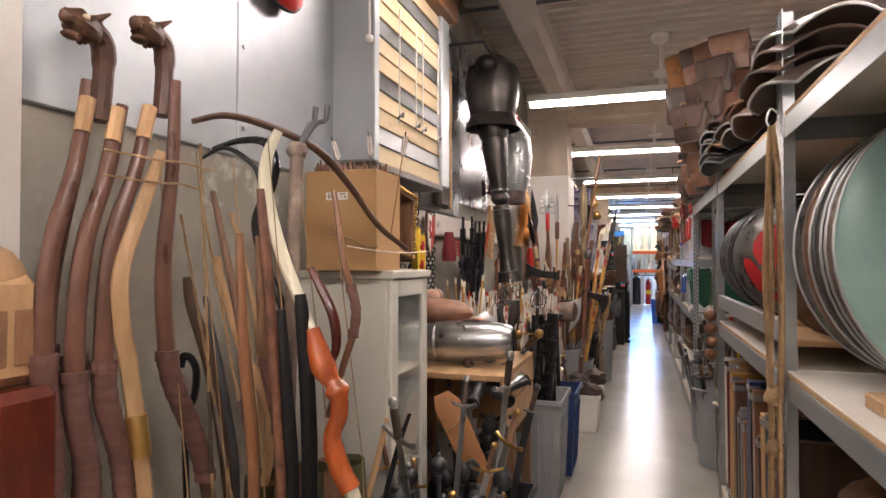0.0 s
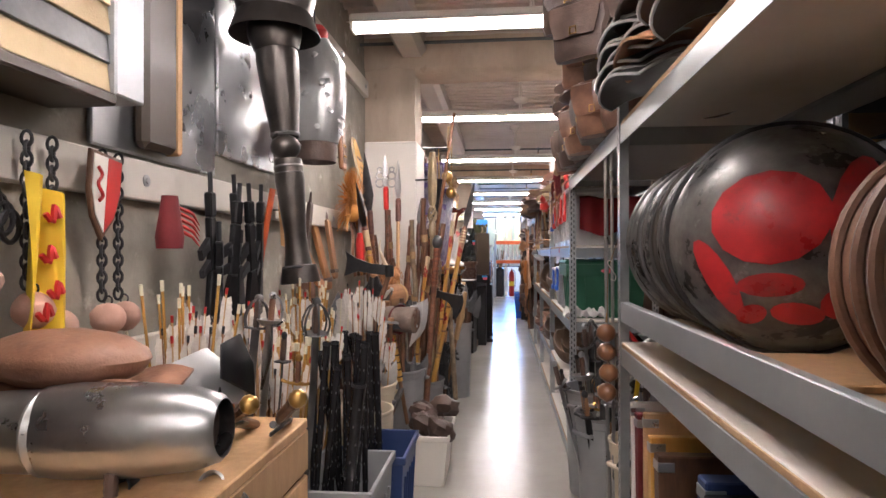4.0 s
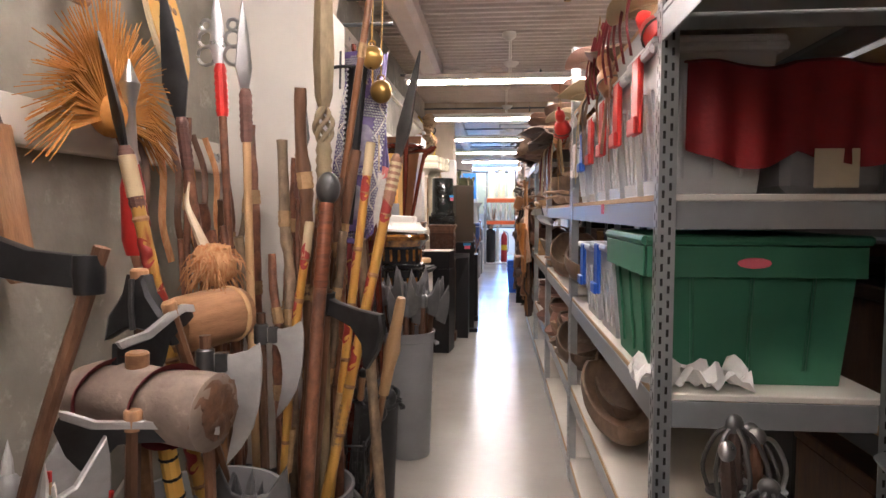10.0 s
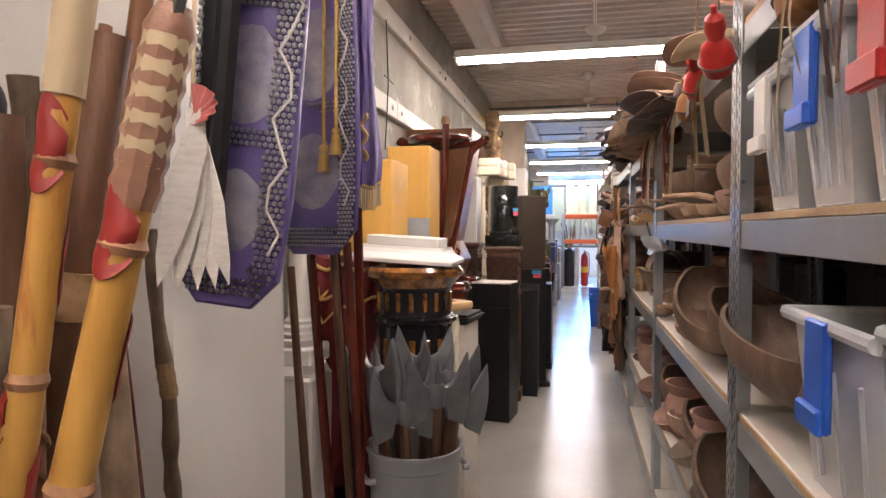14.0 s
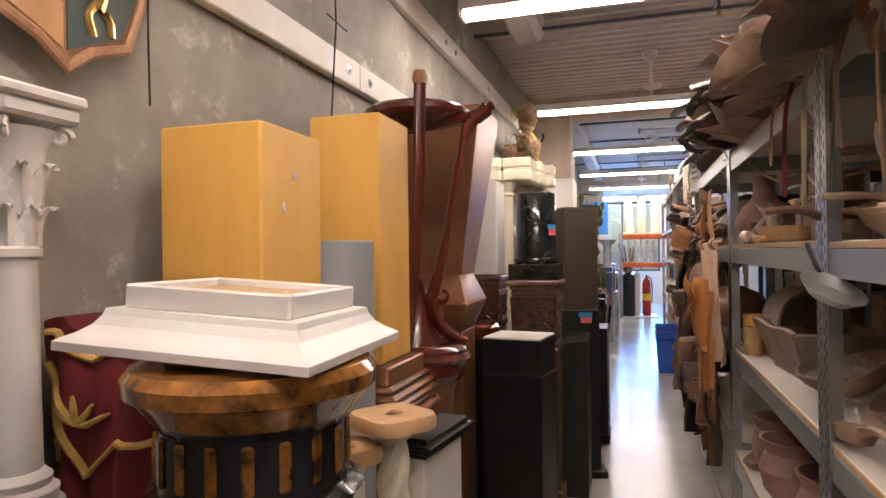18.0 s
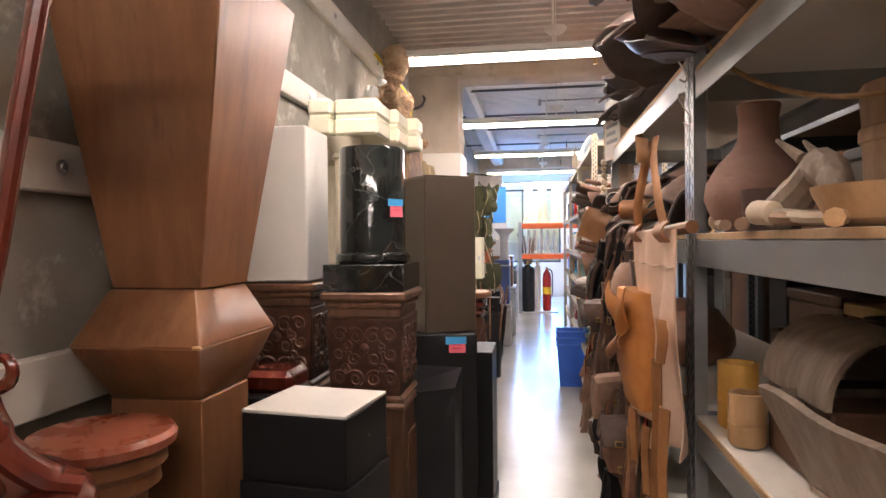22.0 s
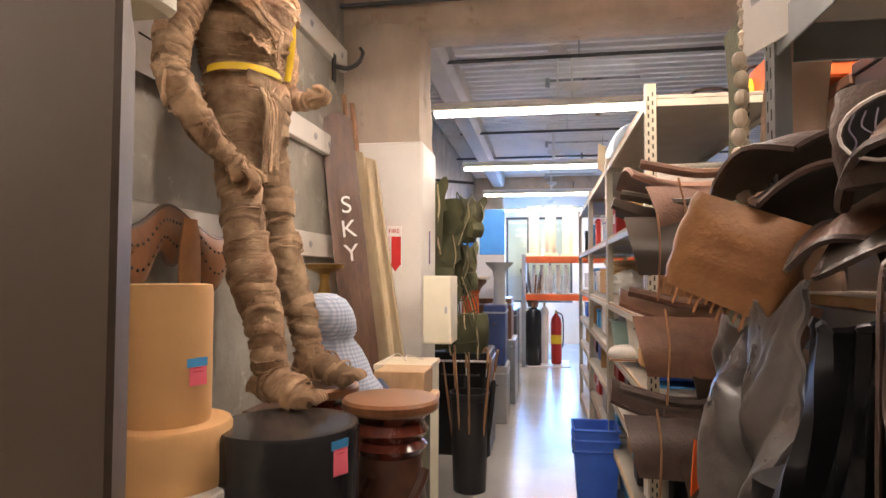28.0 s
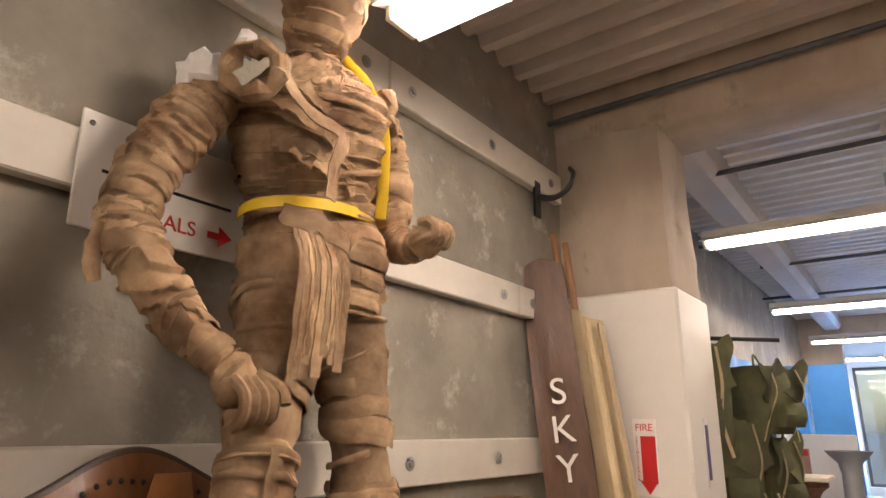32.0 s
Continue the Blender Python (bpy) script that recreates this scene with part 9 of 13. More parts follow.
tq = thing("board_trough", "weathered wooden trough of nailed slanting boards", "trough", pose(0.68, 10.72, 1.077, 0, 0, 4))
for q in (-1, 1):
    part("side_board", G().sheet(lambda u, v: (q * (0.10 + 0.07 * v), (u - 0.5) * (0.40 + 0.14 * v), 0.012 + 0.175 * v + 0.006 * math.sin(u * 9)), 8, 4, 0.016 * q), M["grey_wood"], tq)
    part("end_board", G().sheet(lambda u, v: ((u - 0.5) * (0.20 + 0.14 * v), q * (0.20 + 0.07 * v), 0.012 + 0.17 * v), 6, 4, -0.016 * q), M["grey_wood"], tq)
part("bottom_board", G().box(-0.10, 0.10, -0.20, 0.20, 0.0, 0.014, 0.002), M["grey_wood"], tq)
tk = thing("barrel_trunk", "small grey barrel-topped trunk with an open dark end", "trunk", pose(0.70, 11.0, 1.25))
part("shell", G().sheet(lambda u, v: (0.125 * math.cos(math.pi * u), -0.16 + 0.32 * v, 0.135 * math.sin(math.pi * u)), 20, 4, 0.012), M["grey_wood"], tk)
part("back_board", G().prism([(0.112 * math.cos(math.pi * k / 14), 0.12 * math.sin(math.pi * k / 14)) for k in range(15)], 0.014, Matrix.Translation((0, 0.13, 0))), M["grey_wood"], tk)
part("base", G().box(-0.125, 0.125, -0.16, 0.16, -0.17, -0.001, 0.006), M["dark_wood"], tk)
for y_ in (-0.15, -0.02, 0.11):
    part("hoop", G().tube([(0.129 * math.cos(math.pi * k / 16), y_, 0.139 * math.sin(math.pi * k / 16)) for k in range(17)], 0.008, 6), M["dusty_leather"], tk)
for i, (x, y, r) in enumerate(((0.62, 11.1, 0.12), (0.6, 10.75, 0.13), (0.65, 10.35, 0.14), (0.62, 9.95, 0.12), (0.6, 9.4, 0.13), (0.62, 8.9, 0.12))):
    vessel("clay_pot", "terracotta pot with a flared rim on the low shelf", pose(x, y, 0.552), [(r * 0.5, 0), (r * 0.85, 0.06), (r, 0.14), (r * 0.8, 0.21), (r * 0.95, 0.25), (r * 0.97, 0.26)], "clay", "pot")
solo("rope_line", G().tube(smoothpath([(0.46, 11.42, 2.18), (0.52, 11.2, 1.98), (0.60, 10.95, 1.86), (0.70, 10.75, 1.83), (0.85, 10.6, 1.86)], 8), 0.006, 6), M["rope"], "slack tan cord tied across the rack", "cord")

# hide wall-pocket and orange bag at the post
hd = thing("hide_hanging", "pale pinkish hide wall-hanging on a stick with tan straps", "hanging", pose(0.405, 11.53, 0, 0, 0, -87))
part("stick", G().tube([(-0.30, 0, 1.585), (0.31, 0, 1.605)], 0.017, 10), M["brown_lam"], hd)
part("hide", G().sheet(lambda u, v: ((u - 0.5) * (0.55 + 0.02 * math.sin(v * 9) - 0.05 * v), -0.02 + (0.02 * math.sin(u * 11 + v * 4) + 0.012 * math.sin(u * 23)) * (0.25 + v), 1.60 - v * 0.62 + 0.03 * math.sin(u * 9) * v), 36, 24, 0.004), M["hide"], hd)
part("seam", G().tube([((k / 20 - 0.5) * 0.54, -0.026 + 0.006 * math.sin(k * 0.6), 1.50 + 0.004 * math.sin(k)) for k in range(21)], 0.003, 5), M["hide"], hd)
for a_, b_, w_ in (((-0.19, 1.61), (-0.075, 1.875), 0.016), ((0.13, 1.62), (-0.03, 1.885), 0.013)):
    part("strap", G().tube(smoothpath([(a_[0], -0.025, a_[1]), ((a_[0] * 0.75 + b_[0] * 0.25), -0.03, a_[1] + 0.08), (b_[0] * 0.8 + a_[0] * 0.2, -0.02, b_[1] - 0.06), (b_[0], -0.005, b_[1])], 6), w_, 8, flat=0.22), M["tan_leather"], hd)
part("strap_knot", G().sheet(lambda u, v: (-0.10 + 0.09 * u + 0.01 * math.sin(v * 5), -0.03 - 0.03 * math.sin(u * 3.1), 1.83 + 0.08 * v - 0.03 * u), 8, 6, 0.005), M["tan_leather"], hd)
for x in (-0.19, 0.14):
    part("loop", G().sheet(lambda u, v, x=x: (x + (u - 0.5) * 0.10, -0.025 - 0.022 * math.sin(v * 3.1), 1.565 + v * 0.06), 6, 8, 0.005), M["tan_leather"], hd)
for k, (x, z, w_, hh) in enumerate(((0.20, 1.36, 0.07, 0.12), (0.14, 1.24, 0.05, 0.42), (0.22, 1.13, 0.06, 0.25), (0.02, 1.02, 0.05, 0.2), (-0.16, 1.02, 0.05, 0.16))):
    part("tan_patch", G().sheet(lambda u, v: (x + w_ * (u - 0.5) * (1 - 0.5 * v) + 0.015 * math.sin(v * 4 + k), -0.05 - 0.008 * math.sin(u * 5), z - v * hh), 6, 10, 0.004), M["tan_leather"], hd)
t = thing("orange_pouch", "soft orange leather pouch with an open folded mouth", "bag", pose(0.365, 11.70, 1.41, 0, 0, -87))
part("body", G().add(*bag_mesh(0.33, 0.36, 0.09, 22, 14)), M["orange_leather"], t)
part("flap", G().sheet(lambda u, v: ((u - 0.5) * 0.33 * (1 - 0.35 * v) + 0.03 * v, -0.062 - 0.012 * math.sin(v * 3.0) - 0.008 * math.sin(u * 8 + v * 3), 0.02 - v * 0.12 - 0.05 * math.sin(u * 3.1)), 16, 10, 0.005), M["orange_leather"], t)
part("inner_fold", G().sheet(lambda u, v: (-0.12 + u * 0.2, -0.07 - 0.012 * math.sin(v * 3.1), -0.13 - 0.05 * v - 0.07 * (1 - u)), 10, 6, 0.005), M["tan_leather"], t)
part("hanger", G().tube([(0, 0.0, -0.01), (0, 0.045, 0.19)], 0.006, 6), M["tan_leather"], t)
# leather goods hung from the sixth rack
def drape(x, y, z, w, L, rz, mt, seed):
    """A limp piece of leather hanging in folds from its top edge."""
    t = thing("leather_drape", "limp piece of worn leather hanging in folds from the rack", "leather", pose(x, y, z, 0, 0, rz), group="hanging leather")

    def f(u, v):
        k = noise.noise(Vector((u * 2.5, v * 1.5, seed)))
        fold = math.sin(u * 13 + seed + 2 * v) * 0.030 * (0.3 + v) + 0.012 * math.sin(u * 27 + 5 * v) + 0.06 * k * v
        ww = w * (1 - 0.35 * v * (0.5 + 0.5 * math.sin(seed * 3.7)) + 0.10 * math.sin(v * 6 + seed))
        return ((u - 0.5) * ww + 0.04 * v * math.sin(seed * 1.9), fold - 0.02 * v, -L * v * (1 - 0.25 * abs(2 * u - 1) ** 2 * math.sin(seed) ** 2) + 0.02 * k)
    part("skin", G().sheet(f, 16, 14, 0.005), M[mt], t)
    part("edge", G().tube([Vector(f(k / 16, 0)) + Vector((0, 0, 0.002)) for k in range(17)], 0.007, 6), M[mt], t)
    part("hanger", G().tube([(0, 0, 0), (0, 0.05, 0.04)], 0.004, 5), M["dark_leather"], t)
    for q in range(int(seed) % 3):
        part("thong", G().tube(smoothpath([(0.02 * q - 0.02, -0.03, -0.04), (0.03 * q, -0.05, -L * 0.4), (0.05 * q - 0.03, -0.04, -L * (0.8 + 0.2 * q))], 4), 0.004, 5), M["tan_leather"], t)


for k, (y, z0, z1, w_, mt_) in enumerate(((12.48, 1.60, 1.05, 0.020, "dusty_leather"), (12.58, 1.61, 1.15, 0.017, "canvas"), (12.66, 1.58, 1.0, 0.024, "brown_leather"), (12.73, 1.57, 1.1, 0.02, "dark_leather"), (12.53, 1.58, 1.2, 0.012, "dusty_leather"))):
    strap("wide_strap", "long wide leather strap hanging over the shelf beam", [(0.52, y, z0 - 0.0), (0.465, y, z0 - 0.01), (0.435, y + 0.015, z0 - 0.12), (0.44 - 0.02 * (k % 2), y - 0.02 + 0.03 * (k % 3), (z0 + z1) / 2), (0.43, y + 0.05 * (k % 2), z1)], w_, mt_)
bo = thing("leather_flask", "large rounded worn brown leather flask hanging on the rack", "flask", pose(0.40, 12.13, 1.36))
part("body", G().ball(0.115, None, 22, 14, 0.08, (0.62, 0.95, 1.15), 3), M["dusty_leather"], bo)
part("seam", G().tube([(0, 0.113 * math.sin(TAU * k / 24), 0.136 * math.cos(TAU * k / 24)) for k in range(25)], 0.006, 6), M["dark_leather"], bo)
part("neck", G().lathe([(0.03, 0.11), (0.022, 0.14), (0.028, 0.17)], 14), M["dark_leather"], bo)
part("strap", G().tube(smoothpath([(0, -0.06, 0.10), (0.03, -0.02, 0.22), (0.05, 0.02, 0.27), (0.03, 0.05, 0.2), (0, 0.06, 0.10)], 5), 0.009, 6, flat=0.4), M["brown_leather"], bo)
LEATHERS = ["dark_leather", "brown_leather", "dusty_leather", "dark_leather", "brown_leather", "taupe", "black", "dusty_leather"]
for i in range(26):
    y = 12.15 + rng.uniform(0, 1.25) if i > 8 else rng.uniform(11.9, 12.4)
    z = rng.uniform(0.85, 1.62) if i > 8 else rng.uniform(0.6, 1.05)
    drape(0.41 + rng.uniform(-0.05, 0.05), y, z, rng.uniform(0.08, 0.2), rng.uniform(0.22, 0.5), rng.uniform(-100, 10), rng.choice(LEATHERS), i + 0.37)
for i in range(20):
    y = 12.1 + rng.uniform(0, 0.85)
    z = rng.uniform(0.6, 1.40)
    pouch("leather_pouch", "dark leather pouch hanging from the rack by a strap", pose(0.40 + rng.uniform(-0.06, 0.05), y, z, rng.uniform(-6, 6), rng.uniform(-6, 6), rng.uniform(-70, 30)), rng.uniform(0.1, 0.18), rng.uniform(0.14, 0.24), rng.uniform(0.05, 0.09), rng.choice(["dark_leather", "brown_leather", "dusty_leather", "dark_leather", "black", "dark_leather"]), rng.choice((0.0, 0.18, 0.3)), rng.random() < 0.6)
for i in range(44):
    y = 12.0 + rng.uniform(0, 1.45) if i > 5 else rng.uniform(11.8, 12.3)
    z = rng.choice((1.57, 1.57, 1.08))
    strap("hanging_strap", "worn leather strap hanging from the rack beam", [(0.46, y, z), (0.42, y + 0.01, z - 0.1), (0.40 + rng.uniform(-0.03, 0.03), y + rng.uniform(-0.08, 0.08), z - rng.uniform(0.25, 0.5)), (0.42, y + rng.uniform(-0.1, 0.1), z - rng.uniform(0.5, 0.8))], rng.uniform(0.008, 0.024), rng.choice(["brown_leather", "dark_leather", "tan_leather", "brown_leather"]))
for i in range(3):
    y = 11.75 + i * 0.12
    solo("leather_hoop", G().tube([(0.40, y + 0.10 * math.cos(a * TAU / 24), 1.0 - 0.12 * i + 0.12 * math.sin(a * TAU / 24)) for a in range(25)], 0.011, 8), M["dark_leather"], "black leather hoop hanging among the straps", "hoop", group="leather hoops")
solo("red_strap", G().sheet(lambda u, v: (0.385 + 0.01 * math.sin(v * 4), 11.72 + 0.03 * u, 1.15 - 0.3 * v), 3, 8, 0.003), M["red"], "narrow red strap hanging among leather", "strap")
for i in range(16):
    curved_flap("leather_flap", "heavy brown leather saddle flap lying on the shelf", pose((0.62 if i < 8 else 0.52) + rng.uniform(-0.04, 0.1), 11.85 + i * 0.09, 1.62 + 0.05 * (i % 4), rng.uniform(-10, 10), rng.uniform(-20, 10), rng.uniform(-50, 50)), rng.uniform(0.2, 0.33), rng.uniform(0.16, 0.26), rng.uniform(0.03, 0.11), rng.choice(["dark_leather", "brown_leather", "taupe", "dusty_leather"]), "dark_leather")
rl = thing("leather_roll", "brown leather bedroll with an orange end", "roll", pose(0.40, 12.33, 1.70, 0, 90, -26))
part("roll", G().lathe([(0.036, 0.0), (0.042, 0.006), (0.042, 0.5), (0.036, 0.506)], 20), M["tan_leather"], rl)
part("spiral_end", G().lathe([(0.034, -0.003), (0.034, -0.001)], 20), M["orange"], rl)
solo("leather_cushion", G().ball(0.2, None, 24, 14, 0.06, (0.9, 1.1, 0.6)), M["brown_leather"], "worn pinkish-brown leather cushion bulging from a shelf", "cushion", pose(0.60, 12.1, 1.22, 10, 10, 0))
solo("spare_bulk", G().ball(0.22, None, 20, 12, 0.25, (1.0, 1.6, 0.7), 5), M["black"], "black cloth bundle on the shelf", "bundle", pose(0.80, 12.6, 1.78))
ins = thing("patterned_purse", "black purse with a pale traced inset and white edging", "purse", pose(0.46, 12.80, 1.83, 0, 0, -60) @ Matrix.Scale(0.8, 4))
part("body", G().add(*bag_mesh(0.22, 0.14, 0.08)), M["dark_leather"], ins)
part("inset", G().ball(0.06, pose(0, -0.055, -0.07), 18, 8, 0, (1.25, 0.06, 0.7)), M["black"], ins)
for q in range(7):
    part("traced_line", G().tube(smoothpath([(-0.06 + 0.018 * q, -0.062, -0.105 + 0.004 * q), (-0.05 + 0.018 * q + 0.012 * math.sin(q * 2), -0.062, -0.085), (-0.06 + 0.018 * q, -0.062, -0.065), (-0.052 + 0.016 * q, -0.062, -0.045)], 4), 0.0012, 4), M["purple_silver"], ins)
part("edging", G().tube([(0.078 * math.cos(a * TAU / 20), -0.058, -0.07 + 0.045 * math.sin(a * TAU / 20)) for a in range(21)], 0.0028, 5), M["fletch"], ins)
# post with beads, brown horned bag and grey hide at the end of the rack
bead = thing("bead_string", "string of pale bone beads hanging at the rack end", "beads", pose(0.425, 13.30, 0))
for i in range(26):
    part("bead", G().ball(0.014, pose(0.004 * math.sin(i), 0, 2.02 - i * 0.036), 8, 6, 0, (1, 1, 1.25)), M["bone"], bead)
solo("camouflage_strip", G().sheet(lambda u, v: (0.44 + 0.008 * math.sin(v * 6), 13.34 + 0.11 * u, 2.12 - v * 0.62), 4, 16, 0.006), M["olive"], "olive and brown cloth strip hanging at the rack end", "cloth")
hb2 = thing("hide_mask", "tan suede bag with fringed edge hanging at the rack end", "bag", pose(0.42, 13.20, 1.73, 0, 22, -30))
part("body", G().add(*bag_mesh(0.2, 0.17, 0.09, 20, 12)), M["tan_leather"], hb2)
for i in range(14):
    part("fringe", G().tube([(-0.09 + i * 0.013, -0.03, -0.16), (-0.09 + i * 0.013, -0.03, -0.18 - 0.01 * (i % 3))], 0.003, 4), M["tan_leather"], hb2)
solo("grey_hide", G().sheet(lambda u, v: (0.40 - 0.05 * v + 0.03 * math.sin(u * 13 + v * 5) * (0.3 + v) + 0.022 * noise.noise(Vector((u * 6, v * 5, 3))) + 0.006 * noise.noise(Vector((u * 16, v * 14, 8))), 12.97 + 0.40 * u + 0.03 * math.sin(v * 7), 1.60 - 0.09 * u - v * (0.16 + 0.30 * abs(math.sin(0.6 + u * 4.6))) + 0.02 * math.sin(u * 17)), 60, 36, 0.006), M["grey_leather"], "shiny dark grey hide hanging in crumpled folds", "hide")
for k, (y, z, w, hh, mt) in enumerate(((13.02, 1.22, 0.16, 0.34, "mahogany"), (13.12, 1.10, 0.14, 0.30, "dark_leather"), (13.30, 1.02, 0.18, 0.36, "mahogany"), (12.92, 1.0, 0.16, 0.30, "dusty_leather"), (13.2, 0.82, 0.2, 0.34, "dark_leather"))):
    drape(0.43, y, z, w, hh, -70 + 25 * k, mt, 40.3 + k)
solo("orange_tag", G().prism([(-0.016, 0), (0.018, 0.02), (0.012, 0.09), (-0.004, 0.10)], 0.003), M["orange"], "small orange leather tag hanging at the rack end", "tag", pose(0.335, 13.28, 1.22, 0, 0, 40))
for i in range(10):
    g = G().prism([(0, 0), (0.03, 0.02), (0.02, 0.16), (0.0, 0.22), (-0.018, 0.16), (-0.022, 0.02)], 0.004)
    solo("leather_tassel", g, M[rng.choice(["tan_leather", "orange", "dark_leather"])], "cut leather tassel hanging at the rack end", "tassel", pose(0.36 + rng.uniform(0, 0.08), 13.0 + i * 0.05, 0.95 + rng.uniform(0, 0.3), 180, rng.uniform(-10, 10), 30), group="leather tassels")
# saddles on the cream rack's end
for i, (x, y, z, mt) in enumerate(((0.62, 14.55, 1.98, "brown_leather"), (0.58, 14.5, 1.87, "taupe"), (0.60, 14.5, 1.52, "brown_leather"), (0.70, 14.55, 1.42, "taupe"), (0.56, 14.48, 1.18, "dark_leather"), (0.66, 14.5, 1.10, "dark_leather"), (0.85, 14.55, 1.68, "dark_leather"))):
    t = thing("saddle", "brown leather saddle slung on the rack end", "saddle", pose(x, y, z, 0, 0, rng.uniform(-12, 12)), group="saddles")
    part("seat", G().sheet(lambda u, v: ((u - 0.5) * 0.5, (v - 0.5) * 0.34, 0.06 * (2 * u - 1) ** 2 * 1.0 + 0.05 * (1 - (2 * v - 1) ** 2) - 0.06), 16, 10, 0.014), M[mt], t)
    part("flap", G().sheet(lambda u, v: ((u - 0.5) * (0.42 - 0.1 * v), -0.17 - 0.05 * math.sin(v * 2.6), -0.05 - 0.2 * v), 12, 8, 0.006), M[mt], t)
    part("roll", G().tube(smoothpath([(-0.22, -0.14, 0.04), (0, -0.16, 0.0), (0.22, -0.14, 0.04)], 6), 0.018, 8), M[mt], t)
    for q in (-0.1, 0.08):
        part("thong", G().tube(smoothpath([(q, -0.19, -0.02), (q + 0.01, -0.24, -0.15), (q, -0.24, -0.34)], 4), 0.004, 5), M["tan_leather"], t)
    part("bracket", G().tube([(-0.2, 0.16, -0.03), (-0.2, 0.32, -0.03)], 0.008, 6), M["dark_iron"], t)
bc = solo("black_coat", G().sheet(lambda u, v: (0.5 + 0.5 * u, 14.42 + 0.05 * math.sin(u * 16 + v * 2), 0.98 - 0.9 * v), 26, 10, 0.02), M["black"], "black heavy coat hanging below the saddles", "coat")
solo("brown_chaps", G().sheet(lambda u, v: (0.40 + 0.26 * u + 0.02 * v, 13.62 + 0.05 * math.sin(u * 9), 1.0 - 0.6 * v), 18, 10, 0.01), M["mahogany"], "shiny dark red-brown leather chaps hanging", "chaps")
setting("strap_rail", G().tube([(0.36, 13.64, 1.01), (1.02, 13.64, 1.01)], 0.012, 8).tube([(1.0, 13.64, 0.0), (1.0, 13.64, 1.01)], 0.014, 8).tube([(0.62, 13.64, 0), (0.62, 13.64, 1.01)], 0.014, 8), M["rack_dark"], "dark steel hanging rail for leather", "rail")

# ---- start of the left wall: bows, cabinet, louvre window ----
rng = random.Random(31)


def bow(name, label, pts, r, mt, grip=None, tip=None, n=8, cat="bow"):
    t = thing(name, label, cat, group="hanging bows")
    p = smoothpath(pts, n)
    k = len(p)
    part("limb", G().tube(p, [r * (0.75 + 0.35 * math.sin(math.pi * i / (k - 1))) for i in range(k)], 10, flat=0.75), M[mt], t)
    if grip:
        a, b = int(grip[0] * (k - 1)), int(grip[1] * (k - 1))
        part("grip", G().tube(p[a:b + 1], [r * 1.32 + 0.002 * (i % 2) for i in range(b - a + 1)], 12, flat=0.85), M["grip_wrap"], t, "wound leather grip")
        for i in (a, b):
            part("whipping", G().tube([p[i] + Vector((0, 0, -0.012)), p[i] + Vector((0, 0, 0.012))], r * 1.5, 10), M["grip_wrap"], t)
    if tip:
        part("tip", G().tube(p[:n // 2 + 1], r * 0.95, 8), M[tip], t)
    return t


for k, (x, ya, za, yb, zb, yc, zc, yd) in enumerate(((-1.17, 1.063, 1.91, 0.984, 1.60, 0.959, 1.284, 0.972), (-1.20, 1.09, 1.96, 1.02, 1.60, 0.985, 1.30, 0.99), (-1.15, 1.126, 1.90, 1.042, 1.587, 1.016, 1.238, 1.055), (-1.18, 1.17, 1.92, 1.075, 1.60, 1.04, 1.27, 1.07), (-1.13, 1.203, 1.92, 1.098, 1.60, 1.072, 1.252, 1.14), (-1.11, 1.266, 2.0, 1.232, 1.564, 1.25, 1.26, 1.385))):
    bow("longbow", "polished dark brown longbow with a wrapped leather grip", [(x, ya, za), (x, (ya + yb) / 2 + 0.01, (za + zb) / 2), (x, yb, zb), (x + 0.005, (yb + yc) / 2 - 0.012, (zb + zc) / 2), (x + 0.01, yc, zc), (x + 0.01, (yc + yd) / 2 + 0.012, (zc + 0.95) / 2), (x + 0.01, yd, 0.95), (x + 0.02, yd + 0.05, 0.6), (x, yd - 0.02, 0.2)], 0.0185, "longbow_wood", (0.46, 0.74), "light_wood" if k in (0, 2, 4) else None)
for (y, z) in ((1.095, 1.965), (1.285, 2.02)):
    t = thing("dragon_head", "dark carved dragon-head finial on a bow tip", "finial", pose(-1.17, y, z), group="carved finials")
    part("neck", G().tube(smoothpath([(0, 0, -0.1), (0, 0.01, 0.02), (0, 0.005, 0.08), (0, -0.03, 0.105)], 4), [0.022] * 5 + [0.026] * 8, 10), M["carved_wood"], t)
    part("head", G().ball(0.036, pose(0.0, -0.045, 0.098, -20, 0, 0), 14, 9, 0.35, (0.9, 1.25, 0.95), 2, 6), M["dark_wood"], t)
    part("jaw", G().ball(0.02, pose(0.0, -0.075, 0.072), 10, 7, 0.2, (0.9, 1.2, 0.5)), M["dark_wood"], t)
    part("snout", G().ball(0.018, pose(0.0, -0.085, 0.108), 10, 7, 0.2), M["dark_wood"], t)
    for s in (-1, 1):
        part("ear", G().tube([(s * 0.02, -0.03, 0.12), (s * 0.034, -0.005, 0.14)], [0.01, 0.003], 6), M["dark_wood"], t)
        part("eye", G().ball(0.008, pose(s * 0.027, -0.062, 0.112), 8, 6), M["bone"], t)
    for q in range(4):
        part("crest", G().ball(0.013, pose(0, -0.01 + 0.012 * q, 0.125 - 0.022 * q), 8, 5, 0.3), M["dark_wood"], t)
bow("longbow", "pale ash longbow with a gold-bound grip", [(-1.10, 1.208, 1.809), (-1.10, 1.15, 1.67), (-1.10, 1.093, 1.525), (-1.10, 1.095, 1.40), (-1.095, 1.112, 1.309), (-1.09, 1.157, 1.003), (-1.10, 1.18, 0.7), (-1.12, 1.15, 0.3)], 0.018, "light_wood", None)
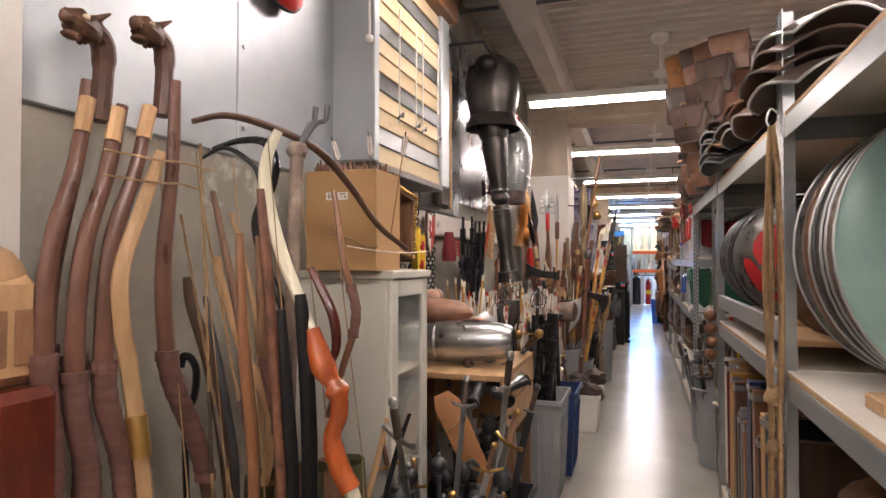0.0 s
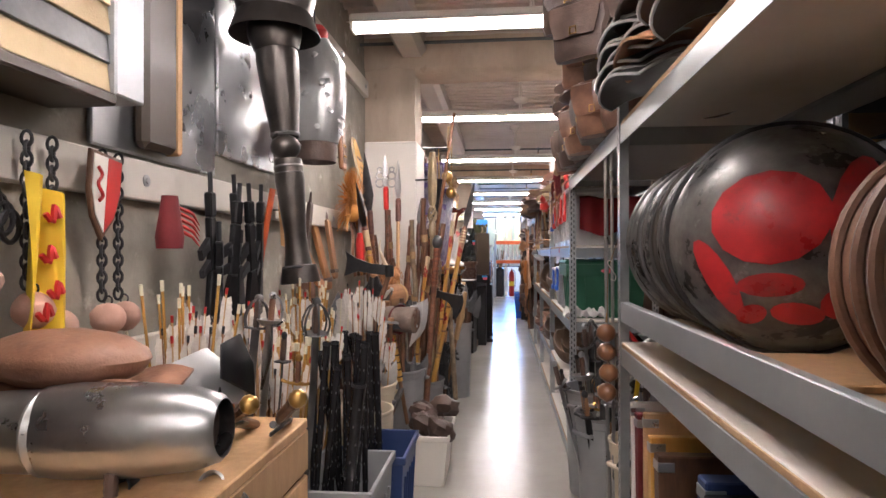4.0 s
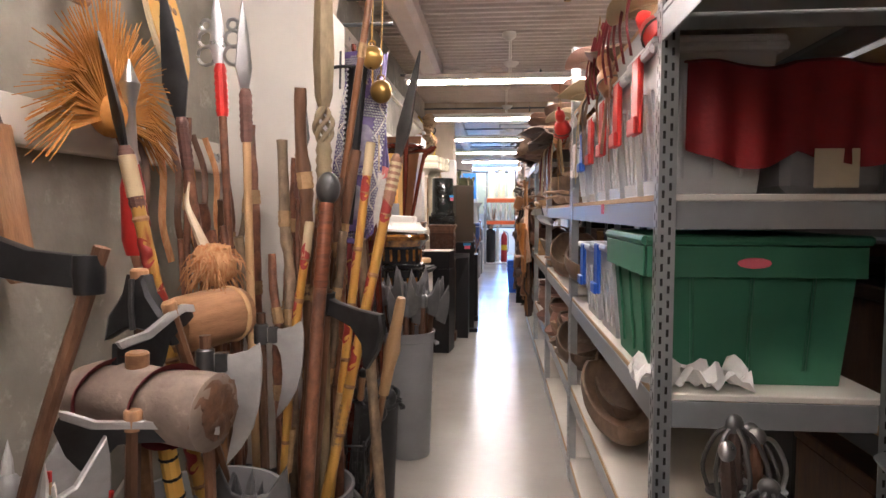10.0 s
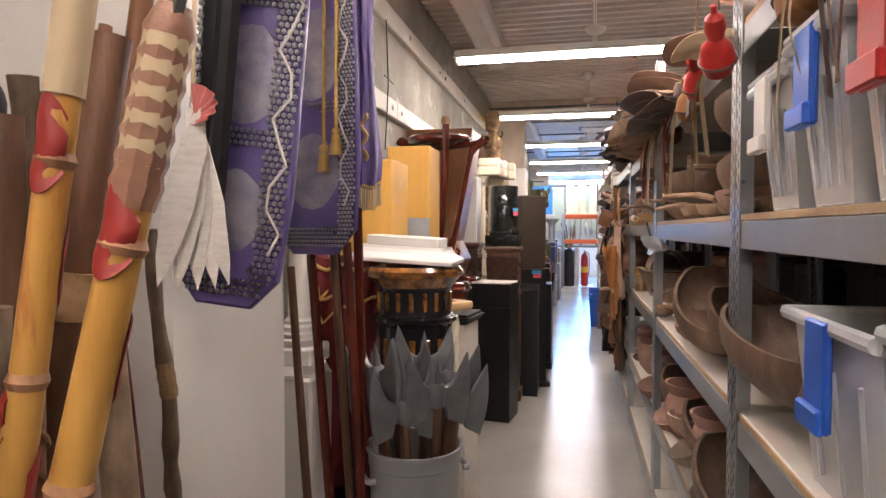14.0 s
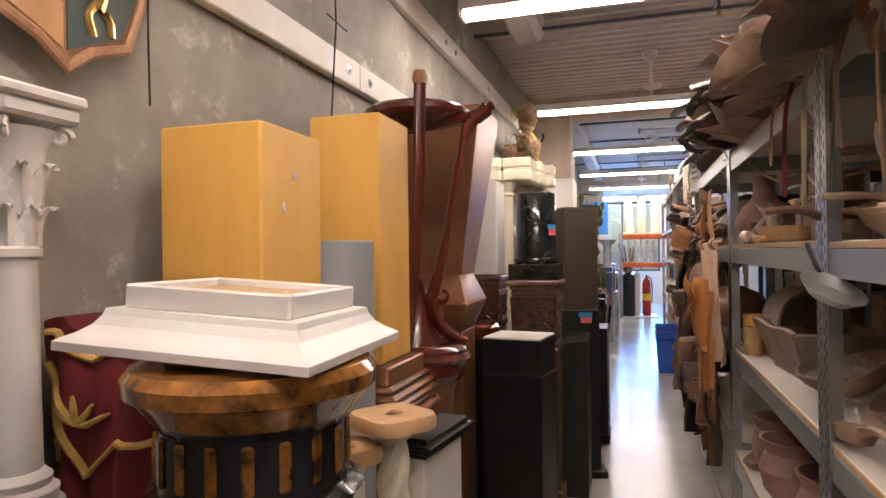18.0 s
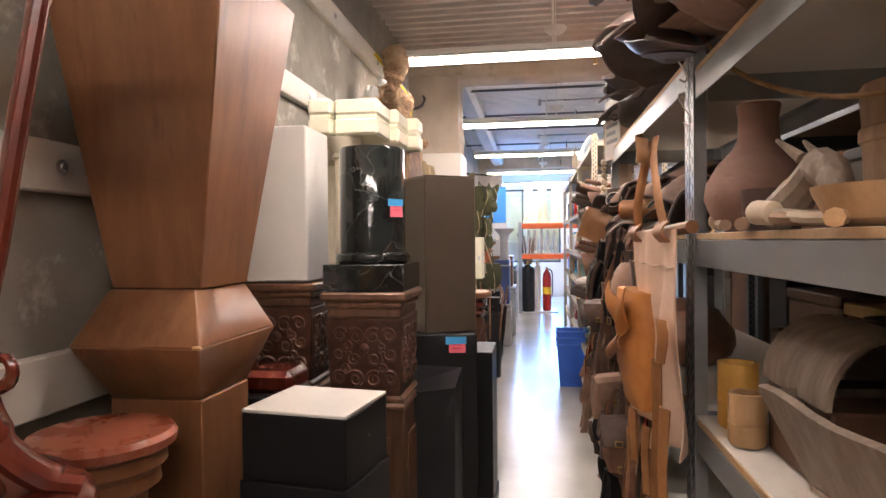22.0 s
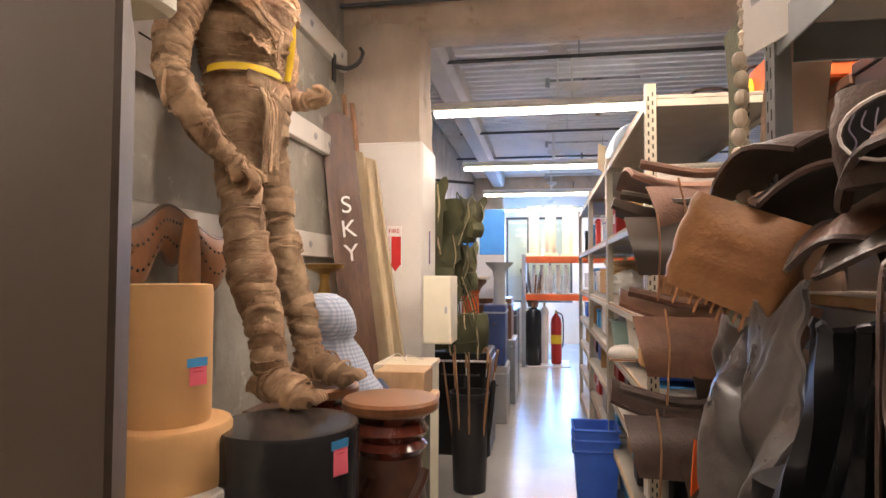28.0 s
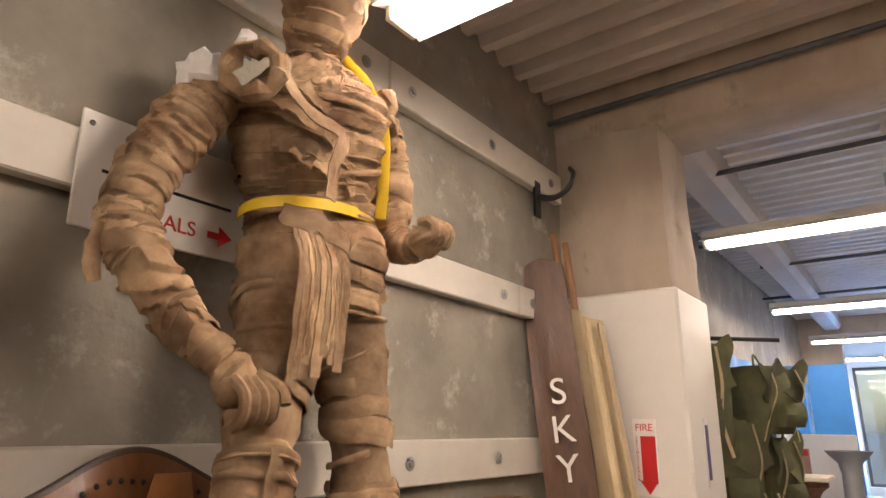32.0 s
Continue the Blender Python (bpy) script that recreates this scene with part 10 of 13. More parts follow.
part("gold_band", G().tube([(-1.093, 1.13, 1.20), (-1.091, 1.145, 1.10)], 0.024, 12), M["brass"], bpy.data.objects["longbow.006"])
rb = bow("recurve_bow", "ivory and varnished red wood recurve bow with a carved grip", [(-0.93, 1.45, 1.90), (-0.965, 1.45, 1.83), (-0.968, 1.45, 1.74), (-0.93, 1.45, 1.60), (-0.87, 1.45, 1.46), (-0.815, 1.45, 1.34)], 0.017, "cream")
part("riser", G().tube(smoothpath([(-0.825, 1.45, 1.37), (-0.79, 1.45, 1.27), (-0.75, 1.45, 1.21), (-0.745, 1.45, 1.15), (-0.765, 1.45, 1.09), (-0.745, 1.45, 1.02), (-0.71, 1.45, 0.96)], 6), [0.02, 0.022, 0.025, 0.028, 0.03, 0.032, 0.034, 0.032, 0.028, 0.024, 0.022, 0.03, 0.034, 0.03] + [0.024] * 12 + [0.028] * 11, 12, flat=0.7), M["varnish_red"], rb, "varnished reddish wooden grip section")
part("lower_limb", G().tube(smoothpath([(-0.71, 1.45, 0.96), (-0.68, 1.45, 0.85), (-0.70, 1.45, 0.6), (-0.78, 1.45, 0.4)], 6), 0.02, 8, flat=0.5), M["cream"], rb)
part("bowstring", G().tube([(-0.95, 1.43, 1.88), (-0.80, 1.43, 0.42)], 0.0016, 5), M["rope"], rb)
ct = thing("coat_stand", "weathered wooden coat stand with bent iron hooks", "coat stand", pose(-0.95, 1.53, 0))
part("pole", G().tube([(0, 0, 0), (0.0, 0, 1.0), (0.03, 0, 1.86)], [0.022, 0.022, 0.019], 10), M["old_log"], ct)
part("knot", G().ball(0.028, pose(0.03, 0, 1.86), 12, 8, 0.3, (1.1, 1, 0.9), 4), M["old_log"], ct)
part("foot", G().lathe([(0.17, 0), (0.17, 0.02), (0.05, 0.05), (0.03, 0.08)], 20), M["dark_iron"], ct)
for s, a, e in ((1, 0.3, 0.07), (0.15, 0.4, 0.03)):
    part("hook", G().tube(smoothpath([(0.03, 0, 1.86), (0.04 + s * 0.015, a * 0.03, 1.90), (0.04 + e * 0.6, a * 0.05, 1.935), (0.04 + e, a * 0.06, 1.945), (0.045 + e, a * 0.06, 1.985)], 4), [0.007] * 13 + [0.009] * 4, 8), M["axe_grey"], ct)
bow("hung_bow", "long dark bow hung crosswise before the carton", [(-1.254, 1.5, 1.959), (-1.197, 1.58, 1.99), (-1.104, 1.65, 1.969), (-0.966, 1.72, 1.898), (-0.912, 1.85, 1.795), (-0.854, 1.95, 1.669), (-0.775, 2.02, 1.588)], 0.0125, "dark_wood", None)
for k, (pts, mt, r) in enumerate((([(-1.18, 1.5, 1.75), (-1.1, 1.48, 1.5), (-1.02, 1.46, 1.2), (-1.0, 1.46, 0.9), (-1.05, 1.5, 0.5)], "dark_wood", 0.018), ([(-1.06, 1.55, 1.62), (-1.02, 1.52, 1.3), (-0.95, 1.5, 1.0), (-1.0, 1.5, 0.6)], "mid_wood", 0.02), ([(-1.14, 1.42, 1.45), (-1.06, 1.4, 1.2), (-1.02, 1.4, 0.95), (-1.06, 1.42, 0.6)], "dark_iron", 0.016), ([(-0.84, 1.60, 1.75), (-0.80, 1.58, 1.55), (-0.76, 1.58, 1.40), (-0.80, 1.58, 1.25), (-0.86, 1.6, 1.1)], "brown_lam", 0.017), ([(-0.90, 1.42, 1.42), (-0.88, 1.42, 1.2), (-0.86, 1.42, 0.9), (-0.88, 1.42, 0.5)], "black", 0.026), ([(-1.0, 1.38, 1.62), (-0.97, 1.36, 1.3), (-0.94, 1.36, 1.0), (-0.96, 1.38, 0.5)], "brown_lam", 0.022), ([(-1.24, 1.52, 1.85), (-1.16, 1.53, 1.88), (-1.08, 1.55, 1.83), (-1.05, 1.55, 1.76)], "black", 0.012), ([(-0.72, 1.9, 1.05), (-0.76, 1.88, 0.92), (-0.80, 1.86, 0.7), (-0.78, 1.88, 0.4)], "black", 0.014), ([(-0.80, 1.9, 1.03), (-0.82, 1.88, 0.92), (-0.86, 1.86, 0.7), (-0.84, 1.88, 0.4)], "light_wood", 0.016), ([(-1.22, 1.64, 1.7), (-1.12, 1.62, 1.4), (-1.08, 1.6, 1.1), (-1.12, 1.6, 0.7)], "light_wood", 0.014))):
    bow("short_bow", "worn short bow hanging among others", pts, r * 0.62, mt, (0.4, 0.6) if k in (1, 3) else None)
for k in range(6):
    y = 1.25 + 0.07 * k
    solo("bow_cord", G().tube([(-1.15 + 0.06 * k, y, 1.85 - 0.02 * k), (-1.05 + 0.06 * k, y, 1.0), (-1.02 + 0.06 * k, y, 0.45)], 0.0018, 5), M["rope"], "slack bowstring among the hanging bows", "string", group="bowstrings")
for k in range(5):
    solo("low_quiver", G().lathe([(0.05, 0), (0.06, 0.4), (0.062, 0.62), (0.055, 0.60)], 14, caps=False), M["brown_leather" if k % 2 else "olive"], "leather quiver standing behind the bows", "quiver", lean(-1.1 + 0.06 * k, 1.62 + 0.05 * k, 0.3, 4, 5 - 2 * k), group="standing quivers")
solo("floor_box", G().box(-1.28, -0.78, 1.50, 1.92, 0, 0.31, 0.01), M["dark_wood"], "dark wooden box on the floor under the bows", "box")
# perforated white board and carved wooden block at the frame's edge
pb = thing("pegboard", "white perforated board at the start of the bow rack", "board")
part("sheet", G().box(-1.295, -1.283, 0.55, 1.0, 1.38, 2.35, 0.003), M["white_paint"], pb)
g = G()
for i in range(9):
    for k in range(20):
        g.lathe([(0.004, 0), (0.004, 0.0006)], 8, pose(-1.2829, 0.60 + i * 0.04, 1.42 + k * 0.046, 0, 90, 0))
part("perforation", g, M["ink"], pb)
cb = thing("carved_block", "pale carved wooden block with scroll relief", "carving", pose(-1.22, 0.92, 1.30))
part("block", G().box(-0.05, 0.05, -0.16, 0.04, 0, 0.22, 0.02), M["light_wood"], cb)
part("crest", G().ball(0.09, pose(0, -0.06, 0.22), 14, 8, 0.2, (0.5, 1.1, 0.7)), M["light_wood"], cb)
for k in range(3):
    part("relief", G().box(0.049, 0.056, -0.13 + 0.055 * k, -0.09 + 0.055 * k, 0.04, 0.15, 0.006), M["mid_wood"], cb)
solo("maroon_case", G().box(-1.28, -1.12, 0.66, 0.97, 0.3, 1.298, 0.02), M["mahogany"], "dark red case under a carved block", "case")
solo("case_stand", G().box(-1.28, -1.10, 0.6, 1.02, 0, 0.3, 0.02), M["dark_wood"], "dark stand under a red case", "stand")
rs = thing("red_mask", "glossy red leather mask hung high on the wall", "mask", pose(-1.24, 1.95, 2.55, 0, 0, 0))
part("shell", G().ball(0.11, None, 18, 10, 0.12, (0.4, 1.2, 0.7)), M["red"], rs)
part("trim", G().tube([(0.0, 0.13 * math.cos(a * TAU / 20), 0.075 * math.sin(a * TAU / 20)) for a in range(21)], 0.01, 6), M["black"], rs)

# white cabinet and the box of bolts
cb = thing("metal_cabinet", "off-white metal cabinet with a recessed glass door", "cabinet")
part("side_panel", G().box(-1.285, -0.90, 2.13, 2.15, 0.02, 1.48, 0.004), M["cabinet"], cb)
part("side_panel", G().box(-1.285, -0.90, 2.515, 2.535, 0.02, 1.48, 0.004), M["cabinet"], cb)
part("top", G().box(-1.29, -0.868, 2.118, 2.547, 1.48, 1.512, 0.006), M["cabinet"], cb)
part("back", G().box(-1.287, -1.275, 2.151, 2.514, 0.02, 1.479, 0.002), M["cabinet"], cb)
for z in (0.3, 0.7, 1.1):
    part("shelf", G().box(-1.274, -0.91, 2.152, 2.513, z, z + 0.015, 0.002), M["cabinet"], cb)
dr = part("door", G().box(-0.899, -0.88, 2.132, 2.20, 0.03, 1.478, 0.004).box(-0.899, -0.88, 2.465, 2.533, 0.03, 1.478, 0.004).box(-0.899, -0.88, 2.201, 2.464, 1.41, 1.478, 0.004).box(-0.899, -0.88, 2.201, 2.464, 0.03, 0.11, 0.004), M["cabinet"], cb)
part("pane", G().box(-0.892, -0.888, 2.20, 2.465, 0.11, 1.41, 0), M["window_glass"], dr).visible_shadow = False
part("handle", G().tube([(-0.872, 2.18, 0.85), (-0.865, 2.18, 0.83), (-0.865, 2.18, 0.75), (-0.872, 2.18, 0.73)], 0.006, 6), M["steel"], dr)
part("plinth", G().box(-1.28, -0.90, 2.14, 2.52, 0, 0.02, 0.002), M["black"], cb)
bb = thing("cardboard_box", "brown cardboard box labelled bolts, full of wooden crossbow bolts", "box")
BX = (-1.20, -0.912, 2.06, 2.292, 1.513, 1.885)
x0, x1, y0, y1, z0, z1 = BX
part("front", G().box(x0, x1, y0, y0 + 0.005, z0, z1, 0.001), M["cardboard"], bb)
part("back", G().box(x0, x1, y1 - 0.005, y1, z0, z1, 0.001), M["cardboard"], bb)
for x in (x0, x1 - 0.005):
    part("side", G().box(x, x + 0.005, y0 + 0.006, y1 - 0.006, z0, z1, 0.001), M["cardboard"], bb)
part("bottom", G().box(x0 + 0.006, x1 - 0.006, y0 + 0.006, y1 - 0.006, z0, z0 + 0.005, 0.001), M["cardboard"], bb)
lab = part("label", G().box(-1.115, -1.025, y0 - 0.0015, y0 - 0.0005, 1.775, 1.803, 0), M["paper"], bb)
words("BOLTS", 0.026, pose(-1.07, y0 - 0.0022, 1.789), M["ink"], lab)
g = G()
for i in range(150):
    x, y = rng.uniform(x0 + 0.02, x1 - 0.02), rng.uniform(y0 + 0.02, y1 - 0.02)
    g.tube([(x, y, 1.6), (x + rng.uniform(-0.012, 0.012), y + rng.uniform(-0.01, 0.01), 1.885 + rng.uniform(0.0, 0.045))], 0.0045, 5)
solo("bolt_bundle", g, M["brown_lam"], "dense bundle of wooden crossbow bolts in a box", "bolts", kind="stuff")
for k in range(3):
    ARROW2.at(lean(-1.02 + 0.05 * k, 2.2, 1.6, 6 - 4 * k, -16 + 12 * k, 30, 0.6))
solo("wire_cable", G().tube(smoothpath([(-1.1, 2.0, 1.66), (-1.0, 2.04, 1.63), (-0.95, 2.05, 1.60), (-0.9, 2.05, 1.60)], 6), 0.0025, 5), M["rope"], "thin cord across the front of a box", "cord")
# crate behind the cabinet, leaning picture frame
solo("frame_stand", G().box(-1.26, -0.98, 2.56, 2.70, 0.0, 1.513, 0.01), M["dark_wood"], "narrow dark stand beside the cabinet", "stand")

lw = thing("window_2", "old louvred window box with grey and tan slats and pull cords", "window", kind="structure")
part("frame", G().box(-1.295, -1.09, 3.40, 3.54, 1.985, 2.98, 0.006), M["sheet_metal"], lw)
part("sill", G().box(-1.295, -1.085, 2.44, 3.399, 1.95, 1.985, 0.006), M["taupe"], lw)
part("stile", G().box(-1.295, -1.09, 2.44, 2.50, 1.986, 2.98, 0.006), M["sheet_metal"], lw)
part("header", G().box(-1.295, -1.04, 2.40, 3.56, 2.982, 3.09, 0.01), M["brown_lam"], lw, "varnished orange-brown wooden pelmet")
part("backing", G().box(-1.296, -1.28, 2.505, 3.395, 1.99, 2.98, 0.0), M["black"], lw)
for k in range(12):
    z = 1.99 + k * 0.082
    part("louvre", G().box(-0.006, 0.006, 2.503, 3.397, 0, 0.086, 0.002, pose(-1.11, 0, z, 0, -7, 0)), M["canvas" if k % 3 != 1 else "axe_grey"], lw)
for y in (2.72, 2.95, 3.05, 3.3):
    part("cord", G().tube([(-1.085, y, 2.2 + 0.1 * (y % 0.3)), (-1.083, y, 2.75)], 0.004, 5), M["white_paint"], lw)
    part("crank", G().tube(smoothpath([(-1.08, y - 0.03, 2.22), (-1.065, y, 2.25), (-1.08, y + 0.03, 2.24)], 3), 0.006, 5), M["iron"], lw)
wire = setting("hanging_wire", G().tube([(-1.05, 2.30, 3.05), (-1.05, 2.30, 2.48)], 0.005, 6).tube([(-1.05, 2.30, 3.05), (-1.20, 2.36, 3.5)], 0.004, 6).ball(0.018, pose(-1.05, 2.30, 2.46), 8, 6), M["white_paint"], "white wire hanging from the ceiling", "wire")
for ya, yb, z0, z1 in ((2.98, 3.6, 1.99, 2.1), (3.56, 4.4, 1.88, 3.2), (4.42, 5.3, 1.98, 3.2)):
    setting("wall_panel", G().box(WALL, WALL + 0.02, ya + 0.002, yb - 0.002, z0, z1, 0.006), M["galvanised"], "bright galvanised metal sheet on the wall", "wall panel")
cf = thing("coffin_board", "tall narrow dark board with a pale wooden edge", "board", pose(-1.24, 3.88, 1.9))
part("board", G().box(-0.03, 0.03, -0.13, 0.08, 0.0, 0.95, 0.02), M["taupe"], cf)
part("edge", G().box(-0.035, 0.035, 0.081, 0.105, 0.0, 0.95, 0.01), M["light_wood"], cf)

# ---- goods hung along the rail ----
def chain(x, y, z0, n, mt="dark_iron", link=0.034):
    t = thing("chain", "heavy black iron chain hanging from the wall rail", "chain", pose(x, y, z0), group="wall chains")
    for k in range(n):
        m = pose(0, 0, -k * link * 0.78, 0, 0, 90 * (k % 2) + 20)
        part("link", G().tube([(link * 0.36 * math.cos(a * TAU / 12), 0, link * 0.58 * math.sin(a * TAU / 12)) for a in range(13)], 0.0048, 6, m, caps=False), M[mt], t)
    return t


for y, n in ((3.22, 15), (3.31, 17), (3.52, 17), (3.60, 17), (3.05, 12)):
    chain(-1.215, y, 1.83, n)
    t = thing("coconut_ball", "brown coconut flail ball hanging on a chain", "flail ball", pose(-1.195, y, 1.83 - n * 0.0265 - 0.045), group="flail balls")
    part("shell", G().ball(0.05, None, 16, 10, 0.1, (1, 1, 0.95), int(y * 100)), M["clay"], t)
    part("ring", G().tube([(0.014 * math.cos(a * TAU / 10), 0, 0.055 + 0.014 * math.sin(a * TAU / 10)) for a in range(11)], 0.003, 5), M["dark_iron"], t)
for k in range(8):
    solo("iron_shackle", G().tube([(-1.21, 3.02 + 0.02 * k + 0.03 * math.cos(a * TAU / 14), 1.74 - 0.02 * k + 0.04 * math.sin(a * TAU / 14)) for a in range(15)], 0.007, 6), M["dark_iron"], "rusty iron shackle hanging on the rail", "shackle", group="iron shackles")
ks = thing("heater_shield", "small red and white heater shield with a red emblem", "shield", pose(-1.215, 3.52, 1.835, 0, 6, 90))
out = [(-0.075, 0), (-0.075, -0.12), (-0.05, -0.2), (0, -0.265), (0.05, -0.2), (0.075, -0.12), (0.075, 0)]
part("board", G().prism(out, 0.016, pose(0, -0.02, 0), 0.05), M["dark_wood"], ks)
part("red_field", G().prism([(0.0, -0.012), (0.0, -0.24), (0.042, -0.19), (0.064, -0.115), (0.064, -0.012)], 0.003, pose(0, -0.0235, 0)), M["red"], ks)
part("white_field", G().prism([(-0.064, -0.012), (-0.064, -0.115), (-0.042, -0.19), (-0.002, -0.24), (-0.002, -0.012)], 0.003, pose(0, -0.0235, 0)), M["paper"], ks)
part("emblem", G().tube(smoothpath([(-0.05, -0.026, -0.05), (-0.03, -0.026, -0.07), (-0.045, -0.026, -0.1), (-0.02, -0.026, -0.13), (-0.035, -0.026, -0.15)], 4), 0.006, 5), M["red"], ks)
fl2 = thing("pennant", "bright yellow pennant with red beasts hanging from a shelf", "flag", pose(-1.18, 3.20, 1.74))
part("cloth", G().sheet(lambda u, v: (0.03 * math.sin(u * 8 + v * 2), (u - 0.3) * (0.1 + 0.05 * v), -0.42 * v - 0.05 * u), 14, 18, 0.003), M["yellow"], fl2)
for q in ((0.5, 0.25), (0.4, 0.5), (0.6, 0.72), (0.3, 0.85)):
    part("beast", G().tube(smoothpath([(0.028, (q[0] - 0.3) * 0.13 - 0.02, -0.42 * q[1]), (0.034, (q[0] - 0.3) * 0.13, -0.42 * q[1] - 0.02), (0.03, (q[0] - 0.3) * 0.13 + 0.01, -0.42 * q[1] + 0.02), (0.032, (q[0] - 0.3) * 0.13 + 0.025, -0.42 * q[1] - 0.01)], 3), 0.008, 5), M["red"], fl2)
gl = thing("red_gauntlet", "red leather claw gauntlet hanging on the rail", "gauntlet", pose(-1.19, 3.86, 1.74))
part("cuff", G().lathe([(0.045, -0.19), (0.05, -0.15), (0.036, -0.06), (0.028, 0.0)], 14), M["maroon"], gl)
for k in range(5):
    part("claw", G().tube([(0.02, 0.02, -0.04 - 0.02 * k), (0.04, 0.09, -0.06 - 0.022 * k), (0.03, 0.16, -0.10 - 0.02 * k)], [0.008, 0.006, 0.002], 6), M["red"], gl)


def rifle(x, y, z, tx, ty, rz, L=0.62):
    t = thing("prop_rifle", "black plastic prop rifle hanging upright on the wall", "rifle", lean(x, y, z, tx, ty, rz), group="prop rifles")
    part("receiver", G().box(-0.025, 0.025, -0.014, 0.014, 0.22, 0.44, 0.006), M["black"], t)
    part("barrel", G().tube([(0.008, 0, 0.44), (0.008, 0, L)], 0.010, 8), M["dark_iron"], t)
    part("handguard", G().box(-0.02, 0.026, -0.016, 0.016, 0.441, 0.54, 0.006), M["black"], t)
    part("stock", G().prism([(-0.02, 0.22), (0.02, 0.22), (0.03, 0.06), (0.02, 0.0), (-0.06, 0.0), (-0.05, 0.08)], 0.026, pose(0, -0.013, 0), 0.06), M["black"], t)
    part("magazine", G().prism([(-0.026, 0.36), (-0.026, 0.31), (-0.09, 0.27), (-0.10, 0.31)], 0.02, pose(0, -0.01, 0), 0.05), M["black_plastic"], t)
    part("pistol_grip", G().prism([(-0.026, 0.27), (-0.026, 0.23), (-0.085, 0.2), (-0.09, 0.23)], 0.02, pose(0, -0.01, 0), 0.05), M["black_plastic"], t)
    part("sight", G().box(0.026, 0.045, -0.006, 0.006, 0.36, 0.42, 0.003), M["dark_iron"], t)
    return t


for x, y, z, a, b, c in ((-1.17, 4.16, 1.24, 4, 0, 90), (-1.16, 4.28, 1.22, -4, 2, 70), (-1.16, 4.40, 1.26, 8, 0, 95), (-1.15, 4.52, 1.24, 14, 3, 80), (-1.17, 4.22, 1.05, 10, 4, 110), (-1.16, 4.60, 1.24, 8, 4, 100)):
    rifle(x, y, z, a, b, c)
solo("crossed_blade", G().prism(blade_outline(0.03, 0, 0.55, 0), 0.01, None, 0.1), M["orange"], "orange and dark wooden blade hanging by the rifles", "blade", pose(-1.19, 4.62, 1.3, 10, 0, 90))

# leg armour and breastplate
lg = thing("leg_armour", "dark polished metal leg armour hanging from the rail", "armour", pose(-1.03, 4.50, 2.42, 0, -6, 0) @ pose(0, 0, -2.36))
part("thigh", G().lathe([(0.062, 2.0), (0.075, 2.12), (0.09, 2.25), (0.098, 2.36), (0.095, 2.40), (0.09, 2.39)], 24, caps=False), M["gunmetal"], lg)
part("knee", G().ball(0.068, pose(0.0, -0.012, 1.955), 20, 12, 0, (1.0, 1.05, 0.85)), M["gunmetal"], lg)
part("greave", G().lathe([(0.064, 1.40), (0.054, 1.47), (0.05, 1.56), (0.060, 1.70), (0.068, 1.80), (0.062, 1.90)], 24, caps=False), M["gunmetal"], lg)
part("knee_band", G().lathe([(0.0635, 1.83), (0.067, 1.835), (0.0635, 1.845)], 24, caps=False), M["worn_iron"], lg)
part("knee_band", G().lathe([(0.063, 1.86), (0.0665, 1.865), (0.063, 1.875)], 24, caps=False), M["worn_iron"], lg)
part("sabaton", G().lathe([(0.080, 1.33), (0.079, 1.345), (0.068, 1.41), (0.063, 1.41), (0.073, 1.34)], 28, pose(0.005, -0.005, 0), caps=False, squash=(2, 0.14)), M["gunmetal"], lg)
part("ankle_ridge", G().lathe([(0.069, 1.398), (0.074, 1.404), (0.066, 1.412)], 28, caps=False), M["worn_iron"], lg)
part("thigh_ridge", G().lathe([(0.0635, 2.005), (0.068, 2.012), (0.066, 2.022)], 24, caps=False), M["worn_iron"], lg)
for q in range(6):
    part("rivet", G().ball(0.006, pose(0.066 * math.cos(q * 1.05), 0.072 * math.sin(q * 1.05), 1.96), 8, 5), M["iron"], lg)
part("hip_plate", G().lathe([(0.10, 2.40), (0.125, 2.48), (0.115, 2.60), (0.10, 2.62)], 24, caps=False), M["gunmetal"], lg)
tr = thing("torso_armour", "dark metal torso armour hung above the leg piece", "armour", pose(-1.05, 4.52, 2.62))
part("breastplate", G().lathe([(0.15, 0), (0.17, 0.1), (0.19, 0.25), (0.17, 0.38), (0.09, 0.45), (0.07, 0.47)], 26, squash=(2, 0.12)), M["gunmetal"], tr)
part("tasset", G().lathe([(0.21, -0.08), (0.17, 0.02)], 26, caps=False), M["gunmetal"], tr)
for s in (-1, 1):
    part("pauldron", G().ball(0.085, pose(0, s * 0.19, 0.36), 14, 9, 0, (1, 0.8, 0.8)), M["gunmetal"], tr)
sv = thing("silver_vest", "crinkled silver scale vest with a red collar", "vest", pose(-1.0, 4.98, 2.12))
part("body", G().lathe([(0.10, 0), (0.125, 0.1), (0.14, 0.28), (0.13, 0.42), (0.08, 0.52), (0.06, 0.56)], 30, squash=(2, 0.2), wob=0.07), M["silver_paint"], sv)
part("collar", G().lathe([(0.06, 0.55), (0.07, 0.6), (0.05, 0.63)], 20, wob=0.1, caps=False), M["red"], sv)
for k in range(60):
    a = rng.uniform(0, TAU)
    z = rng.uniform(0.05, 0.48)
    part("scale", G().ball(0.018, pose(0.132 * math.cos(a) * 1.15, 0.128 * math.sin(a), z, 0, 70, math.degrees(a)), 7, 5, 0.5, (1, 1, 0.3), k), M["silver_paint"], sv)
part("dark_hem", G().lathe([(0.11, -0.1), (0.115, 0.0)], 24, caps=False), M["dark_leather"], sv)
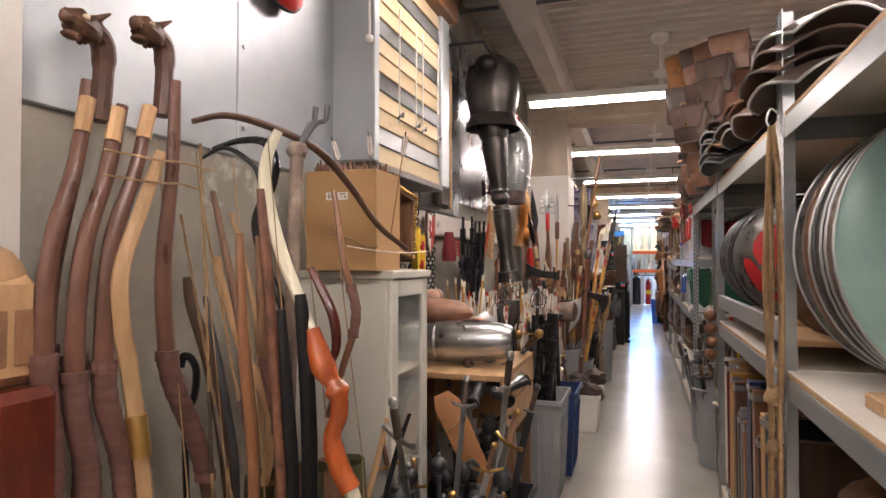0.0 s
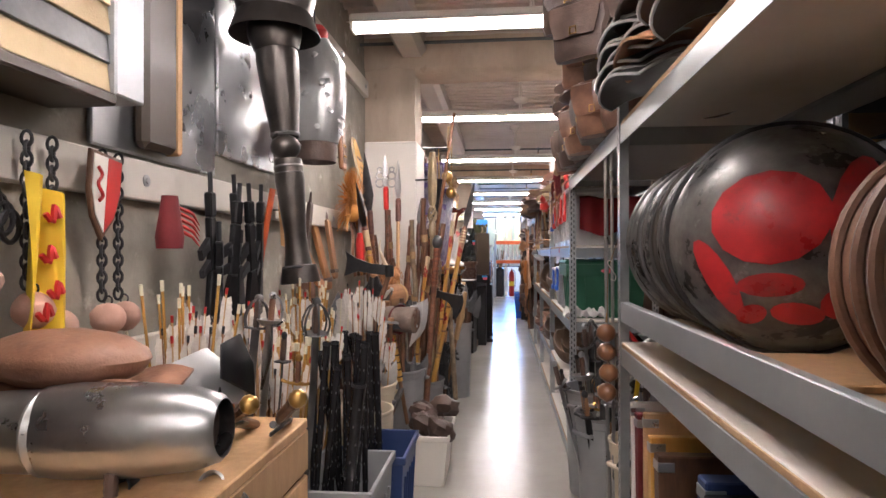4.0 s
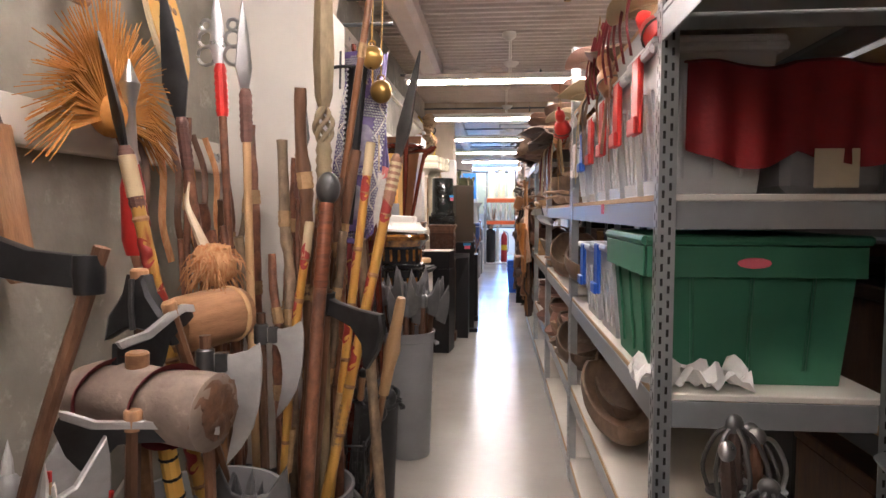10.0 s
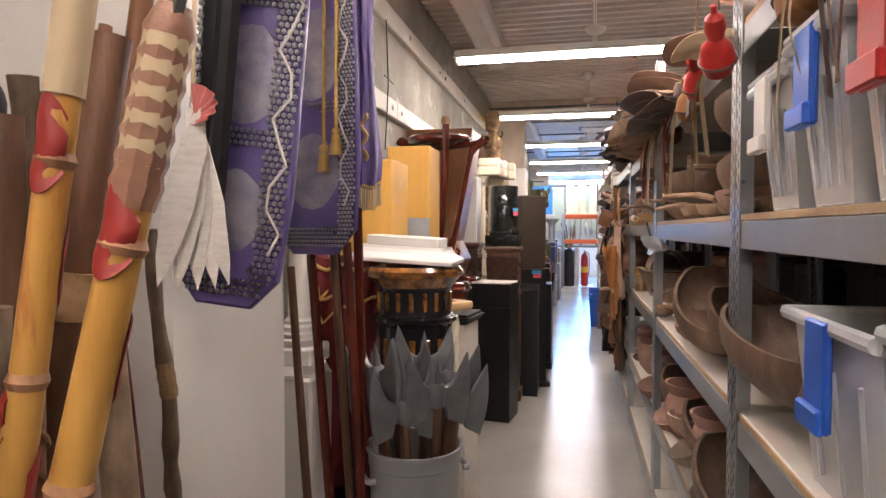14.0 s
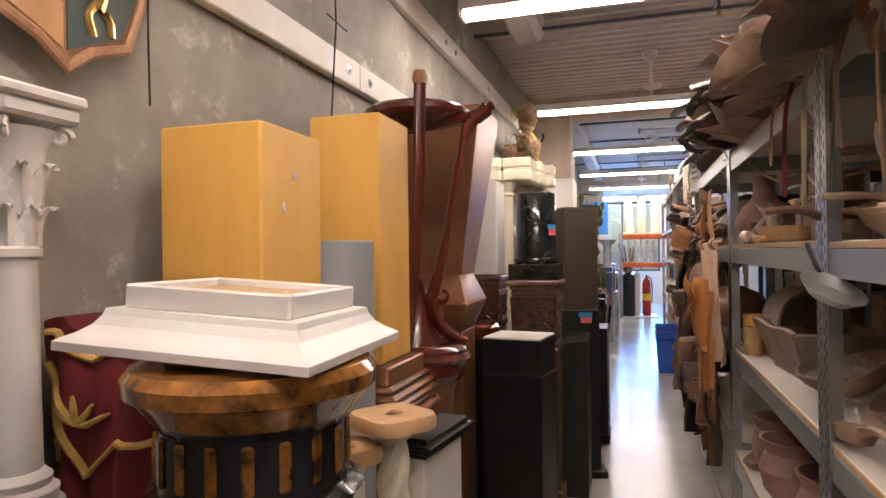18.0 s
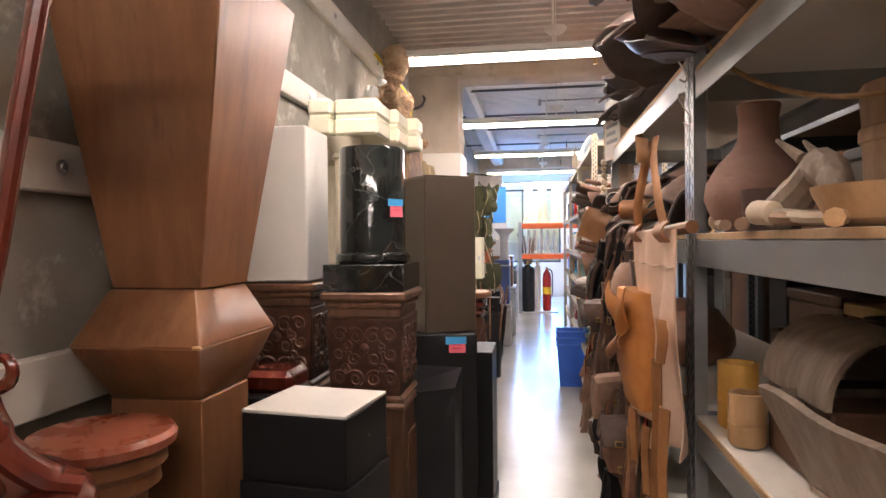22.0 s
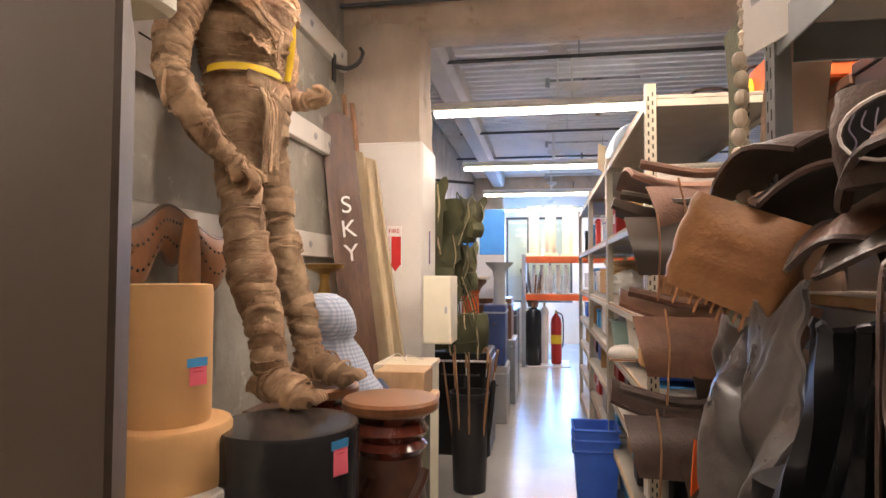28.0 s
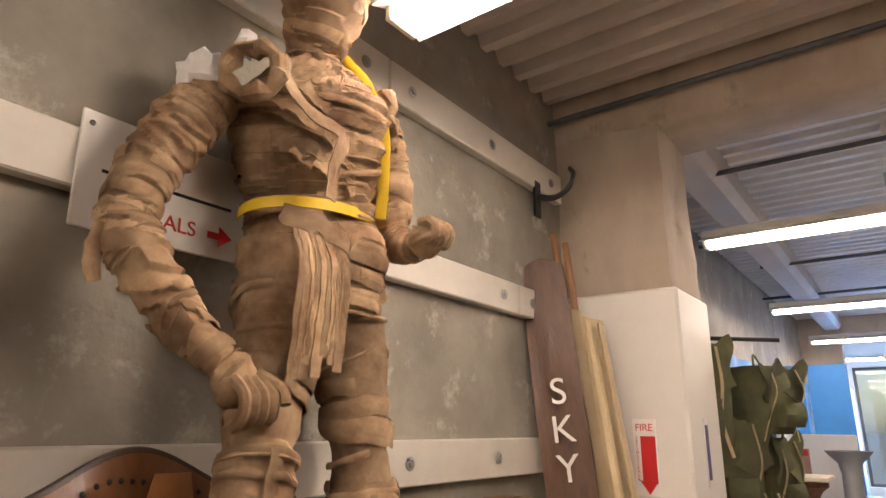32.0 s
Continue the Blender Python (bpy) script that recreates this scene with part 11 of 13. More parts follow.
hk = setting("armour_rail", G().tube([(-1.28, 4.1, 3.06), (-1.02, 4.1, 3.06), (-1.02, 5.2, 3.06), (-1.28, 5.2, 3.06)], 0.012, 8).tube([(-1.03, 4.52, 3.05), (-1.04, 4.52, 3.09)], 0.008, 6).tube([(-1.0, 4.98, 2.7), (-1.02, 4.98, 3.06)], 0.005, 6), M["rack_dark"], "dark steel bar holding suits of armour off the wall", "bar")

# bench with silver arm armour
bn = thing("wooden_bench", "rough pale wooden bench box holding armour pieces", "bench")
part("top", G().box(-1.28, -0.60, 2.80, 3.62, 0.99, 1.02, 0.004), M["light_wood"], bn)
part("front_board", G().box(-0.618, -0.60, 2.80, 3.62, 0.86, 0.988, 0.004), M["light_wood"], bn)
part("front_board", G().box(-0.617, -0.601, 2.80, 3.62, 0.70, 0.845, 0.004), M["light_wood"], bn)
part("end_board", G().box(-1.27, -0.62, 3.60, 3.618, 0.55, 0.988, 0.004), M["light_wood"], bn)
for x in (-1.24, -0.66):
    for y in (3.08, 3.56):
        part("leg", G().box(x, x + 0.05, y, y + 0.05, 0, 0.988, 0.004), M["mid_wood"], bn)
sa = thing("arm_armour", "large bright silver vambrace lying on the bench", "armour", pose(-1.24, 3.02, 1.13, 0, 88, 2))
part("upper_plate", G().lathe([(0.075, 0.0), (0.085, 0.1), (0.088, 0.22), (0.09, 0.26)], 28, caps=False, squash=(2, 0.05)), M["steel"], sa)
part("lower_plate", G().lathe([(0.094, 0.24), (0.10, 0.3), (0.098, 0.45), (0.085, 0.58), (0.07, 0.63), (0.06, 0.64)], 28, caps=False, squash=(2, 0.05)), M["steel"], sa)
part("joint_band", G().lathe([(0.093, 0.235), (0.099, 0.245), (0.093, 0.258)], 28, caps=False), M["silver_paint"], sa)
part("lining", G().lathe([(0.06, 0.02), (0.065, 0.6)], 20), M["dark_leather"], sa)
for k in range(4):
    a = k * 1.5
    part("rivet", G().ball(0.006, pose(0.092 * math.cos(a), 0.092 * math.sin(a), 0.25), 7, 5), M["steel"], sa)
sd2 = thing("saddle_pad", "rounded dark brown leather saddle pad on the bench", "saddle", pose(-1.05, 3.14, 1.28))
part("pad", G().ball(0.17, None, 22, 12, 0.06, (1.25, 0.75, 0.42)), M["brown_leather"], sd2)
part("skirt", G().sheet(lambda u, v: ((u - 0.5) * 0.5, (v - 0.5) * 0.3, -0.07 + 0.02 * math.sin(u * 9) + 0.02 * math.sin(v * 7)), 16, 8, 0.008), M["brown_leather"], sd2)
for k in range(5):
    g = G().prism([(-0.12, 0), (0.13, 0.03), (0.1, 0.12), (-0.02, 0.17), (-0.14, 0.09)], 0.008, None, 0.03)
    solo("plate_armour", g, M[("black", "steel_dark_paint", "silver_paint")[k % 3]], "bent dark armour plate in a heap on the bench", "armour", pose(-0.92 + 0.06 * k, 3.25 + 0.06 * k, 1.05 + 0.03 * k, -50 + 14 * k, 10 * k, 30 * k), group="loose plates")
g = G()
for k in range(9):
    pl = solo("loose_fitting", G().lathe([(0.03, 0), (0.032, 0.01), (0.02, 0.03), (0.022, 0.12), (0.03, 0.13), (0.024, 0.131), (0.016, 0.03)], 16, caps=False), M[("iron", "dark_iron", "steel")[k % 3]], "metal tube fitting lying in the heap", "fitting", pose(-0.72 + rng.uniform(-0.1, 0.1), 2.72 + 0.06 * k, 0.92 + rng.uniform(-0.02, 0.06), rng.uniform(40, 100), rng.uniform(-40, 40), rng.uniform(0, 180)), group="loose fittings")
lp = thing("leather_scabbard", "tan leather scabbard leaning out of a crate", "scabbard", lean(-0.62, 2.70, 0.45, 6, -24, 20))
part("sheath", G().prism([(-0.05, 0.0), (0.05, 0.0), (0.06, 0.5), (0.03, 0.56), (-0.04, 0.56), (-0.06, 0.5)], 0.02, pose(0, -0.01, 0), 0.08), M["tan_leather"], lp)
part("lace", G().tube([(-0.055, -0.012, 0.4), (0.055, -0.012, 0.42)], 0.004, 5), M["rope"], lp)
for k in range(3):
    PISTOL.at(lean(-0.8 + 0.08 * k, 3.45 + 0.05 * k, 1.03, 70, 20 * k, 40 * k, 1.0))
for k in range(5):
    SW[1 + k % 4].at(lean(-0.85 + 0.06 * k, 3.66, 0.72, -6 + 3 * k, 4, 60 * k, 0.7))

# carved harp frame, maroon helmet, leather boards, broom and plaques
hp = thing("carved_plaque", "tan carved wooden harp-shaped panel with cut-outs", "carving", pose(-1.20, 5.02, 1.57, 0, 3, 90))
part("hanging_nail", G().tube([(0, 0.0, 0.2), (0, 0.11, 0.2)], 0.004, 6), M["iron"], hp)
part("panel", G().prism([(-0.075, 0.44), (-0.075, 0.2), (-0.04, 0.1), (-0.02, 0.0), (0.02, 0.0), (0.04, 0.1), (0.075, 0.2), (0.08, 0.44)], 0.03, pose(0, -0.03, 0), 0.04), M["light_wood"], hp)
part("scroll", G().tube([(0.08 + 0.03 * math.cos(a * 0.7) * (1 - a / 14), -0.02, 0.42 + 0.03 * math.sin(a * 0.7) * (1 - a / 14)) for a in range(12)], 0.01, 6), M["light_wood"], hp)
for k in range(6):
    part("rib", G().tube([(-0.055 + 0.022 * k, -0.034, 0.22), (-0.055 + 0.022 * k, -0.036, 0.40)], 0.006, 6), M["light_wood"], hp)
for x, z in ((0.0, 0.15), (-0.03, 0.19), (0.03, 0.19), (0.0, 0.07)):
    part("cut_out", G().box(x - 0.014, x + 0.014, -0.0316, -0.0306, z - 0.005, z + 0.005, 0).box(x - 0.005, x + 0.005, -0.0322, -0.0318, z - 0.014, z + 0.014, 0), M["ink"], hp)
mh = thing("maroon_helmet", "dark red leather helmet with silver wings on the wall", "helmet", pose(-1.16, 5.28, 2.2))
part("shell", G().ball(0.13, None, 20, 12, 0.06, (0.8, 1, 0.9)), M["maroon"], mh)
part("brim", G().tube([(0.105 * math.cos(a * TAU / 24), 0.135 * math.sin(a * TAU / 24), -0.05) for a in range(25)], 0.014, 6), M["black"], mh)
for k in range(5):
    part("wing_plate", G().ball(0.05, pose(0.06, 0.03 + 0.03 * k, 0.06 + 0.03 * k, 0, 60, 40), 9, 6, 0.4, (1, 0.6, 0.2), k), M["silver_paint"], mh)
for (y, z0, hgt, w, mt, tilt) in ((5.32, 1.15, 0.42, 0.07, "brown_leather", 0), (5.36, 1.42, 0.42, 0.03, "dark_leather", -5), (5.72, 1.30, 0.56, 0.075, "tan_leather", 26), (5.90, 1.28, 0.50, 0.06, "tan_leather", 14), (6.05, 1.35, 0.42, 0.05, "mid_wood", 8), (5.55, 1.1, 0.40, 0.05, "brown_leather", 6)):
    t = thing("leather_sheath", "long stiff leather sheath hung on the wall rail", "sheath", pose(-1.20, y, z0, -tilt, 0, 90), group="wall sheaths")
    part("body", G().prism([(-w, 0.02), (-w * 0.6, 0), (w * 0.6, 0), (w, 0.02), (w * 0.9, hgt), (-w * 0.9, hgt)], 0.025, pose(0, -0.025, 0), 0.06), M[mt], t)
    part("loop", G().tube(smoothpath([(-w * 0.4, -0.012, hgt), (0, -0.012, hgt + 0.06), (w * 0.4, -0.012, hgt)], 4), 0.006, 5), M["dark_leather"], t)
    part("cap", G().box(-w * 1.05, w * 1.05, -0.03, 0.004, hgt * 0.1, hgt * 0.16, 0.003), M["dark_leather"], t)
br = thing("straw_broom", "orange straw fan broom with a red and steel spike", "broom", pose(-1.15, 6.40, 1.80) @ Matrix.Diagonal((1.2, 1.25, 1.25, 1)))
g = G()
for k in range(420):
    a = rng.uniform(-1.9, 1.9)
    L = rng.uniform(0.17, 0.25)
    o = rng.uniform(-0.03, 0.03)
    d = Vector((o, math.sin(a), math.cos(a)))
    p0 = Vector((0, 0, 0.03)) + d * 0.045
    g.tube([p0, p0 + d * L * 0.6 + Vector((o * 0.5, 0, -0.0)), p0 + d * L + Vector((o, 0, -0.05 * abs(math.sin(a))))], [0.0025, 0.002, 0.0012], 4)
tagged(part("straw_fan", g, M["straw"], br), kind="stuff")
part("core", G().ball(0.055, pose(0, 0, 0.03), 14, 8), M["straw"], br)
part("spike", G().lathe([(0.016, -0.1), (0.012, 0.05), (0.026, 0.11), (0.02, 0.12), (0.002, 0.17)], 14, pose(0.05, 0, 0)), M["steel"], br)
part("red_sleeve", G().lathe([(0.02, -0.32), (0.03, -0.28), (0.03, -0.15), (0.018, -0.09)], 14, pose(0.05, 0, 0)), M["red"], br)
ov = thing("oval_plaque", "large yellow oval wooden plaque with brown lettering bars", "plaque", pose(-1.20, 6.80, 2.25, -14, 4, 90))
part("board", G().prism([(0.13 * math.cos(a * TAU / 28), 0.26 * math.sin(a * TAU / 28)) for a in range(28)][::-1], 0.02, pose(0, -0.02, 0), 0.05), M["canvas"], ov)
part("face", G().prism([(0.12 * math.cos(a * TAU / 28), 0.245 * math.sin(a * TAU / 28)) for a in range(28)][::-1], 0.003, pose(0, -0.0235, 0)), M["yellow_wood"], ov)
for k in range(5):
    part("dot", G().lathe([(0.014, 0), (0.014, 0.002)], 12, pose(-0.07 + 0.035 * k, -0.024, 0.06, 90, 0, 0)), M["brown_lam"], ov)
for k in range(4):
    part("bar", G().box(-0.07, 0.07 - 0.02 * k, -0.0262, -0.0242, -0.02 - 0.05 * k, -0.012 - 0.05 * k, 0), M["dark_wood"], ov)
wp = thing("wall_plaque", "small brown wooden case hung high on the wall", "plaque", pose(-1.22, 6.32, 2.16, -4, 0, 90))
part("hanging_nail", G().tube([(0, 0.0, 0.1), (0, 0.11, 0.1)], 0.004, 6), M["iron"], wp)
part("board", G().box(-0.06, 0.06, -0.035, 0, 0, 0.30, 0.012), M["brown_lam"], wp)
part("inset", G().box(-0.04, 0.04, -0.040, -0.0355, 0.05, 0.25, 0.004), M["dark_wood"], wp)
for k in range(4):
    part("stud", G().ball(0.009, pose(-0.02 + 0.04 * (k % 2), -0.04, 0.1 + 0.08 * (k // 2)), 8, 6), M["brass"], wp)
for k in range(7):
    y = 6.5 + 0.11 * k
    strap("wall_thong", "dark hide thong and horn hanging on the wall", [(-1.22, y, 1.86), (-1.18, y + 0.02, 1.7), (-1.17, y - 0.01, 1.5), (-1.16, y + 0.03, 1.35)], 0.013, rng.choice(["dark_wood", "fur", "brown_leather"]))

# ---- studded purple shields, wall shield, weapons round them ----
def studded(name, m, w=0.30, hgt=0.95):
    t = thing(name, "purple brocade shield covered in bands of silver studs", "shield", m, group="studded shields")
    out = [(-w * 0.62, hgt), (-w * 0.68, hgt * 0.6), (-w * 0.72, hgt * 0.3), (-w * 0.66, hgt * 0.08), (-w * 0.35, 0), (w * 0.35, 0), (w * 0.66, hgt * 0.08), (w * 0.72, hgt * 0.3), (w * 0.68, hgt * 0.6), (w * 0.62, hgt)]
    part("board", G().prism(out, 0.025, pose(0, 0, 0), 0.02), M["purple"], t)
    part("medallion", G().ball(w * 0.46, pose(0, 0.0, hgt * 0.26), 24, 8, 0.1, (0.95, 0.05, 1.1), 3, 5), M["purple_silver"], t, "embossed silver medallion")
    part("upper_medallion", G().ball(w * 0.46, pose(0, 0.0, hgt * 0.62), 24, 8, 0.1, (0.95, 0.05, 1.3), 5, 5), M["purple_silver"], t, "embossed silver medallion")
    for s in (-1, 1):
        part("brocade_line", G().tube([(s * w * 0.52 + 0.02 * math.sin(k * 1.9), -0.006, hgt * 0.15 + k * 0.045) for k in range(15)], 0.0035, 5), M["fletch"], t)
    g = G()
    sr = 0.0058
    rows = int(hgt / 0.0125)
    for k in range(rows):
        z = 0.03 + k * 0.0125
        e = w * (0.66 + 0.05 * math.sin(z * 4)) * min(1.0, 0.62 + z * 5)
        n = int(2 * e / 0.0125)
        for i in range(n):
            x = (i - (n - 1) / 2) * 0.0125 + (0.006 if k % 2 else 0)
            if abs(x) > e - 0.006 or (abs(z / hgt - 0.26) < 0.175 or abs(z / hgt - 0.64) < 0.165) and abs(x) < e - 0.062 or z / hgt > 0.97:
                continue
            if abs(x) < e - 0.062 and noise.noise(Vector((x * 9, z * 9, w * 7))) > 0.22:
                continue
            g.ball(sr, pose(x, -0.003, z), 6, 3)
    tagged(part("stud_band", g, M["steel"], t), kind="stuff")
    return t


studded("studded_shield", pose(-0.755, 8.10, 1.465, 0, 0, -14), 0.235, 1.0)
studded("studded_shield", pose(-0.645, 7.41, 1.39, 0, 7, 6), 0.165, 0.75)
for k, (x, y, z) in enumerate(((-0.70, 8.06, 2.25), (-0.66, 8.06, 2.3), (-0.82, 8.03, 2.25))):
    t = thing("gold_tassel", "gold cord with a tassel hanging before the shields", "tassel", pose(x, y, z), group="gold tassels")
    part("cord", G().tube(smoothpath([(0, 0, 0.3), (0.004, 0, 0), (0, 0, -0.45)], 6), 0.006, 6), M["gold_cord"], t)
    part("tassel_head", G().ball(0.014, pose(0, 0, -0.46), 10, 7), M["gold_cord"], t)
    part("skirt", G().lathe([(0.02, -0.53), (0.012, -0.47)], 12), M["gold_cord"], t)
hb3 = setting("banner_bar", G().tube([(-1.28, 8.13, 2.62), (-0.55, 8.13, 2.62)], 0.012, 8).tube([(-0.70, 8.13, 2.3), (-0.70, 8.13, 2.62)], 0.006, 6).tube([(-0.85, 8.13, 2.35), (-0.85, 8.13, 2.62)], 0.006, 6).tube([(-0.69, 7.45, 2.12), (-0.69, 7.47, 2.30)], 0.006, 6), M["rack_dark"], "dark bar holding shields and banners off the wall", "bar")
bn2 = thing("purple_banner", "bunched purple satin banners with gold braid and fringed ends", "banner", pose(-0.675, 8.32, 0))
for xc, zb, hw, q in ((-0.058, 1.71, 0.040, 0.0), (0.016, 1.69, 0.036, 2.0)):
    f = lambda u, v: (xc + (hw + 0.012 * math.sin(v * 7 + q)) * (0.75 + 0.25 * v) * math.cos(TAU * u) * (1 + 0.16 * math.sin(TAU * u * 5 + 5 * v) + 0.10 * math.sin(v * 13 + q)), (0.045 + 0.014 * math.sin(v * 9)) * math.sin(TAU * u) * (1 + 0.34 * math.sin(TAU * u * 7 + q + 3 * v) * (0.4 + 0.6 * math.sin(v * 6 + q) ** 2)), 2.5 - (2.5 - zb) * v + 0.012 * math.sin(TAU * u * 2))
    part("cloth", G().sheet(f, 48, 24, 0.003), M["purple"], bn2)
    g = G()
    for k in range(60):
        p = Vector(f(k / 60, 1.0))
        g.tube([p + Vector((0, 0, 0.012)), p + Vector((0.002 * math.sin(k * 5), 0.002 * math.cos(k * 3), -0.07))], 0.0026, 4)
    tagged(part("fringe", g, M["canvas"], bn2), kind="stuff")
    part("fringe_braid", G().tube([Vector(f(k / 30, 0.99)) for k in range(31)], 0.006, 6), M["gold_cord"], bn2)
for q in (-1, 1):
    part("gold_braid", G().tube([(0.02 + q * 0.016 + 0.010 * math.sin(k * 1.1 + q), -0.062, 1.93 - 0.012 * k) for k in range(14)], 0.006, 6), M["gold_cord"], bn2)
for k, (xa, xb) in enumerate(((-0.15, 0.02), (-0.035, 0.045))):
    part("pole", G().tube([(xb, -0.02, 0.0), ((xa + xb) / 2, -0.01, 1.0), (xa, 0, 2.56)], 0.0165, 10), M["mahogany"], bn2)
plain = lambda t, p, d: None
for k, (xa, xb, y, z, r) in enumerate(((-0.60, -0.70, 8.22, 1.50, 0.016), (-0.64, -0.76, 8.24, 1.52, 0.015), (-0.69, -0.82, 8.20, 1.46, 0.017), (-0.76, -0.88, 8.17, 1.42, 0.015))):
    staff("dark_pole", "dark polished wooden pole of a banner or spear", [(xa, y, 0), ((xa + xb) / 2, y + 0.01, z * 0.5), (xb, y + 0.03, z)], r, M["dark_wood" if k % 2 else "mahogany"], plain, "pole")
ws = thing("heraldic_shield", "heraldic wall shield with red and white bars and a gold lion", "shield", pose(-1.255, 9.09, 2.03, 0, 0, 90) @ Matrix.Diagonal((1.36, 1, 1.36, 1)))
so = [(-0.17, 0.5), (-0.17, 0.15), (-0.13, 0.05), (-0.05, 0.02), (0, -0.02), (0.05, 0.02), (0.13, 0.05), (0.17, 0.15), (0.17, 0.5)]
part("board", G().prism(so, 0.02, pose(0, -0.02, 0), 0.04), M["mid_wood"], ws)
part("lion_quarter", G().prism([(0.004, 0.30), (0.004, 0.012), (0.05, 0.035), (0.12, 0.065), (0.155, 0.16), (0.155, 0.30)], 0.003, pose(0, -0.0235, 0)), M["shield_green"], ws)
part("gold_field", G().prism([(-0.155, 0.48), (-0.155, 0.155), (-0.12, 0.065), (-0.05, 0.035), (-0.004, 0.012), (-0.004, 0.48)], 0.003, pose(0, -0.0235, 0)), M["shield_gold"], ws)
part("rim", G().tube([(a, -0.024, b) for a, b in so], 0.011, 8), M["mid_wood"], ws, "carved wooden edge")
for k in range(5):
    part("bar", G().box(-0.153 if k else -0.12, -0.004, -0.0255, -0.0236, 0.09 + 0.08 * k, 0.125 + 0.08 * k, 0), M["red"], ws)
part("red_quarter", G().box(0.01, 0.15, -0.0235, -0.0205, 0.315, 0.48, 0), M["red"], ws)
for q, r in ((((0.065, 0.10), (0.075, 0.14), (0.07, 0.19), (0.085, 0.23)), 0.013), (((0.085, 0.23), (0.092, 0.245), (0.088, 0.26)), 0.015), (((0.07, 0.20), (0.10, 0.21), (0.125, 0.235)), 0.007), (((0.075, 0.18), (0.105, 0.175), (0.125, 0.19)), 0.007), (((0.065, 0.11), (0.09, 0.09), (0.095, 0.06)), 0.008), (((0.06, 0.11), (0.045, 0.085), (0.055, 0.05)), 0.008), (((0.055, 0.12), (0.03, 0.15), (0.035, 0.19), (0.02, 0.225), (0.03, 0.25)), 0.005)):
    part("lion", G().tube(smoothpath([(a, -0.025, b) for a, b in q], 4), r, 8), M["brass"], ws)
solo("wall_wire", G().tube(smoothpath([(-1.25, 10.45, 3.0), (-1.24, 10.46, 2.62), (-1.235, 10.44, 2.5), (-1.25, 10.42, 2.1)], 5), 0.004, 5).tube([(-1.24, 10.38, 2.6), (-1.23, 10.55, 2.58)], 0.004, 5), M["dark_iron"], "thin iron wire hanging on the wall", "wire")
for k in range(2):
    t = thing("brass_bell", "round brass crotal bell hanging high by the spears", "bell", pose(-0.50 + 0.03 * k, 7.28 + 0.05 * k, 2.22 - 0.14 * k), group="brass bells")
    part("globe", G().ball(0.05, None, 18, 12, 0, (1, 1, 1.05)), M["brass"], t)
    part("loop", G().tube([(0.015 * math.cos(a * TAU / 12), 0, 0.06 + 0.015 * math.sin(a * TAU / 12)) for a in range(13)], 0.004, 5), M["brass"], t)
    part("cord", G().tube([(0, 0, 0.07), (0.01, 0, 0.45)], 0.004, 5), M["gold_cord"], t)
ft = thing("feather_charm", "white feathers with dark tips tied to a pole", "feathers", pose(-0.415, 6.99, 1.585) @ Matrix.Scale(0.72, 4))
for k in range(5):
    d = (k - 2) * 0.12
    part("feather", G().prism([(0.0, 0.02), (0.022, -0.06), (0.026, -0.16), (0.012, -0.26), (0.0, -0.30), (-0.014, -0.25), (-0.026, -0.15), (-0.02, -0.05)][::-1], 0.003, pose(0.01 * k, -0.02 - 0.006 * k, 0.14, 0, math.degrees(d), 10 * k)), M["fletch"], ft)
part("pink_fan", G().sheet(lambda u, v: (0.02 + 0.055 * v * math.cos((u - 0.5) * 2.9), -0.035 - 0.02 * v + 0.004 * math.sin(u * 40) * v, 0.13 + 0.035 * v * math.sin((u - 0.5) * 2.9) + 0.02 * v), 40, 4, 0.002), M["faded_pink"], ft)
part("thong", G().tube([(0.0, -0.01, 0.16), (0.0, 0.0, 0.36)], 0.004, 5), M["canvas"], ft)
plain = lambda t, p, d: None
staff("dark_pole", "dark red polished pole with a turned top", [(-0.56, 7.08, 0.0), (-0.565, 7.07, 0.9), (-0.62, 7.05, 1.62)], 0.02, M["mahogany"], plain, "pole")
staff("cut_branch", "grey-brown cut branch with a pale sawn end", [(-0.40, 6.93, 0.3), (-0.44, 6.91, 0.95), (-0.475, 6.90, 1.43)], 0.021, M["grey_bark"], lambda t, p, d: part("sawn_end", G().lathe([(0.021, -0.002), (0.02, 0.003), (0.002, 0.004)], 12, aim(p, p + d)), M["light_wood"], t), "branch")
staff("laced_club", "reddish wooden club bound with crossed thongs", [(-0.56, 6.86, 0.3), (-0.555, 6.86, 0.9), (-0.535, 6.85, 1.42)], 0.022, M["bark_stave"], lambda t, p, d: [part("thong", G().tube([(0.023 * math.cos(k * 0.5 + q), 0.023 * math.sin(k * 0.5 + q), -0.02 - 0.012 * k) for k in range(32)], 0.0026, 5, aim(p, p + d)), M["rope"], t) for q in (0, 2)], "club")
pk = thing("pale_stick", "pale carved wooden stick with a ball in the middle", "stick", lean(-0.40, 6.98, 0.8, 10, 12, 0))
part("rod", G().lathe([(0.022, 0), (0.024, 0.12), (0.035, 0.2), (0.024, 0.27), (0.02, 0.4), (0.016, 0.42)], 14), M["light_wood"], pk)
part("lower_rod", G().tube([(0, 0, 0), (0, 0, -0.55)], 0.014, 8), M["mid_wood"], pk)
lb_ = thing("leather_banner", "stiff black leather banner hanging by the column", "banner")
part("panel", G().sheet(lambda u, v: (-0.63 + 0.09 * u * (1 - 0.3 * v) - 0.05 * v, 7.36 + 0.02 * math.sin(u * 6), 2.2 - v * 0.72), 8, 20, 0.008), M["black"], lb_)
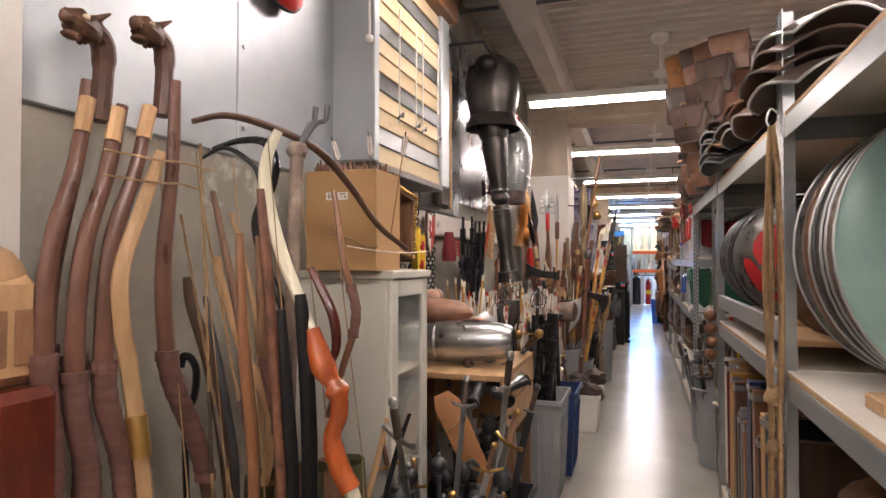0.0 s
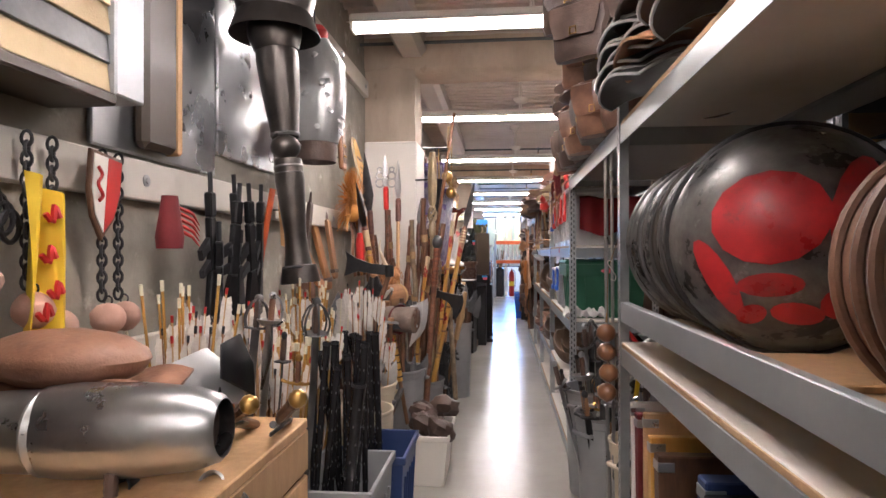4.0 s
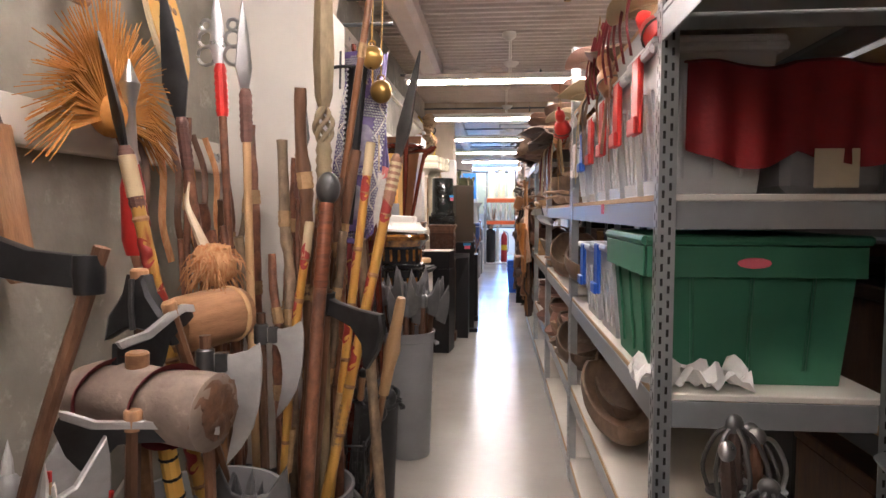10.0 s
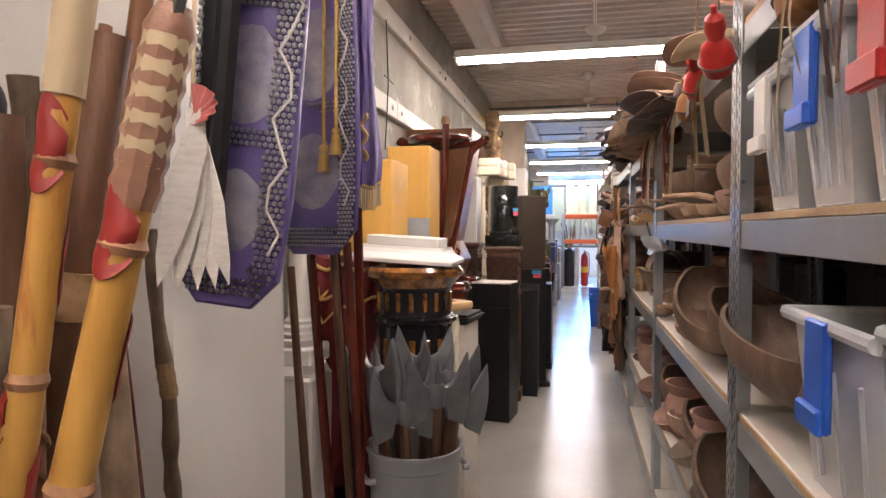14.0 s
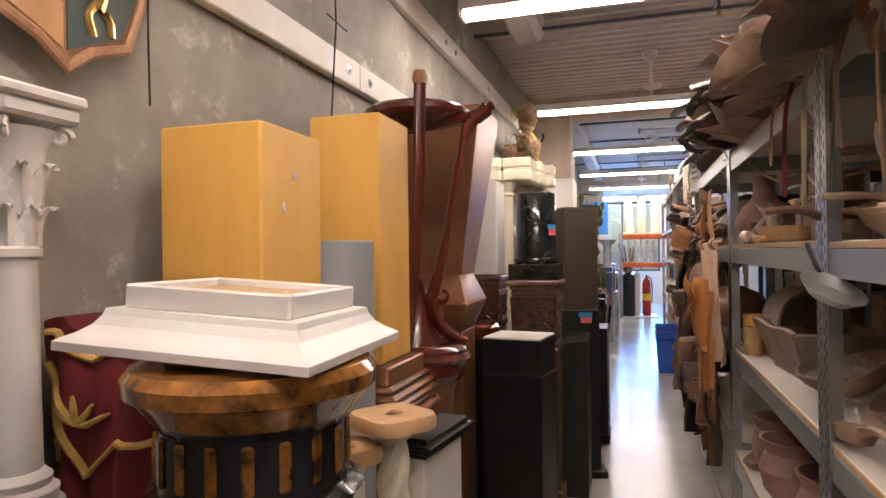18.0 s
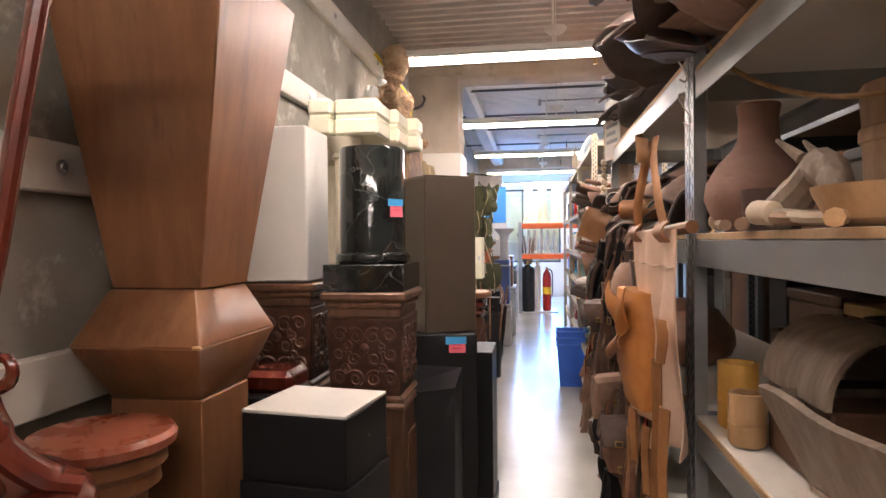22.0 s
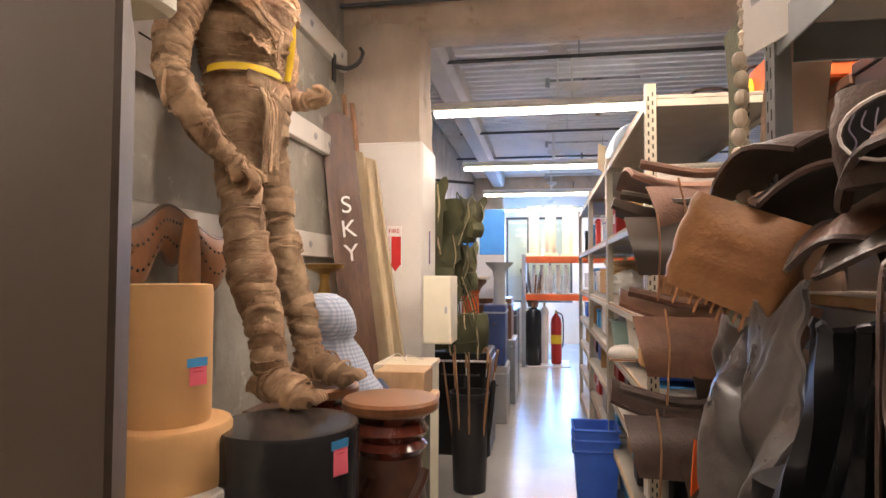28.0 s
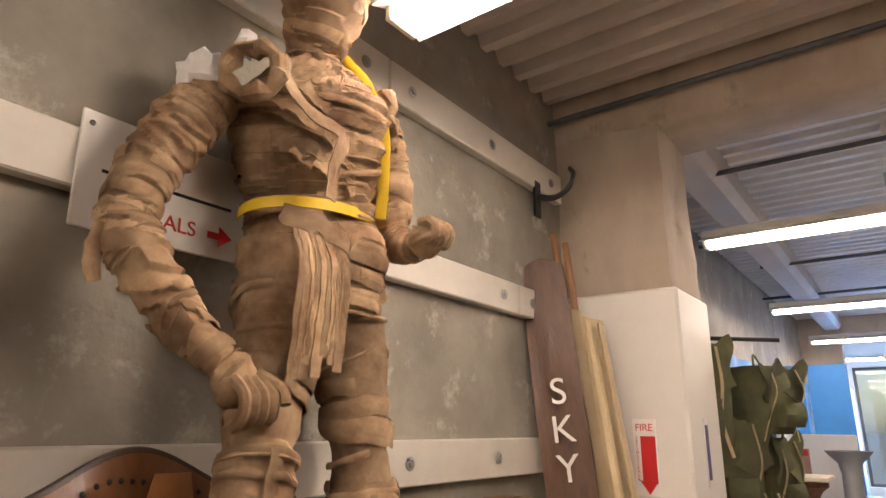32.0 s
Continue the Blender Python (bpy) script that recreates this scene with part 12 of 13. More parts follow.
part("hanging_bar", G().tube([(-0.82, 7.47, 2.215), (-0.66, 7.365, 2.205), (-0.50, 7.36, 2.20)], 0.008, 7), M["dark_iron"], lb_)
stud_ = G().ball(0.006, None, 7, 5).mesh("stud", M["steel"])
for k in range(30):
    v = (k + 0.5) / 30
    part("stud", stud_, None, lb_, m=Matrix.Translation((-0.625 - 0.05 * v, 7.348, 2.2 - 0.72 * v)))

# ===== far end: second column, wall beside the statue, clutter by the window =====
rng = random.Random(81)
C2Y = 16.1

# signs, box and hook on the second column
t = thing("extinguisher_sign", "red and white vertical fire extinguisher sign on the white column", "sign", pose(-0.925, C2Y - 0.004, 0))
part("plate", G().box(-0.05, 0.05, -0.003, 0.003, 1.63, 1.94, 0.001), M["paper"], t)
part("red_field", G().box(-0.018, 0.046, -0.006, -0.0035, 1.68, 1.87, 0.0005), M["sign_red"], t)
part("arrow", G().prism([(-0.03, 1.69), (0.048, 1.69), (0.009, 1.636)], 0.003, Matrix.Translation((0, -0.007, 0))), M["sign_red"], t)
words("FIRE", 0.042, pose(0, -0.006, 1.905), M["sign_red"], t)
for k, ch in enumerate("EXTINGUISHER"):
    words(ch, 0.017, pose(-0.034, -0.006, 1.865 - 0.0155 * k), M["sign_red"], t)
t = thing("column_label", "narrow white label with a purple edge on the column", "label", pose(-0.733, 16.33, 0))
part("plate", G().box(-0.001, 0.003, -0.03, 0.03, 1.66, 1.95, 0.001), M["paper"], t)
part("stripe", G().box(0.0035, 0.005, -0.022, 0.022, 1.69, 1.92, 0.001), M["purple"], t)
t = thing("electric_box", "cream steel electric box fixed beside the column", "electric box", pose(-0.59, 15.96, 1.40))
part("case", G().box(-0.09, 0.09, -0.12, 0.14, -0.21, 0.21, 0.006), M["cream"], t)
part("door", G().box(-0.084, 0.084, -0.128, -0.1215, -0.2, 0.2, 0.003), M["cream"], t)
part("latch", G().box(0.05, 0.066, -0.134, -0.1285, -0.02, 0.02, 0.002), M["steel"], t)
t = thing("iron_hook", "black iron hook bracket at the top of the wall", "hook", pose(-1.26, 15.82, 2.93))
part("back_plate", G().box(-0.006, 0.006, -0.03, 0.03, -0.08, 0.10, 0.003), M["dark_iron"], t)
part("hook_arm", G().tube(smoothpath([(0, 0, 0.02), (0.09, 0, 0.0), (0.16, 0, 0.03), (0.19, 0, 0.09), (0.17, 0, 0.13)], 5), [0.02] * 12 + [0.017] * 5 + [0.013] * 3 + [0.01], 8, flat=0.7), M["dark_iron"], t)

# plank with white letters, canvas and poles leaning in the corner
t = thing("lettered_plank", "weathered dark plank with white painted letters, leaning in the corner", "plank", aim((-0.86, 15.62, 0.0), (-1.235, 15.78, 2.62)) @ pose(0, 0, 0, 0, 0, 133))
part("board", G().sheet(lambda u, v: ((u - 0.5) * 0.20 * (1 - 0.25 * max(0, v - 0.85)), 0.012 * noise.noise(Vector((u * 3, v * 6, 0))), 2.62 * v + (0.05 * math.sin(u * 3.1) if v > 0.99 else 0)), 6, 30, 0.03), M["dark_wood"], t)
for k, ch in enumerate("SKY"):
    words(ch, 0.15, pose(0.005, -0.036, 2.06 - 0.15 * k), M["paper"], t, depth=0.001)
for dx in (0.0, 0.055):
    solo("wooden_pole", G().tube([(-0.90 + dx, 15.86, 0.0), (-1.06 + dx, 15.88, 1.4), (-1.22 + dx, 15.90, 2.78 - dx)], [0.018, 0.02, 0.016], 10), M["mid_wood"], "round brown wooden pole leaning in the corner", "pole", group="leaning poles")
cv = solo("canvas_roll", G().sheet(lambda u, v: (-1.14 + 0.30 * (1 - v) + u * (0.17 + 0.06 * (1 - v)) + 0.014 * math.sin(u * 15 + v * 3), 15.84 - 0.10 * (1 - v) + 0.035 * math.sin(u * 9 + 1.5 * v) * (0.3 + u), 0.0 + 2.42 * v - 0.10 * u * v), 34, 22, 0.006), M["canvas"], "cream canvas sheet bundled upright beside the plank", "canvas")
part("fold", G().tube(smoothpath([(-0.72, 15.66, 0.05), (-0.86, 15.73, 1.2), (-1.03, 15.80, 2.34)], 6), [0.03, 0.028] + [0.024] * 10 + [0.014], 8), M["canvas"], cv)

# wall by the statue: sign, studded harness, chaps, straps
t = thing("wall_sign", "white wall sign with red lettering and a red arrow", "sign", pose(-1.245, 14.03, 2.405, -5, 0, 90))
part("plate", G().box(-0.20, 0.20, -0.004, 0.004, -0.13, 0.13, 0.002), M["paper"], t)
part("rule", G().box(-0.15, 0.16, -0.006, -0.0045, -0.004, 0.004, 0.001), M["ink"], t)
words("P", 0.05, pose(-0.10, -0.0055, 0.075), M["sign_red"], t)
words("ALS", 0.05, pose(0.03, -0.0055, -0.075), M["sign_red"], t)
part("arrow", G().prism([(0.10, -0.083), (0.13, -0.083), (0.13, -0.1), (0.165, -0.075), (0.13, -0.05), (0.13, -0.067), (0.10, -0.067)], 0.002, Matrix.Translation((0, -0.007, 0))), M["sign_red"], t)
for q in (-0.18, 0.18):
    part("screw", G().lathe([(0.007, 0), (0.006, 0.003), (0.001, 0.004)], 8, pose(q, -0.004, 0.1, 90, 0, 0)), M["dark_iron"], t)

t = thing("studded_harness", "brown studded leather harness collar hung on the wall", "harness", pose(-1.235, 14.02, 1.70))


def collar(u, v):
    y = (u - 0.5) * 0.62
    top = 0.10 + 0.05 * math.cos((u - 0.5) * 7.0)
    hgt = 0.13 + 0.07 * math.sin(u * 9) ** 2
    return (0.03 + 0.02 * math.sin(v * 3.1) + 0.015 * math.sin(u * 8), y, top - v * hgt)


part("collar", G().sheet(collar, 40, 8, 0.014), M["brown_lam"], t)
part("piping", G().tube([Vector(collar(k / 40, 0)) + Vector((0.006, 0, 0)) for k in range(41)], 0.010, 7), M["dark_leather"], t)
part("lower_piping", G().tube([Vector(collar(k / 40, 1)) + Vector((0.006, 0, 0)) for k in range(41)], 0.010, 7), M["dark_leather"], t)
stud = G().ball(0.0062, None, 8, 6).mesh("stud", M["dark_iron"])
for k in range(26):
    for v in (0.28, 0.68):
        p = Vector(collar((k + 0.5) / 26, v))
        part("stud", stud, None, t, m=Matrix.Translation(p + Vector((0.013, 0, 0))))
part("hanging_flap", G().sheet(lambda u, v: (0.07 + 0.01 * math.sin(u * 3), 0.055 + (u - 0.5) * (0.07 + 0.06 * math.sin(v * 2.6)), 0.11 - 0.30 * v), 8, 12, 0.006), M["tan_leather"], t)

t = thing("leather_chaps", "tan leather chaps with straps hanging from the wall rail", "chaps", pose(-1.23, 13.56, 2.40))
part("panel", G().sheet(lambda u, v: (0.035 + 0.02 * math.sin(u * 6 + v * 2), -0.14 + u * (0.10 + 0.22 * v), -0.02 - 0.60 * v - 0.08 * u * v), 20, 16, 0.006), M["tan_leather"], t)
part("edge_band", G().tube(smoothpath([(0.055, -0.03, -0.02), (0.065, 0.04, -0.25), (0.06, 0.13, -0.50), (0.055, 0.185, -0.70)], 6), 0.02, 6, flat=0.3), M["brown_leather"], t)
part("crossbar", G().tube([(0.065, -0.16, -0.585), (0.07, 0.17, -0.57)], 0.012, 8), M["dark_leather"], t)
for a, b, c, mt_ in (((-0.02, -0.30), (-0.09, -0.62), (0.02, -0.82), "brown_leather"), ((0.05, -0.45), (0.02, -0.82), (0.17, -0.72), "tan_leather"), ((-0.14, -0.5), (-0.10, -0.95), (-0.16, -1.1), "brown_leather")):
    part("strap", G().tube(smoothpath([(0.075, a[0], a[1]), (0.10, b[0], (a[1] + b[1]) / 2), (0.10, b[0], b[1]), (0.09, c[0], c[1])], 6), 0.018, 6, flat=0.25), M[mt_], t)
part("buckle", G().tube([(0.09, 0.12, -0.70), (0.09, 0.16, -0.70), (0.09, 0.16, -0.75), (0.09, 0.12, -0.75), (0.09, 0.12, -0.70)], 0.004, 6), M["brass"], t)
part("nail", G().tube([(-0.02, -0.08, 0.0), (0.05, -0.08, 0.005)], 0.005, 6), M["dark_iron"], t)
t = thing("leather_satchel_frame", "tan stiff leather case leaning below the chaps", "case", pose(-1.14, 13.20, 1.28, 0, 0, 80))
part("body", taper(-0.16, 0.16, -0.05, 0.05, 0.0, 0.62, -0.04, 0.01), M["tan_leather"], t)
part("strap", G().tube(smoothpath([(-0.16, -0.06, 0.4), (0.0, -0.075, 0.37), (0.16, -0.06, 0.4)], 5), 0.016, 6, flat=0.3), M["brown_leather"], t)

# gingham cloth
gm = mat("gingham", (0.62, 0.66, 0.72), (0.54, 0.58, 0.66), 4.0, 0.85, bump=0.2, bscale=90, vary=0)
nt = gm.node_tree
bs = nt.nodes["Principled BSDF"]
src = bs.inputs["Base Color"].links[0].from_socket
tcn = nt.nodes.new("ShaderNodeTexCoord")
last = src
for ax in ("Y", "Z"):
    wv = nt.nodes.new("ShaderNodeTexWave")
    wv.bands_direction = ax
    wv.inputs["Scale"].default_value = 18.0
    wv.inputs["Distortion"].default_value = 0.6
    nt.links.new(tcn.outputs["Object"], wv.inputs["Vector"])
    mx = nt.nodes.new("ShaderNodeMix")
    mx.data_type = "RGBA"
    mul = nt.nodes.new("ShaderNodeMath")
    mul.operation = "MULTIPLY"
    mul.inputs[1].default_value = 0.55
    nt.links.new(wv.outputs["Fac"], mul.inputs[0])
    nt.links.new(mul.outputs[0], mx.inputs[0])
    nt.links.new(last, mx.inputs[6])
    mx.inputs[7].default_value = (0.22, 0.30, 0.45, 1)
    last = mx.outputs[2]
nt.links.new(last, bs.inputs["Base Color"])
g = G()
prof = [(0.19, 0.0), (0.185, 0.05), (0.165, 0.12), (0.14, 0.19), (0.115, 0.25), (0.10, 0.285), (0.095, 0.30), (0.115, 0.33), (0.125, 0.38), (0.118, 0.43), (0.09, 0.475), (0.05, 0.50), (0.004, 0.505)]
vs, fs, seg = [], [], 30
for k, (r, z) in enumerate(prof):
    for i in range(seg):
        a = TAU * i / seg
        d = Vector((math.cos(a), math.sin(a), z * 5))
        q = r * (1 + 0.10 * noise.noise(d * 2.2) + 0.05 * noise.noise(d * 6))
        vs.append((q * math.cos(a) * 0.85 - 0.05 * z, q * math.sin(a) - 0.32 * z, z))
for k in range(len(prof) - 1):
    for i in range(seg):
        j = (i + 1) % seg
        fs.append((k * seg + i, k * seg + j, (k + 1) * seg + j, (k + 1) * seg + i))
fs.append(tuple(range(seg))[::-1])
g.add(vs, fs)
solo("cloth_doll", g, gm, "plain cloth doll shape in blue gingham slumped behind the statue", "doll", pose(-0.82, 14.74, 1.06) @ Matrix.Diagonal((1.1, 1.15, 0.95, 1)), smooth=1.2)
solo("denim_cloth", G().sheet(lambda u, v: (-0.72 + 0.16 * (u - 0.5) + 0.01 * math.sin(v * 9), 14.62 + 0.36 * v, 1.075 + 0.03 * math.sin(u * 6 + v * 5) + 0.02 * (1 - abs(2 * u - 1))), 14, 16, 0.01), M["blue_plastic"], "folded dark blue denim cloth under the doll", "cloth")
g = G().lathe([(0.09, 0), (0.095, 0.02), (0.03, 0.05), (0.022, 0.4), (0.035, 0.5), (0.022, 0.56), (0.03, 0.60), (0.10, 0.63), (0.105, 0.65), (0.09, 0.655), (0.02, 0.64)], 24)
solo("brass_stand", g, M["brass"], "tall brass stand with a flat dish on top", "stand", pose(-1.10, 15.25, 1.02))
t = thing("low_table", "dark wooden low bench along the wall behind the statues", "bench")
part("top", G().box(-1.24, -0.92, 14.62, 15.42, 0.98, 1.02, 0.005), M["dark_wood"], t)
part("shelf_top", G().box(-0.92, -0.60, 14.62, 15.15, 1.02, 1.06, 0.005), M["dark_wood"], t)
for x, y, z in ((-1.21, 14.66, 0.98), (-1.21, 15.38, 0.98), (-0.64, 14.66, 1.02), (-0.64, 15.1, 1.02), (-0.96, 15.38, 0.98)):
    part("leg", G().box(x - 0.02, x + 0.02, y - 0.02, y + 0.02, 0, z, 0.003), M["dark_wood"], t)
t = thing("cream_carton", "cream cardboard carton with string on top", "carton", pose(-0.72, 15.52, 0))
part("carton_body", G().box(-0.13, 0.17, -0.16, 0.16, 0.0, 1.10, 0.004), M["cream"], t)
part("lid", G().box(-0.136, 0.176, -0.166, 0.166, 1.10, 1.13, 0.004), M["cream_stone"], t)
part("string", G().tube(smoothpath([(-0.1, -0.1, 1.135), (-0.04, 0.0, 1.17), (0.02, -0.06, 1.14), (0.0, 0.08, 1.15), (0.1, 0.05, 1.135)], 6), 0.003, 5), M["paper"], t)

# olive packs and netting on the far side of the column
def pack(x, y, z, w, hgt, d, rz):
    t = thing("canvas_pack", "crumpled olive canvas rucksack hanging on the wall", "rucksack", pose(x, y, z, rng.uniform(-6, 6), 0, rz), group="olive rucksacks")
    part("sack", G().add(*bag_mesh(w, hgt, d, 18, 12)), M["olive"], t)
    part("flap", G().sheet(lambda u, v: ((u - 0.5) * w * (1.05 + 0.1 * math.sin(v * 7)), -d * 0.62 - 0.02 * math.sin(u * 7 + v * 3), 0.01 - v * hgt * 0.5 - 0.03 * math.sin(u * 11)), 14, 8, 0.006), M["olive"], t)
    part("pocket", G().add(*bag_mesh(w * 0.5, hgt * 0.35, d * 0.5, 12, 6), Matrix.Translation((0.02, -d * 0.6, -hgt * 0.55))), M["olive"], t)
    for q in (-0.3, 0.3):
        part("strap", G().tube(smoothpath([(q * w, -d * 0.66, -0.02), (q * w * 1.1, -d * 0.8, -hgt * 0.4), (q * w, -d * 0.5, -hgt * 0.75), (q * w * 1.4, -d * 0.4, -hgt * 1.1)], 5), 0.012, 6, flat=0.3), M["canvas"], t)
    part("hanging_loop", G().tube(smoothpath([(-0.03, 0, 0), (0, 0.02, 0.07), (0.03, 0, 0)], 4), 0.006, 5), M["olive"], t)


for x, y, z, w, hgt, d, rz in ((-0.86, 16.75, 2.32, 0.30, 0.50, 0.20, 20), (-0.62, 17.05, 2.22, 0.30, 0.34, 0.22, 60), (-0.82, 16.95, 1.95, 0.34, 0.50, 0.24, 35), (-0.66, 17.2, 1.86, 0.24, 0.42, 0.18, 70), (-0.80, 16.85, 1.50, 0.32, 0.46, 0.22, 30), (-0.95, 17.4, 2.2, 0.36, 0.6, 0.22, 80)):
    pack(x, y, z, w, hgt, d, rz)
t = thing("hanging_rail", "dark steel rail holding the rucksacks", "rail")
part("bar", G().tube([(-1.28, 16.9, 2.42), (-0.5, 17.05, 2.36)], 0.012, 8), M["dark_iron"], t)
part("post", G().tube([(-0.98, 17.0, 0.0), (-0.98, 17.0, 2.40)], 0.016, 8), M["dark_iron"], t)
nt_ = thing("cargo_net", "green rope cargo net drooping below the rucksacks", "net", pose(-0.60, 16.95, 1.55))
for k in range(12):
    a = k / 11
    part("strand", G().tube(smoothpath([(-0.15 + 0.2 * a, 0.05 * math.sin(k), 0.05), (-0.10 + 0.24 * a, -0.05 + 0.04 * math.sin(k * 2.3), -0.18), (-0.08 + 0.26 * a + 0.04 * math.sin(k), -0.08, -0.38 - 0.06 * math.sin(k * 1.7)), (0.02 + 0.15 * a, 0.0, -0.55 + 0.05 * math.cos(k))], 5), 0.0055, 5), M["olive"] if k % 3 else M["canvas"], nt_)
for k in range(4):
    part("cross_strand", G().tube(smoothpath([(-0.14, 0.02, -0.1 - 0.11 * k), (0.0, -0.08, -0.14 - 0.11 * k), (0.14, -0.04, -0.09 - 0.12 * k)], 5), 0.005, 5), M["olive"], nt_)
solo("olive_bag", G().add(*bag_mesh(0.34, 0.30, 0.26, 18, 10)), M["olive"], "drooping olive canvas bag in the net", "bag", pose(-0.56, 17.05, 1.30, 0, 0, 30))
# black bin with sticks and umbrellas
bb = can("black_bin", "tall black plastic bin filled with sticks and umbrellas", -0.50, 16.78, 0.15, 0.72, M["black_plastic"], False)
for k in range(9):
    a = k * 2.4
    x, y = -0.50 + 0.08 * math.cos(a), 16.78 + 0.08 * math.sin(a)
    tx, ty = x + 0.12 * math.cos(a), y + 0.12 * math.sin(a)
    if k % 3 == 0:
        t = thing("umbrella", "furled black umbrella standing in the bin", "umbrella", aim((x, y, 0.03), (tx, ty, 0.95)), group="umbrellas")
        part("canopy", G().lathe([(0.006, 0.1), (0.026, 0.22), (0.03, 0.5), (0.02, 0.78), (0.008, 0.8)], 12, squash=(6, 0.12)), M["black"], t)
        part("shaft", G().tube([(0, 0, 0.02), (0, 0, 0.9)], 0.005, 6), M["steel"], t)
        part("handle", G().tube(smoothpath([(0, 0, 0.86), (0, 0, 0.98), (0.03, 0, 1.02), (0.055, 0, 0.98)], 4), 0.01, 7), M["mid_wood"], t)
    else:
        solo("wooden_stick", G().tube([(x, y, 0.03), (tx, ty, 0.95 + 0.05 * (k % 4))], [0.011, 0.008], 7), M["mid_wood"], "plain wooden stick standing in the bin", "stick", group="sticks in the bin")

# pillars, cases and boards on the left towards the window
t = thing("orange_pillar", "orange-brown painted column stand with a stone-coloured cap", "pillar", pose(-0.70, 18.5, 0))
part("base", G().box(-0.15, 0.15, -0.15, 0.15, 0, 0.12, 0.01), M["mid_wood"], t)
part("shaft", G().lathe([(0.12, 0.12), (0.10, 0.16), (0.095, 0.9), (0.09, 1.42), (0.11, 1.45)], 24), M["orange"], t)
part("capital", G().lathe([(0.10, 1.45), (0.13, 1.50), (0.17, 1.53), (0.17, 1.56), (0.15, 1.57)], 24), M["mid_wood"], t)
part("top", G().box(-0.19, 0.19, -0.19, 0.19, 1.57, 1.60, 0.006), M["cream_stone"], t)
for x0, x1, y0, y1, z0, z1, mt_, lab in ((-0.95, -0.42, 17.62, 18.25, 0, 0.92, "black", "black travelling case stood on the floor"), (-0.62, -0.34, 18.85, 19.4, 0, 0.62, "grey_plastic", "grey plastic storage case on the floor"), (-0.60, -0.36, 18.87, 19.38, 0.62, 1.28, "blue_plastic", "dark blue case stacked on another case"), (-0.95, -0.30, 19.9, 20.6, 0, 0.80, "rack_grey", "grey steel cabinet against the wall"), (-0.9, -0.35, 19.95, 20.55, 0.80, 1.32, "brown_lam", "brown wooden cabinet stacked on a steel one"), (-0.62, -0.34, 21.2, 22.2, 0, 1.1, "rack_dark", "dark steel cabinet near the window")):
    t = thing("storage_case", lab, "case", group="stacked cases")
    part("body", G().box(x0, x1, y0, y1, z0 + (0.004 if z0 else 0), z1, 0.012), M[mt_], t)
    part("lid_band", G().box(x0 - 0.006, x1 + 0.006, y0 - 0.006, y1 + 0.006, z1 - 0.09, z1 - 0.07, 0.003), M["steel"], t)
    part("handle", G().tube(smoothpath([(x0 + 0.1, y0 - 0.006, z1 - 0.2), (x0 + 0.13, y0 - 0.035, z1 - 0.2), (x1 - 0.13, y0 - 0.035, z1 - 0.2), (x1 - 0.1, y0 - 0.006, z1 - 0.2)], 4), 0.01, 6), M["dark_iron"], t)
vessel("grey_urn", "grey flared stone urn on a stacked case", pose(-0.44, 19.1, 1.285), [(0.09, 0), (0.07, 0.03), (0.065, 0.3), (0.08, 0.38), (0.14, 0.44), (0.16, 0.47)], "grey_plastic", "urn")
vessel("dark_pot", "dark glazed pot on the brown cabinet", pose(-0.62, 20.2, 1.325), [(0.08, 0), (0.14, 0.1), (0.12, 0.2), (0.07, 0.26), (0.09, 0.29)], "clay", "pot")
t = thing("picture_board", "white board with a small printed picture leaning on the pillar", "board", pose(-0.72, 19.72, 1.325, -4, 0, 0))
part("board", G().box(-0.30, 0.30, -0.01, 0.01, 0, 0.54, 0.003), M["paper"], t)
part("picture", G().box(-0.20, -0.06, -0.014, -0.011, 0.14, 0.42, 0.001), M["clay"], t)
part("picture_band", G().box(-0.19, -0.07, -0.017, -0.0145, 0.36, 0.41, 0.001), M["sign_red"], t)
part("back_prop", G().box(-0.02, 0.02, 0.02, 0.2, 0, 0.02, 0.003), M["dark_wood"], t)
# added blue sheets where the wall appears blue, blue panels
for ya, yb, z0, z1 in ((16.66, 18.6, 1.55, 2.60), (18.62, 20.9, 1.50, 2.57), (21.3, 24.35, 1.45, 2.55)):
    solo("blue_sheeting", G().sheet(lambda u, v: (WALL + 0.05 + 0.02 * math.sin(u * 23 + v * 2), ya + u * (yb - ya), z1 - v * (z1 - z0) - 0.03 * math.sin(u * 3.1)), 40, 8, 0.006), M["bright_blue"], "bright blue rippled sheet added along a stretch of the wall", "sheeting", group="blue sheeting")
for xa, xb in ((-1.06, -0.90), (-0.86, -0.50)):
    t = thing("blue_screen", "tall blue panel standing across the wall", "panel", pose((xa + xb) / 2, 21.0, 0), group="blue panels")
    part("panel_board", G().box(-(xb - xa) / 2, (xb - xa) / 2, -0.02, 0.02, 0.02, 2.56, 0.004), M["bright_blue"], t)
    part("foot", G().box(-(xb - xa) / 2, (xb - xa) / 2, -0.12, 0.12, 0.0, 0.03, 0.004), M["rack_dark"], t)

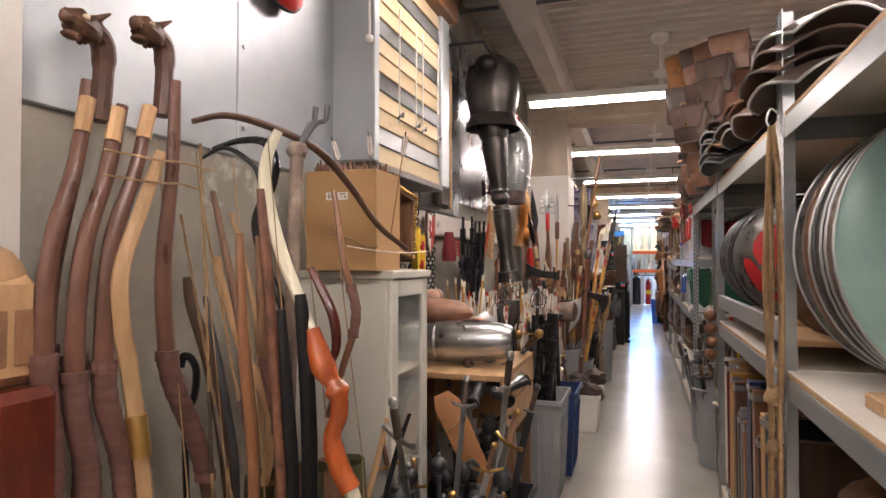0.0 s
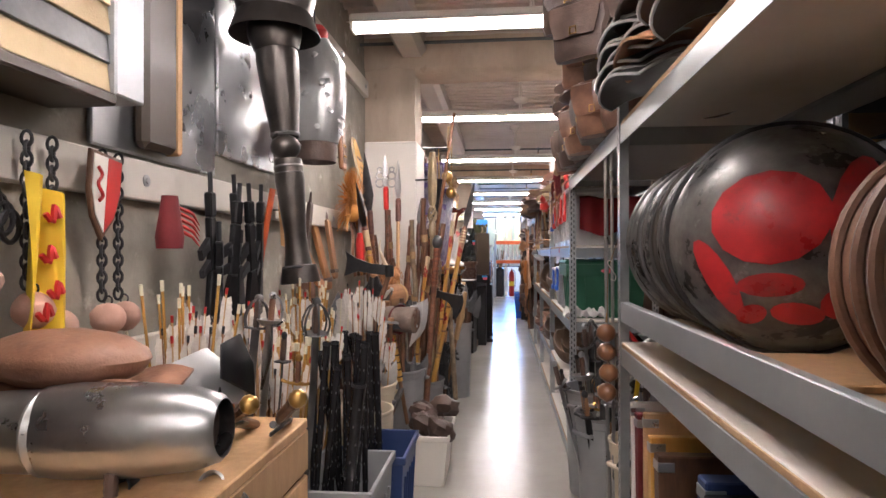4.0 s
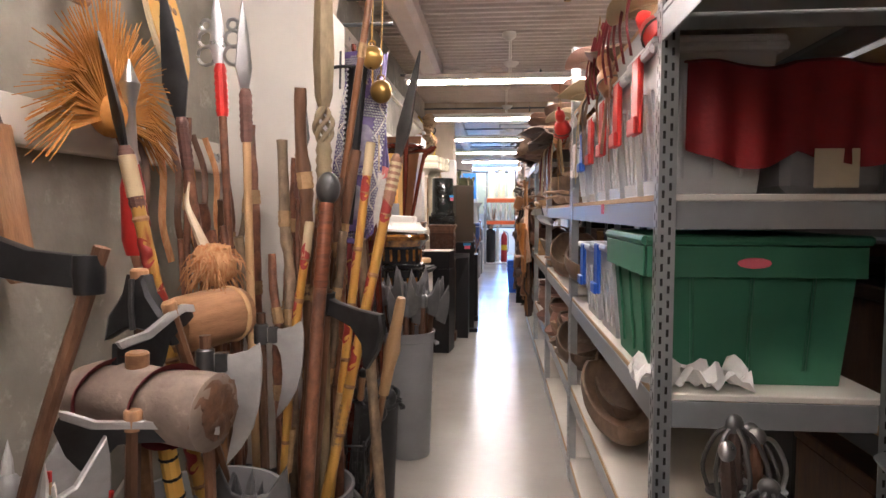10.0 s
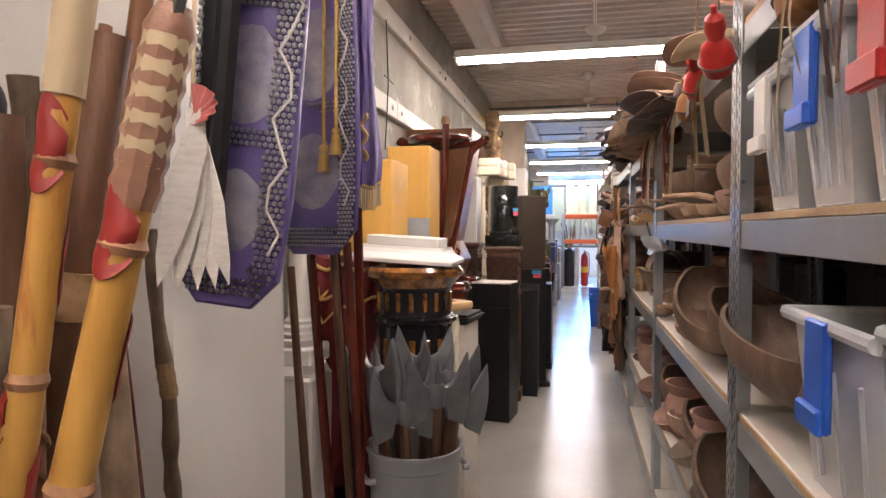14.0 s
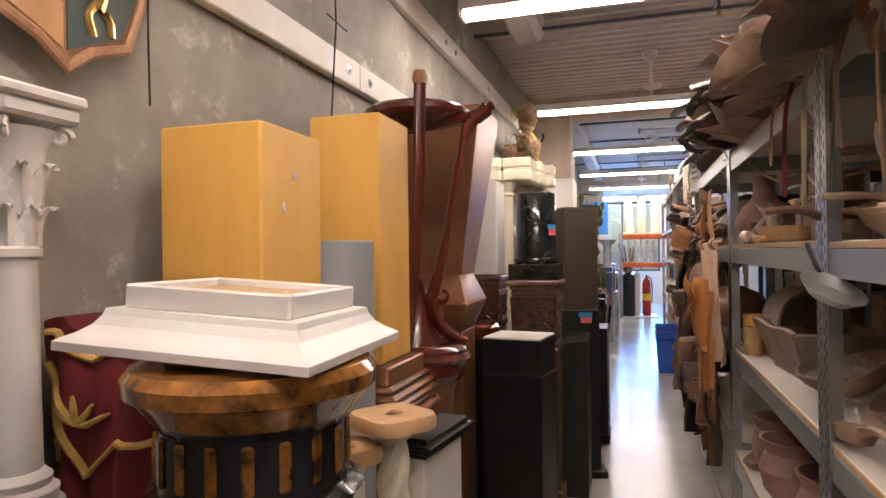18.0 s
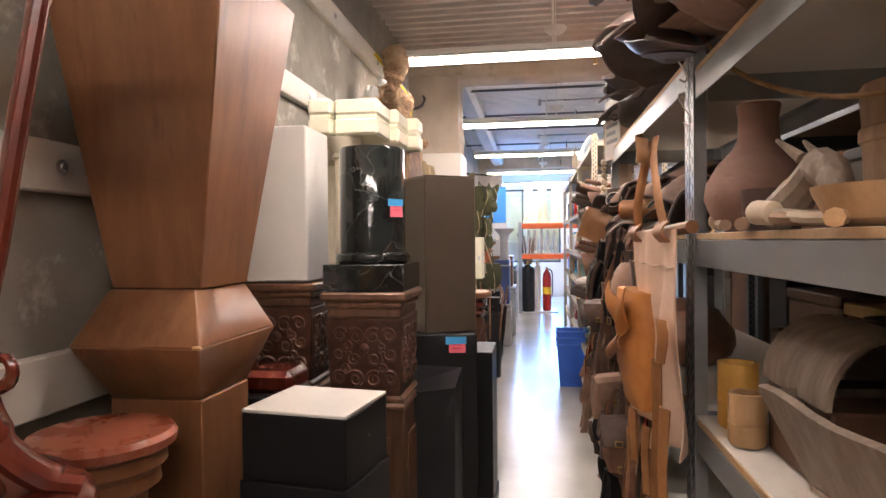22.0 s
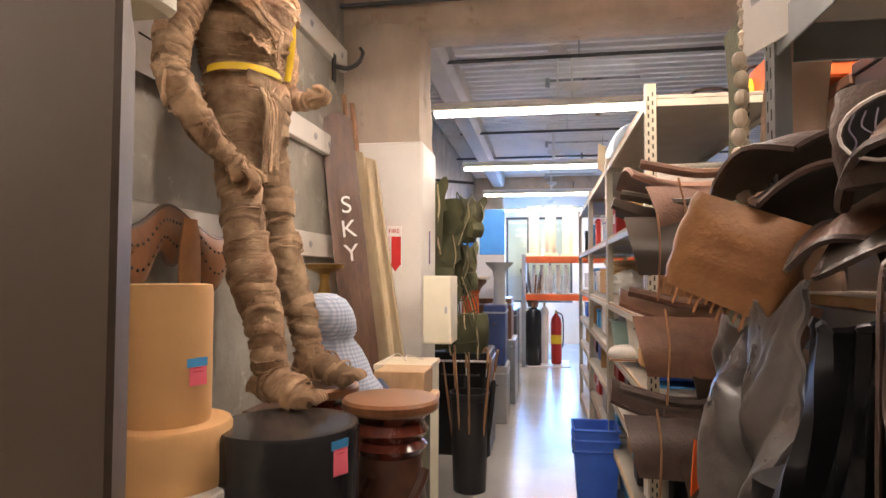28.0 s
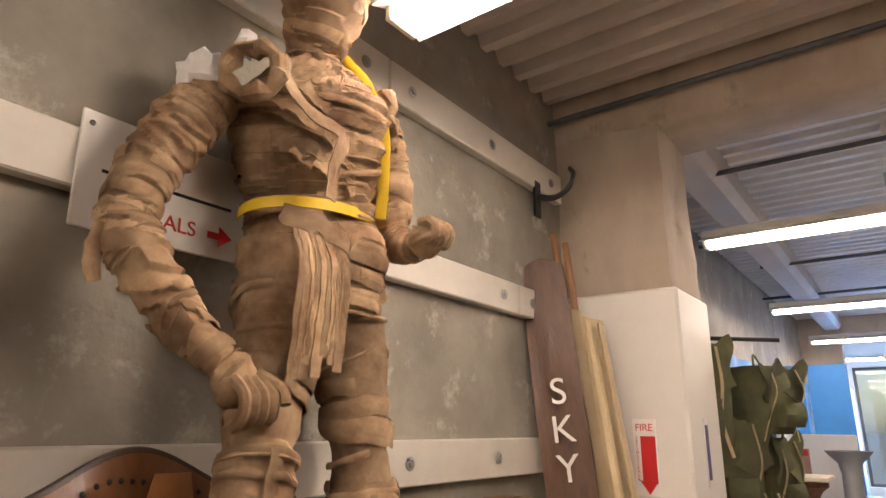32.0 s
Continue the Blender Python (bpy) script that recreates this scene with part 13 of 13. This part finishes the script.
# orange pallet rack across the end, columns on it, gas bottles, extinguisher
t = thing("pallet_rack", "pallet rack with red-orange beams in front of the window", "rack", pose(0.12, 23.05, 0))
for x in (-0.42, 1.55):
    for y in (0.0, 0.62):
        part("upright", G().box(x - 0.035, x + 0.035, y - 0.03, y + 0.03, 0, 1.98, 0.003), M["rack_grey"], t)
for z in (1.17, 1.83):
    for y in (-0.035, 0.62):
        part("beam", G().box(-0.38, 1.5, y - 0.022, y + 0.022, z, z + 0.10, 0.006), M["orange"], t)
    part("deck_board", G().box(-0.38, 1.5, -0.01, 0.595, z + 0.1, z + 0.118, 0.003), M["chipboard"], t)
for x, mt_ in ((-0.18, "cream"), (0.12, "cream_stone"), (0.42, "cream")):
    t = thing("plaster_column", "cream plaster column standing on the pallet rack", "column", pose(x + 0.06, 23.4, 1.952), group="plaster columns")
    part("shaft", G().lathe([(0.085, 0.05), (0.095, 0.08), (0.09, 0.7), (0.085, 0.82)], 20, squash=(10, 0.03)), M[mt_], t)
    part("foot", G().box(-0.12, 0.12, -0.12, 0.12, 0, 0.05, 0.005), M[mt_], t)
    part("capital", G().lathe([(0.09, 0.82), (0.12, 0.86), (0.13, 0.9)], 20), M[mt_], t)
for k in range(5):
    vessel("white_baluster", "white turned baluster standing on the rack", pose(-0.12 + 0.14 * k, 23.3, 1.292), [(0.05, 0), (0.05, 0.04), (0.03, 0.08), (0.055, 0.2), (0.035, 0.38), (0.025, 0.45), (0.045, 0.5)], "white_paint", "baluster", 16)
for x, mt_, r in ((-0.34, "white_paint", 0.075), (-0.14, "black_gloss", 0.15), (0.06, "white_paint", 0.075)):
    t = thing("gas_cylinder", "tall painted gas cylinder standing on the floor", "cylinder", pose(x, 23.5 - (0.25 if r > 0.1 else 0), 0.02), group="gas cylinders")
    part("bottle", G().lathe([(r * 0.9, 0), (r, 0.03), (r, 0.9), (r * 0.85, 0.97), (r * 0.4, 1.01), (0.02, 1.02)], 24), M[mt_], t)
    part("valve", G().lathe([(0.02, 1.02), (0.02, 1.06), (0.03, 1.065), (0.03, 1.09), (0.005, 1.1)], 10), M["brass"], t)
for k in range(9):
    a = k * 1.9
    solo("prop_cane", G().tube([(-0.14 + 0.06 * math.cos(a), 23.28 + 0.06 * math.sin(a), 1.04), (-0.16 + 0.2 * math.cos(a), 23.28 + 0.1 * math.sin(a), 1.62 + 0.05 * (k % 3))], [0.022, 0.014], 7), M[("mid_wood", "dark_wood", "iron")[k % 3]], "cane standing in the black cylinder", "cane", group="bundled canes")
t = thing("fire_extinguisher", "red fire extinguisher with a yellow label standing on the floor", "fire extinguisher", pose(0.27, 23.45, 0.02))
part("tank", G().lathe([(0.085, 0), (0.095, 0.03), (0.095, 0.72), (0.08, 0.82), (0.035, 0.88), (0.03, 0.9)], 24), M["red"], t)
part("label", G().lathe([(0.0965, 0.36), (0.0965, 0.52)], 24, caps=False), M["yellow"], t, "yellow wrapped label")
part("valve", G().box(-0.025, 0.025, -0.03, 0.03, 0.9, 0.95, 0.004), M["brass"], t)
part("lever", G().box(-0.012, 0.012, -0.11, 0.03, 0.95, 0.965, 0.003), M["black_plastic"], t)
part("hose", G().tube(smoothpath([(0.02, -0.02, 0.92), (0.11, -0.05, 0.85), (0.125, -0.03, 0.5), (0.11, -0.02, 0.3)], 6), 0.012, 8), M["black_plastic"], t)
setting("floor_threshold", G().box(-0.45, 0.5, 23.1, 23.95, 0.0, 0.02, 0.004), M["board_white"], "pale raised floor strip before the window", "floor strip")

# blue bins and goods on the cream racks
for k in range(3):
    z = 0.0 + 0.07 * k
    t = thing("blue_bin", "blue plastic bin in a nested stack on the floor", "bin", pose(0.40, 16.45, z), group="nested blue bins")
    for nx, ny in ((-1, 0), (1, 0), (0, -1), (0, 1)):
        m = pose(0, 0, 0, 0, 0, math.degrees(math.atan2(ny, nx)))
        part("side", G().sheet(lambda u, v: (0.115 + 0.03 * v, (u - 0.5) * (0.23 + 0.06 * v), 0.45 * v), 3, 3, 0.004), M["blue"], t, m=m)
    part("rim", G().tube([(-0.15, -0.15, 0.45), (0.15, -0.15, 0.45), (0.15, 0.15, 0.45), (-0.15, 0.15, 0.45), (-0.15, -0.15, 0.45)], 0.012, 6), M["blue"], t)
    part("floor_panel", G().box(-0.114, 0.114, -0.114, 0.114, 0.003, 0.008, 0.001), M["blue"], t)
for k in range(5):
    bowl("woven_basket", "shallow tan woven basket in a stack", pose(0.66 + rng.uniform(-0.02, 0.02), 17.0, 1.475 + 0.045 * k), 0.14, 0.07, "light_wood", k)
solo("white_bag", G().ball(0.12, None, 18, 12, 0.35, (1, 1.1, 0.75), 3, 2.5), M["paper"], "white crumpled plastic bag on the shelf", "bag", pose(0.66, 16.7, 1.56))
vessel("green_basin", "grey-green plastic basin on the rack shelf", pose(0.68, 16.45, 1.13), [(0.12, 0), (0.15, 0.02), (0.17, 0.17), (0.185, 0.18)], "teal", "basin")
solo("dark_helmet", G().ball(0.12, None, 18, 12, 0.08, (1, 1.15, 0.9)), M["rack_grey"], "dark grey helmet lying in the basin", "helmet", pose(0.68, 16.45, 1.32))
for k in range(2):
    t = thing("white_boot", "tall white boot standing on the shelf", "boot", pose(0.60, 15.75 + 0.14 * k, 1.13, 0, 0, 180 + 20 * k), group="white boots")
    part("upper", G().tube(smoothpath([(0, 0, 0.02), (0.0, 0, 0.15), (0.01, 0, 0.29)], 5), [0.05, 0.048, 0.045, 0.046, 0.048, 0.05, 0.052, 0.053, 0.054, 0.055, 0.055], 14), M["white_paint"], t)
    part("foot", G().ball(0.05, Matrix.Translation((0.08, 0, 0.04)), 14, 9, 0, (2.0, 0.9, 0.8)), M["white_paint"], t)
    part("sole", G().box(-0.05, 0.17, -0.04, 0.04, 0.0, 0.012, 0.004), M["mid_wood"], t)
goods = (("red", "red storage box on a rack shelf", "storage_box"), ("blue", "blue storage box on a rack shelf", "storage_box"), ("cardboard", "brown carton on a rack shelf", "carton"), ("black", "black case on a rack shelf", "storage_box"), ("white_paint", "white carton on a rack shelf", "carton"), ("grey_plastic", "grey tub on a rack shelf", "storage_box"), ("tape_blue", "pale blue folded stack on a rack shelf", "storage_box"), ("mid_wood", "wooden box on a rack shelf", "wooden_box"))
for a, b in ((15.0, 16.5), (16.75, 18.3), (18.5, 20.1)):
    for zi, z in enumerate((0.15, 0.51, 0.83, 1.13, 1.46, 1.91)):
        y = a + rng.uniform(0.0, 0.15)
        while y < b - 0.12:
            w, hgt, d = rng.uniform(0.14, 0.34), rng.uniform(0.14, 0.26), rng.uniform(0.28, 0.46)
            if (15.6 < y < 17.3 and zi in (3, 4)) or y + w > b:
                y += 0.12
                continue
            mt_, lab, nm = rng.choice(goods)
            t = thing(nm, lab, "box", pose(0.54 + rng.uniform(0, 0.06), y + w / 2, z, 0, 0, rng.uniform(-7, 7)), group="goods on the cream racks")
            part("body", G().box(0, d, -w / 2, w / 2, 0, hgt, 0.008), M[mt_], t)
            part("lid", G().box(-0.006, d + 0.006, -w / 2 - 0.006, w / 2 + 0.006, hgt, hgt + 0.022, 0.006), M[mt_], t)
            if rng.random() < 0.5:
                part("label", G().box(-0.004, -0.001, -0.035, 0.035, hgt * 0.4, hgt * 0.7, 0.0005), M["paper"], t, "white paper label")
            y += w + rng.uniform(0.02, 0.22)
# on top of the racks
t = thing("round_tank", "pale blue-grey round tank lying on the rack top", "tank", pose(0.82, 17.7, 2.655, 90, 0, 0) @ Matrix.Diagonal((0.72, 0.72, 1, 1)))
part("shell", G().lathe([(0.18, -0.55), (0.28, -0.5), (0.30, -0.4), (0.30, 0.4), (0.28, 0.5), (0.18, 0.55)], 28), M["tank_paint"], t)
for z in (-0.3, 0.3):
    part("hoop", G().lathe([(0.303, z), (0.303, z + 0.03)], 28, caps=False), M["steel"], t)
for x, y, mt_, lab, nm in ((1.12, 15.3, "yellow", "yellow padded bag on the rack top", "yellow_bag"), (0.95, 15.65, "red", "red bag on the rack top", "red_bag"), (0.82, 16.3, "orange", "orange carton-shaped bag on the rack top", "orange_bag")):
    t = thing(nm, lab, "bag", pose(x, y, 2.56))
    part("sack", G().add(*bag_mesh(0.26, 0.13, 0.2, 18, 9)), M[mt_], t)
    part("strap", G().tube(smoothpath([(-0.1, -0.1, -0.02), (-0.08, -0.1, 0.05), (0.08, -0.1, 0.05), (0.1, -0.1, -0.02)], 4), 0.01, 6, flat=0.4), M["black_plastic"], t)
t = thing("orange_crate", "flat orange crate lying on the rack top", "crate", pose(1.30, 14.98, 2.455))
part("crate_body", G().box(-0.25, 0.3, -0.1, 0.5, 0, 0.15, 0.01), M["orange"], t)
part("handle", G().box(-0.05, 0.1, -0.108, -0.1, 0.06, 0.09, 0.003), M["dark_iron"], t)
t = thing("paper_sign", "white paper sign with grey lettering hung at the rack end", "sign", pose(0.47, 13.22, 2.20, 0, 0, -75))
part("sheet", G().box(-0.11, 0.11, -0.002, 0.002, -0.17, 0.17, 0.0005), M["paper"], t)
for k in range(5):
    part("text_line", G().box(-0.08, 0.08 - 0.03 * (k % 2), -0.0035, -0.0022, 0.10 - 0.045 * k, 0.122 - 0.045 * k, 0.0002), M["grey_plastic"], t)
part("cord", G().tube([(-0.08, 0, 0.17), (0, 0, 0.24), (0.08, 0, 0.17)], 0.002, 5), M["rope"], t)
t = thing("leaf_sign", "small pale green card hung at the rack corner", "card", pose(0.47, 16.62, 2.46, 0, 20, -80))
part("sheet", G().box(-0.10, 0.10, -0.002, 0.002, -0.09, 0.09, 0.001), M["canvas"], t)
part("cord", G().tube([(0, 0, 0.09), (0, 0, 0.16)], 0.002, 5), M["rope"], t)
# bead cord and carved strip on the last grey rack's post
t = thing("bead_necklace", "knotted bone-bead cord hanging by the rack post", "beads", pose(0.44, 13.33, 2.28))
part("cord", G().tube([(0, 0, 0.05), (0.004, 0, -0.55)], 0.003, 5), M["rope"], t)
bead = G().lathe([(0.003, -0.02), (0.009, -0.012), (0.006, 0), (0.010, 0.012), (0.003, 0.02)], 8).mesh("bead", M["bone"])
for k in range(13):
    part("bead", bead, None, t, m=pose(0.0003 * k, 0, 0.0 - 0.042 * k))
solo("olive_strip", G().sheet(lambda u, v: (0.49 + 0.11 * u + 0.012 * math.sin(v * 9), 13.36 + 0.01 * math.sin(u * 6), 2.30 - 0.85 * v), 8, 16, 0.008), M["hide"], "long strip of mottled brown hide hung by the post", "hide")
# pipes under the deck
for y, z in ((17.15, 3.40), (19.8, 3.40), (22.4, 3.40)):
    t = thing("ceiling_pipe", "thin dark pipe hung under the ceiling deck", "pipe", kind="structure")
    part("pipe", G().tube([(-0.98, y, z), (X1 - 0.02, y, z)], 0.016, 8), M["rack_dark"], t)
    for x in (0.35, 2.0):
        part("drop_rod", G().tube([(x, y, z), (x, y, TOP + 0.02)], 0.006, 6), M["steel"], t)
    part("branch", G().tube([(0.1, y + 0.5, z - 0.04), (0.9, y + 0.5, z - 0.04)], 0.012, 8).tube([(0.1, y + 0.5, z - 0.10), (0.1, y + 0.5, z - 0.02)], 0.02, 8), M["steel"], t)

# ===== more bows and cords at the start of the walk =====
for name, label, pts, r, mt_ in (
        ("recurve_limb", "matt black bow limb standing before the cabinet", [(-0.855, 1.44, 1.46), (-0.848, 1.44, 1.40), (-0.831, 1.44, 1.196), (-0.823, 1.44, 0.93), (-0.83, 1.44, 0.5), (-0.84, 1.44, 0.0)], 0.02, "black"),
        ("flat_bow", "brown flat wooden bow", [(-0.965, 1.42, 1.74), (-0.957, 1.42, 1.656), (-0.93, 1.42, 1.40), (-0.893, 1.42, 0.93), (-0.88, 1.42, 0.4), (-0.9, 1.42, 0.0)], 0.014, "bark_stave"),
        ("curved_bow", "slim tan curved bow hanging among the others", [(-1.20, 1.55, 1.56), (-1.184, 1.55, 1.479), (-1.109, 1.55, 1.287), (-1.03, 1.55, 1.15), (-1.017, 1.55, 1.05), (-1.03, 1.55, 0.93), (-1.08, 1.55, 0.8), (-1.14, 1.55, 0.62)], 0.014, "light_wood"),
        ("dark_bow", "old dark bow limb leaning on the wall", [(-1.266, 1.5, 1.50), (-1.25, 1.5, 1.42), (-1.188, 1.5, 1.258), (-1.128, 1.5, 1.0), (-1.09, 1.5, 0.6), (-1.1, 1.5, 0.0)], 0.018, "dark_wood"),
        ("curled_bow", "black bow with a curled tip", [(-1.27, 1.48, 1.24), (-1.262, 1.48, 1.27), (-1.235, 1.48, 1.268), (-1.215, 1.48, 1.23), (-1.222, 1.48, 1.16), (-1.25, 1.48, 1.08), (-1.24, 1.48, 0.8), (-1.2, 1.48, 0.4)], 0.014, "black_gloss"),
        ("horn_bow", "black horn bow curving over the stand", [(-1.27, 1.62, 1.90), (-1.16, 1.60, 1.915), (-1.06, 1.58, 1.90), (-1.02, 1.57, 1.84), (-1.03, 1.57, 1.77), (-1.08, 1.57, 1.66), (-1.04, 1.57, 1.52), (-0.98, 1.57, 1.38), (-0.99, 1.57, 1.2)], 0.014, "black_gloss"),
        ("side_bow", "reddish wooden bow bent beside the cabinet", [(-0.86, 1.50, 1.53), (-0.83, 1.50, 1.48), (-0.79, 1.50, 1.40), (-0.78, 1.50, 1.32), (-0.80, 1.50, 1.26)], 0.013, "mahogany")):
    bow(name, label, pts, r, mt_)
for k, (a, b) in enumerate((((-1.137, 1.40, 1.713), (-0.956, 1.40, 0.929)), ((-1.188, 1.38, 1.674), (-1.019, 1.38, 0.932)), ((-1.11, 1.36, 1.86), (-1.06, 1.36, 0.9)))):
    a, b = Vector(a), Vector(b)
    e = a + (b - a) * 1.55
    t = thing("bow_cord", "twisted pale bowstring with a bound middle", "string", group="bowstrings")
    for s in (0, 1):
        part("strand", G().tube([a + (e - a) * (i / 60) + Vector((0.0024 * math.cos(i * 0.9 + s * 3.14), 0.0024 * math.sin(i * 0.9 + s * 3.14), 0)) for i in range(61)], 0.0022, 5), M["rope"], t)
    part("serving", G().tube([a + (e - a) * 0.44, a + (e - a) * 0.58], 0.0055, 7), M["dark_leather"], t)
for z, y, b in ((1.735, 1.10, 1.30), (1.79, 1.10, 1.36)):
    solo("binding_cord", G().tube(smoothpath([(-1.11, y - 0.05, z), (-1.08, y + 0.08, z - 0.004), (-1.09, (y + b) / 2 + 0.06, z + 0.004), (-1.10, b + 0.04, z)], 6), 0.003, 6), M["rope"], "thin cord tying the longbows together", "cord", group="binding cords")
# loose white wire from the carton to the cabinet
solo("white_wire", G().tube(smoothpath([(-0.96, 1.92, 1.60), (-0.9, 2.05, 1.585), (-0.85, 2.2, 1.58), (-0.84, 2.42, 1.59)], 6), 0.002, 5), M["fletch"], "loose white string lying before the carton", "string")
# small gilt-framed display case on the wall rail
t = thing("display_case", "brown display case with a beaded gilt frame", "display case", pose(-1.15, 2.70, 1.735, 0, 8, 90))
part("back_panel", G().box(-0.17, 0.17, 0.0, 0.02, -0.16, 0.16, 0.003), M["dark_wood"], t)
for a in range(4):
    m = pose(0, 0, 0, 0, 90 * a, 0)
    part("frame_side", G().prism([(-0.17, 0.16), (0.17, 0.16), (0.14, 0.128), (-0.14, 0.128)], 0.09, m @ Matrix.Translation((0, -0.09, 0)), 0.03), M["mid_wood"], t)
bd_ = G().ball(0.0085, None, 8, 6).mesh("bead", M["brass"])
for k in range(18):
    for s in (-1, 1):
        part("bead", bd_, None, t, m=Matrix.Translation((-0.16 + 0.0188 * k, -0.094, s * 0.15)))
        part("bead", bd_, None, t, m=Matrix.Translation((s * 0.158, -0.094, -0.142 + 0.0167 * k)))
part("jar", G().lathe([(0.03, -0.12), (0.032, -0.11), (0.032, -0.04), (0.024, -0.03), (0.026, -0.02)], 16, pose(-0.03, -0.045, 0)), M["steel"], t)
part("bracket", G().box(-0.02, 0.02, 0.02, 0.10, 0.1, 0.12, 0.002), M["iron"], t)
# hanger stems and canopies of the ceiling lights
for y in (0.1, 2.92, 5.74, 8.55, 11.65, 14.5, 17.35, 20.15, 22.9, 25.6):
    t = thing("light_hanger", "white hanger stem with a round canopy above a ceiling light", "light hanger", pose(0.18, y, 3.0), group="light hangers")
    part("stem", G().tube([(0, 0, 0.10), (0, 0, 0.545)], 0.008, 8), M["white_paint"], t)
    part("canopy", G().lathe([(0.02, 0.46), (0.075, 0.50), (0.08, 0.54), (0.075, 0.552)], 20), M["white_paint"], t)
# looped wire on the wall rail
t = thing("wire_hook", "bent white wire hook hung from the wall rail", "hook", pose(-1.24, 9.35, 2.42))
part("wire", G().tube(smoothpath([(0.0, 0.0, 0.25), (0.01, 0.0, 0.05), (0.02, -0.03, 0.02), (0.03, 0.03, 0.0), (0.02, 0.06, 0.015)], 5), 0.004, 6), M["white_paint"], t)
part("tail", G().tube(smoothpath([(0.015, 0, 0.02), (0.02, -0.02, -0.2), (0.015, -0.01, -0.45)], 5), 0.003, 5), M["dark_iron"], t)
